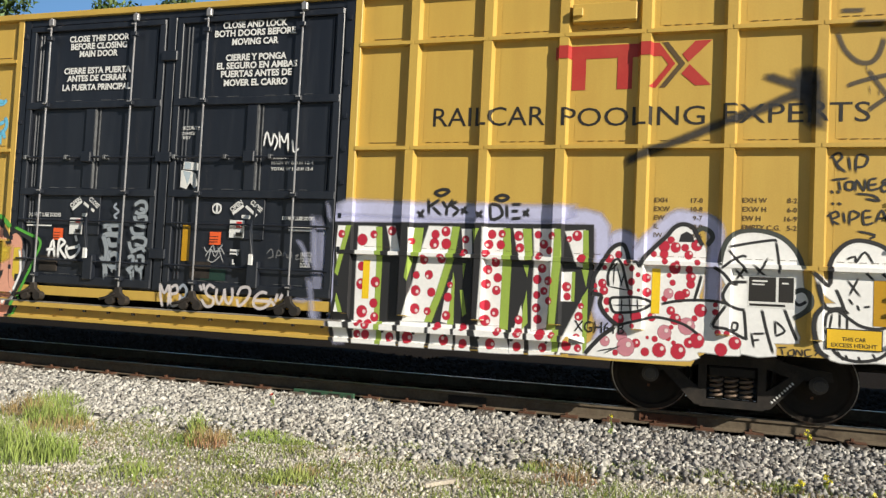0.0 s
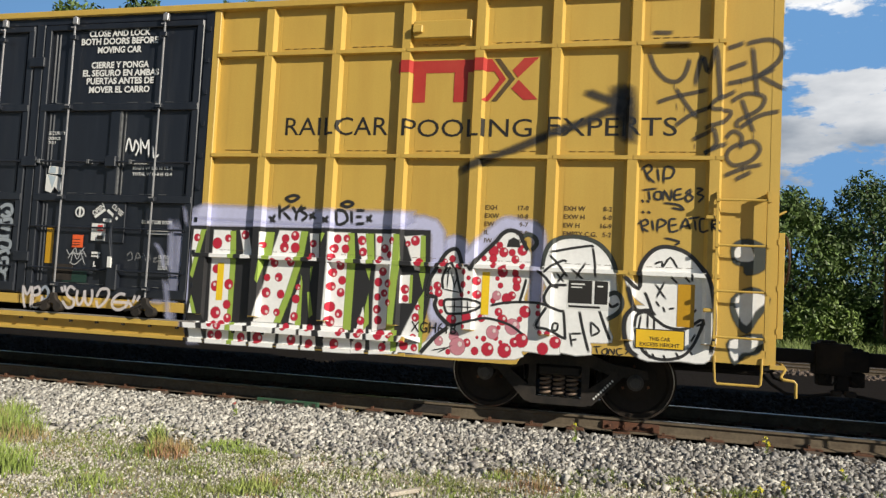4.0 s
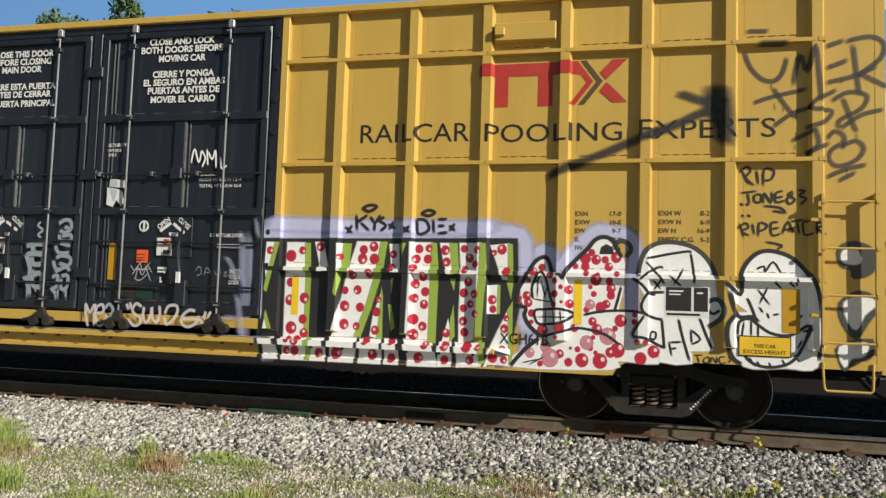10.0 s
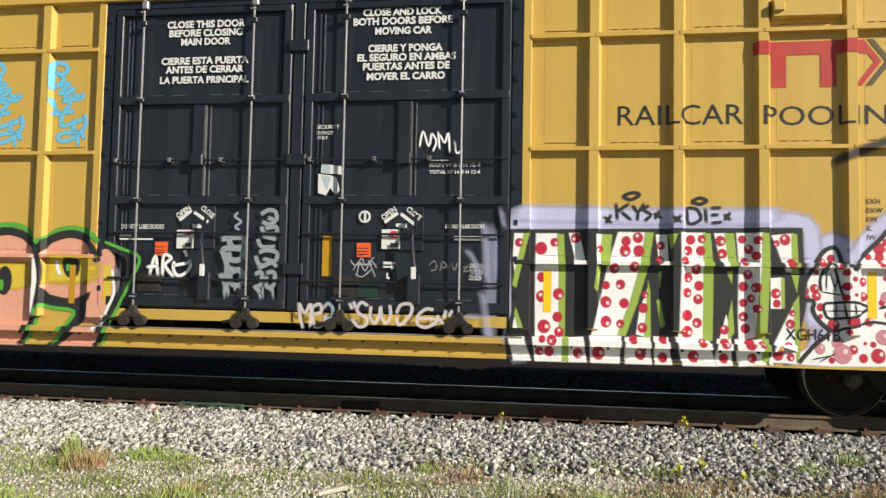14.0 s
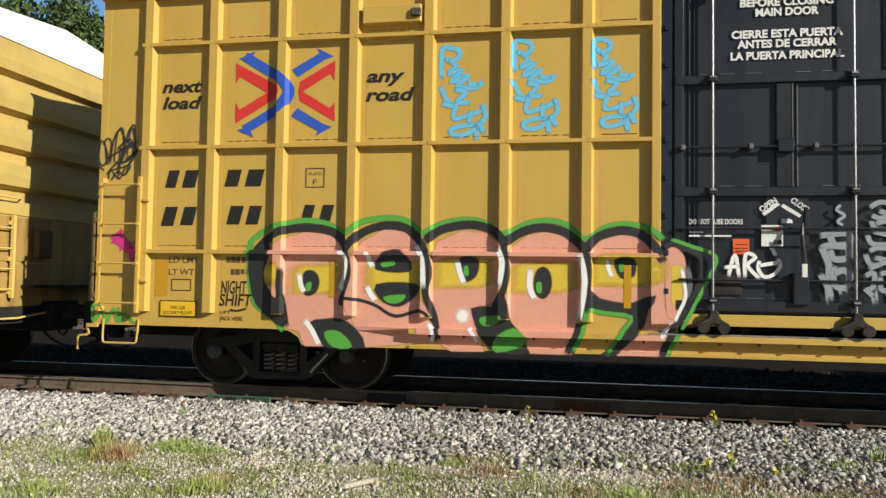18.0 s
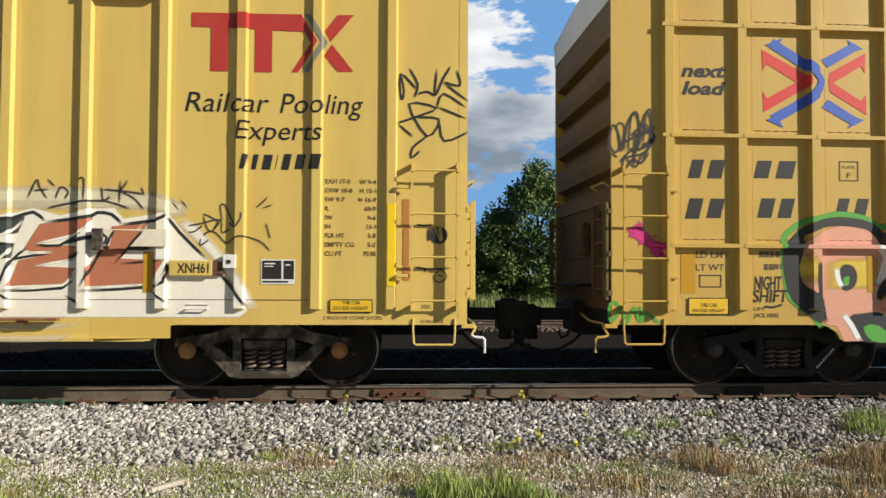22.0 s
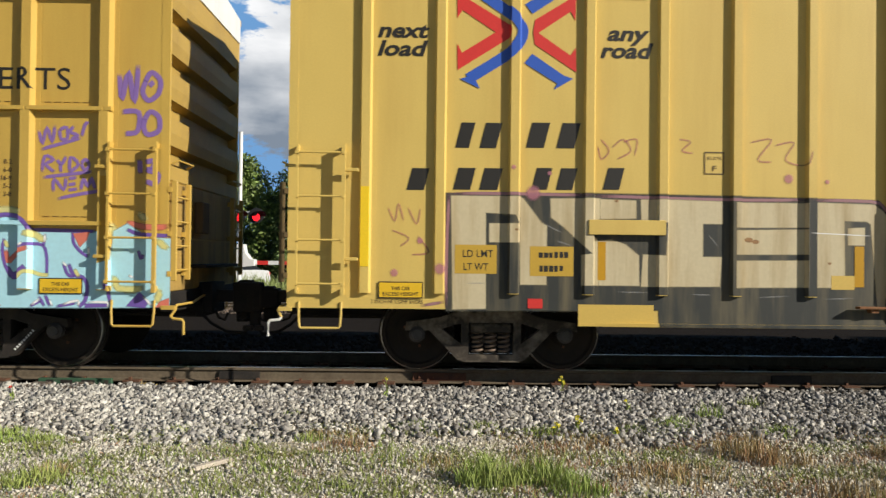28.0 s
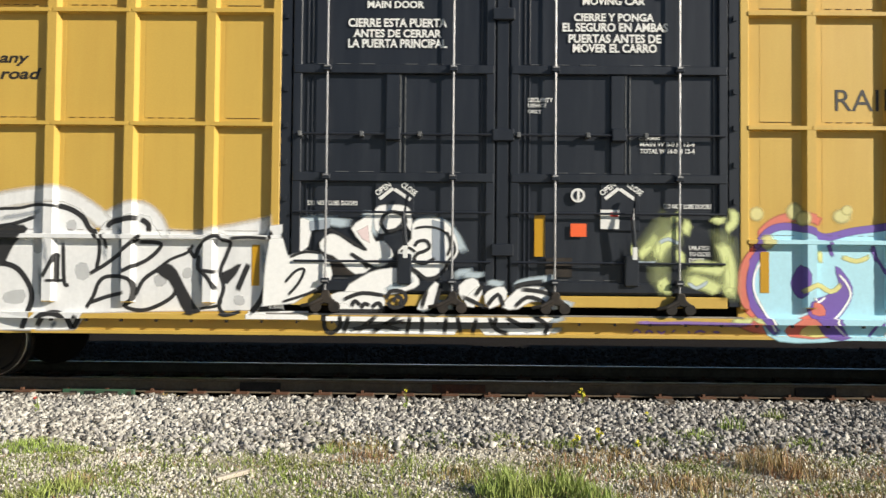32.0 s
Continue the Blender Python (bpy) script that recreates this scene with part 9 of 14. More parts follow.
for cell in ((7.02, 2.55, 7.11, 2.72), (7.14, 2.55, 7.23, 2.72), (7.26, 2.55, 7.39, 2.72), (7.41, 2.55, 7.45, 2.72), (7.48, 2.55, 7.60, 2.73), (7.63, 2.56, 7.76, 2.73), (7.78, 2.56, 7.94, 2.73),):
    paint("web_mark", letter_bars([cell], 0.20), M["black_ink"], car_two, FLANK_B, 0.0088)
dimension_table(car_two, (("EXH 17-0", "W 9-4"), ("EXW 10-8", "H 15-1"), ("EW 9-7", "H 16-9"), ("IL", "60-9"), ("IW", "9-6"), ("IH", "13-1"), ("FLR HT", "3-8"), ("EMPTY CG", "5-2"), ("CU FT", "7538")), 7.98, 8.56, 2.40, 0.103, 0.05, FLANK_B)
excess_sign(car_two, 8.04, 0.93, 8.53, 1.08, FLANK_B)
capacity_plate(car_two, 7.27, 1.25, 7.65, 1.53, FLANK_B)
paint("shoe_stencil", words("2 INCH HF COMP SHOES", 7.97, 0.85, 0.041, 0.666), M["brown_ink"], car_two, FLANK_B, 0.0088)
paint("shoe_stencil", words("EDC", 9.09, 0.98, 0.040, 0.108), M["brown_ink"], car_two, FLANK_B, 0.0088)
paint("shoe_stencil", words("43 IN CPLR", 9.07, 0.81, 0.040, 0.271), M["brown_ink"], car_two, FLANK_B, 0.0088)
paint("reflective_strip", bar(8.69, 1.23, 8.79, 2.17), M["reflector_bright"], car_two, FLANK_B, 0.0088, "yellow reflective strip")
steel_letters = decal_group(car_two, "graffiti", "white, charcoal and rust red block letter graffiti", 4.59, 1.39, FLANK_B)
paint_strokes("halo", [
        [(2.98, 1.71), (3.16, 2.06), (3.61, 2.14), (4.16, 2.16), (4.74, 2.17), (5.45, 2.18), (6.03, 2.17), (6.4, 2.05)],
        [(2.87, 1.28), (2.91, 1.48), (3.06, 1.84)],
        [(3.61, 2.18), (4.54, 2.22), (5.71, 2.22)]], 0.260, M["spray_ivory"], steel_letters, FLANK_B, 0.0072, "", 0.85, 3)
paint_strokes("halo", [
        [(6.4, 1.96), (6.69, 1.67), (6.96, 1.34), (7.16, 0.98)],
        [(2.82, 1.23), (2.73, 1.26)]], 0.172, M["spray_bone"], steel_letters, FLANK_B, 0.0074, "", 0.85, 3)
for k, o in enumerate((
        [(2.88, 1.23), (2.99, 1.49), (3.13, 1.8), (3.28, 1.96), (3.78, 2.03), (4.16, 2.08), (4.42, 1.98), (4.77, 2.07), (5.06, 1.99), (5.39, 2.07), (5.64, 2.08), (5.74, 1.96), (6.22, 2.04), (6.36, 1.86), (6.69, 1.48), (6.96, 1.2), (7.11, 0.95), (7.03, 0.89), (3.48, 0.89), (3.17, 1.09)],
        )):
    paint("white_base", fill(o), M["spray_bone"], steel_letters, FLANK_B, 0.0085 + 0.0003 * (k % 4))
paint_strokes("sill_mist", [
        [(3.7, 0.79), (4.3, 0.77), (5.3, 0.78)],
        [(4.2, 0.65), (4.7, 0.64), (5.2, 0.65)]], 0.09, M["spray_thin_bone"], steel_letters, FLANK_B, 0.0085, "thin pale overspray on the sill", 0.9, 3)
for k, o in enumerate((
        [(2.92, 1.25), (2.98, 1.39), (3.12, 1.61), (3.16, 1.8), (3.29, 1.94), (3.66, 1.97), (4.09, 2.03), (4.01, 1.88), (3.91, 1.8), (3.4, 1.74), (3.41, 1.68), (3.69, 1.69), (3.79, 1.65), (3.75, 1.56), (3.69, 1.53), (3.22, 1.49), (3.18, 1.35)],
        [(4.16, 1.92), (4.67, 1.98), (4.6, 1.82), (4.16, 1.72), (4.56, 1.68), (4.53, 1.54), (4.09, 1.46), (4.41, 1.41), (4.33, 1.25), (3.77, 1.22), (3.88, 1.51), (4.18, 1.6), (3.99, 1.66), (4.07, 1.83)],
        )):
    paint("charcoal_fill", fill(o), M["spray_slate"], steel_letters, FLANK_B, 0.0101 + 0.0003 * (k % 4))
for k, o in enumerate((
        [(4.85, 1.89), (5.4, 1.98), (5.28, 1.82), (4.8, 1.69), (5.25, 1.65), (5.19, 1.53), (4.8, 1.44), (5.22, 1.41), (5.1, 1.26), (4.53, 1.23), (4.64, 1.49), (4.94, 1.57), (4.69, 1.63)],
        [(5.64, 1.87), (6.02, 1.94), (5.71, 1.52), (6.19, 1.5), (6.04, 1.27), (5.38, 1.23), (5.37, 1.4), (5.5, 1.6)],
        )):
    paint("rust_fill", fill(o), M["spray_rust"], steel_letters, FLANK_B, 0.0101 + 0.0003 * (k % 4))
paint_strokes("black_line", [
        [(2.9, 1.21), (2.98, 1.39), (3.09, 1.58), (3.15, 1.8), (3.31, 1.95), (3.66, 1.98), (4.1, 2.05), (4.24, 1.94)],
        [(4.24, 1.94), (4.55, 1.97), (4.77, 2.04), (4.89, 1.94)],
        [(4.89, 1.93), (5.36, 1.99), (5.46, 2.04), (5.62, 2.02), (5.72, 1.92)],
        [(5.71, 1.91), (6.1, 1.96), (6.23, 2.03)],
        [(6.23, 2), (6.36, 1.83), (6.67, 1.52)],
        [(6.81, 1.37), (6.96, 1.19), (7.1, 1)],
        [(2.9, 1.22), (3.14, 1.11), (3.32, 0.98), (3.49, 0.88)],
        [(3.72, 1.16), (4.3, 1.2), (4.41, 1.38)],
        [(4.43, 1.17), (5.1, 1.2), (5.2, 1.35)],
        [(5.26, 1.17), (6.1, 1.22), (6.21, 1.34), (6.25, 1.5)]], 0.037, M["spray_black"], steel_letters, FLANK_B, 0.0114, "", 0.10, 2)
paint_strokes("black_line", [
        [(2.92, 1.25), (3.2, 1.3), (3.26, 1.46), (3.69, 1.52), (3.8, 1.42)],
        [(3.41, 1.67), (3.72, 1.74), (3.93, 1.76), (4.11, 1.97)],
        [(3.72, 1.16), (3.91, 1.49), (3.98, 1.61), (3.88, 1.64), (3.79, 1.64)],
        [(3.98, 1.63), (4.18, 1.71), (4.56, 1.67)],
        [(4.43, 1.17), (4.54, 1.49), (4.71, 1.63)],
        [(4.09, 1.6), (4.2, 1.61), (4.08, 1.57)],
        [(4.8, 1.68), (5.06, 1.67), (5.33, 1.85)],
        [(4.54, 1.51), (4.74, 1.55), (4.96, 1.58)],
        [(5.71, 1.47), (6.25, 1.52)],
        [(5.64, 1.46), (6.02, 1.9)],
        [(5.29, 1.2), (5.5, 1.6), (5.64, 1.89)],
        [(5.13, 1.12), (5.29, 1.01)],
        [(3.79, 1.11), (3.93, 0.94)],
        [(6.04, 1.18), (6.25, 1.03)],
        [(3.2, 1.28), (3.33, 1.16)],
        [(4.43, 1.15), (4.55, 1.06)]], 0.028, M["spray_black"], steel_letters, FLANK_B, 0.0120, "", 0.10, 2)
# black paint blots; the third line paints the placard board's shadow
paint_strokes("smudge_and_shadow", [
        [(5.11, 1.7), (5.32, 1.75), (5.51, 1.79)],
        [(5.16, 1.53), (5.28, 1.59)],
        [(5.64, 1.65), (6.09, 1.64)]], 0.058, M["spray_black"], steel_letters, FLANK_B, 0.0127, "", 0.60, 3)
paint_strokes("white_line", [
        [(3.4, 1.71), (3.69, 1.78), (3.89, 1.79), (4.02, 1.98)],
        [(2.95, 1.26), (3.18, 1.32), (3.24, 1.46), (3.67, 1.52)],
        [(3.76, 1.18), (4.31, 1.22)],
        [(4.18, 1.72), (4.49, 1.79), (4.67, 1.95)],
        [(4.09, 1.47), (4.43, 1.51), (4.56, 1.65)],
        [(4.04, 1.62), (4.29, 1.61), (4.43, 1.63)],
        [(4.53, 1.19), (5.1, 1.23), (5.28, 1.4)],
        [(4.8, 1.69), (5.19, 1.78), (5.37, 1.88)],
        [(4.79, 1.44), (5.25, 1.52)],
        [(4.71, 1.59), (5, 1.59)],
        [(5.33, 1.2), (5.98, 1.23)],
        [(5.71, 1.65), (5.97, 1.92)],
        [(6.11, 1.21), (6.23, 1.4)]], 0.031, M["spray_bone"], steel_letters, FLANK_B, 0.0140, "", 0.10, 2)
paint_strokes("marker_tag", [
        [(2.83, 3.05), (2.92, 3.12), (2.98, 3.15), (3.05, 3.15), (3.02, 3.03), (2.96, 2.92), (2.92, 2.88)],
        [(2.82, 3.04), (2.86, 2.96), (2.91, 2.88)],
        [(2.81, 2.94), (2.85, 2.86), (2.89, 2.81)],
        [(2.93, 2.96), (2.96, 2.83)],
        [(2.99, 3.13), (3, 3), (3.04, 2.9), (3.11, 2.87), (3.13, 2.94), (3.09, 3.06), (3.05, 3.15)],
        [(3.04, 3.06), (3.06, 2.95)],
        [(3.11, 3.16), (3.13, 3.19), (3.18, 3.15), (3.21, 3.05), (3.2, 2.97), (3.14, 2.89), (3.08, 2.89)],
        [(3.16, 3.15), (3.21, 3.14)],
        [(3.21, 2.95), (3.25, 2.89), (3.3, 2.96), (3.31, 3.13)],
        [(3.33, 3.13), (3.37, 3.11), (3.38, 2.89)],
        [(3.3, 2.93), (3.42, 2.89), (3.47, 2.98), (3.51, 3.04)],
        [(3.36, 2.89), (3.4, 2.8), (3.45, 2.79)],
        [(2.89, 2.74), (2.96, 2.79), (3.11, 2.82), (3.25, 2.81), (3.34, 2.77), (3.4, 2.73)]], 0.018, M["spray_black"], car_two, FLANK_B, 0.0114, "black crown-like marker tag", 0.20, 3)
paint_strokes("marker_tag", [
        [(3.05, 3.27), (3.06, 3.33), (3.1, 3.35), (3.14, 3.31), (3.13, 3.24), (3.08, 3.23), (3.05, 3.27)]], 0.039, M["spray_black"], car_two, FLANK_B, 0.0114, "black ring over the marker tag", 0.30, 3)
paint_strokes("graffiti_tag", [
        [(2.98, 2.16), (3.01, 2.15), (3.05, 2.36), (3.09, 2.26), (3.21, 2.17)],
        [(3.01, 2.21), (3.21, 2.26)],
        [(3.2, 2.41), (3.21, 2.35), (3.2, 2.17)],
        [(3.22, 2.39), (3.37, 2.41), (3.4, 2.34), (3.26, 2.3), (3.22, 2.31)],
        [(3.26, 2.3), (3.48, 2.16)],
        [(3.5, 2.32), (3.56, 2.39), (3.62, 2.34), (3.69, 2.32)],
        [(3.52, 2.28), (3.66, 2.26), (3.68, 2.38)],
        [(3.52, 2.25), (3.6, 2.15), (3.69, 2.16)],
        [(3.74, 2.41), (3.81, 2.36), (4.08, 2.34)],
        [(3.76, 2.28), (3.84, 2.29), (3.88, 2.24), (3.77, 2.18)],
        [(3.92, 2.34), (3.91, 2.16)],
        [(3.79, 2.17), (4, 2.2)],
        [(4.1, 2.38), (4.12, 2.26), (4.16, 2.17), (4.38, 2.28)],
        [(4.09, 2.3), (4.38, 2.31)],
        [(3.21, 2.09), (3.46, 2.14), (3.77, 2.15), (4.01, 2.13)]], 0.036, M["spray_smoke"], car_two, FLANK_B, 0.0114, "grey-black sprayed tag", 0.60, 3)
paint_strokes("graffiti_tag", [
        [(4.7, 2.19), (4.8, 2.4), (4.83, 2.32), (4.91, 2.19)],
        [(4.76, 2.28), (4.93, 2.29)],
        [(4.92, 2.41), (4.99, 2.33)],
        [(5, 2.19), (5.06, 2.32), (5.14, 2.27), (5.1, 2.19)],
        [(4.91, 2.08), (5.21, 2.15), (5.54, 2.17), (5.82, 2.08)],
        [(5.26, 2.4), (5.33, 2.41), (5.32, 2.17)],
        [(5.5, 2.33), (5.52, 2.18), (5.6, 2.22)],
        [(5.5, 2.3), (5.77, 2.28), (5.96, 2.25)],
        [(5.71, 2.41), (5.69, 2.14)],
        [(5.79, 2.41), (5.69, 2.26)],
        [(5.71, 2.28), (5.86, 2.2), (5.96, 2.08)],
        [(5.94, 2.33), (5.96, 2.24)]], 0.033, M["spray_smoke"], car_two, FLANK_B, 0.0114, "grey-black sprayed tag", 0.60, 3)
paint_strokes("graffiti_tag", [
        [(6.27, 2.18), (6.35, 2.07)],
        [(6.37, 2.2), (6.44, 2.1)],
        [(7.2, 2.11), (7.27, 2.17), (7.34, 2.24)],
        [(7.27, 2.11), (7.4, 2.15)]], 0.024, M["spray_smoke"], car_two, FLANK_B, 0.0114, "grey-black sprayed tag", 0.50, 2)
paint_strokes("marker_tag", [
        [(6.45, 1.9), (6.6, 1.93), (6.75, 1.97), (6.83, 1.97)],
        [(6.46, 1.83), (6.53, 1.84), (6.62, 1.91)],
        [(6.62, 2.04), (6.71, 2), (6.78, 1.95), (6.74, 1.87)],
        [(6.62, 2.02), (6.67, 1.87), (6.73, 1.85), (6.83, 1.99)],
        [(6.83, 1.97), (6.81, 2.13), (6.86, 2.14), (6.91, 2.03), (6.97, 1.9)],
        [(6.83, 1.97), (6.83, 1.83), (6.92, 1.87)],
        [(6.91, 1.95), (6.97, 1.89), (7.04, 1.98), (7.05, 2.06)],
        [(6.62, 1.79), (6.69, 1.84), (6.77, 1.82), (6.88, 1.71), (6.95, 1.76), (7.06, 1.79), (7.26, 1.73), (7.37, 1.62)],
        [(6.6, 1.76), (6.59, 1.68), (6.69, 1.75)],
        [(7.32, 1.94), (7.35, 1.83), (7.37, 1.77)]], 0.024, M["spray_smoke"], car_two, FLANK_B, 0.0114, "thin black marker tag", 0.50, 3)
paint_strokes("marker_tag", [
        [(8.83, 3.68), (8.87, 3.48), (8.84, 3.38), (8.83, 3.68), (9.03, 3.49)],
        [(8.93, 3.75), (9.03, 3.56), (8.99, 3.41)],
        [(9.03, 3.45), (9.14, 3.48), (9.23, 3.43)],
        [(9.25, 3.75), (9.23, 3.43), (9.32, 3.63), (9.41, 3.78)],
        [(9.32, 3.60), (9.52, 3.56), (9.48, 3.74)],
        [(9.33, 3.59), (9.62, 3.37)]], 0.026, M["spray_black"], car_two, FLANK_B, 0.0114, "angular black marker tag", 0.00, 3)
paint_strokes("marker_tag", [
        [(8.80, 3.11), (9.00, 3.18), (9.25, 3.29), (8.93, 3.33), (9.14, 2.96), (9.28, 3.16), (9.00, 3.18)],
        [(9.25, 3.29), (9.33, 3.46), (9.59, 3.30)],
        [(9.28, 3.15), (9.34, 2.91), (9.62, 3.02)],
        [(9.25, 3.31), (9.60, 3.17)],
        [(9.14, 2.96), (8.98, 2.83), (8.96, 2.71), (9.06, 2.79)],
        [(8.80, 3.10), (8.98, 2.95)]], 0.026, M["spray_black"], car_two, FLANK_B, 0.0114, "angular black marker tag", 0.00, 3)
paint("reflective_strip", bar(3.00, 1.14, 3.09, 1.61), M["reflector"], car_two, FLANK_B, 0.0153, "amber reflective strip")
paint("reflective_strip", bar(5.97, 1.15, 6.08, 1.61), M["reflector"], car_two, FLANK_B, 0.0153, "amber reflective strip")
placard_board(6.27, 1.34, 6.74, 1.51, 0.07, M["yellow_b"], "plain yellow placard board")
paint("pool_code", words("XNH61", 6.36, 1.375, 0.105, 0.345, bold=0.012), M["black_ink"], car_two, FLANK_PLATE, 0.003)
part("board_clip", boxes((6.74, 6.86, -SHEET - 0.055, -SHEET, 1.35, 1.50)), M["rust"], car_two, "rusty end clip of the placard board", bevel=0.006)
board = placard_board(5.53, 1.66, 6.24, 1.855, 0.085, M["yellow_b"], "placard board painted over in white")
part("board_face", boxes((5.535, 6.235, -SHEET - 0.088, -SHEET - 0.084, 1.665, 1.85)), M["bone_board"], board)
for k, o in enumerate((
        [(5.69, 1.83), (5.95, 1.83), (5.8, 1.65), (5.63, 1.64)],
        )):
    paint("board_red", fill(o), M["spray_rust"], board, FLANK_BOARD, 0.0035 + 0.0003 * (k % 4))
paint_strokes("board_line", [
        [(5.99, 1.84), (5.9, 1.74), (5.82, 1.64)],
        [(5.52, 1.81), (5.6, 1.76), (5.56, 1.67)],
        [(5.68, 1.84), (5.63, 1.75), (5.59, 1.64)]], 0.033, M["spray_black"], board, FLANK_BOARD, 0.0045, "", 0.40, 2)
part("board_tab", boxes((5.44, 5.56, -SHEET - 0.11, -SHEET - 0.02, 1.62, 1.86)), M["dusty_truck"], car_two, "rusty latch of the placard board", bevel=0.01)
placard_board(-6.18, 1.66, -5.30, 1.83, 0.08, M["yellow_b"], "yellow placard board")
part("tie_handle", tubes([[(6.46, -SHEET, 0.97), (6.46, -SHEET - 0.05, 0.97), (6.69, -SHEET - 0.05, 0.97), (6.69, -SHEET, 0.97)], [(6.46, -SHEET - 0.01, 1.02), (6.69, -SHEET - 0.01, 1.02)]], 0.009), M["white"], car_two, "white painted tie loop on the side")
for a, b in ((2.75, 5.26), (5.38, 6.10), (6.24, 6.96), (7.10, 7.8)):
    part("sheet_seam", boxes((a, b, -SHEET - 0.006, -SHEET, 1.068, 1.076)), M["rust"], car_two, "thin rusty weld seam")
paint("stencil_patch", bar(5.41, 0.64, 6.28, 0.86), M["clean_yellow"], car_two, FLANK_B, 0.0075, "clean yellow patch on the sill")
paint("brown_strip", bar(8.86, 1.91, 8.94, 2.23), M["brown_strip"], car_two, FLANK_B, 0.0114, "orange-brown reflective strip")
paint("brown_strip", bar(8.87, 1.47, 8.94, 1.90), M["brown_strip"], car_two, FLANK_B, 0.0114, "orange-brown reflective strip")
paint("brown_strip", bar(8.87, 1.30, 8.95, 1.46), M["brown_strip"], car_two, FLANK_B, 0.0114, "orange-brown reflective strip")
paint_strokes("claw_stroke", [
        [(9.23, 1.92), (9.26, 1.84), (9.30, 1.75)],
        [(9.27, 1.94), (9.29, 1.85), (9.31, 1.76)],
        [(9.30, 1.94), (9.31, 1.85), (9.32, 1.76)]], 0.013, M["clean_yellow"], car_two, FLANK_B, 0.0179, "yellow claw strokes in the black mark", 0.00, 2)
paint_strokes("ladder_scratch", [
        [(9.01, 1.94), (9.11, 1.93), (9.22, 1.94)],
        [(9.00, 1.46), (9.15, 1.43), (9.43, 1.44)],
        [(9.12, 1.43), (9.13, 1.39)],
        [(9.17, 1.91), (9.16, 1.81), (9.17, 1.75)]], 0.020, M["spray_black"], car_two, FLANK_B, 0.0166, "thin black scratches", 0.00, 2)
paint_strokes("ring_mark", [
        [(9.24, 1.37), (9.29, 1.42), (9.35, 1.39), (9.37, 1.33), (9.30, 1.28), (9.24, 1.30), (9.23, 1.37)],
        [(9.27, 1.36), (9.33, 1.34)]], 0.016, M["spray_smoke"], car_two, FLANK_B, 0.0166, "grey ring marking", 0.30, 3)
paint("ladder_mark", disc(9.28, 1.82, 0.09, 14), M["spray_black"], car_two, FLANK_B, 0.015, "round black graffiti mark")
latch = part("latch_plate", boxes((6.86, 7.00, -SHEET - 0.09, -SHEET - 0.02, 1.425, 1.58)), M["white"], car_two, "white square latch plate", bevel=0.006)
part("latch_bolt", boxes((6.91, 6.95, -SHEET - 0.10, -SHEET - 0.09, 1.48, 1.52)), M["truck"], latch)

# car two: the doors
paint("door_instruction", words("-IMPORTANT-", -1.66, 4.44, 0.069, 0.707, bold=0.035), M["white_ink"], car_two, FLANK_DOOR, 0.0101)
paint("door_instruction", words("CLOSE THIS DOOR", -1.83, 4.34, 0.063, 1.072, bold=0.035), M["white_ink"], car_two, FLANK_DOOR, 0.0101)
paint("door_instruction", words("BEFORE CLOSING", -1.79, 4.21, 0.066, 0.995, bold=0.035), M["white_ink"], car_two, FLANK_DOOR, 0.0101)
paint("door_instruction", words("MAIN DOOR", -1.62, 4.08, 0.072, 0.671, bold=0.035), M["white_ink"], car_two, FLANK_DOOR, 0.0101)
paint("door_instruction", words("CLOSE AND LOCK", 0.75, 4.45, 0.060, 1.018, bold=0.035), M["white_ink"], car_two, FLANK_DOOR, 0.0101)
paint("door_instruction", words("BOTH DOORS", 0.88, 4.33, 0.066, 0.764, bold=0.035), M["white_ink"], car_two, FLANK_DOOR, 0.0101)
paint("door_instruction", words("BEFORE", 1.04, 4.22, 0.066, 0.440, bold=0.035), M["white_ink"], car_two, FLANK_DOOR, 0.0101)
paint("door_instruction", words("MOVING CAR", 0.91, 4.09, 0.068, 0.731, bold=0.035), M["white_ink"], car_two, FLANK_DOOR, 0.0101)
paint("door_instruction", words("SECURITY", 0.19, 3.34, 0.045, 0.276, bold=0.02), M["white_ink"], car_two, FLANK_DOOR, 0.0101)
paint("door_instruction", words("DEVICE", 0.19, 3.27, 0.039, 0.197, bold=0.02), M["white_ink"], car_two, FLANK_DOOR, 0.0101)
paint("door_instruction", words("ONLY", 0.19, 3.19, 0.039, 0.158, bold=0.02), M["white_ink"], car_two, FLANK_DOOR, 0.0101)
paint("door_instruction", words("OPENING", 1.51, 3.35, 0.044, 0.261, bold=0.02), M["white_ink"], car_two, FLANK_DOOR, 0.0101)
paint("door_instruction", words("MAIN W 8-0 H 12-4", 1.51, 3.28, 0.042, 0.704, bold=0.02), M["white_ink"], car_two, FLANK_DOOR, 0.0101)
paint("door_instruction", words("TOTAL W 16-0 H 12-4", 1.51, 3.20, 0.042, 0.704, bold=0.02), M["white_ink"], car_two, FLANK_DOOR, 0.0101)
paint("door_instruction", words("CLOSE THIS DOOR FIRST", -1.69, 1.18, 0.062, 0.829, bold=0.02), M["white_ink"], car_two, FLANK_DOOR, 0.0480)
paint("door_instruction", words("OPEN THIS DOOR FIRST", 0.88, 1.18, 0.060, 0.800, bold=0.02), M["white_ink"], car_two, FLANK_DOOR, 0.0480)
paint("door_instruction", words("STANDARD CAR", 1.59, 1.71, 0.043, 0.365, bold=0.02), M["white_ink"], car_two, FLANK_DOOR, 0.0101)
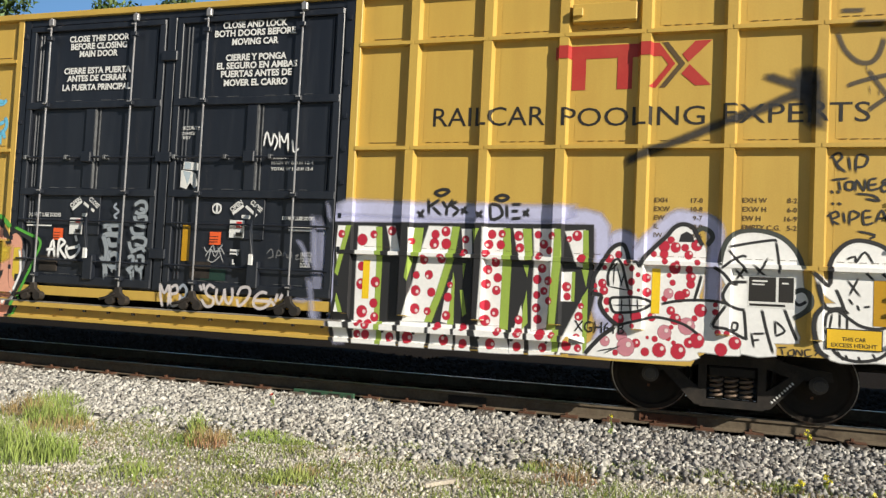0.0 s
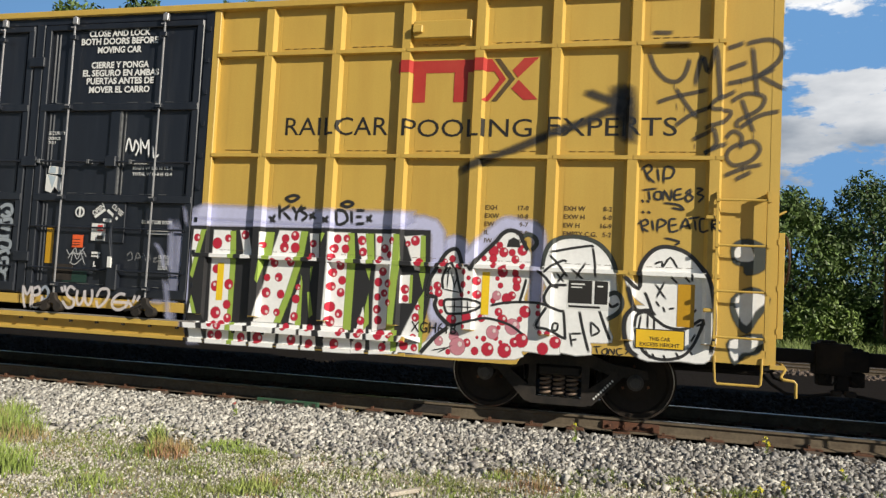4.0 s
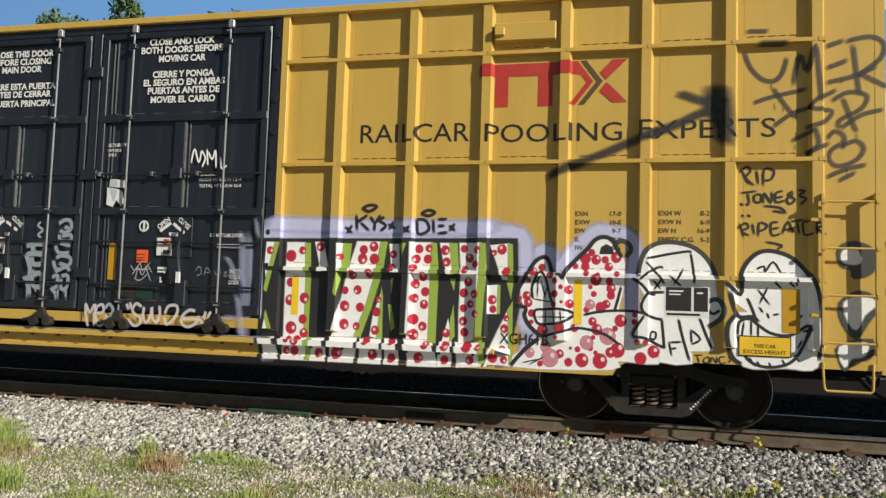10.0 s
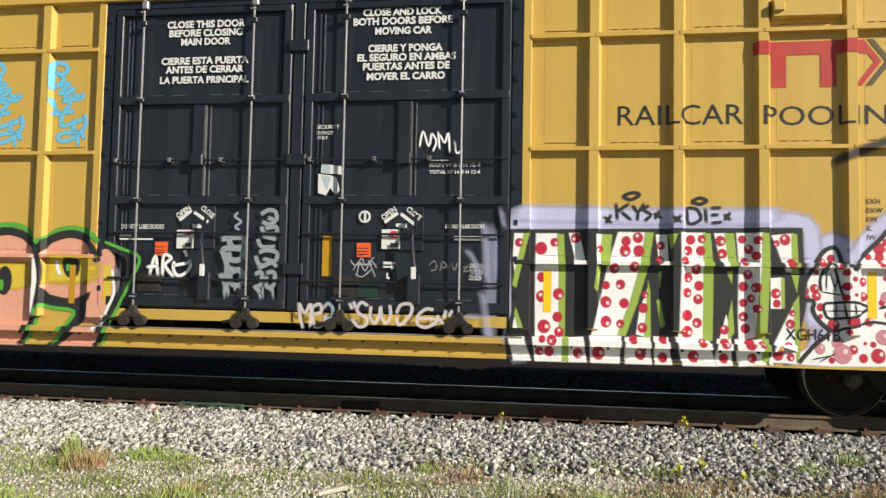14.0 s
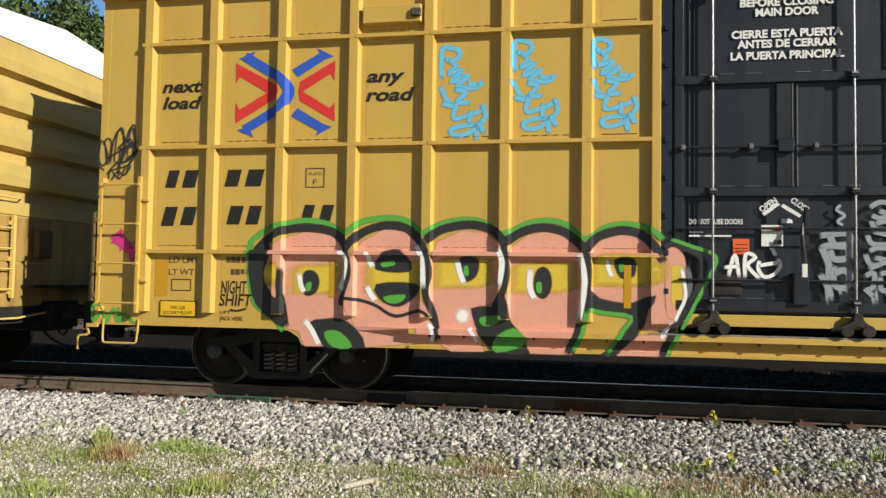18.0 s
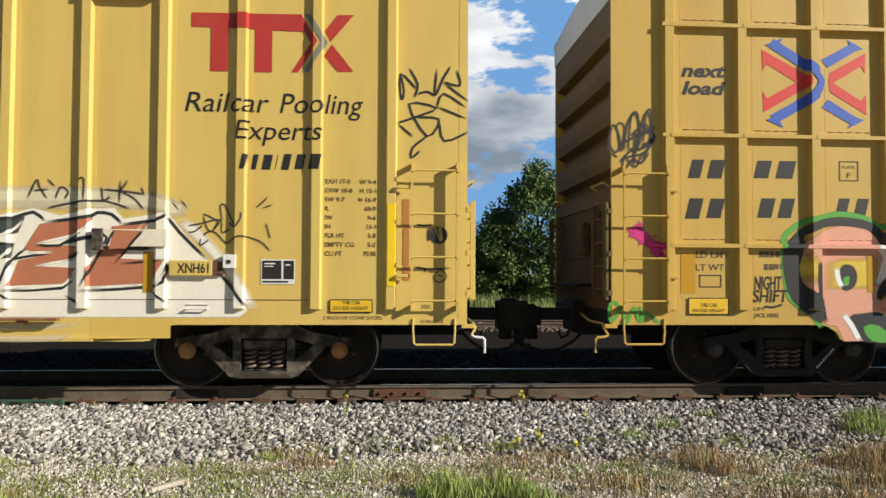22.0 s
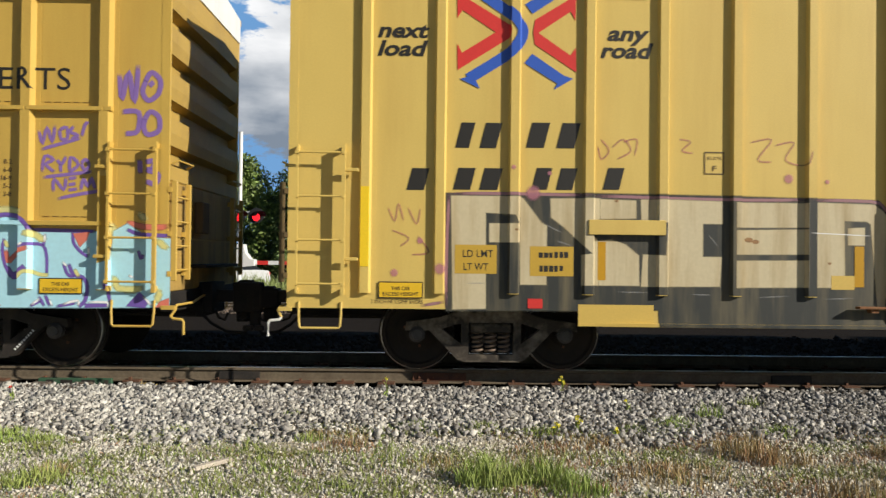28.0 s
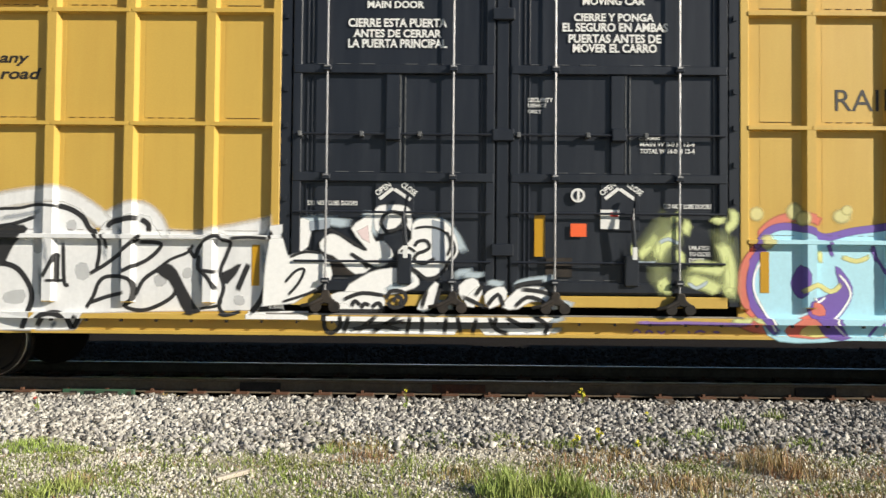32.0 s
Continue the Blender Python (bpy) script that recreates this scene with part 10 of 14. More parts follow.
paint("door_instruction", words("SEAL ONLY", 1.62, 1.65, 0.043, 0.327, bold=0.02), M["white_ink"], car_two, FLANK_DOOR, 0.0101)
paint("door_instruction", words("STANDARD CAR", -0.93, 1.43, 0.046, 0.400, bold=0.02), M["white_ink"], car_two, FLANK_DOOR, 0.0101)
paint("door_instruction", words("IMPORTANT", 2.02, 2.33, 0.040, 0.313, bold=0.02), M["white_ink"], car_two, FLANK_DOOR, 0.0101)
paint("door_instruction", words("LUBRICATE", 2.02, 2.18, 0.041, 0.313, bold=0.02), M["white_ink"], car_two, FLANK_DOOR, 0.0101)
paint("door_instruction", words("DOOR", 2.02, 2.10, 0.040, 0.200, bold=0.02), M["white_ink"], car_two, FLANK_DOOR, 0.0101)
paint("door_instruction", words("IMPORTANT", -2.34, 2.32, 0.042, 0.276, bold=0.02), M["white_ink"], car_two, FLANK_DOOR, 0.0101)
paint("door_instruction", words("LUBRICATE", -2.33, 2.19, 0.043, 0.276, bold=0.02), M["white_ink"], car_two, FLANK_DOOR, 0.0101)
paint("door_instruction", words("DOOR", -2.33, 2.11, 0.042, 0.165, bold=0.02), M["white_ink"], car_two, FLANK_DOOR, 0.0101)
paint("door_frame_mark", thin_frame(0.17, 3.16, 0.50, 3.42), M["white_ink"], car_two, FLANK_DOOR, 0.030)
paint("door_frame_mark", thin_frame(1.56, 1.63, 1.97, 1.79), M["white_ink"], car_two, FLANK_DOOR, 0.030)
paint("door_frame_mark", thin_frame(-0.97, 1.35, -0.50, 1.50), M["white_ink"], car_two, FLANK_DOOR, 0.030)
paint("round_mark", disc(-1.42, 2.20, 0.082, 16), M["white_ink"], car_two, FLANK_DOOR, 0.036, "round white door mark")
paint("round_mark_bar", disc(-1.42, 2.20, 0.055, 14), M["black"], car_two, FLANK_DOOR, 0.039)
paint("round_mark_bar", bar(-1.43, 2.15, -1.40, 2.26), M["white_ink"], car_two, FLANK_DOOR, 0.042)
paint("round_mark", disc(1.14, 2.21, 0.082, 16), M["white_ink"], car_two, FLANK_DOOR, 0.036, "round white door mark")
paint("round_mark_bar", disc(1.14, 2.21, 0.055, 14), M["black"], car_two, FLANK_DOOR, 0.039)
paint("round_mark_bar", bar(1.12, 2.15, 1.15, 2.26), M["white_ink"], car_two, FLANK_DOOR, 0.042)
for x in (-1.42, 1.14):
    paint("handle_word", tilted("OPEN", x - 0.03, 2.375, 0.055, 0.17, 14), M["white_ink"], car_two, FLANK_DOOR, 0.026)
    paint("handle_word", tilted("CLOSE", x + 0.25, 2.375, 0.055, 0.19, -14), M["white_ink"], car_two, FLANK_DOOR, 0.026)
    paint("handle_word", tilted("AND", x + 0.12, 2.315, 0.05, 0.12, 0), M["white_ink"], car_two, FLANK_DOOR, 0.026)
scribble = random.Random(5)
for x0, x1, z0, z1 in ((-1.92, -1.50, 1.50, 1.90), (0.64, 1.00, 1.52, 2.04)):
    part("notice_board", boxes((x0, x1, -SHEET - 0.058, -SHEET - 0.03, z0, z1)), M["black"], car_two, "black notice board with pale scribbles", bevel=0.004)
    for k in range(7):
        w, z, a = scribble.uniform(0.05, 0.16), scribble.uniform(z0 + 0.05, z1 - 0.05), scribble.uniform(x0 + 0.03, x1 - 0.19)
        line = [(a + w * t, z + scribble.uniform(-0.022, 0.022)) for t in (0, 0.2, 0.35, 0.55, 0.8, 1.0)]
        paint_strokes("board_scribble", [line], 0.014, M["spray_faint"], car_two, FLANK_DOOR, 0.026 + 0.0006 * k, "faint pale scribble", 0.4, 3)
for z0, z1 in ((1.12, 1.50), (2.70, 2.98)):
    for x in (-2.585, 2.545):
        part("rust_edge", boxes((x - 0.02, x + 0.04, -SHEET - 0.068, -SHEET - 0.058, z0, z1)), M["dark_rust"], car_two, "rusty edge of the door frame")
paint_strokes("rose_smear", [
        [(-2.18, 0.69), (-2.06, 0.68), (-1.91, 0.69)],
        [(-2.13, 0.64), (-1.95, 0.63)]], 0.061, M["spray_soft_rose"], car_two, FLANK_B, 0.0090, "rose red smear on the sill", 0.80, 2)
paint("door_sticker", bar(0.27, 1.33, 0.38, 1.98), M["reflector"], car_two, FLANK_DOOR, 0.0283, "amber reflective strip")
paint("door_sticker", bar(-0.91, 1.52, -0.26, 1.94), M["dull_gold"], car_two, FLANK_DOOR, 0.0283, "dull yellow slatted placard")
paint("door_sticker", bar(-1.52, 1.83, -1.31, 2.08), M["white_ink"], car_two, FLANK_DOOR, 0.0283, "white routing card")
paint("door_sticker", bar(-1.06, 2.74, -0.71, 2.84), M["white_ink"], car_two, FLANK_DOOR, 0.0283, "torn white sticker")
paint("door_sticker", bar(-0.52, 2.78, -0.36, 2.87), M["white_ink"], car_two, FLANK_DOOR, 0.0283, "white sticker")
paint("door_sticker", bar(0.02, 2.55, 0.09, 2.77), M["white_ink"], car_two, FLANK_DOOR, 0.0283, "torn white sticker")
paint("door_sticker", bar(-0.37, 2.24, -0.28, 2.45), M["reflector"], car_two, FLANK_DOOR, 0.0283, "amber mark")
paint_strokes("placard_slat", [
        [(-0.92, 1.83), (-0.26, 1.84)],
        [(-0.92, 1.73), (-0.26, 1.73)],
        [(-0.92, 1.63), (-0.26, 1.64)]], 0.016, M["black_ink"], car_two, FLANK_DOOR, 0.0309, "", 0.00, 1)
for x in (-1.50, 1.03):
    paint("blue_sticker", disc(x, 1.725, 0.035, 12), M["spray_cyan"], car_two, FLANK_DOOR, 0.048, "round blue sticker")
paint_strokes("door_tag", [
        [(-1.92, 2.91), (-1.99, 2.84), (-1.92, 2.76), (-1.85, 2.88), (-1.81, 2.76), (-1.76, 2.88), (-1.71, 2.74), (-1.65, 2.89), (-1.59, 2.77), (-1.50, 2.87)],
        [(-1.78, 2.72), (-1.64, 2.74), (-1.50, 2.69), (-1.45, 2.73)],
        [(0.64, 2.02), (0.71, 2.04), (0.77, 2.00), (0.84, 2.04), (0.87, 2.00)],
        [(0.67, 1.95), (0.75, 1.96), (0.85, 1.92)],
        [(2.02, 1.68), (2.08, 1.73), (2.15, 1.64), (2.20, 1.73)],
        [(2.06, 1.59), (2.16, 1.63), (2.20, 1.53), (2.11, 1.50)]], 0.017, M["spray_faint"], car_two, FLANK_DOOR, 0.0283, "thin pale scribble on the door", 0.00, 4)
paint_strokes("door_tag", [
        [(1.57, 1.57), (1.63, 1.61), (1.70, 1.55), (1.77, 1.60)]], 0.017, M["spray_faint"], car_two, FLANK_DOOR, 0.0283, "thin pale scribble on the door", 0.00, 4)

# car two, the half by the gap
paint("slogan", words("next", -8.61, 3.90, 0.165, 0.594, shear=0.25, bold=0.03), M["black_ink"], car_two, FLANK_B, 0.0088)
paint("slogan", words("load", -8.61, 3.69, 0.168, 0.581, shear=0.25, bold=0.03), M["black_ink"], car_two, FLANK_B, 0.0088)
paint("slogan", words("any", -5.97, 3.90, 0.165, 0.489, shear=0.25, bold=0.03), M["black_ink"], car_two, FLANK_B, 0.0088)
paint("slogan", words("road", -6.05, 3.70, 0.168, 0.613, shear=0.25, bold=0.03), M["black_ink"], car_two, FLANK_B, 0.0088)
crossed_arrows_logo(car_two, -7.02, 3.96, 1.37, 1.28, FLANK_B)
for cell in ((-7.71, 2.64, -7.48, 2.93), (-7.43, 2.64, -7.17, 2.93), (-6.90, 2.65, -6.62, 2.94), (-6.55, 2.65, -6.27, 2.94),):
    paint("car_mark", letter_bars([cell], 0.25), M["black_ink"], car_two, FLANK_B, 0.0088)
for cell in ((-8.26, 2.15, -8.00, 2.40), (-7.73, 2.16, -7.47, 2.41), (-7.43, 2.16, -7.16, 2.41), (-6.83, 2.17, -6.59, 2.42), (-6.55, 2.17, -6.30, 2.42), (-6.01, 2.18, -5.76, 2.43),):
    paint("car_mark", letter_bars([cell], 0.25), M["black_ink"], car_two, FLANK_B, 0.0088)
paint("plate_mark", thin_frame(-4.84, 2.37, -4.61, 2.63) + words("PLATE", -4.72, 2.54, 0.035, 0.16, align="CENTER") + words("F", -4.72, 2.41, 0.06, 0.05, align="CENTER"), M["brown_ink"], car_two, FLANK_B, 0.012)
excess_sign(car_two, -8.57, 0.91, -8.06, 1.10, FLANK_B)
paint("shoe_stencil", words("2 INCH HF COMP SHOES", -8.65, 0.85, 0.045, 0.592), M["brown_ink"], car_two, FLANK_B, 0.0088)
paint("reflective_strip", bar(-8.78, 1.27, -8.68, 2.18), M["reflector_bright"], car_two, FLANK_B, 0.0088, "yellow reflective strip")
block_piece = decal_group(car_two, "graffiti", "faded cream and charcoal block letter graffiti with rose edges", -5.79, 1.51, FLANK_B)
paint("charcoal_base", fill([(-7.80, 2.11), (-5.94, 2.12), (-4.64, 2.11), (-2.82, 2.08), (-2.57, 1.82), (-2.60, 0.61), (-3.34, 0.61), (-5.34, 0.61), (-5.35, 0.81), (-6.12, 0.80), (-7.79, 0.78)]), M["spray_worn_slate"], block_piece, FLANK_B, 0.0075)
paint_strokes("rose_edge", [
        [(-7.77, 2.12), (-6.95, 2.12), (-6.11, 2.11)],
        [(-6.11, 2.11), (-5.28, 2.09), (-4.36, 2.08), (-3.61, 2.09)],
        [(-3.61, 2.09), (-2.9, 2.08), (-2.75, 2.01), (-2.56, 1.77)],
        [(-7.77, 2.12), (-7.79, 1.64), (-7.8, 0.8)],
        [(-8.09, 0.83), (-7.8, 0.87)]], 0.045, M["spray_mauve"], block_piece, FLANK_B, 0.0088, "", 0.50, 2)
for k, o in enumerate((
        [(-7.74, 2.08), (-6.96, 2.08), (-6.96, 1.78), (-7, 1.89), (-7.36, 1.91), (-7.35, 0.81), (-7.71, 0.8)],
        [(-7.3, 1.77), (-6.96, 1.77), (-6.92, 1.57), (-7.3, 1.57)],
        [(-6.96, 2.08), (-6.92, 2.04), (-6.72, 1.78), (-6.66, 1.75), (-6.66, 1.09), (-6.94, 1.09), (-6.94, 1.78)],
        [(-6.6, 2.06), (-6.05, 2.07), (-6.05, 1.85), (-6.18, 1.8), (-6.18, 1.69), (-6.12, 1.64), (-6.07, 1.58), (-6.06, 1.09), (-6.24, 1.09), (-6.24, 1.42), (-6.12, 1.44), (-6.3, 1.62), (-6.44, 1.75), (-6.59, 1.86)],
        [(-6.05, 2.06), (-5.63, 2.05), (-5.63, 1.86), (-6.05, 1.85)],
        [(-6.06, 1.58), (-5.9, 1.59), (-5.75, 1.54), (-5.6, 1.42), (-5.59, 1.09), (-6.06, 1.09)],
        [(-5.56, 2.06), (-5.23, 2.06), (-4.63, 2.05), (-4.63, 1.81), (-4.86, 1.81), (-4.86, 1.41), (-4.64, 1.41), (-4.66, 1.09), (-5.55, 1.08), (-5.53, 1.43), (-5.28, 1.42), (-5.25, 1.82), (-5.37, 1.84), (-5.55, 1.84)],
        [(-4.47, 2.04), (-3.66, 2.04), (-3.66, 1.78), (-4.47, 1.77)],
        [(-4.47, 1.72), (-3.66, 1.74), (-3.66, 1.47), (-4.47, 1.46)],
        [(-4.47, 1.37), (-3.66, 1.38), (-3.66, 1.09), (-4.47, 1.08)],
        [(-3.52, 2.05), (-2.87, 2.03), (-2.77, 1.96), (-2.58, 1.72), (-2.56, 0.84), (-2.81, 0.84), (-2.89, 1.82), (-2.94, 1.86), (-3.22, 1.86), (-3.21, 1.2), (-3.12, 1.2), (-3.12, 1.09), (-3.51, 1.09)],
        [(-3.16, 1.76), (-2.98, 1.77), (-2.98, 1.58), (-3.16, 1.58)],
        )):
    paint("cream_fill", fill(o), M["spray_worn_ivory"], block_piece, FLANK_B, 0.0101 + 0.0003 * (k % 4))
paint_strokes("scrape", [
        [(-5.62, 1.84), (-5.31, 1.82)],
        [(-5.27, 1.79), (-5.28, 1.54)],
        [(-4.78, 1.67), (-4.68, 1.54)],
        [(-6.68, 1.78), (-6.46, 1.67)],
        [(-6.55, 1.59), (-6.36, 1.53)],
        [(-7.58, 1.09), (-7.32, 1.09)],
        [(-5.84, 1.01), (-5.45, 1)],
        [(-5, 0.99), (-4.74, 0.98)],
        [(-4.22, 0.96), (-3.83, 0.98)],
        [(-3.45, 0.95), (-3.06, 0.96)]], 0.020, M["spray_faint"], block_piece, FLANK_B, 0.0125, "pale scrape through the charcoal paint", 0.50, 2)
for x, z, r in ((-4.32, 1.62, 0.046), (-4.24, 1.6, 0.039), (-7, 1.71, 0.019), (-3.38, 1.36, 0.019), (-5.85, 2.05, 0.020)):
    paint("rust_spot", disc(x, z, r, 9, 0.5), M["spray_faint_rust"], block_piece, FLANK_B, 0.0125)
paint_strokes("light_bar", [
        [(-3.65, 1.71), (-3.32, 1.7), (-2.87, 1.68)]], 0.013, M["spray_white"], block_piece, FLANK_B, 0.0140, "thin white streak", 0.40, 2)
paint("weight_patch", bar(-7.70, 1.20, -7.22, 1.53), M["dull_gold"], block_piece, FLANK_B, 0.0140, "yellow stencil patch")
paint("weight_patch", bar(-6.84, 1.18, -6.34, 1.52), M["dull_gold"], block_piece, FLANK_B, 0.0140, "yellow stencil patch")
paint("weight_stencil", words("LD LMT", -7.61, 1.39, 0.081, 0.348, bold=0.01), M["black_ink"], block_piece, FLANK_B, 0.0153)
paint("weight_stencil", words("LT WT", -7.60, 1.24, 0.080, 0.283, bold=0.01), M["black_ink"], block_piece, FLANK_B, 0.0153)
for cell in ((-6.74, 1.39, -6.69, 1.45), (-6.68, 1.39, -6.63, 1.45), (-6.62, 1.39, -6.58, 1.45), (-6.56, 1.39, -6.52, 1.46), (-6.50, 1.39, -6.46, 1.46), (-6.45, 1.39, -6.40, 1.46),):
    paint("weight_stencil", letter_bars([cell], 0.00), M["black_ink"], block_piece, FLANK_B, 0.0153)
for cell in ((-6.73, 1.23, -6.69, 1.30), (-6.68, 1.23, -6.63, 1.30), (-6.62, 1.23, -6.57, 1.30), (-6.56, 1.23, -6.52, 1.30), (-6.50, 1.24, -6.46, 1.30),):
    paint("weight_stencil", letter_bars([cell], 0.00), M["black_ink"], block_piece, FLANK_B, 0.0153)
paint("reflective_strip", bar(-6.06, 1.14, -5.97, 1.58), M["reflector"], block_piece, FLANK_B, 0.0153, "amber reflective strip")
paint("reflective_strip", bar(-3.09, 1.09, -2.98, 1.56), M["reflector"], block_piece, FLANK_B, 0.0153, "amber reflective strip")
paint("stencil_patch", bar(-3.36, 1.06, -3.09, 1.22), M["clean_yellow"], block_piece, FLANK_B, 0.0140)
paint("stencil_patch", bar(-6.28, 0.61, -5.41, 0.86), M["clean_yellow"], block_piece, FLANK_B, 0.0088, "clean yellow patch on the sill")
paint("red_tag", bar(-6.86, 0.81, -6.69, 0.92), M["bright_red"], block_piece, FLANK_B, 0.0166, "small bright red tag")
paint_strokes("faint_tag", [
        [(-6.04, 2.76), (-5.94, 2.63), (-6.03, 2.53), (-6.07, 2.68)],
        [(-5.91, 2.66), (-5.78, 2.76), (-5.69, 2.63), (-5.85, 2.53)],
        [(-5.78, 2.73), (-5.62, 2.76), (-5.65, 2.57)],
        [(-5.13, 2.77), (-5.00, 2.74), (-5.10, 2.64), (-4.97, 2.61)],
        [(-4.32, 2.74), (-4.06, 2.78), (-4.22, 2.55), (-4.06, 2.52)],
        [(-4.03, 2.71), (-3.80, 2.75), (-3.90, 2.55), (-3.67, 2.49), (-3.61, 2.65)]], 0.020, M["spray_faint_rose"], block_piece, FLANK_B, 0.0101, "faint pinkish scribble", 0.00, 4)
paint_strokes("faint_tag", [
        [(-8.47, 1.95), (-8.39, 1.79), (-8.35, 1.99), (-8.29, 1.79)],
        [(-8.24, 1.95), (-8.14, 1.76), (-8.10, 1.94)],
        [(-8.43, 1.69), (-8.23, 1.60), (-8.33, 1.50)],
        [(-8.13, 1.63), (-8.00, 1.44), (-8.20, 1.41)]], 0.020, M["spray_faint_rose"], block_piece, FLANK_B, 0.0101, "faint pinkish scribble", 0.00, 4)
for x, z, r in ((-7.87, 1.25, 0.077), (-8.39, 1.20, 0.055), (-8.10, 1.57, 0.044), (-7.04, 2.42, 0.033), (-6.62, 2.36, 0.033), (-3.86, 2.33, 0.066), (-3.41, 2.30, 0.033), (-6.81, 2.13, 0.099)):
    tris, cov = haze(x, z, r, r, 0.5)
    paint("rose_blot", tris, M["spray_soft_rose"], block_piece, FLANK_B, 0.0129, "", cov)

# car three, beyond the doors
red_chevron_logo(car_three, 5.13, 3.64, 6.91, 4.21, FLANK_A, "A")
paint("slogan", words("RAILCAR", 3.73, 3.23, 0.248, 1.424), M["black_ink"], car_three, FLANK_A, 0.0088)
paint("slogan", words("POOLING", 5.26, 3.24, 0.250, 1.627), M["black_ink"], car_three, FLANK_A, 0.0088)
paint("slogan", words("EXPERTS", 7.00, 3.24, 0.248, 1.475), M["black_ink"], car_three, FLANK_A, 0.0088)
dimension_table(car_three, (("EXH", "17-0"), ("EXW", "10-8"), ("EW", "9-7"), ("IL", "60-9"), ("IW", "9-6"), ("IH", "13-1"), ("CU FT", "7550")), 6.38, 6.89, 2.38, 0.092, 0.05, FLANK_A)
dimension_table(car_three, (("EXH W", "8-2"), ("EXW H", "6-0"), ("EW H", "16-9"), ("EMPTY C.G.", "5-2"), ("FLOOR H", "3-8")), 7.29, 7.83, 2.39, 0.092, 0.05, FLANK_A)
excess_sign(car_three, 8.16, 0.92, 8.65, 1.10, FLANK_A)
blue_piece = decal_group(car_three, "graffiti", "light blue wild letter graffiti with purple outlines and cream clouds", 4.42, 1.18)
paint_strokes("coral_glow", [
        [(2.64, 1.10), (2.65, 1.35), (2.71, 1.51), (2.84, 1.64)],
        [(2.87, 1.80), (3.01, 1.93), (3.19, 2.00), (3.40, 2.00), (3.54, 1.95)],
        [(4.38, 1.94), (4.60, 1.99), (4.77, 1.98)],
        [(5.50, 2.08), (5.76, 2.05), (5.98, 2.08), (6.10, 2.05)],
        [(6.71, 1.55), (6.89, 1.44), (6.98, 1.19), (6.99, 0.87)],
        [(2.67, 0.79), (2.81, 0.74), (3.13, 0.72), (3.52, 0.75)]], 0.143, M["spray_coral"], blue_piece, FLANK_A, 0.0075, "", 0.60, 4)
paint_strokes("lime_ground", [
        [(3.24, 0.71), (3.45, 0.72), (3.67, 0.71)],
        [(2.77, 0.84), (2.89, 0.74)],
        [(7.12, 1.58), (7.23, 1.33), (7.19, 0.87)],
        [(7.29, 1.52), (7.31, 1.13)]], 0.169, M["spray_lime"], blue_piece, FLANK_A, 0.0075, "", 0.80, 3)
paint("blue_fill", fill(smooth_line([(2.78, 1.44), (2.85, 1.63), (2.94, 1.77), (3.07, 1.85), (3.23, 1.89), (3.41, 1.84), (3.55, 1.75), (3.71, 1.79), (3.96, 1.83), (4.21, 1.87), (4.41, 1.91), (4.63, 1.89), (4.71, 1.79), (4.81, 1.76), (4.94, 1.90), (5.13, 1.98), (5.38, 2.02), (5.63, 1.96), (5.84, 1.86), (5.97, 1.92), (6.10, 1.78), (6.28, 1.80), (6.39, 1.73), (6.48, 1.58), (6.68, 1.50), (6.83, 1.35), (6.91, 1.13), (6.88, 0.90), (6.78, 0.61), (5.71, 0.61), (4.81, 0.61), (3.78, 0.61), (3.07, 0.61), (2.90, 0.81), (2.81, 1.04), (2.76, 1.30)], 3, True)), M["spray_sky"], blue_piece, FLANK_A, 0.0088)
paint_strokes("purple_line", [
        [(2.82, 1.64), (2.95, 1.83), (3.14, 1.90), (3.42, 1.86), (3.61, 1.78), (3.92, 1.85), (4.21, 1.89), (4.43, 1.93), (4.72, 1.95)],
        [(4.81, 1.68), (4.99, 1.88), (5.19, 2.00), (5.41, 2.05), (5.70, 1.97), (5.94, 1.94), (6.09, 2.05), (6.24, 1.82), (6.42, 1.84)]], 0.085, M["spray_purple"], blue_piece, FLANK_A, 0.0114, "", 0.15, 4)
paint_strokes("purple_line", [
        [(4.70, 1.90), (4.67, 1.72), (4.74, 1.56)],
        [(3.64, 1.73), (3.69, 1.56)],
        [(4.15, 1.69), (4.19, 1.50)]], 0.045, M["spray_purple"], blue_piece, FLANK_A, 0.0127, "", 0.00, 4)
paint_strokes("coral_glow", [
        [(2.8, 1.63), (2.69, 1.49), (2.64, 1.23), (2.68, 1.02), (2.81, 0.88)],
        [(2.72, 0.81), (2.82, 0.72)]], 0.104, M["spray_coral"], blue_piece, FLANK_A, 0.0078, "", 0.40, 4)
paint_strokes("purple_line", [
        [(2.92, 1.65), (2.79, 1.49), (2.73, 1.26), (2.77, 1.04), (2.9, 0.86), (3.06, 0.68)]], 0.096, M["spray_purple"], blue_piece, FLANK_A, 0.0116, "", 0.15, 4)
for k, o in enumerate((
        [(3.21, 0.77), (3.42, 0.88), (3.6, 0.86), (3.66, 0.66), (3.2, 0.66)],
        )):
    paint("coral_low", fill(smooth_line(o, 2, True)), M["spray_coral"], blue_piece, FLANK_A, 0.0122 + 0.0003 * (k % 4))
for k, o in enumerate((
        [(3.32, 0.67), (3.42, 0.77), (3.55, 0.75), (3.6, 0.66)],
        )):
    paint("lemon_low", fill(smooth_line(o, 2, True)), M["spray_lemon"], blue_piece, FLANK_A, 0.0128 + 0.0003 * (k % 4))
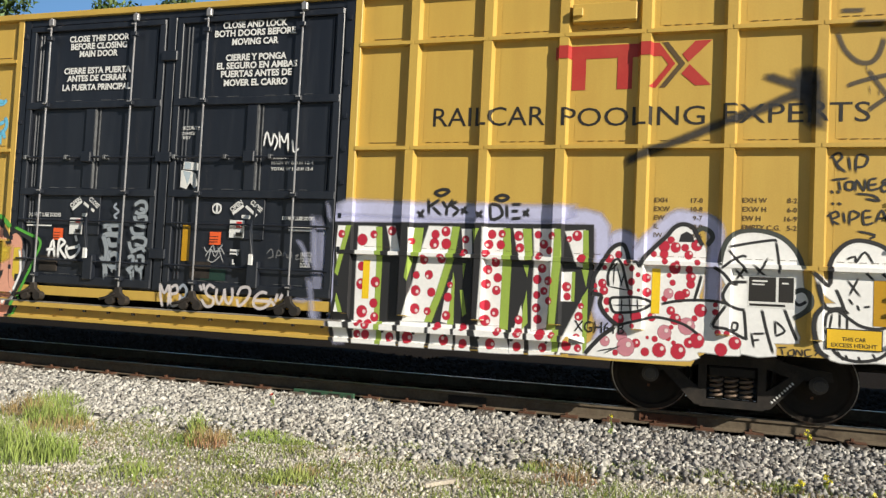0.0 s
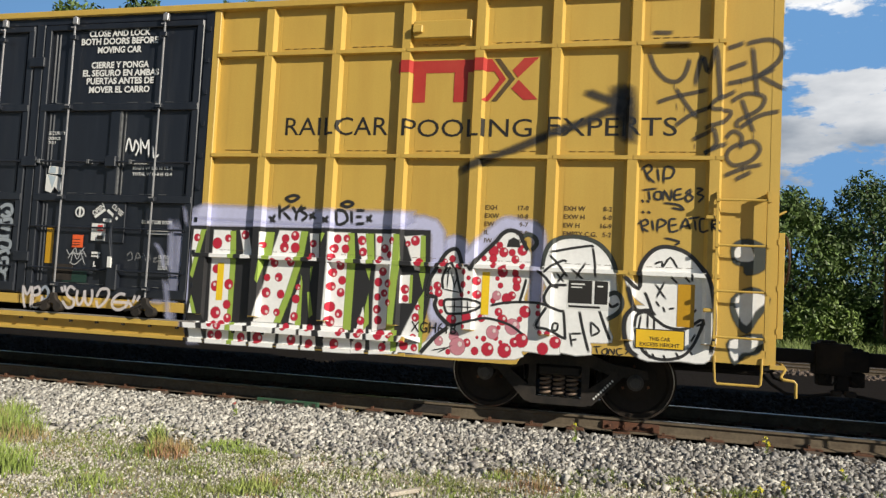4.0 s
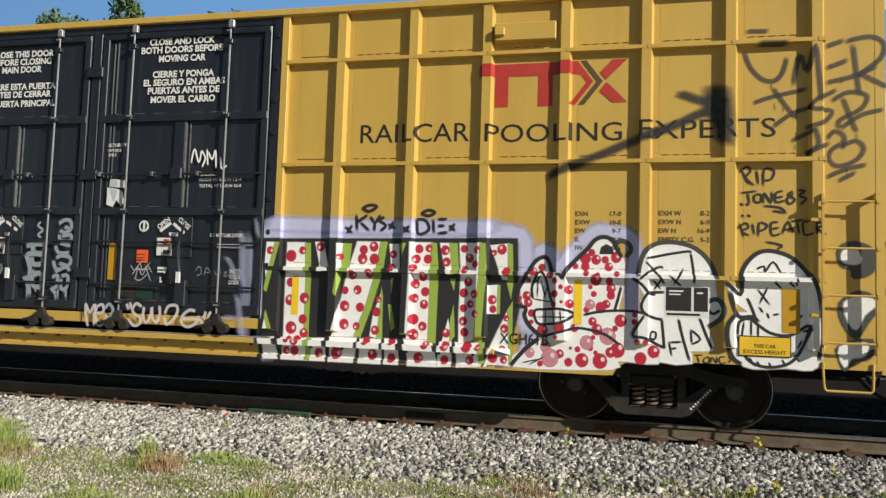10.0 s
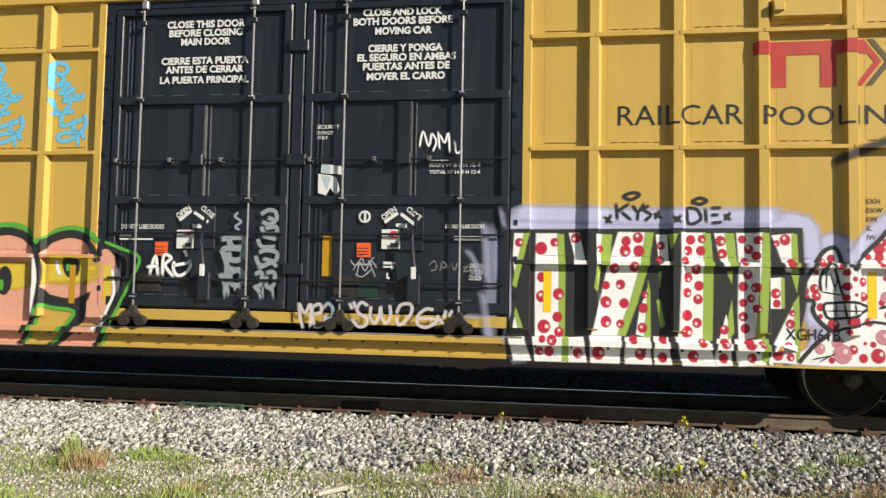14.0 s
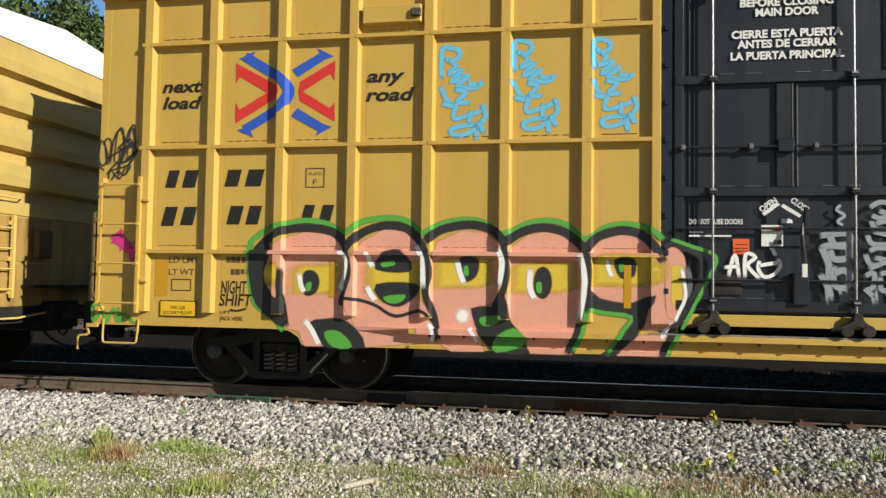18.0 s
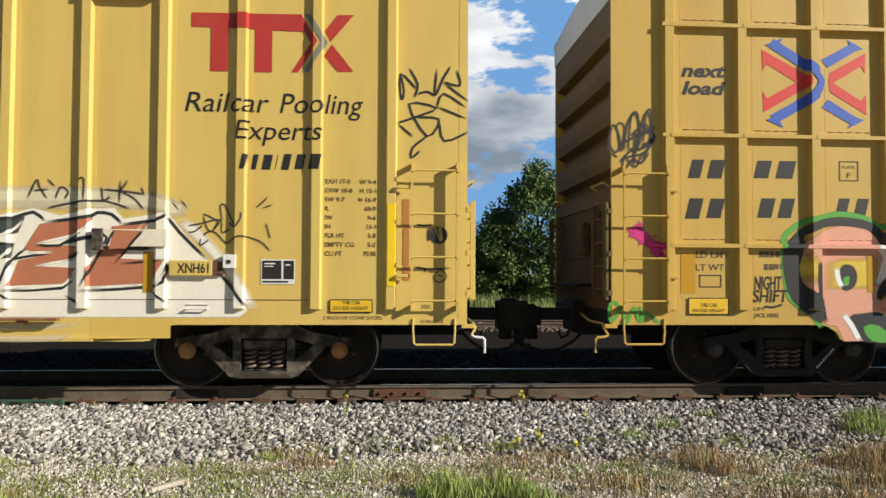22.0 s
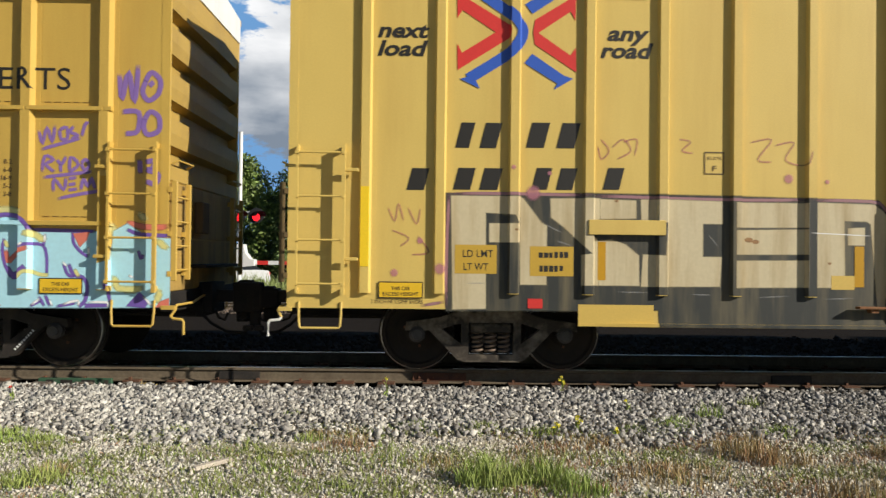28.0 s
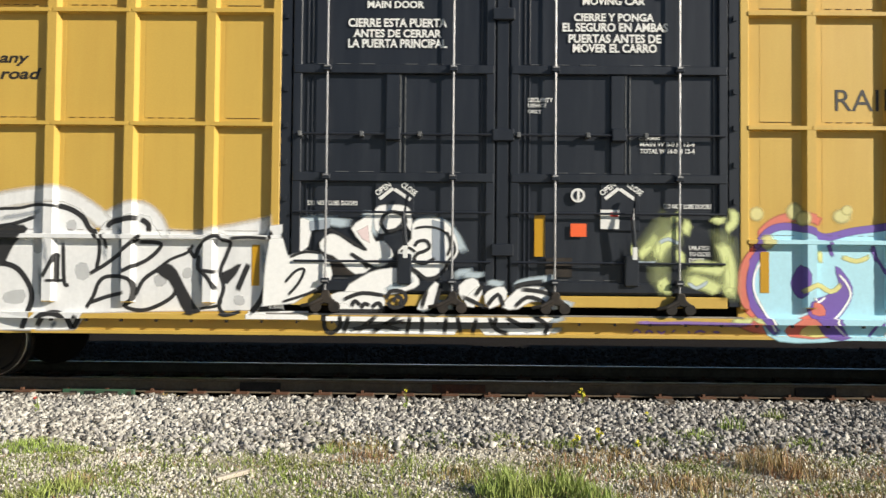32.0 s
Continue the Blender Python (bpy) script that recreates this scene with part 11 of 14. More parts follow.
for k, o in enumerate((
        [(3.23, 1.25), (3.27, 1.36), (3.33, 1.45), (3.41, 1.35), (3.39, 1.2), (3.34, 1.09), (3.27, 1.14)],
        [(3.43, 1.03), (3.6, 1.09), (3.76, 1.19), (3.77, 1.3), (3.73, 1.44), (3.82, 1.35), (3.9, 1.21), (3.88, 1.06), (3.79, 0.92), (3.73, 0.82), (3.86, 0.65), (3.64, 0.64), (3.53, 0.8), (3.43, 0.91)],
        [(4.5, 1.09), (4.57, 1.04), (4.7, 1.12), (4.74, 1), (4.66, 0.89), (4.56, 0.91), (4.5, 1)],
        [(5.52, 1.36), (5.64, 1.43), (5.72, 1.3), (5.69, 1.12), (5.55, 1.02), (5.59, 1.18)],
        [(6.26, 1.5), (6.21, 1.32), (6.2, 1.1), (6.26, 0.92), (6.36, 0.9), (6.31, 1.09), (6.34, 1.32)],
        [(4.74, 1.72), (4.84, 1.57), (4.99, 1.5), (5.14, 1.45), (5.32, 1.3), (5.26, 1.24), (5.1, 1.31), (4.93, 1.41), (4.8, 1.55)],
        )):
    paint("purple_fill", fill(smooth_line(o, 2, True)), M["spray_purple"], blue_piece, FLANK_A, 0.0140 + 0.0003 * (k % 4))
for k, o in enumerate((
        [(3.45, 1.03), (3.57, 1), (3.6, 0.9), (3.47, 0.91)],
        [(5.25, 1.49), (5.32, 1.59), (5.47, 1.6), (5.59, 1.52), (5.55, 1.41), (5.5, 1.34), (5.58, 1.24), (5.53, 1.06), (5.42, 1), (5.33, 1.08), (5.33, 1.21), (5.38, 1.32), (5.29, 1.4)],
        [(6.23, 1.19), (6.29, 1.18), (6.36, 1.02), (6.3, 0.94), (6.25, 1.03)],
        [(4.81, 1.5), (4.93, 1.45), (4.88, 1.42)],
        )):
    paint("coral_fill", fill(smooth_line(o, 2, True)), M["spray_coral"], blue_piece, FLANK_A, 0.0153 + 0.0003 * (k % 4))
for k, o in enumerate((
        [(5.32, 1.5), (5.39, 1.56), (5.48, 1.54), (5.47, 1.47), (5.37, 1.44)],
        [(5.37, 1.17), (5.42, 1.3), (5.5, 1.26), (5.5, 1.13), (5.42, 1.07)],
        [(6.26, 1.13), (6.3, 1.11), (6.33, 1.02), (6.28, 1.02)],
        )):
    paint("lemon_fill", fill(smooth_line(o, 2, True)), M["spray_lemon"], blue_piece, FLANK_A, 0.0166 + 0.0003 * (k % 4))
paint_strokes("lemon_mist", [
        [(3.34, 1.16), (3.51, 1.24), (3.67, 1.16), (3.79, 1.24)],
        [(3.8, 1.56), (3.96, 1.51), (4.11, 1.56)],
        [(4.53, 1.1), (4.61, 1.15), (4.9, 1.17), (5.13, 1.13)],
        [(4.8, 1.58), (4.94, 1.53)],
        [(3.55, 1.62), (3.55, 1.49)],
        [(4.37, 1.5), (4.38, 1.42)],
        [(6.45, 1.18), (6.67, 1.1), (6.87, 1.06)]], 0.070, M["spray_lemon"], blue_piece, FLANK_A, 0.0153, "pale yellow spray mist", 0.60, 3)
paint_strokes("purple_line", [
        [(4.12, 1.66), (4.25, 1.45), (4.37, 1.21), (4.36, 1.04), (4.3, 0.93)],
        [(4.3, 1.51), (4.43, 1.28), (4.59, 1.11)],
        [(5.09, 0.65), (5.14, 0.83)],
        [(4.09, 0.65), (4.23, 0.82)],
        [(5.87, 1.61), (5.94, 1.47), (6.1, 1.34)],
        [(5.52, 1.51), (5.66, 1.43), (5.76, 1.28), (5.73, 1.12)],
        [(5.84, 0.68), (5.99, 0.86), (6.11, 1.01)],
        [(6.38, 1.29), (6.56, 1.18)]], 0.032, M["spray_purple"], blue_piece, FLANK_A, 0.0145, "", 0.00, 4)
paint_strokes("purple_line", [
        [(4.72, 1.77), (4.77, 1.66), (4.86, 1.5)],
        [(5.26, 1.66), (5.46, 1.63), (5.96, 1.67), (6.17, 1.77)],
        [(6.51, 1.51), (6.71, 1.42), (6.87, 1.26), (6.94, 1.06), (6.88, 0.9), (6.74, 0.68)]], 0.052, M["spray_purple"], blue_piece, FLANK_A, 0.0145, "", 0.10, 4)
paint_strokes("coral_line", [
        [(6.67, 1.49), (6.87, 1.36), (6.95, 1.22)]], 0.059, M["spray_coral"], blue_piece, FLANK_A, 0.0153, "", 0.30, 3)
paint_strokes("white_glint", [
        [(2.89, 1.5), (2.81, 1.36), (2.8, 1.17), (2.89, 0.97), (2.98, 0.83), (3.05, 0.69)],
        [(3.76, 1.36), (3.86, 1.24), (3.89, 1.1), (3.78, 0.92), (3.7, 0.81), (3.84, 0.65)],
        [(4.37, 1.45), (4.44, 1.28), (4.58, 1.16)],
        [(4.64, 0.94), (4.69, 1.02)],
        [(5.54, 1.52), (5.65, 1.4), (5.73, 1.25), (5.71, 1.12)],
        [(6.27, 1.44), (6.35, 1.31)],
        [(3.45, 1.09), (3.53, 1.04), (3.61, 1.1)],
        [(5.01, 1.46), (5.08, 1.44), (5.05, 1.41)],
        [(5.3, 1.57), (5.39, 1.61)],
        [(4.43, 1.24), (4.3, 1.11)]], 0.026, M["spray_white"], blue_piece, FLANK_A, 0.0179, "", 0.10, 3)
paint_strokes("white_glint", [
        [(5.87, 0.67), (5.92, 0.74), (5.99, 0.69)],
        [(4.27, 0.66), (4.32, 0.71), (4.38, 0.66)]], 0.032, M["spray_white"], blue_piece, FLANK_A, 0.0179, "", 0.10, 2)
for k, (x, z, rx, rz) in enumerate(((2.83, 2.04, 0.10, 0.10), (3.26, 2.07, 0.11, 0.12), (3.35, 1.99, 0.09, 0.10), (3.80, 2.02, 0.13, 0.10), (3.86, 2.09, 0.08, 0.07), (4.38, 2.03, 0.10, 0.10), (4.47, 2.10, 0.08, 0.08), (4.56, 2.03, 0.08, 0.09),
                     (4.91, 2.10, 0.12, 0.11), (4.98, 2.14, 0.08, 0.07), (5.47, 2.12, 0.12, 0.08), (5.60, 2.17, 0.13, 0.08), (5.72, 2.20, 0.07, 0.05), (6.50, 1.98, 0.10, 0.14), (2.95, 1.72, 0.10, 0.10), (4.75, 1.70, 0.12, 0.10))):
    tris, cov = haze(x, z, rx, rz, 0.4)
    paint("cream_cloud", tris, M["spray_cream"], blue_piece, FLANK_A, 0.0131 + 0.0008 * k, "", cov)
blue_tail = decal_group(car_three, "graffiti", "smaller light blue letters with purple and coral edges", 8.42, 1.20)
paint_strokes("coral_glow", [
        [(7.43, 1.52), (7.41, 1.26), (7.44, 1.07), (7.5, 0.88), (7.55, 0.78)],
        [(9.14, 1.74), (9.32, 1.69), (9.6, 1.69)]], 0.085, M["spray_coral"], blue_tail, FLANK_A, 0.0075, "", 0.60, 3)
paint_strokes("cream_cloud", [
        [(7.57, 1.83), (7.77, 1.87), (7.95, 1.83)],
        [(8.98, 1.72), (9.02, 1.53)],
        [(9.29, 1.84), (9.33, 1.77)]], 0.115, M["spray_cream"], blue_tail, FLANK_A, 0.0074, "", 0.90, 3)
for k, o in enumerate((
        [(7.5, 1.58), (7.56, 1.72), (7.77, 1.77), (7.94, 1.75), (8.05, 1.63), (8.41, 1.63), (8.82, 1.62), (8.82, 1.26), (8.97, 1.3), (9, 1.63), (9.14, 1.71), (9.27, 1.62), (9.33, 1.56), (9.62, 1.55), (9.62, 0.79), (8.61, 0.78), (7.59, 0.77), (7.52, 0.99), (7.48, 1.33)],
        )):
    paint("blue_fill", fill(o), M["spray_sky"], blue_tail, FLANK_A, 0.0088 + 0.0003 * (k % 4))
paint_strokes("purple_line", [
        [(7.5, 1.62), (7.57, 1.75), (7.74, 1.81), (7.92, 1.79), (8.02, 1.72), (8.07, 1.63)],
        [(7.46, 1.46), (7.43, 1.29), (7.45, 1.1), (7.51, 0.94), (7.59, 0.78)]], 0.058, M["spray_purple"], blue_tail, FLANK_A, 0.0114, "", 0.40, 4)
paint_strokes("purple_line", [
        [(8.05, 1.64), (8.35, 1.64), (8.81, 1.63)],
        [(9.14, 1.66), (9.26, 1.61), (9.37, 1.6), (9.62, 1.59)],
        [(8.49, 1.26), (8.54, 1.14), (8.65, 1.11), (8.7, 1.01), (8.68, 0.85), (8.61, 0.78)],
        [(8.92, 1.07), (8.96, 0.81)]], 0.051, M["spray_purple"], blue_tail, FLANK_A, 0.0114, "", 0.40, 3)
paint_strokes("purple_line", [
        [(7.76, 1.54), (7.74, 1.41), (7.77, 1.25), (7.84, 1.1)],
        [(7.93, 1.45), (8.01, 1.48), (8.19, 1.47), (8.24, 1.33), (8.24, 1.14)],
        [(8.22, 1.59), (8.2, 1.46)],
        [(8.53, 1.62), (8.54, 1.5), (8.62, 1.4), (8.71, 1.34)],
        [(8.43, 1.26), (8.48, 1.14), (8.55, 1.12)],
        [(9.27, 1.42), (9.3, 1.33), (9.33, 1.37)],
        [(7.64, 0.84), (7.71, 0.77)],
        [(8.16, 0.89), (8.22, 0.78)],
        [(8.23, 0.91), (8.28, 0.78)],
        [(8.06, 0.78), (8.18, 0.84)],
        [(8.35, 0.78), (8.59, 0.82)]], 0.036, M["spray_purple"], blue_tail, FLANK_A, 0.0127, "", 0.30, 3)
for k, o in enumerate((
        [(7.78, 1.23), (7.86, 1.09), (7.93, 1.1), (8.04, 1.21), (8.01, 1.24), (7.93, 1.17), (7.86, 1.15), (7.82, 1.21)],
        [(9.15, 0.79), (9.29, 0.94), (9.39, 0.84), (9.35, 0.78)],
        [(8.68, 0.81), (8.93, 0.81), (8.93, 0.78), (8.68, 0.77)],
        )):
    paint("purple_fill", fill(o), M["spray_purple"], blue_tail, FLANK_A, 0.0135 + 0.0003 * (k % 4))
for k, o in enumerate((
        [(8.54, 1.6), (8.71, 1.62), (8.67, 1.53), (8.61, 1.46)],
        [(9.53, 0.84), (9.62, 0.88), (9.62, 0.79), (9.48, 0.78)],
        )):
    paint("coral_fill", fill(o), M["spray_coral"], blue_tail, FLANK_A, 0.0135 + 0.0003 * (k % 4))
paint_strokes("coral_line", [
        [(7.78, 1.41), (7.81, 1.28), (7.86, 1.33), (7.95, 1.41), (8.05, 1.44)]], 0.052, M["spray_coral"], blue_tail, FLANK_A, 0.0140, "", 0.30, 3)
paint_strokes("lemon_mist", [
        [(8.01, 1.62), (8.12, 1.58), (8.2, 1.52)],
        [(9.02, 1.12), (9.05, 0.99), (9.33, 0.98)],
        [(9.48, 1.55), (9.59, 1.44)],
        [(9.53, 0.97), (9.48, 0.84)],
        [(7.42, 1.47), (7.54, 1.33)]], 0.109, M["spray_lemon"], blue_tail, FLANK_A, 0.0131, "", 0.85, 3)
paint_strokes("lemon_mist", [
        [(7.93, 1.1), (8.02, 1.18), (8.16, 1.14), (8.26, 1.13)],
        [(8.56, 1.2), (8.6, 1.12)],
        [(7.77, 1.52), (7.8, 1.44)]], 0.052, M["spray_lemon"], blue_tail, FLANK_A, 0.0140, "", 0.50, 3)
paint_strokes("white_glint", [
        [(7.55, 1.65), (7.48, 1.53), (7.47, 1.44)],
        [(7.47, 1.15), (7.51, 1.04), (7.56, 0.99)],
        [(7.67, 0.84), (7.73, 0.77)],
        [(8.07, 0.79), (8.18, 0.87)],
        [(8.28, 0.86), (8.31, 0.78)],
        [(8.42, 0.8), (8.6, 0.85), (8.6, 0.79)],
        [(8.7, 0.83), (8.93, 0.83), (8.93, 0.78)],
        [(8.22, 1.6), (8.21, 1.5)],
        [(8.42, 1.29), (8.47, 1.23)],
        [(8.71, 1.46), (8.71, 1.36)],
        [(9.17, 1.14), (9.22, 1.11)],
        [(9.33, 0.91), (9.44, 0.78)],
        [(7.95, 1.47), (8, 1.5)]], 0.026, M["spray_white"], blue_tail, FLANK_A, 0.0166, "", 0.30, 2)
paint_strokes("pink_bar", [
        [(7.46, 1.25), (7.68, 1.22)]], 0.059, M["spray_blush"], blue_tail, FLANK_A, 0.0170, "", 0.30, 2)
paint_strokes("purple_tag", [
        [(8.13, 2.77), (8.17, 2.62), (8.22, 2.81), (8.28, 2.64), (8.31, 2.83)],
        [(8.36, 2.78), (8.44, 2.81), (8.45, 2.69), (8.38, 2.68), (8.36, 2.78)],
        [(8.52, 2.82), (8.48, 2.76), (8.57, 2.72), (8.49, 2.68)],
        [(8.61, 2.71), (8.65, 2.85), (8.68, 2.86)],
        [(8.16, 2.56), (8.40, 2.63), (8.60, 2.69)]], 0.039, M["spray_violet"], car_three, FLANK_A, 0.0114, "purple sprayed tag", 0.30, 3)
paint_strokes("purple_tag", [
        [(8.17, 2.30), (8.20, 2.48), (8.30, 2.44), (8.21, 2.39), (8.31, 2.30)],
        [(8.34, 2.44), (8.39, 2.39), (8.44, 2.48)],
        [(8.38, 2.39), (8.38, 2.30)],
        [(8.48, 2.30), (8.49, 2.47), (8.58, 2.39), (8.48, 2.30)],
        [(8.61, 2.40), (8.66, 2.45), (8.70, 2.38), (8.65, 2.33), (8.61, 2.40)],
        [(8.18, 2.24), (8.49, 2.28), (8.73, 2.31)]], 0.039, M["spray_violet"], car_three, FLANK_A, 0.0114, "purple sprayed tag", 0.30, 3)
paint_strokes("purple_tag", [
        [(8.30, 2.08), (8.31, 2.22), (8.42, 2.10), (8.44, 2.24)],
        [(8.47, 2.23), (8.56, 2.24)],
        [(8.47, 2.16), (8.55, 2.17)],
        [(8.47, 2.10), (8.57, 2.11)],
        [(8.61, 2.10), (8.64, 2.23), (8.69, 2.14), (8.73, 2.24), (8.77, 2.11)],
        [(8.35, 2.00), (8.63, 2.06), (8.83, 2.09)]], 0.039, M["spray_violet"], car_three, FLANK_A, 0.0114, "purple sprayed tag", 0.30, 3)
paint_strokes("purple_tag", [
        [(9.03, 3.42), (9.06, 3.14), (9.13, 3.45), (9.20, 3.11), (9.24, 3.53)],
        [(9.32, 3.34), (9.39, 3.45), (9.49, 3.36), (9.47, 3.21), (9.36, 3.13), (9.29, 3.23), (9.33, 3.35)],
        [(9.37, 3.30), (9.41, 3.34)],
        [(9.07, 3.00), (9.25, 2.99), (9.24, 2.78), (9.11, 2.75)],
        [(9.31, 2.89), (9.38, 3.00), (9.48, 2.94), (9.48, 2.79), (9.36, 2.74), (9.31, 2.82), (9.32, 2.91)],
        [(9.27, 2.45), (9.28, 2.30)]], 0.059, M["spray_violet"], car_three, FLANK_A, 0.0114, "large purple sprayed initials", 0.35, 4)
paint_strokes("purple_tag", [
        [(9.34, 2.43), (9.44, 2.44), (9.41, 2.35), (9.35, 2.34), (9.48, 2.29), (9.45, 2.18), (9.35, 2.21)]], 0.059, M["spray_violet"], car_three, FLANK_A, 0.0114, "large purple sprayed initials", 0.35, 4)
paint("reflective_strip", bar(8.86, 1.32, 8.94, 2.26), M["reflector"], car_three, FLANK_A, 0.0101, "amber reflective strip")
paint("reflective_strip", bar(6.36, 1.17, 6.45, 1.64), M["reflector"], car_three, FLANK_A, 0.0179, "amber reflective strip")
paint("reflective_strip", bar(2.88, 1.15, 2.97, 1.61), M["reflector"], car_three, FLANK_A, 0.0179, "amber reflective strip")
paint("pool_code", words("XGH61B", 5.50, 0.91, 0.095, 0.501, bold=0.004), M["black_ink"], car_three, FLANK_A, 0.0192)

# car three: the doors and the half beyond them
paint("door_instruction", words("MAIN DOOR", -1.64, 4.38, 0.076, 0.653, bold=0.035), M["white_ink"], car_three, FLANK_DOOR, 0.0101)
paint("door_instruction", words("CIERRE ESTA PUERTA", -1.86, 4.16, 0.092, 1.136, bold=0.035), M["white_ink"], car_three, FLANK_DOOR, 0.0101)
paint("door_instruction", words("ANTES DE CERRAR", -1.80, 4.04, 0.085, 1.012, bold=0.035), M["white_ink"], car_three, FLANK_DOOR, 0.0101)
paint("door_instruction", words("LA PUERTA PRINCIPAL", -1.86, 3.92, 0.093, 1.135, bold=0.035), M["white_ink"], car_three, FLANK_DOOR, 0.0101)
paint("door_instruction", words("MOVING CAR", 0.83, 4.43, 0.076, 0.716, bold=0.035), M["white_ink"], car_three, FLANK_DOOR, 0.0101)
paint("door_instruction", words("CIERRE Y PONGA", 0.73, 4.24, 0.084, 0.917, bold=0.035), M["white_ink"], car_three, FLANK_DOOR, 0.0101)
paint("door_instruction", words("EL SEGURO EN AMBAS", 0.60, 4.12, 0.093, 1.209, bold=0.035), M["white_ink"], car_three, FLANK_DOOR, 0.0101)
paint("door_instruction", words("PUERTAS ANTES DE", 0.67, 3.99, 0.092, 1.059, bold=0.035), M["white_ink"], car_three, FLANK_DOOR, 0.0101)
paint("door_instruction", words("MOVER EL CARRO", 0.72, 3.88, 0.091, 0.961, bold=0.035), M["white_ink"], car_three, FLANK_DOOR, 0.0101)
paint("door_instruction", words("BEFORE CLOSING", -1.77, 4.50, 0.078, 0.915, bold=0.035), M["white_ink"], car_three, FLANK_DOOR, 0.0101)
paint("door_instruction", words("CLOSE THIS DOOR", -1.80, 4.62, 0.078, 0.981, bold=0.035), M["white_ink"], car_three, FLANK_DOOR, 0.0101)
paint("door_instruction", words("BOTH DOORS BEFORE", 0.57, 4.54, 0.079, 1.224, bold=0.035), M["white_ink"], car_three, FLANK_DOOR, 0.0101)
paint("door_instruction", words("CLOSE AND LOCK", 0.70, 4.66, 0.078, 0.977, bold=0.035), M["white_ink"], car_three, FLANK_DOOR, 0.0101)
paint("door_instruction", words("DO NOT LUBE DOORS", -2.30, 2.10, 0.050, 0.572, bold=0.02), M["white_ink"], car_three, FLANK_DOOR, 0.0101)
paint("door_instruction", words("SECURITY", 0.21, 3.30, 0.048, 0.286, bold=0.02), M["white_ink"], car_three, FLANK_DOOR, 0.0101)
paint("door_instruction", words("DEVICE", 0.21, 3.24, 0.041, 0.208, bold=0.02), M["white_ink"], car_three, FLANK_DOOR, 0.0101)
paint("door_instruction", words("ONLY", 0.21, 3.17, 0.040, 0.156, bold=0.02), M["white_ink"], car_three, FLANK_DOOR, 0.0101)
paint("door_instruction", words("MAIN W 8-0 H 12-4", 1.49, 2.80, 0.050, 0.621, bold=0.02), M["white_ink"], car_three, FLANK_DOOR, 0.0101)
paint("door_instruction", words("TOTAL W 16-0 H 12-4", 1.49, 2.72, 0.050, 0.621, bold=0.02), M["white_ink"], car_three, FLANK_DOOR, 0.0101)
paint("door_instruction", words("OPENING", 1.48, 2.87, 0.034, 0.233, bold=0.02), M["white_ink"], car_three, FLANK_DOOR, 0.0101)
paint("door_instruction", words("DO NOT LUBE DOORS", 1.76, 2.09, 0.050, 0.542, bold=0.02), M["white_ink"], car_three, FLANK_DOOR, 0.0101)
paint("door_instruction", words("UNLATCH", 2.05, 1.62, 0.047, 0.232, bold=0.02), M["white_ink"], car_three, FLANK_DOOR, 0.0101)
paint("door_instruction", words("TO CLOSE", 2.05, 1.55, 0.047, 0.245, bold=0.02), M["white_ink"], car_three, FLANK_DOOR, 0.0101)
paint("door_instruction", words("DOOR", 2.05, 1.48, 0.047, 0.180, bold=0.02), M["white_ink"], car_three, FLANK_DOOR, 0.0101)
paint_strokes("handle_mark", [
        [(-1.47, 2.18), (-1.33, 2.29)],
        [(-1.30, 2.28), (-1.13, 2.17)]], 0.039, M["white_ink"], car_three, FLANK_DOOR, 0.0231, "white handle marking", 0.00, 1)
paint("handle_word", tilted("OPEN", -1.44, 2.29, 0.062, 0.20, 36), M["white_ink"], car_three, FLANK_DOOR, 0.024)
paint("handle_word", tilted("CLOSE", -1.14, 2.29, 0.062, 0.20, -36), M["white_ink"], car_three, FLANK_DOOR, 0.024)
paint_strokes("handle_mark", [
        [(1.10, 2.20), (1.24, 2.31)],
        [(1.27, 2.30), (1.43, 2.19)]], 0.039, M["white_ink"], car_three, FLANK_DOOR, 0.0231, "white handle marking", 0.00, 1)
paint("handle_word", tilted("OPEN", 1.12, 2.31, 0.062, 0.20, 36), M["white_ink"], car_three, FLANK_DOOR, 0.024)
paint("handle_word", tilted("CLOSE", 1.43, 2.31, 0.062, 0.20, -36), M["white_ink"], car_three, FLANK_DOOR, 0.024)
paint("round_mark", disc(0.78, 2.23, 0.082, 16), M["white_ink"], car_three, FLANK_DOOR, 0.036, "round white door mark")
paint("round_mark_bar", disc(0.78, 2.23, 0.055, 14), M["black"], car_three, FLANK_DOOR, 0.039)
paint("round_mark_bar", bar(0.77, 2.18, 0.80, 2.29), M["white_ink"], car_three, FLANK_DOOR, 0.042)
paint("door_sticker", bar(0.29, 1.53, 0.41, 2.00), M["reflector"], car_three, FLANK_DOOR, 0.0283, "amber reflective strip")
paint("door_sticker", bar(0.70, 1.76, 0.88, 1.91), M["orange"], car_three, FLANK_DOOR, 0.0283, "orange sticker on the door")
paint("door_sticker", bar(1.04, 1.85, 1.25, 2.07), M["white_ink"], car_three, FLANK_DOOR, 0.0283, "white routing card")
paint("card_print", bar(1.15, 1.99, 1.24, 2.04), M["bright_red"], car_three, FLANK_DOOR, 0.0309)
door_piece = decal_group(car_three, "graffiti", "white and black graffiti spreading over the door", -1.29, 1.48, FLANK_DOOR)
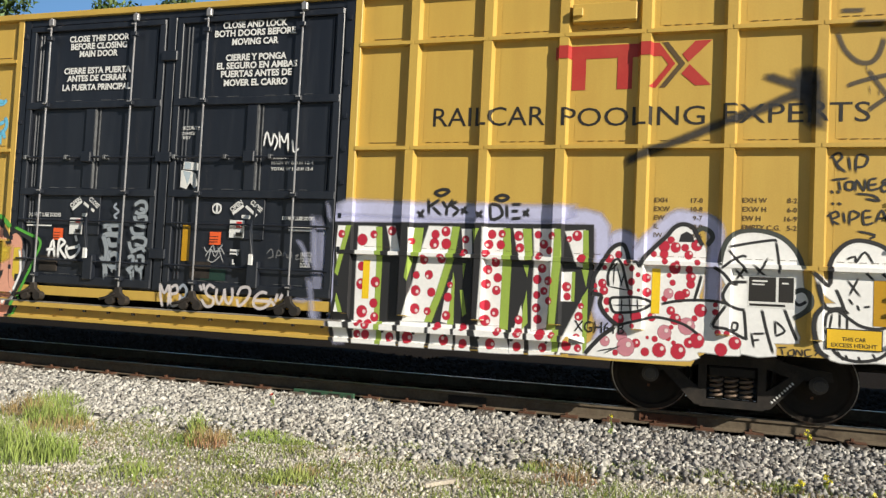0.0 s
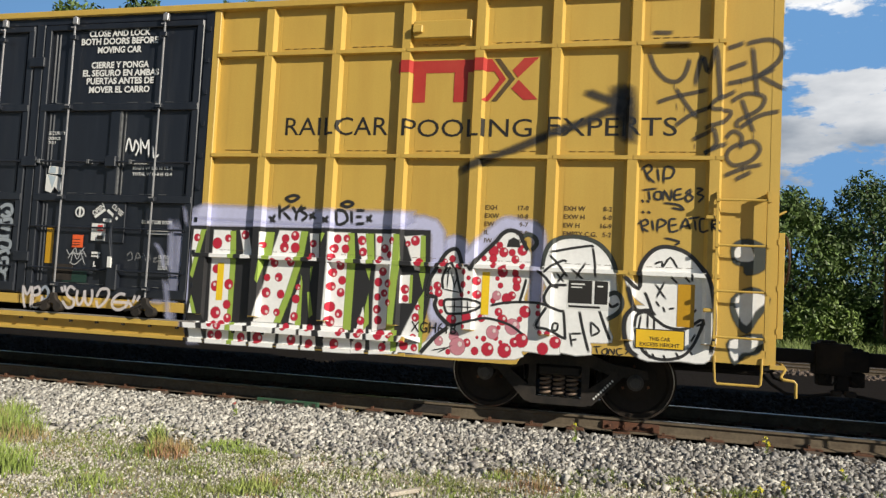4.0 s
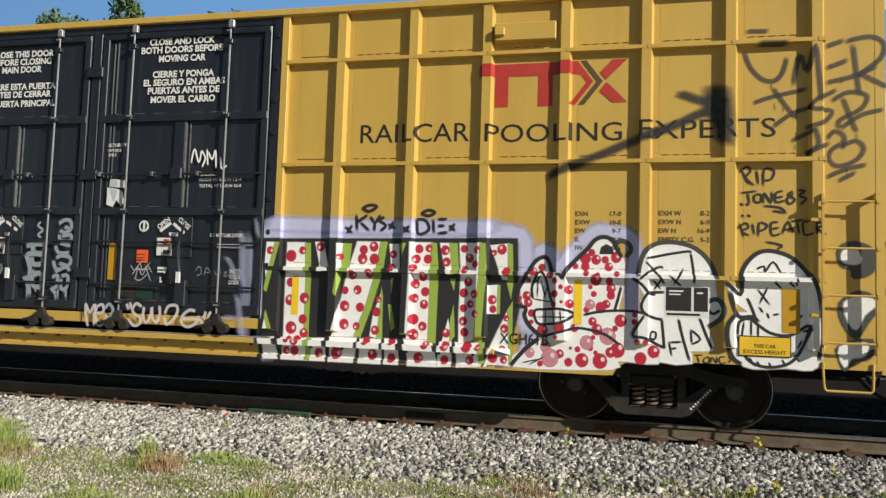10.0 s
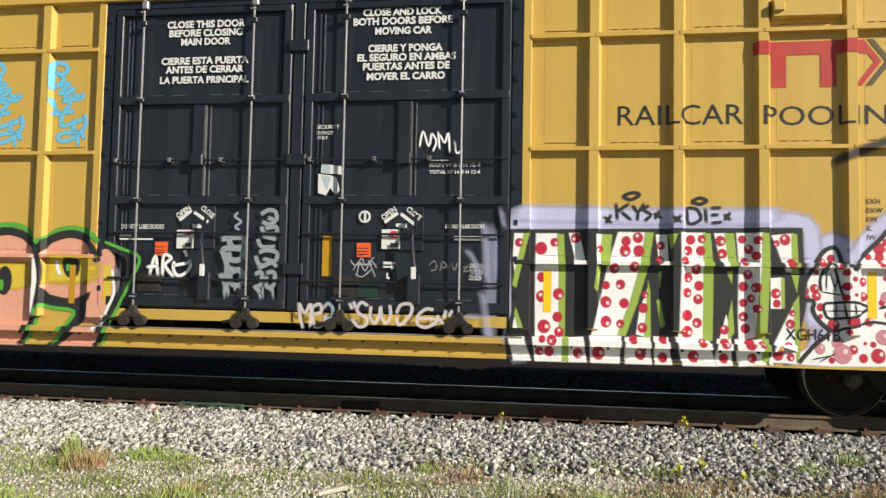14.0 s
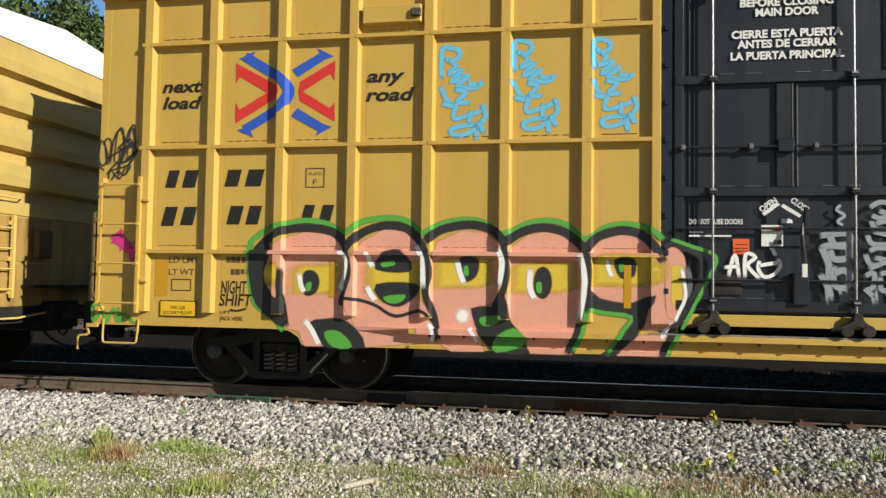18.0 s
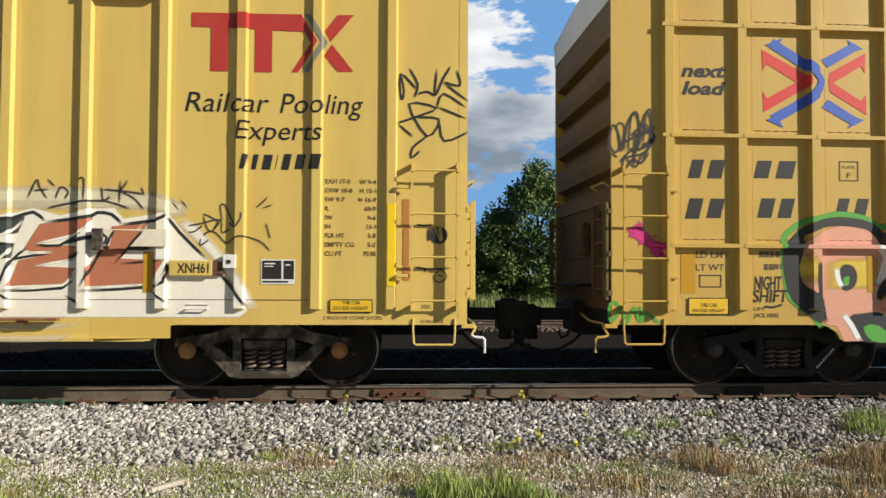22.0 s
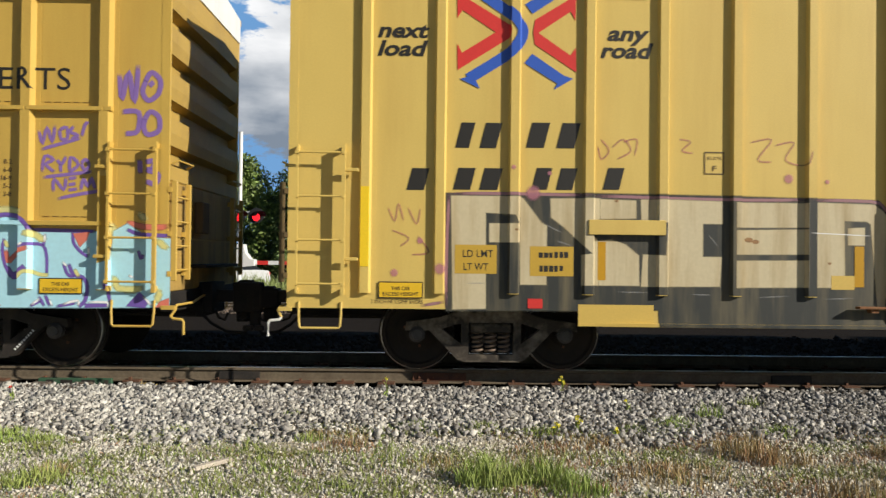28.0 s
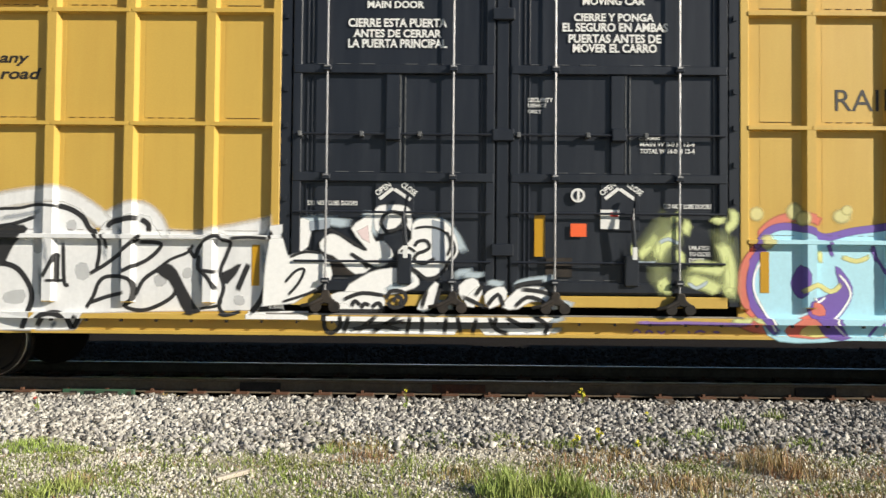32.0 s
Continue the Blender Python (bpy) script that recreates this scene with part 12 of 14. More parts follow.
paint_strokes("mist", [
        [(-2.4, 1.91), (-2.14, 1.93), (-1.82, 1.88)],
        [(-1.64, 2.01), (-1.55, 1.93), (-1.56, 1.77)],
        [(-1.47, 2.08), (-1.18, 2.07)],
        [(-1.08, 1.89), (-0.85, 1.93), (-0.65, 1.81), (-0.52, 1.58)],
        [(-0.61, 1.32), (-0.42, 1.34)],
        [(-2.39, 1.37), (-2.06, 1.25)]], 0.143, M["spray_mist"], door_piece, FLANK_DOOR, 0.0180, "pale spray mist on the black door", 0.70, 3)
for k, o in enumerate((
        [(-2.14, 1.66), (-2.04, 1.75), (-1.93, 1.73), (-1.78, 1.62), (-1.6, 1.57), (-1.65, 1.67), (-1.78, 1.83), (-1.66, 1.93), (-1.57, 1.99), (-1.58, 1.8), (-1.52, 1.67), (-1.43, 1.68), (-1.35, 1.58), (-1.34, 1.5), (-1.42, 1.43), (-1.52, 1.42), (-1.62, 1.48), (-1.71, 1.53), (-1.81, 1.55), (-1.76, 1.47), (-1.59, 1.38), (-1.74, 1.33), (-1.87, 1.44), (-2, 1.54), (-2.1, 1.57)],
        [(-2.43, 1.89), (-2.28, 1.91), (-2.3, 1.63), (-2.47, 1.56)],
        [(-2.47, 1.45), (-2.3, 1.54), (-2.13, 1.52), (-2.05, 1.42), (-2.05, 1.21), (-2.4, 1.18)],
        [(-1.52, 2.01), (-1.47, 2.08), (-1.34, 2.09), (-1.18, 2.08), (-1.13, 2), (-1.12, 1.82), (-1.19, 1.98), (-1.3, 2.04), (-1.42, 2.01), (-1.46, 1.9), (-1.43, 1.79), (-1.51, 1.83)],
        [(-1.43, 1.86), (-1.42, 1.96), (-1.34, 2), (-1.23, 1.99), (-1.25, 1.9), (-1.35, 1.83)],
        [(-1.09, 1.87), (-1.01, 1.93), (-0.85, 1.95), (-0.71, 1.89), (-0.62, 1.74), (-0.59, 1.58), (-0.65, 1.49), (-0.7, 1.45), (-0.72, 1.39), (-0.84, 1.32), (-0.97, 1.31), (-1.1, 1.38), (-1.22, 1.48), (-1.24, 1.58), (-1.17, 1.64), (-1.09, 1.72)],
        )):
    paint("white_fill", fill(smooth_line(o, 2, True)), M["spray_white"], door_piece, FLANK_DOOR, 0.0205 + 0.0003 * (k % 4))
for k, o in enumerate((
        [(-0.87, 1.93), (-0.75, 1.9), (-0.72, 1.44), (-0.86, 1.5)],
        [(-2.28, 1.49), (-2.13, 1.49), (-2.12, 1.24), (-2.26, 1.25)],
        [(-2.27, 1.9), (-2.04, 1.93), (-2.05, 1.84), (-2.26, 1.81)],
        )):
    paint("blue_shade", fill(o), M["spray_grey"], door_piece, FLANK_DOOR, 0.0231 + 0.0003 * (k % 4))
for k, o in enumerate((
        [(-1.72, 1.8), (-1.61, 1.86), (-1.59, 1.68), (-1.67, 1.73)],
        )):
    paint("pink_shade", fill(o), M["spray_blush"], door_piece, FLANK_DOOR, 0.0231 + 0.0003 * (k % 4))
paint_strokes("black_line", [
        [(-2.06, 1.83), (-1.91, 1.76), (-1.75, 1.66), (-1.62, 1.59)],
        [(-1.8, 1.55), (-1.68, 1.47), (-1.6, 1.38)],
        [(-1.46, 1.9), (-1.42, 1.99), (-1.32, 2.03), (-1.2, 1.98), (-1.18, 1.89), (-1.27, 1.83), (-1.4, 1.81), (-1.46, 1.9)],
        [(-1.07, 1.64), (-1.03, 1.69), (-0.94, 1.7), (-0.9, 1.63), (-0.96, 1.58), (-1.04, 1.55), (-1.07, 1.48), (-0.97, 1.44), (-0.84, 1.5)],
        [(-2.49, 1.5), (-2.32, 1.56), (-2.13, 1.55), (-2.01, 1.46)],
        [(-1.76, 1.17), (-1.58, 1.32), (-1.39, 1.39), (-1.1, 1.38), (-0.9, 1.25), (-0.74, 1.36), (-0.69, 1.47)],
        [(-2.31, 1.37), (-2.26, 1.27), (-2.19, 1.31)]], 0.038, M["spray_black"], door_piece, FLANK_DOOR, 0.0257, "", 0.00, 4)
paint_strokes("black_line", [
        [(-1.07, 1.84), (-0.94, 1.86), (-0.78, 1.83), (-0.65, 1.72), (-0.61, 1.58), (-0.69, 1.47)],
        [(-1.23, 1.57), (-1.14, 1.62), (-1.06, 1.57)],
        [(-0.7, 1.81), (-0.66, 1.65), (-0.7, 1.53)]], 0.026, M["spray_black"], door_piece, FLANK_DOOR, 0.0262, "", 0.00, 4)
paint("white_fill", fill([(-2.71, 1.69), (-2.58, 1.7), (-2.52, 1.5), (-2.30, 1.56), (-2.13, 1.52), (-2.07, 1.25), (-2.44, 0.99), (-2.78, 0.95), (-2.75, 1.4)]), M["spray_white"], door_piece, FLANK_DOOR, 0.0505)
paint_strokes("black_line", [
        [(-2.54, 1.21), (-2.42, 1.34), (-2.32, 1.36), (-2.38, 1.21), (-2.5, 1.07)],
        [(-2.57, 0.99), (-2.32, 1.07), (-2.07, 1.18)],
        [(-2.49, 1.5), (-2.32, 1.56), (-2.13, 1.55)]], 0.036, M["spray_black"], door_piece, FLANK_DOOR, 0.0545, "", 0.40, 4)
for k, o in enumerate((
        [(-1.85, 1.11), (-1.66, 1.27), (-1.47, 1.35), (-1.22, 1.37), (-1.07, 1.3), (-1.03, 1.21), (-1.15, 1.15), (-1.4, 1.1)],
        [(-2, 1.07), (-1.79, 1.1), (-1.47, 1.07), (-1.41, 0.98), (-1.53, 0.92), (-1.91, 0.93)],
        [(-1.99, 0.93), (-1.88, 0.98), (-1.8, 0.93)],
        [(-1.02, 0.93), (-0.92, 1.1), (-0.83, 1.22), (-0.8, 1.14), (-0.89, 0.93)],
        [(-0.55, 1.19), (-0.41, 1.27), (-0.34, 1.19), (-0.43, 1.08), (-0.52, 1.05)],
        [(-0.49, 1.02), (-0.35, 1.17), (-0.31, 1.12), (-0.4, 0.96)],
        [(-0.06, 0.96), (0.06, 1.1), (0.15, 1.16), (0.39, 1.17), (0.44, 1.09), (0.52, 1.03), (0.26, 1.04), (0.1, 0.95)],
        [(-0.26, 1.08), (-0.17, 1.15), (-0.06, 1.17), (-0.04, 1.06), (-0.21, 0.95)],
        [(0.34, 0.96), (0.51, 1.02), (0.55, 0.94)],
        )):
    paint("white_fill", fill(smooth_line(o, 2, True)), M["spray_white"], door_piece, FLANK_DOOR, 0.0505 + 0.0003 * (k % 4))
paint_strokes("mist", [
        [(-0.52, 1.32), (-0.28, 1.31)],
        [(-0.24, 1.24), (-0.06, 1.21)],
        [(0.06, 1.21), (0.24, 1.26), (0.52, 1.29)],
        [(-0.82, 1.02), (-0.63, 0.93)],
        [(-1.4, 1.15), (-1.08, 1.24)],
        [(0.58, 1.02), (0.73, 0.98)]], 0.096, M["spray_mist"], door_piece, FLANK_DOOR, 0.0500, "pale spray mist on the black door", 0.80, 3)
paint_strokes("black_line", [
        [(-1.88, 1.02), (-1.66, 1.1), (-1.4, 1.07)],
        [(-1.78, 0.95), (-1.74, 1.01), (-1.68, 0.96)],
        [(-1.67, 0.93), (-1.63, 0.98), (-1.58, 0.96)],
        [(-1.55, 0.94), (-1.47, 0.99), (-1.43, 0.92)],
        [(-1.39, 1.02), (-1.34, 1.12), (-1.21, 1.12), (-1.16, 1.05), (-1.21, 0.96), (-1.31, 0.94), (-1.38, 1)],
        [(-1.31, 1), (-1.27, 1.06), (-1.21, 1.03), (-1.24, 0.97)],
        [(-2.04, 0.89), (-1.4, 0.9)],
        [(-0.92, 1.15), (-0.99, 0.93)],
        [(-0.76, 1.22), (-0.84, 0.93)],
        [(-0.58, 1.16), (-0.63, 0.93)],
        [(-0.38, 1.08), (-0.28, 1.22)],
        [(-0.53, 1.08), (-0.25, 0.94)],
        [(-0.25, 0.96), (-0.12, 1.1), (-0.06, 0.96)],
        [(0.14, 1.16), (0.39, 1.13), (0.55, 1.06)],
        [(0.07, 0.96), (0.21, 1.07), (0.37, 1.03), (0.42, 0.96)],
        [(0.06, 1.19), (0.21, 1.23), (0.39, 1.25)]], 0.045, M["spray_black"], door_piece, FLANK_DOOR, 0.0545, "", 0.35, 3)
paint_strokes("lime_mist", [
        [(2.42, 1.81), (2.47, 1.49), (2.48, 1.1)],
        [(1.93, 1.84), (1.74, 1.61), (1.7, 1.16)],
        [(2, 1.36), (2.25, 1.29), (2.41, 1.23)],
        [(1.8, 1.94), (1.67, 1.77), (1.51, 1.55)]], 0.338, M["spray_thin_lime"], car_three, FLANK_DOOR, 0.0508, "pale lime spray on the black door", 1.00, 3)
paint_strokes("lime_mist", [
        [(2.41, 1.68), (2.48, 1.49), (2.5, 1.3), (2.48, 1.12)],
        [(1.93, 1.81), (1.75, 1.68), (1.67, 1.55)],
        [(2.06, 1.45), (2.32, 1.41), (2.39, 1.37)],
        [(2.03, 1.29), (2.25, 1.22), (2.35, 1.17)]], 0.192, M["spray_lime"], car_three, FLANK_DOOR, 0.0513, "pale lime spray on the black door", 0.75, 3)
paint_strokes("lime_mist", [
        [(1.67, 1.76), (1.58, 1.65), (1.48, 1.55)],
        [(1.93, 1.61), (1.94, 1.47)],
        [(1.71, 1.16), (1.75, 1.27), (1.78, 1.13)],
        [(1.99, 1.81), (2.03, 1.94)],
        [(2.46, 1.86), (2.54, 1.94), (2.54, 2.07)],
        [(2.31, 1.99), (2.42, 1.94)],
        [(1.84, 1.97), (1.93, 2.01)]], 0.143, M["spray_lime"], car_three, FLANK_DOOR, 0.0513, "pale lime spray on the black door", 0.90, 3)
paint_strokes("lime_drip", [
        [(2.47, 1.55), (2.47, 1.08)],
        [(2.42, 1.17), (2.56, 1.17)],
        [(2.07, 1.45), (2.32, 1.44)],
        [(1.41, 1.68), (1.4, 1.52)],
        [(1.7, 1.73), (1.67, 1.52)]], 0.065, M["spray_lime"], car_three, FLANK_DOOR, 0.0520, "pale lime spray on the black door", 0.50, 2)
paint_strokes("grey_mist", [
        [(1.42, 1.57), (1.47, 1.47), (1.67, 1.47)],
        [(1.67, 1.68), (1.8, 1.74), (1.93, 1.68)],
        [(2.03, 1.25), (2.12, 1.19), (2.25, 1.26)]], 0.058, M["spray_mist"], car_three, FLANK_DOOR, 0.0516, "thin grey spray on the black door", 0.80, 3)
paint("white_fill", fill([(-2.97, 0.87), (-2.29, 0.88), (-2.27, 0.8), (-2.97, 0.8)]), M["spray_white"], door_piece, FLANK_A, 0.0101)
for k, o in enumerate((
        [(-2.06, 0.83), (0.51, 0.84), (0.44, 0.8), (-0.64, 0.78), (-2.06, 0.78)],
        [(-1.93, 0.68), (-0.58, 0.69), (-0.61, 0.64), (-1.99, 0.64)],
        [(-0.32, 0.7), (0.52, 0.71), (0.46, 0.65), (-0.26, 0.64)],
        )):
    paint("white_fill", fill(o), M["spray_white"], door_piece, FLANK_A, 0.0101 + 0.0003 * (k % 4))
for k, o in enumerate((
        [(-1.99, 0.78), (0.51, 0.79), (0.49, 0.71), (-1.93, 0.69)],
        )):
    paint("grey_fill", fill(o), M["spray_smoke_grey"], door_piece, FLANK_A, 0.0098 + 0.0003 * (k % 4))
paint_strokes("grey_mist", [
        [(0.45, 0.82), (0.64, 0.82)],
        [(0.45, 0.69), (0.62, 0.69)]], 0.091, M["spray_mist"], door_piece, FLANK_A, 0.0099, "", 0.90, 2)
paint_strokes("black_line", [
        [(-2.08, 0.86), (-2.1, 0.71), (-2.02, 0.64), (-1.93, 0.7), (-1.9, 0.85)],
        [(-1.8, 0.85), (-1.88, 0.64)],
        [(-1.72, 0.66), (-1.48, 0.85)],
        [(-1.57, 0.64), (-1.22, 0.85)],
        [(-1.42, 0.74), (-1.16, 0.79)],
        [(-1.11, 0.85), (-1.16, 0.63)],
        [(-0.97, 0.85), (-0.99, 0.64)],
        [(-0.7, 0.84), (-0.73, 0.64)],
        [(-0.58, 0.86), (-0.54, 0.64)],
        [(-0.36, 0.83), (-0.41, 0.64)],
        [(-0.22, 0.84), (-0.14, 0.7), (0, 0.65)],
        [(-0.03, 0.84), (0.13, 0.76), (0.28, 0.73)],
        [(-0.14, 0.84), (-0.16, 0.75)],
        [(0.28, 0.85), (0.38, 0.8), (0.45, 0.73), (0.41, 0.65)],
        [(-1.8, 0.68), (-1.48, 0.72), (-1.22, 0.68)]], 0.048, M["spray_black"], door_piece, FLANK_A, 0.0114, "", 0.35, 3)
for k, o in enumerate((
        [(0.01, 0.81), (0.14, 0.76), (0.3, 0.76), (0.28, 0.72), (0.14, 0.73)],
        )):
    paint("black_fill", fill(smooth_line(o, 2, True)), M["spray_black"], door_piece, FLANK_A, 0.0120 + 0.0003 * (k % 4))
paint_strokes("purple_drip", [
        [(1.43, 0.8), (1.67, 0.78), (2, 0.79), (2.45, 0.78), (2.77, 0.77)]], 0.072, M["spray_violet"], car_three, FLANK_A, 0.0122, "purple spray under the sill ledge", 0.70, 2)
paint_strokes("purple_drip", [
        [(1.42, 0.68), (1.47, 0.71), (1.51, 0.67)],
        [(1.56, 0.67), (1.61, 0.7), (1.65, 0.67)],
        [(1.7, 0.7), (1.75, 0.67), (1.8, 0.7)],
        [(1.86, 0.68), (1.91, 0.71)],
        [(2.05, 0.7), (2.07, 0.67)],
        [(2.12, 0.68), (2.19, 0.7), (2.25, 0.68)],
        [(2.32, 0.7), (2.42, 0.68)]], 0.033, M["spray_violet"], car_three, FLANK_A, 0.0122, "purple spray under the sill ledge", 0.60, 2)
paint_strokes("lime_mist", [
        [(2.51, 0.83), (2.64, 0.81), (2.74, 0.83)]], 0.091, M["spray_lime"], car_three, FLANK_A, 0.0120, "pale lime spray on the sill", 0.80, 2)
white_piece = decal_group(car_three, "graffiti", "white graffiti letters outlined in black", -4.21, 1.33)
paint_strokes("halo", [
        [(-6.91, 1.82), (-6.39, 2.01), (-5.87, 2.12), (-5.21, 2.20), (-4.82, 2.02), (-4.65, 1.87)],
        [(-4.65, 1.87), (-4.46, 1.99), (-4.23, 2.03), (-4.06, 1.90), (-3.99, 1.72)],
        [(-3.99, 1.72), (-3.63, 1.69), (-3.24, 1.76), (-2.73, 1.86)]], 0.260, M["spray_milk"], white_piece, FLANK_A, 0.0075, "", 0.70, 4)
for k, o in enumerate((
        [(-6.51, 1.96), (-5.86, 2.01), (-5.4, 2.08), (-5.13, 2.1), (-4.94, 2.02), (-4.81, 1.85), (-4.71, 1.75), (-4.64, 1.86), (-4.55, 1.91), (-4.28, 1.97), (-4.14, 1.94), (-4.1, 1.85), (-4.04, 1.77), (-3.95, 1.69), (-3.58, 1.69), (-3.4, 1.74), (-3.32, 1.76), (-3.2, 1.72), (-2.77, 1.74), (-2.74, 1.84), (-2.59, 1.86), (-2.57, 0.91), (-3.62, 0.89), (-4.84, 0.86), (-4.96, 0.66), (-5.82, 0.65), (-6.48, 0.64)],
        )):
    paint("white_fill", fill(o), M["spray_milk"], white_piece, FLANK_A, 0.0088 + 0.0003 * (k % 4))
paint_strokes("black_line", [
        [(-6.2, 2), (-5.86, 2.03), (-5.63, 2.04), (-5.43, 2.08), (-5.18, 2.06)],
        [(-5.29, 1.21), (-5.11, 1.21)],
        [(-4.66, 1.76), (-4.62, 1.58)],
        [(-3.54, 0.9), (-3.32, 0.94), (-3.29, 1.01)],
        [(-3.18, 1.71), (-2.96, 1.72), (-2.75, 1.71)],
        [(-3.98, 1.39), (-3.86, 1.47), (-3.69, 1.54), (-3.62, 1.63)]], 0.040, M["spray_black"], white_piece, FLANK_A, 0.0114, "", 0.40, 4)
paint_strokes("black_line", [
        [(-6.2, 1.76), (-5.85, 1.83), (-5.69, 1.86), (-5.45, 1.94)],
        [(-5.32, 1.25), (-5.25, 1.38), (-5.18, 1.51), (-5.18, 1.41), (-5.18, 1.19)],
        [(-5.12, 1.66), (-5.1, 1.2), (-5.05, 1.16)],
        [(-4.77, 1.79), (-4.71, 1.68), (-4.7, 1.52), (-4.73, 1.35)],
        [(-4.81, 1.29), (-4.64, 1.39), (-4.47, 1.52), (-4.28, 1.68), (-4.21, 1.73)],
        [(-4.25, 1.66), (-4.01, 1.65), (-4.01, 1.58), (-4.14, 1.46), (-4.28, 1.39), (-4.42, 1.32)],
        [(-4.84, 0.9), (-4.76, 1.03), (-4.7, 1.19), (-4.6, 1.26), (-4.37, 1.25), (-4.29, 1.16), (-4.3, 1), (-4.4, 0.93), (-4.27, 0.88), (-4.12, 0.89), (-3.94, 0.97), (-3.83, 1.06), (-3.8, 1.17)],
        [(-4.79, 0.96), (-4.6, 1.03), (-4.39, 1.08)],
        [(-4.27, 1.05), (-4.18, 1.23), (-3.98, 1.37)],
        [(-3.67, 1.6), (-3.6, 1.49), (-3.56, 1.59), (-3.48, 1.68), (-3.35, 1.74), (-3.28, 1.69)],
        [(-3.55, 1.51), (-3.56, 1.36), (-3.44, 1.27), (-3.35, 1.12)],
        [(-3.5, 1.34), (-3.35, 1.32)],
        [(-3.29, 1.69), (-3.19, 1.66), (-3.24, 1.5), (-3.3, 1.33), (-3.26, 1.14), (-3.31, 0.94), (-3.23, 0.84), (-3.06, 0.87)],
        [(-2.58, 1.13), (-2.71, 0.92)]], 0.052, M["spray_black"], white_piece, FLANK_A, 0.0116, "", 0.40, 4)
paint_strokes("black_line", [
        [(-5.18, 2.07), (-5.04, 2.03), (-4.9, 1.94), (-4.82, 1.81), (-4.75, 1.77)],
        [(-6.19, 1.47), (-5.84, 1.41), (-5.64, 1.34), (-5.5, 1.15), (-5.47, 0.99), (-5.53, 0.8), (-5.58, 0.65)],
        [(-4.61, 1.83), (-4.55, 1.89), (-4.35, 1.93), (-4.28, 1.93)],
        [(-4.22, 1.92), (-4.14, 1.86), (-4.14, 1.79)],
        [(-2.98, 1.41), (-3.04, 1.27), (-3.1, 1.12)],
        [(-2.72, 1.79), (-2.7, 1.6), (-2.72, 1.4), (-2.77, 1.18), (-2.83, 1.01), (-2.94, 0.86)],
        [(-2.87, 0.9), (-2.58, 0.91)],
        [(-5.4, 0.69), (-5.33, 0.8), (-5.21, 0.84), (-5.08, 0.8), (-5, 0.66)],
        [(-4.91, 0.81), (-4.98, 0.66)]], 0.073, M["spray_black"], white_piece, FLANK_A, 0.0118, "", 0.40, 4)
for k, o in enumerate((
        [(-5.85, 1.8), (-5.66, 1.83), (-5.55, 1.8), (-5.7, 1.64), (-5.78, 1.47), (-5.84, 1.38)],
        [(-4.04, 1.33), (-3.92, 1.4), (-3.82, 1.33), (-3.72, 1.14), (-3.58, 0.91), (-3.54, 0.87), (-3.68, 0.86), (-3.78, 1.04), (-3.88, 1.23)],
        [(-3.3, 1.28), (-3.17, 1.35), (-3.07, 1.41), (-3.22, 1.2)],
        )):
    paint("black_fill", fill(smooth_line(o, 2, True)), M["spray_black"], white_piece, FLANK_A, 0.0129 + 0.0003 * (k % 4))
paint_strokes("grey_mist", [
        [(-5.86, 1.92), (-5.6, 1.96), (-5.4, 2)],
        [(-5.31, 1.7), (-5.28, 1.38)],
        [(-4.47, 1.84), (-4.45, 1.58), (-4.46, 1.19)],
        [(-4.64, 1.71), (-4.64, 1.45)],
        [(-3.55, 1.59), (-3.52, 1.07)],
        [(-2.82, 1.66), (-2.78, 1.21)],
        [(-5.38, 1.38), (-5.36, 0.93)],
        [(-5.18, 0.73), (-5.24, 0.68)]], 0.078, M["spray_thin_grey"], white_piece, FLANK_A, 0.0112, "", 0.80, 3)
for k, o in enumerate((
        [(-5.08, 1.87), (-5, 1.9), (-4.98, 1.81), (-5.06, 1.79)],
        [(-4.96, 1.38), (-4.85, 1.4), (-4.83, 1.25), (-4.94, 1.24)],
        [(-4.05, 1.26), (-3.95, 1.28), (-3.93, 1.19), (-4.03, 1.16)],
        [(-3.72, 1.34), (-3.65, 1.36), (-3.64, 1.27), (-3.72, 1.26)],
        [(-5.78, 1.05), (-5.57, 1.09), (-5.58, 0.96), (-5.77, 0.96)],
        [(-3.13, 1.04), (-3.04, 1.04), (-3.03, 0.96), (-3.12, 0.96)],
        [(-5.46, 1.67), (-5.38, 1.68), (-5.38, 1.54), (-5.45, 1.54)],
        )):
    paint("grey_shade", fill(smooth_line(o, 2, True)), M["spray_pale"], white_piece, FLANK_A, 0.0104 + 0.0003 * (k % 4))
paint("slogan", words("road", -5.90, 3.54, 0.122, 0.484, shear=0.25, bold=0.03), M["black_ink"], white_piece, FLANK_A, 0.0088)
paint("slogan", words("any", -5.91, 3.73, 0.114, 0.353, shear=0.25, bold=0.03), M["black_ink"], white_piece, FLANK_A, 0.0088)
paint("reflective_strip", bar(-2.94, 1.17, -2.85, 1.64), M["reflector"], white_piece, FLANK_A, 0.0179, "amber reflective strip")
paint("reflective_strip", bar(2.87, 1.14, 2.97, 1.60), M["reflector"], car_three, FLANK_A, 0.0192, "amber reflective strip")

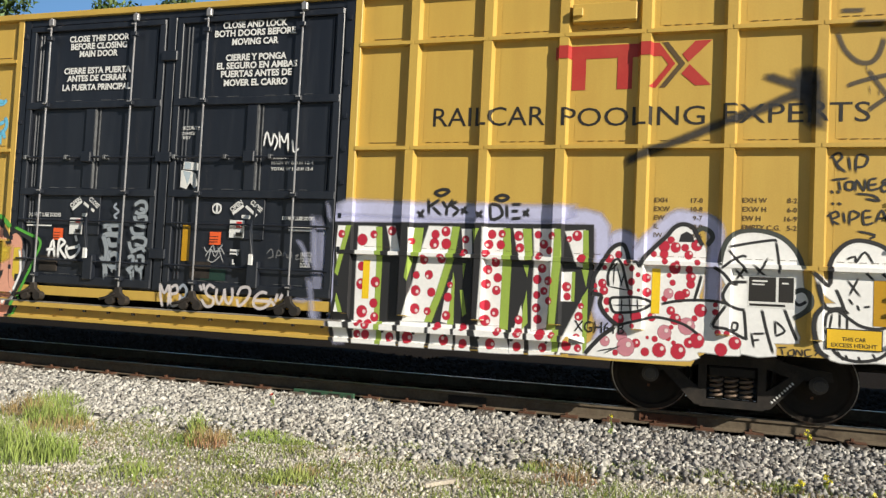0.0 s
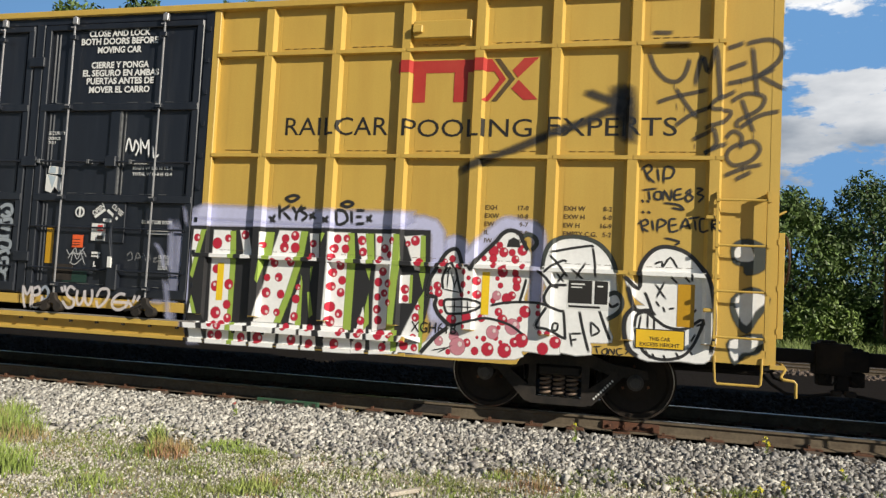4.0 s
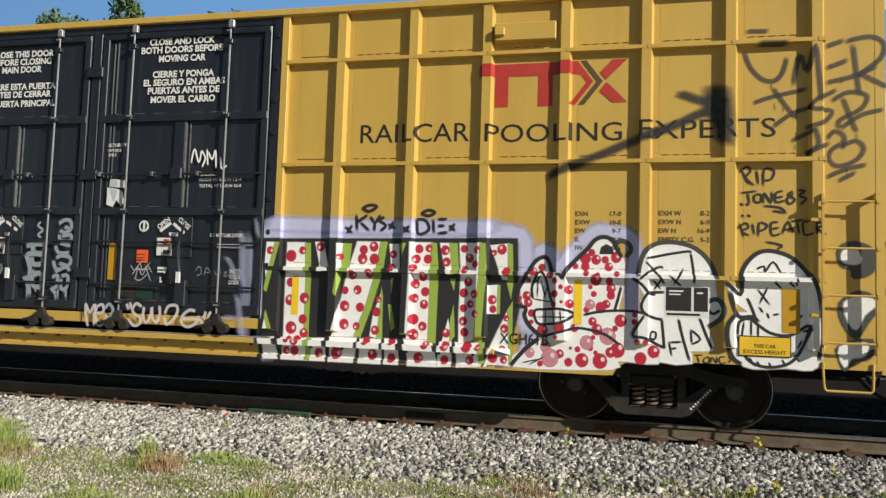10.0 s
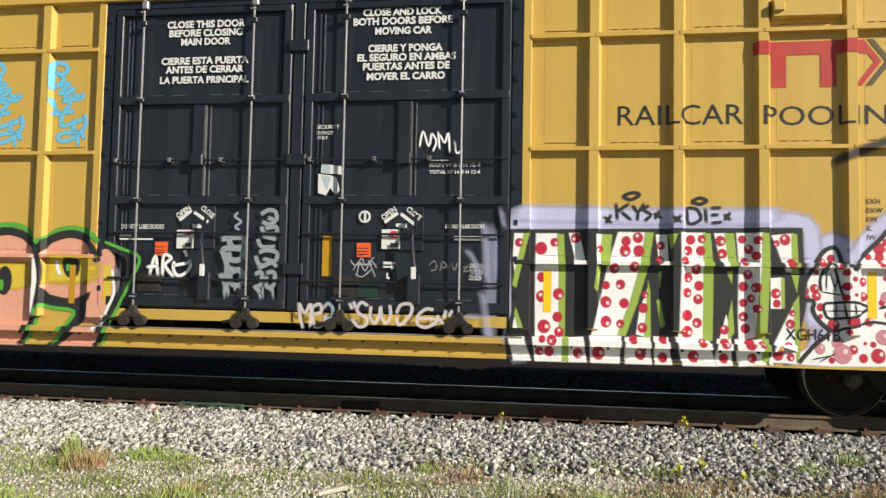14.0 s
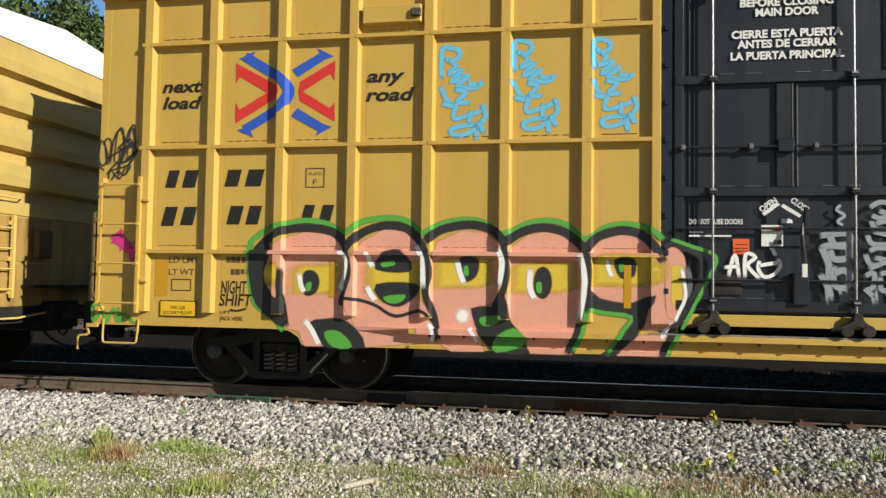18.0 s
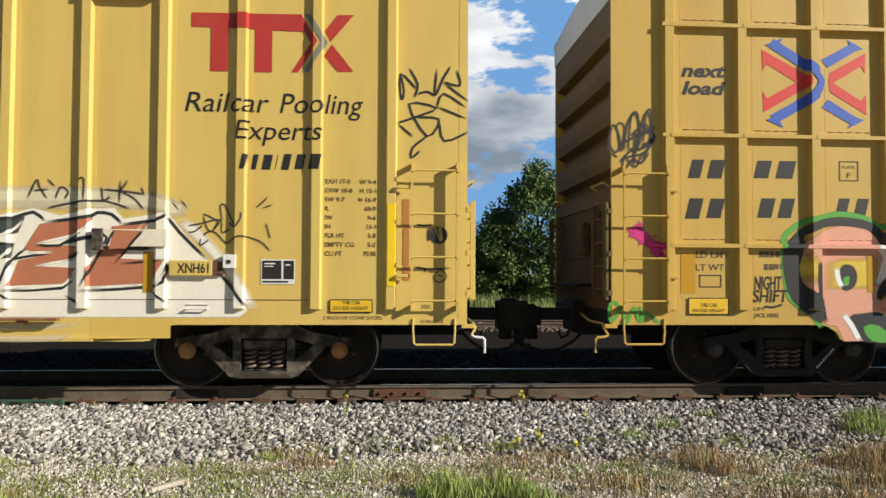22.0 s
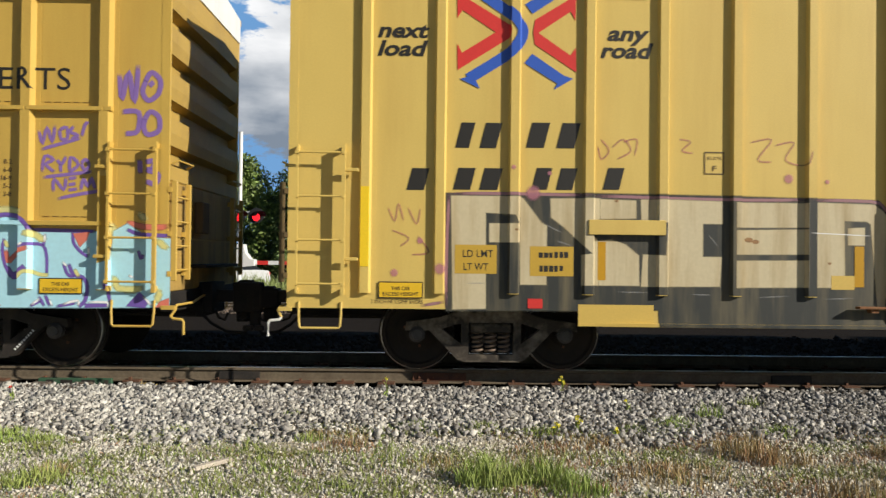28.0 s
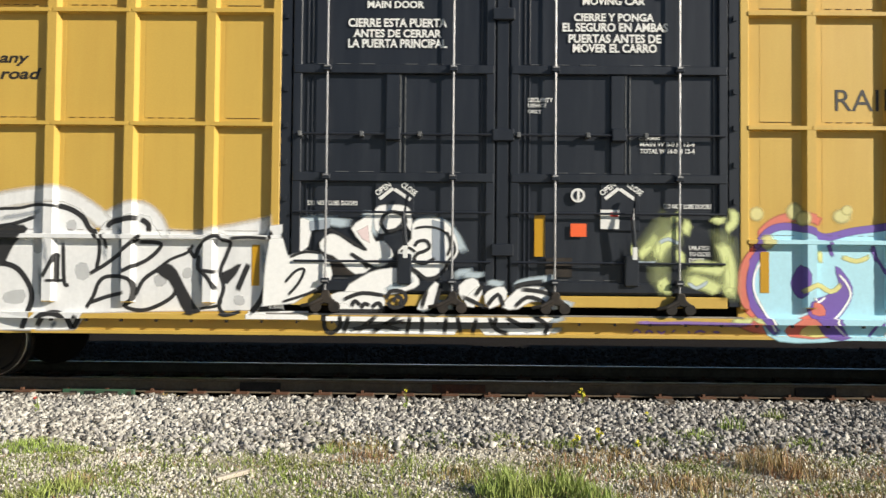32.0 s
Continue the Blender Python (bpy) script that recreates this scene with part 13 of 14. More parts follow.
# ---- behind the track: crossing signal, second track, cars, grass and trees ----
def quads_mesh(name, corners):
    """Many loose four-sided pieces (n, 4, 3) in one mesh."""
    n = len(corners)
    me = bpy.data.meshes.new(name)
    me.vertices.add(n * 4)
    me.vertices.foreach_set("co", np.ascontiguousarray(corners, dtype=np.float32).ravel())
    me.loops.add(n * 4)
    me.loops.foreach_set("vertex_index", np.arange(n * 4, dtype=np.int32))
    me.polygons.add(n)
    me.polygons.foreach_set("loop_start", np.arange(0, n * 4, 4, dtype=np.int32))
    me.update(calc_edges=True)
    return me


def leaf_cloud(r, clumps, per, size, spread):
    """Leaves about clump centres (n, 3): pointed blades turned every way, denser at the clump's skin."""
    c = np.repeat(clumps, per, axis=0)
    n = len(c)
    way = r.normal(size=(n, 3))
    way /= np.linalg.norm(way, axis=1)[:, None]
    p = c + way * spread * (r.uniform(0.25, 1.0, (n, 1)) ** 0.6) * np.array([1, 1, 0.8])
    u = r.normal(size=(n, 3)) + np.array([0, 0, -0.35])
    u /= np.linalg.norm(u, axis=1)[:, None]
    v = np.cross(u, way + r.normal(size=(n, 3)) * 0.7)
    v /= np.linalg.norm(v, axis=1)[:, None] + 1e-6
    s = size * r.uniform(0.55, 1.25, (n, 1))
    return np.stack([p - u * s, p + v * s * 0.42, p + u * s, p - v * s * 0.42], 1)


def tree(x, y, height, width, low, seed, mat, name="tree", label="leafy green tree beyond the tracks", count=46, per=80, size=0.15, droop=0.0):
    """A tapered trunk that forks into limbs, each ending in clumps of leaves; the outline is uneven."""
    r = np.random.default_rng(seed)
    ob = thing(name, label, "tree" if height > 5 else "bush", x, y, float(ground_height(x, y)), group="trees along the field")
    crown_h = height - low
    clumps, trunk = [], bmesh.new()
    bend = r.normal(size=2) * 0.25
    spine = [(bend[0] * k * k / 9, bend[1] * k * k / 9, (low + crown_h * 0.6) * k / 3) for k in range(4)]
    thick = 0.018 * height + 0.05
    for k in range(3):
        tube(trunk, [spine[k], spine[k + 1]], thick * (1 - 0.27 * k), 7)
    part("trunk", trunk, M["bark"], ob)
    for k in range(count):
        h = r.uniform(0, 1) ** 0.85
        a = r.uniform(0, 2 * math.pi)
        swell = math.sin(math.pi * min(1, 0.18 + 0.80 * h)) ** 0.6
        rad = width / 2 * swell * (0.45 + 0.6 * math.sqrt(r.uniform())) * (1 + 0.22 * math.sin(3 * a + seed))
        clumps.append((rad * math.cos(a), rad * math.sin(a), low + crown_h * h * (0.93 + 0.09 * math.sin(2 * a + seed)) - droop * rad * 0.3))
    clumps = np.array(clumps)
    for c in clumps[:: max(1, count // 9)][:9]:
        limb = bmesh.new()
        z0 = min(max(low * 0.7, c[2] - 1.2 - 0.2 * width), spine[3][2])
        base = Vector(spine[0]).lerp(Vector(spine[3]), z0 / max(spine[3][2], 0.1))
        mid = base.lerp(Vector(c), 0.55) + Vector((0, 0, 0.25))
        tube(limb, [base, mid], thick * 0.36, 5)
        tube(limb, [mid, Vector(c)], thick * 0.2, 5)
        part("limb", limb, M["bark"], ob)
    spread = 0.105 * width + 0.25
    me = quads_mesh("crown", leaf_cloud(r, clumps, per, size, spread))
    crown = finish(new("crown", me), mat, ob)
    return ob


def bare_tree(x, y, height, seed):
    """A leafless tree: a forking tapered stem down to fine twigs."""
    rnd = random.Random(seed)
    ob = thing("bare_tree", "leafless grey-brown tree with fine twigs", "tree", x, y, float(ground_height(x, y)))
    bm = bmesh.new()

    def grow(p, way, length, r, depth):
        q = p + way * length
        tube(bm, [p, p.lerp(q, 0.5) + Vector((rnd.uniform(-1, 1), rnd.uniform(-1, 1), 0)) * length * 0.05, q], r, 5 if depth < 2 else 3)
        if depth > 4:
            return
        for k in range(3 if depth else 4):
            turn = Vector((rnd.uniform(-1, 1), rnd.uniform(-1, 1), rnd.uniform(0.0, 0.5)))
            grow(p.lerp(q, rnd.uniform(0.55, 1.0)), (way + turn * 0.75).normalized(), length * rnd.uniform(0.55, 0.75), max(r * 0.55, 0.009), depth + 1)
    grow(Vector((0, 0, -0.1)), Vector((0.03, 0, 1)), height * 0.36, 0.10, 0)
    part("branchwork", bm, M["bark"], ob)
    return ob


M["leaf_light"] = material("light_green_leaves", (0.135, 0.20, 0.04), 0.6, stain=(0.15, 0.17, 0.045), stain_scale=0.8, stain_amount=0.5, grain=0.2, grain_scale=4, bump=0, per_island=0.5)
M["leaf_dark"] = material("dark_green_leaves", (0.065, 0.11, 0.025), 0.6, stain=(0.07, 0.10, 0.025), stain_scale=0.8, stain_amount=0.5, grain=0.2, grain_scale=4, bump=0, per_island=0.5)
M["twig"] = material("reddish_brown_buds", (0.12, 0.075, 0.05), 0.8, grain=0.2, bump=0, per_island=0.5)
M["reed"] = material("tall_pale_green_grass", (0.20, 0.26, 0.075), 0.8, stain=(0.27, 0.25, 0.12), stain_scale=0.6, stain_amount=0.5, grain=0.15, grain_scale=5, bump=0, per_island=0.35)

# a row of trees: x, y, height, width, foot of the crown, leaves
for k, (x, y, h, w, low, leaf) in enumerate((
        (-40.0, 35.0, 18.5, 9.5, 3.5, "leaf_dark"), (-32.5, 37.0, 17.6, 8.0, 3.5, "leaf"), (-27.5, 36.0, 18.4, 6.5, 4.0, "leaf_dark"), (-22.5, 42.0, 11.8, 7.0, 2.5, "leaf"), (-25.2, 43.5, 19.6, 7.0, 4.0, "leaf_dark"), (-52.0, 40.0, 17.0, 10.0, 3.0, "leaf"),
        (-17.0, 42.0, 10.4, 6.0, 1.2, "leaf_light"), (-13.4, 40.0, 8.6, 5.0, 0.8, "leaf_light"), (-10.3, 39.5, 6.4, 4.5, 0.4, "leaf_light"), (-5.5, 38.5, 8.3, 5.0, 0.7, "leaf_dark"), (-8.2, 43.0, 5.6, 4.5, 0.4, "leaf"),
        (7.6, 38.0, 7.0, 5.0, 0.5, "leaf"), (11.2, 39.0, 7.8, 6.0, 0.2, "leaf_dark"), (15.6, 38.5, 7.4, 6.0, 0.5, "leaf"), (20.5, 39.5, 8.0, 6.5, 0.6, "leaf_dark"), (27.0, 41.0, 8.4, 8.0, 0.8, "leaf"), (36.0, 42.0, 9.0, 9.0, 1.0, "leaf"))):
    big = h > 10
    tree(x, y, h, w, low, 20 + k, M[leaf], count=130 if big else 125, per=110 if big else 150, size=0.22 if big else 0.125, droop=0.8 if (x, h) == (-5.5, 8.3) else 0.0,
         label={"leaf_dark": "dense dark green tree beyond the tracks", "leaf": "green leafy tree beyond the tracks", "leaf_light": "sunlit light green tree beyond the tracks"}[leaf])
for k, (x, y, h, w, leaf) in enumerate(((-2.7, 38.5, 4.0, 3.6, "leaf"), (-0.3, 38.0, 3.7, 3.4, "leaf_light"), (2.0, 38.6, 3.9, 3.6, "leaf"), (4.3, 39.0, 3.6, 3.4, "leaf_light"), (5.6, 37.6, 4.6, 3.2, "leaf"), (-6.0, 37.0, 2.6, 3.0, "leaf"), (8.3, 36.2, 2.3, 2.4, "leaf_light"), (9.8, 36.6, 2.6, 3.0, "leaf_dark"), (11.8, 36.4, 2.9, 3.4, "leaf_dark"), (14.2, 36.6, 2.8, 3.4, "leaf"), (17.0, 36.8, 3.0, 3.6, "leaf_dark"), (0.9, 40.5, 4.4, 4.5, "leaf_dark"))):
    tree(x, y, h, w, 0.15, 60 + k, M[leaf], "bush", "rounded green bush at the field's edge", 75, 130, 0.11)
bare_tree(1.2, 41.0, 7.6, 3)
bare_tree(-1.6, 42.0, 5.4, 8)
bare_tree(3.4, 42.5, 5.6, 5)
for k, (x, h) in enumerate(((-1.8, 5.3), (0.4, 5.6), (2.4, 5.2), (4.0, 5.4))):
    tree(x, 42.0 + 0.4 * k, h, 2.8, 2.2, 90 + k, M["twig"], "budding_tree", "reddish brown budding tree behind the bushes", 26, 45, 0.07)


def blades(r, x, y, z, height, width, lean=0.35):
    """Grass blades: each a tapered strip bent once, as two four-sided pieces."""
    n = len(x)
    a = r.uniform(0, 2 * math.pi, n)
    h = height * r.uniform(0.55, 1.2, n)
    w = width * r.uniform(0.7, 1.3, n)
    side = np.stack([np.cos(a), np.sin(a), np.zeros(n)], -1)
    b = r.uniform(0, 2 * math.pi, n)
    l = lean * r.uniform(0.2, 1.4, n) * h
    out = np.stack([np.cos(b), np.sin(b), np.zeros(n)], -1)
    p0 = np.stack([x, y, z - 0.015], -1)
    p1 = p0 + out * (l * 0.35)[:, None] + np.stack([0 * h, 0 * h, h * 0.6], -1)
    p2 = p0 + out * l[:, None] + np.stack([0 * h, 0 * h, h], -1)
    s = side * (w / 2)[:, None]
    return np.concatenate([np.stack([p0 - s, p0 + s, p1 + s * 0.8, p1 - s * 0.8], 1), np.stack([p1 - s * 0.8, p1 + s * 0.8, p2 + s * 0.12, p2 - s * 0.12], 1)])


def grass(name, label, mat, pieces):
    ob = finish(new(name, quads_mesh(name, np.concatenate(pieces))), mat)
    return tagged(ob, label, "grass", kind="stuff")


back_r = np.random.default_rng(5)
n = 26000
gx, gy = back_r.uniform(-34, 30, n), back_r.uniform(31, 37.5, n)
grass("tall_grass", "tall pale green grass at the foot of the trees", M["reed"], [blades(back_r, gx, gy, ground_height(gx, gy), 0.55 + 0.35 * np.sin(gx * 0.6) * np.sin(gy), 0.035)])
n = 16000
gx, gy = back_r.uniform(-26, 24, n), back_r.uniform(27.2, 31, n)
grass("field_grass", "short green grass beside the second track", M["grass"], [blades(back_r, gx, gy, ground_height(gx, gy), 0.16, 0.025)])

# the second track's ballast, brown and low
stones("far_ballast", "brownish ballast of the second track", M["far_ballast"], 16000, -26, 24, 21.5, 26.6, 0.085, -0.01, None, 0.4)
far_ties = thing("far_ties", "brown timber ties of the second track", "ties", 0, 23.95, -0.40, kind="structure")
for k in range(-48, 46):
    t = new("tie", tie_mesh)
    t.parent, t.location = far_ties, (k * 0.52, 0, 0.27)


# ---- the level crossing's signal ----
M["lamp_red"] = material("red_signal_lens", (0.5, 0.01, 0.015), 0.2, bump=0)
lens = M["lamp_red"].node_tree.nodes["Principled BSDF"]
lens.inputs["Emission Color"].default_value, lens.inputs["Emission Strength"].default_value = (1.0, 0.02, 0.03, 1), 1.3
M["hood"] = material("matt_black_sheet", (0.012, 0.012, 0.013), 0.7, bump=0)
M["grey_paint"] = material("grey_painted_steel", (0.33, 0.34, 0.36), 0.5, bump=0.02)


def crossing_signal(x, y):
    z = float(ground_height(x, y))
    ob = thing("crossing_signal", "white level crossing mast with crossbuck, red lamps and lowered gate", "crossing signal", x, y, z)
    H = 6.45
    part("mast", tubes([[(0, 0, 0), (0, 0, H)]], 0.075, 14), M["galv"], ob, "white round steel mast", smooth=False)
    part("mast_base", boxes((-0.2, 0.2, -0.2, 0.2, 0, 0.35)), M["galv"], ob, bevel=0.02)
    for s in (-1, 1):
        blade = bmesh.new()
        prism(blade, [(-0.62, -0.11), (0.62, -0.11), (0.62, 0.11), (-0.62, 0.11)], -0.012 + 0.014 * s, 0.012 + 0.014 * s)
        cross = part("crossbuck_blade", blade, M["galv"], ob, "white crossbuck blade")
        cross.matrix_basis = pose(-0.55, -0.12, 4.68, 0, 0, 0) @ pose(0, 0, 0, 0, s * 52, 0)
    part("cross_arm", boxes((-0.85, 0.5, -0.05, 0.05, 3.30, 3.38)), M["grey_paint"], ob)
    part("sign_backing", boxes((-0.95, -0.12, -0.06, -0.03, 3.66, 3.98)), M["grey_paint"], ob, "grey track count sign")
    for cx, cy, on in ((-0.02, -0.22, True), (0.68, -0.22, True), (-0.80, -0.10, False)):
        disc_ = lathe(bmesh.new(), [(0.02, -0.02), (0.29, -0.02), (0.30, 0.0), (0.29, 0.02), (0.02, 0.02)], 20, (cx, cy, 3.20))
        back = part("lamp_backplate", disc_, M["hood"], ob, "black round lamp backplate")
        if on:
            lamp = lathe(bmesh.new(), [(0.005, -0.10), (0.09, -0.085), (0.14, -0.05), (0.15, -0.021)], 18, (cx, cy, 3.14))
            part("lens", lamp, M["lamp_red"], back, "glowing red lens")
        hood = bmesh.new()
        rows = [[hood.verts.new((cx + 0.19 * math.cos(a) + (0.28 if on else -0.1) * d, cy - 0.02 - d * 0.32, 3.18 + 0.19 * math.sin(a))) for a in (math.pi * k / 12 for k in range(13))] for d in (0, 1)]
        for k in range(12):
            hood.faces.new((rows[0][k], rows[0][k + 1], rows[1][k + 1], rows[1][k]))
        bmesh.ops.solidify(hood, geom=hood.faces[:], thickness=0.01)
        part("hood", hood, M["hood"], back)
    part("side_lamp_face", lathe(bmesh.new(), [(0.02, -0.045), (0.16, -0.045), (0.16, -0.03)], 16, (-0.72, -0.10, 3.24)), M["galv"], ob, "pale lamp seen edge on")
    for bx in (-0.62, -0.28):
        part("junction_box", boxes((bx - 0.13, bx + 0.13, -0.16, 0.10, 2.2, 2.9)), M["grey_paint"], ob, bevel=0.02)
    part("relay_box", boxes((-0.98, -0.20, -0.25, 0.2, 1.60, 2.18)), M["galv"], ob, "white painted relay box", bevel=0.02)
    mech = bmesh.new()
    prism(mech, [(-0.24, 1.30), (-0.24, 2.10), (0.24, 2.10), (0.30, 1.78), (0.48, 1.54), (0.64, 1.52), (0.64, 1.27), (0.20, 1.22)], -0.30, 0.16)
    part("gate_mechanism", mech, M["galv"], ob, "white gate mechanism housing", bevel=0.015)
    part("counterweight", boxes((-0.9, -0.25, -0.32, -0.26, 1.05, 1.45)), M["hood"], ob, bevel=0.02)
    arm = part("gate_arm", boxes((0.45, 0.72, -0.14, -0.08, 1.32, 1.48)), M["galv"], ob, "red and white lowered gate arm")
    for k in range(13):
        x0 = 0.72 + 0.42 * k
        part("gate_stripe", boxes((x0, x0 + 0.42, -0.135, -0.085, 1.32 + 0.004 * k, 1.475 - 0.002 * k)), M["bright_red"] if k % 2 == 0 else M["galv"], arm)
    for k in range(3):
        lamp = part("gate_lamp", boxes((2.35 + 1.45 * k, 2.45 + 1.45 * k, -0.15, -0.07, 1.52, 1.63)), M["bright_red"], arm, bevel=0.02)
        part("lamp_post", tubes([[(2.40 + 1.45 * k, -0.11, 1.46), (2.40 + 1.45 * k, -0.11, 1.53)]], 0.018), M["galv"], lamp)
    return ob


crossing_signal(-7.41, 29.0)


def utility_pole(x, y, h):
    ob = thing("utility_pole", "thin pale pole standing by the trees", "pole", x, y, float(ground_height(x, y)))
    part("shaft", tubes([[(0, 0, 0), (0, 0, h)]], 0.034, 10), M["grey_paint"], ob)
    part("top_fitting", boxes((-0.32, 0.05, -0.05, 0.05, h - 0.03, h + 0.03)), M["grey_paint"], ob)
    return ob


utility_pole(3.2, 36.5, 6.4)


def warning_sign(x, y):
    """A diamond plate on a square post."""
    ob = thing("warning_sign", "yellow diamond warning sign with a black symbol on a post", "road sign", x, y, float(ground_height(x, y)))
    part("post", boxes((-0.03, 0.03, -0.03, 0.03, 0, 2.2)), M["grey_paint"], ob)
    plate = part("plate", prism(bmesh.new(), [(-0.43, 1.85), (0, 1.42), (0.43, 1.85), (0, 2.28)], -0.05, -0.035), M["sign_yellow"], ob)
    part("symbol", boxes((-0.05, 0.05, -0.056, -0.05, 1.62, 2.06), (-0.17, 0.17, -0.056, -0.05, 1.86, 1.94)), M["black_ink"], plate)
    return ob


warning_sign(-12.9, 35.0)

M["car_blue"] = material("dark_blue_grey_car_paint", (0.035, 0.045, 0.065), 0.25, bump=0)
M["car_silver"] = material("silver_white_car_paint", (0.55, 0.56, 0.58), 0.25, bump=0)
M["car_glass"] = material("dark_car_window", (0.02, 0.025, 0.03), 0.05, bump=0)
M["tyre"] = material("black_rubber", (0.012, 0.012, 0.012), 0.8, bump=0)


def parked_car(x, y, turn, mat, label):
    z = float(ground_height(x, y))
    ob = thing("car", label, "car", group="cars waiting at the crossing")
    ob.matrix_basis = pose(x, y, z, 0, 0, turn)
    body = bmesh.new()
    prism(body, [(-2.2, 0.28), (-2.25, 0.62), (-2.15, 0.90), (-1.3, 0.98), (-0.75, 1.02), (1.3, 1.02), (2.1, 0.98), (2.2, 0.6), (2.15, 0.28)], -0.87, 0.87)
    part("body", body, mat, ob, bevel=0.05)
    cabin = bmesh.new()
    prism(cabin, [(-1.05, 1.0), (-0.35, 1.46), (0.9, 1.48), (1.75, 1.0)], -0.72, 0.72)
    part("cabin", cabin, M["car_glass"], ob, "dark glazed cabin", bevel=0.04)
    part("roof", boxes((-0.35, 0.95, -0.68, 0.68, 1.45, 1.51)), mat, ob, bevel=0.025)
    for y_ in (-0.74, 0.74):
        part("window_pillar", boxes((0.28, 0.36, y_ - 0.012, y_ + 0.012, 1.0, 1.47)), mat, ob)
    for s in (-1, 1):
        part("headlight", boxes((-2.27, -2.18, s * 0.62 - 0.16, s * 0.62 + 0.16, 0.66, 0.80)), M["galv"], ob, bevel=0.02)
        part("tail_light", boxes((2.14, 2.22, s * 0.66 - 0.14, s * 0.66 + 0.14, 0.72, 0.92)), M["bright_red"], ob, bevel=0.02)
        for c in (-1.35, 1.4):
            tyre = part("wheel", lathe(bmesh.new(), [(0.19, -0.09), (0.31, -0.10), (0.32, 0.0), (0.31, 0.10), (0.19, 0.09)], 22, (c, s * 0.80, 0.32)), M["tyre"], ob)
            part("rim", lathe(bmesh.new(), [(0.03, -0.105), (0.19, -0.098), (0.19, 0.098), (0.03, 0.105)], 16, (c, s * 0.80, 0.32)), M["grey_paint"], tyre)
    return ob


road = mesh_from("road", [(-19.0, 28.4, -0.305), (-8.6, 27.8, -0.305), (-9.2, 60, -0.325), (-19.6, 60, -0.325)], [(0, 1, 2, 3)])
tagged(finish(new("road", road), M["asphalt"]), "grey asphalt road to the level crossing", "road", kind="structure")
parked_car(-11.0, 36.0, 16, M["car_blue"], "dark blue-grey car waiting behind the crossing gate")
parked_car(-9.3, 33.5, 60, M["car_silver"], "silver car waiting behind the crossing mast")

# ---- the verge: grass, weeds, flowers and what lies about ----
verge_r = np.random.default_rng(12)


def patch(x, y, seed, sx=1.6, sy=2.4):
    """Uneven cover between 0 and 1 at each place."""
    return np.array([0.5 + 0.6 * noise.noise((a * sx, b * sy, seed)) + 0.3 * noise.noise((a * sx * 3, b * sy * 3, seed + 5)) for a, b in zip(x, y)])


def scatter(n, x0, x1, y0, y1, seed, floor, gain):
    x, y = verge_r.uniform(x0, x1, n), verge_r.uniform(y0, y1, n)
    keep = verge_r.uniform(0, 1, n) < np.clip((patch(x, y, seed) - floor) * gain, 0, 1) * np.clip((7.75 - y) / 0.5, 0.0, 1)
    return x[keep], y[keep]


def tuft(x, y, radius, height, count, width=0.008, lean=0.4):
    a, q = verge_r.uniform(0, 2 * math.pi, count), radius * np.sqrt(verge_r.uniform(0, 1, count))
    px, py = x + q * np.cos(a), y + q * np.sin(a) * 0.7
    return blades(verge_r, px, py, ground_height(px, py), height * (1.15 - 0.6 * q / radius), width, lean)


M["olive_grass"] = material("olive_low_weeds", (0.22, 0.235, 0.085), 0.8, stain=(0.22, 0.15, 0.06), stain_scale=1.8, stain_amount=0.6, grain=0.15, grain_scale=14, bump=0, per_island=0.4)
M["rust_weed"] = material("reddish_brown_dry_weeds", (0.34, 0.19, 0.10), 0.85, stain=(0.20, 0.15, 0.06), stain_scale=1.6, stain_amount=0.5, grain=0.2, grain_scale=14, bump=0, per_island=0.4)
M["lush_grass"] = material("fresh_tall_grass", (0.24, 0.32, 0.07), 0.7, stain=(0.40, 0.38, 0.14), stain_scale=1.5, stain_amount=0.6, grain=0.15, grain_scale=14, bump=0, per_island=0.4)

x, y = scatter(120000, -9.5, 11, 3.4, 7.75, 1.0, 0.44, 3.4)
x2, y2 = scatter(30000, -9.5, 1, 3.4, 6.8, 2.0, 0.40, 2.2)
grass("verge_grass", "short patchy green grass growing in the gravel", M["grass"], [blades(verge_r, x, y, ground_height(x, y), 0.055, 0.009, 0.8), blades(verge_r, x2, y2, ground_height(x2, y2), 0.085, 0.008, 0.7)])
x, y = scatter(130000, -9.5, 11, 3.4, 7.7, 8.0, 0.44, 3.2)
grass("low_weeds", "olive low weeds creeping over the gravel", M["olive_grass"], [blades(verge_r, x, y, ground_height(x, y), 0.05, 0.011, 1.0)])
x, y = scatter(50000, -9.5, 11, 3.4, 7.5, 14.0, 0.52, 2.4)
x2, y2 = scatter(46000, 0.5, 11, 3.4, 7.2, 17.0, 0.40, 2.0)
grass("dry_weeds", "dry reddish brown weeds in the gravel", M["rust_weed"], [blades(verge_r, x, y, ground_height(x, y), 0.05, 0.008, 0.9), blades(verge_r, x2, y2, ground_height(x2, y2), 0.075, 0.007, 0.8)])

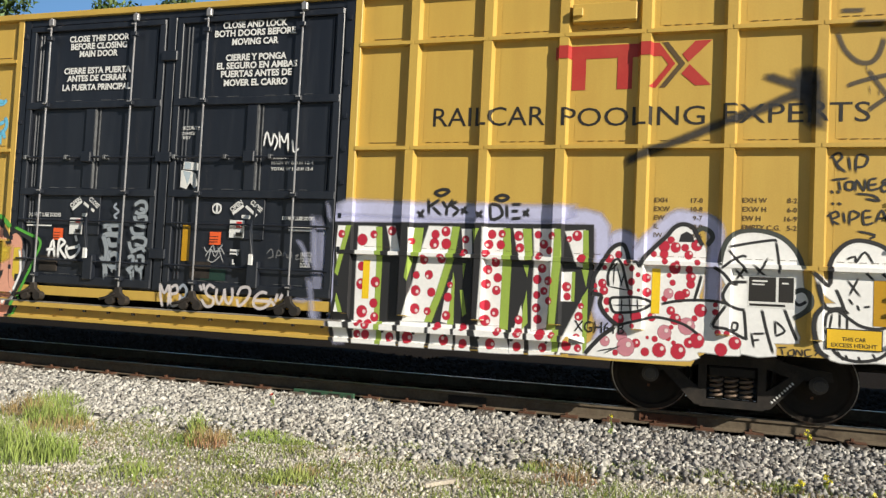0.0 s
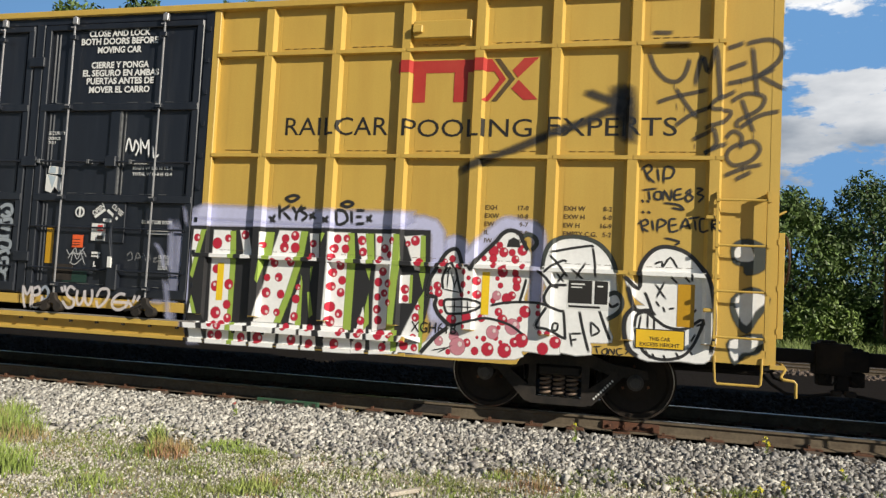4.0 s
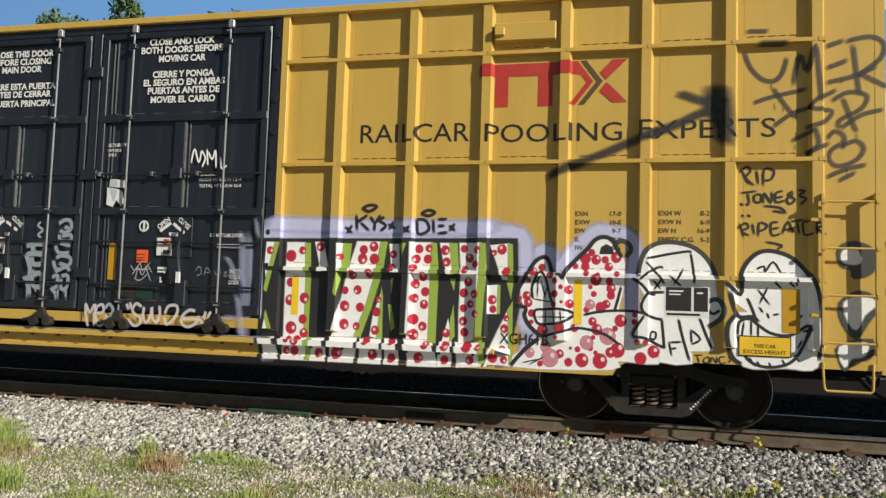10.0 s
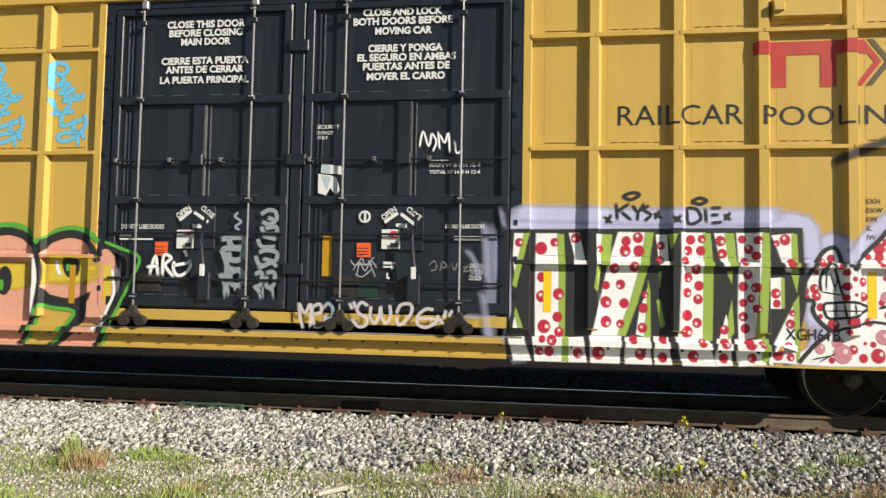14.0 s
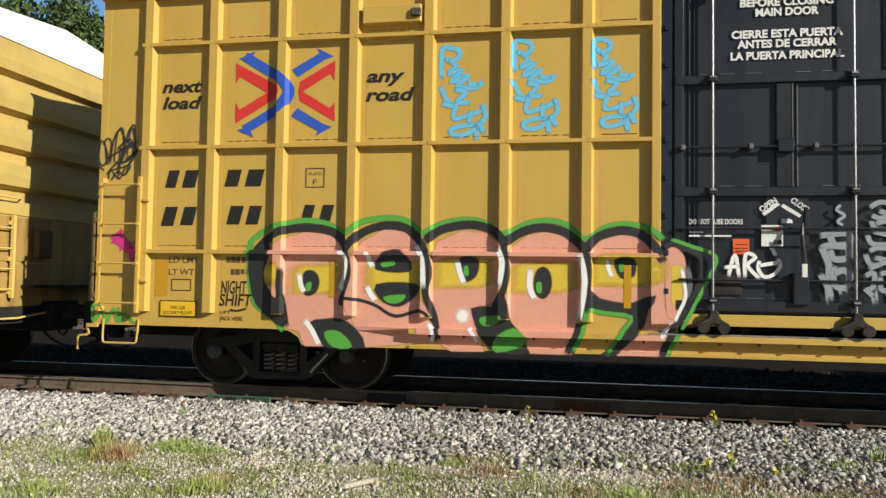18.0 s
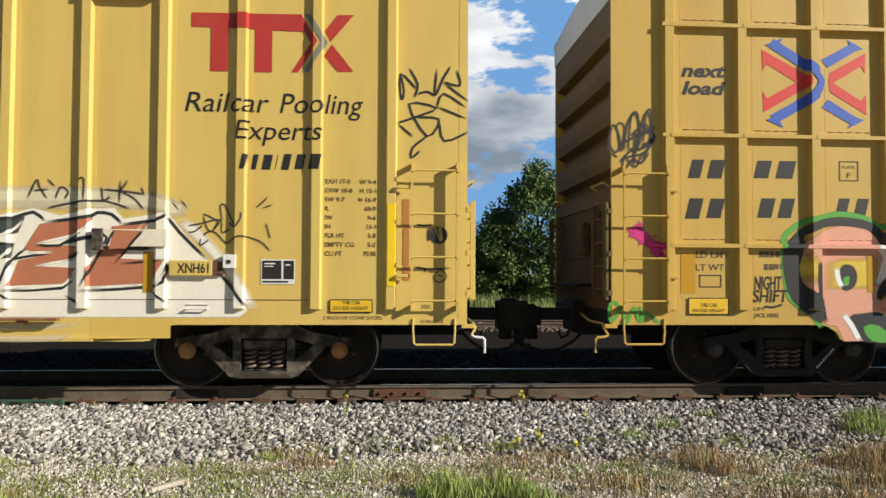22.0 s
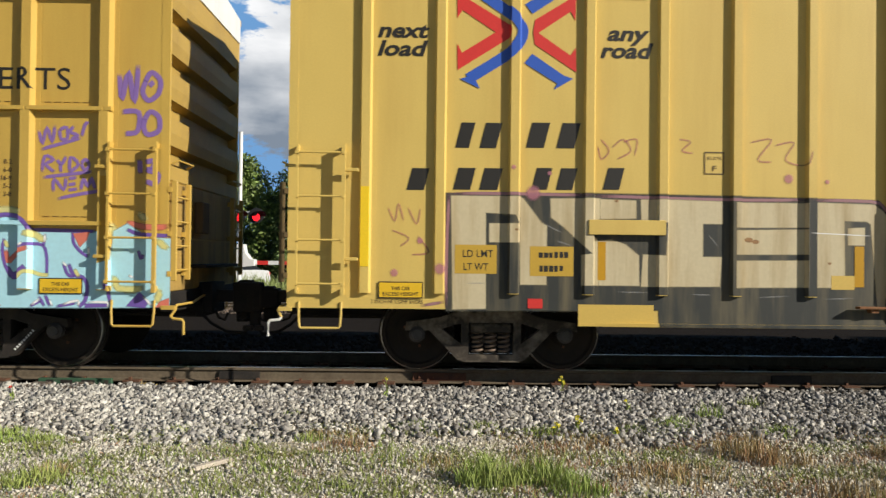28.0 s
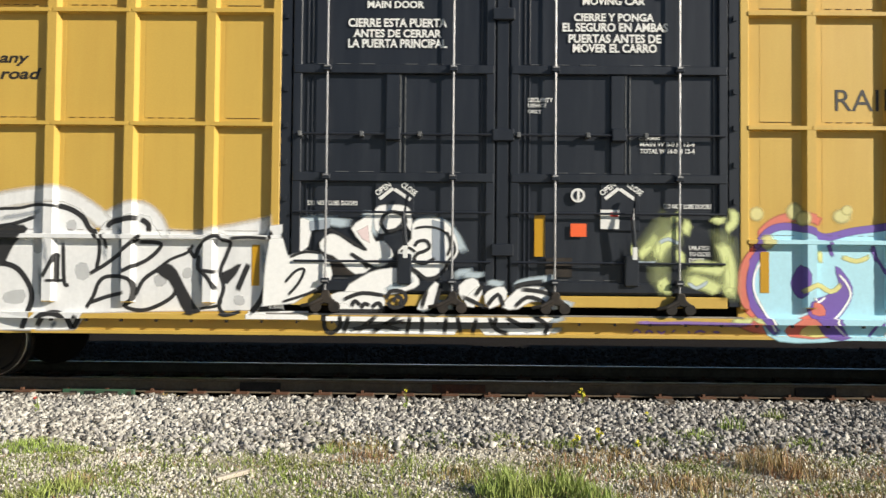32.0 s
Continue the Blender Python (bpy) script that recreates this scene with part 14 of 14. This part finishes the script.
grass("green_tufts", "tall fresh green grass tufts on the verge", M["lush_grass"], [tuft(*q) for q in (
    (-6.3, 6.7, 0.38, 0.30, 420), (-6.9, 7.3, 0.35, 0.24, 300), (-5.3, 5.4, 0.42, 0.34, 500), (-6.2, 5.7, 0.5, 0.30, 520), (-7.4, 6.3, 0.5, 0.3, 420), (-4.7, 6.95, 0.12, 0.26, 110), (-4.45, 6.55, 0.2, 0.16, 130),
    (-3.85, 6.95, 0.33, 0.13, 420), (-3.5, 6.9, 0.2, 0.10, 200), (-1.45, 7.75, 0.28, 0.07, 260), (-0.1, 7.45, 0.22, 0.08, 260), (-1.1, 7.0, 0.2, 0.09, 200), (0.5, 7.35, 0.24, 0.09, 260), (1.05, 7.2, 0.2, 0.10, 220), (1.95, 7.3, 0.22, 0.09, 240), (-2.4, 7.2, 0.25, 0.08, 260), (3.4, 7.3, 0.25, 0.1, 260), (0.45, 5.75, 0.26, 0.26, 420), (0.85, 5.8, 0.28, 0.24, 420), (1.1, 5.5, 0.22, 0.2, 220),
    (3.5, 8.2, 0.15, 0.16, 90), (2.45, 7.5, 0.26, 0.12, 240), (2.9, 7.75, 0.16, 0.22, 90), (5.3, 8.05, 0.3, 0.22, 260), (5.0, 7.6, 0.3, 0.28, 320), (-2.95, 5.7, 0.26, 0.16, 200), (-5.6, 7.4, 0.3, 0.10, 200), (6.2, 7.4, 0.4, 0.26, 300), (7.2, 6.8, 0.5, 0.3, 400), (-4.2, 5.3, 0.3, 0.15, 220))])
grass("brown_tufts", "tall brown and olive weed stalks on the verge", M["dry_grass"], [tuft(*q) for q in (
    (-4.35, 6.65, 0.28, 0.20, 240), (-6.0, 6.45, 0.4, 0.18, 320), (-6.9, 6.9, 0.35, 0.26, 300), (2.75, 6.55, 0.3, 0.26, 260, 0.006), (3.0, 6.3, 0.25, 0.22, 160, 0.006), (4.2, 6.5, 0.35, 0.26, 300, 0.006), (4.0, 5.9, 0.4, 0.24, 320, 0.006),
    (4.9, 6.7, 0.4, 0.26, 320, 0.006), (-0.65, 6.8, 0.12, 0.26, 50, 0.006), (0.1, 6.2, 0.3, 0.12, 150), (1.9, 5.9, 0.5, 0.15, 320), (-2.9, 5.9, 0.2, 0.12, 120), (3.3, 5.4, 0.5, 0.2, 350), (-1.0, 7.1, 0.25, 0.10, 120), (5.6, 6.0, 0.6, 0.3, 420), (1.5, 6.9, 0.35, 0.12, 200))])
grass("rusty_stalks", "thin reddish brown stalks among the weeds", M["rust_weed"], [tuft(*q) for q in (
    (4.3, 6.3, 0.35, 0.30, 150, 0.006), (4.8, 6.2, 0.4, 0.26, 180, 0.006), (2.8, 6.35, 0.2, 0.24, 70, 0.006), (-4.25, 6.45, 0.25, 0.17, 130), (-0.75, 6.7, 0.3, 0.10, 140), (5.4, 5.6, 0.5, 0.3, 200, 0.006), (3.7, 5.2, 0.6, 0.22, 260), (1.1, 6.6, 0.4, 0.1, 200))])

x, y = scatter(60000, -6, 6, -2.5, 3.4, 3.0, 0.42, 2.2)
grass("verge_grass", "short patchy grass on the gravel verge", M["grass"], [blades(verge_r, x, y, ground_height(x, y), 0.055, 0.009, 0.8)])

M["petal"] = material("yellow_petals", (0.75, 0.68, 0.06), 0.6, bump=0, per_island=0.2)
M["petal_red"] = material("red_petals", (0.65, 0.06, 0.03), 0.6, bump=0, per_island=0.2)


def flower(x, y, height, heads, mat, label):
    """A thin stalk with leaves and small heads of petals."""
    z = float(ground_height(x, y))
    ob = thing("wildflower", label, "flower", x, y, z - 0.01, group="wildflowers on the ballast")
    stalk = bmesh.new()
    tube(stalk, [(0, 0, 0), (0.012, 0.0, height * 0.5), (0.0, 0.01, height)], 0.003, 5)
    part("stalk", stalk, M["grass"], ob)
    r = np.random.default_rng(int(1000 + 100 * x))
    lx = r.uniform(-0.02, 0.02, 14)
    leaf = blades(r, lx, lx * 0.5, np.linspace(0.0, height * 0.7, 14), 0.05, 0.016, 0.9)
    finish(new("leaf", quads_mesh("leaf", leaf)), M["lush_grass"], ob)
    for k in range(heads):
        c = np.array([[r.uniform(-0.03, 0.03), r.uniform(-0.02, 0.02), height * (1 - 0.5 * k / max(heads, 1))]])
        finish(new("blossom", quads_mesh("blossom", leaf_cloud(r, c, 16, 0.016, 0.02))), mat, ob)
    return ob


for x, y, h, n in ((1.55, 8.85, 0.20, 4), (1.43, 7.3, 0.16, 4), (1.2, 7.2, 0.12, 3), (1.75, 7.1, 0.10, 2), (-0.5, 8.5, 0.24, 1), (2.1, 8.0, 0.14, 1)):
    flower(x, y, h, n, M["petal"], "thin weed with small yellow flowers")
flower(-4.47, 8.13, 0.20, 1, M["petal_red"], "small plant with a red flower on the ballast")

# a weathered stick, a green-painted plank, straw, and the rail joint
stick = thing("stick", "pale weathered wooden stick lying on gravel", "stick", -1.74, 6.1, -0.315)
bm = boxes((-0.17, 0.17, -0.028, 0.028, 0.0, 0.035))
for v in bm.verts:
    v.co.z += 0.02 * (v.co.x + 0.17)
ob = part("wood", bm, M["driftwood"], stick, bevel=0.006)
stick.matrix_basis = pose(-1.74, 6.1, -0.315, 0, 0, 50)
part("split_end", boxes((-0.21, -0.16, -0.015, 0.01, 0.005, 0.025)), M["driftwood"], stick)

M["green_plank"] = material("faded_green_paint", (0.03, 0.095, 0.05), 0.7, stain=(0.07, 0.06, 0.045), stain_scale=9, stain_amount=0.8, bump=0.3)
plank = thing("green_board", "faded green painted board against the rail", "board", -4.30, 9.20, -0.245)
part("plank", boxes((-0.44, 0.44, -0.02, 0.03, 0.0, 0.115)), M["green_plank"], plank, bevel=0.006)
for k, w in ((-0.30, 0.08), (-0.10, 0.14), (0.16, 0.16), (0.38, 0.05)):
    part("dark_slot", boxes((k - w / 2, k + w / 2, -0.024, -0.019, 0.05, 0.095)), M["truck"], plank)
grass("straw", "pale yellow straw caught against the rail", M["straw"], [tuft(-3.52, 9.15, 0.09, 0.09, 90, 0.03, 1.6), tuft(-3.38, 9.12, 0.07, 0.07, 50, 0.035, 1.6)])


def joint_bar(x0, x1, mat, label):
    ob = thing("joint_bar", label, "rail joint", (x0 + x1) / 2, TRACK_Y - 0.7525 - 0.042, -0.095)
    h = (x1 - x0) / 2
    bm = bmesh.new()
    prism(bm, [(-0.012, -0.05), (0.03, -0.055), (0.03, 0.045), (0.002, 0.05)], -h, h, "x")
    part("bar", bm, mat, ob, bevel=0.004)
    for k in range(4 if mat is M["orange_rust"] else 0):
        c = -h + (k + 0.5) * h / 2
        part("bolt", boxes((c - 0.015, c + 0.015, -0.036, -0.01, -0.018, 0.018)), mat, ob, bevel=0.006)
    return ob


joint_bar(-0.22, 0.44, M["orange_rust"], "rusty orange joint bar bolted to the rail")
joint_bar(-2.6, -2.1, M["truck"], "dark greasy clip bolted to the rail")
joint_bar(4.25, 4.75, M["truck"], "dark greasy clip bolted to the rail")


motions()
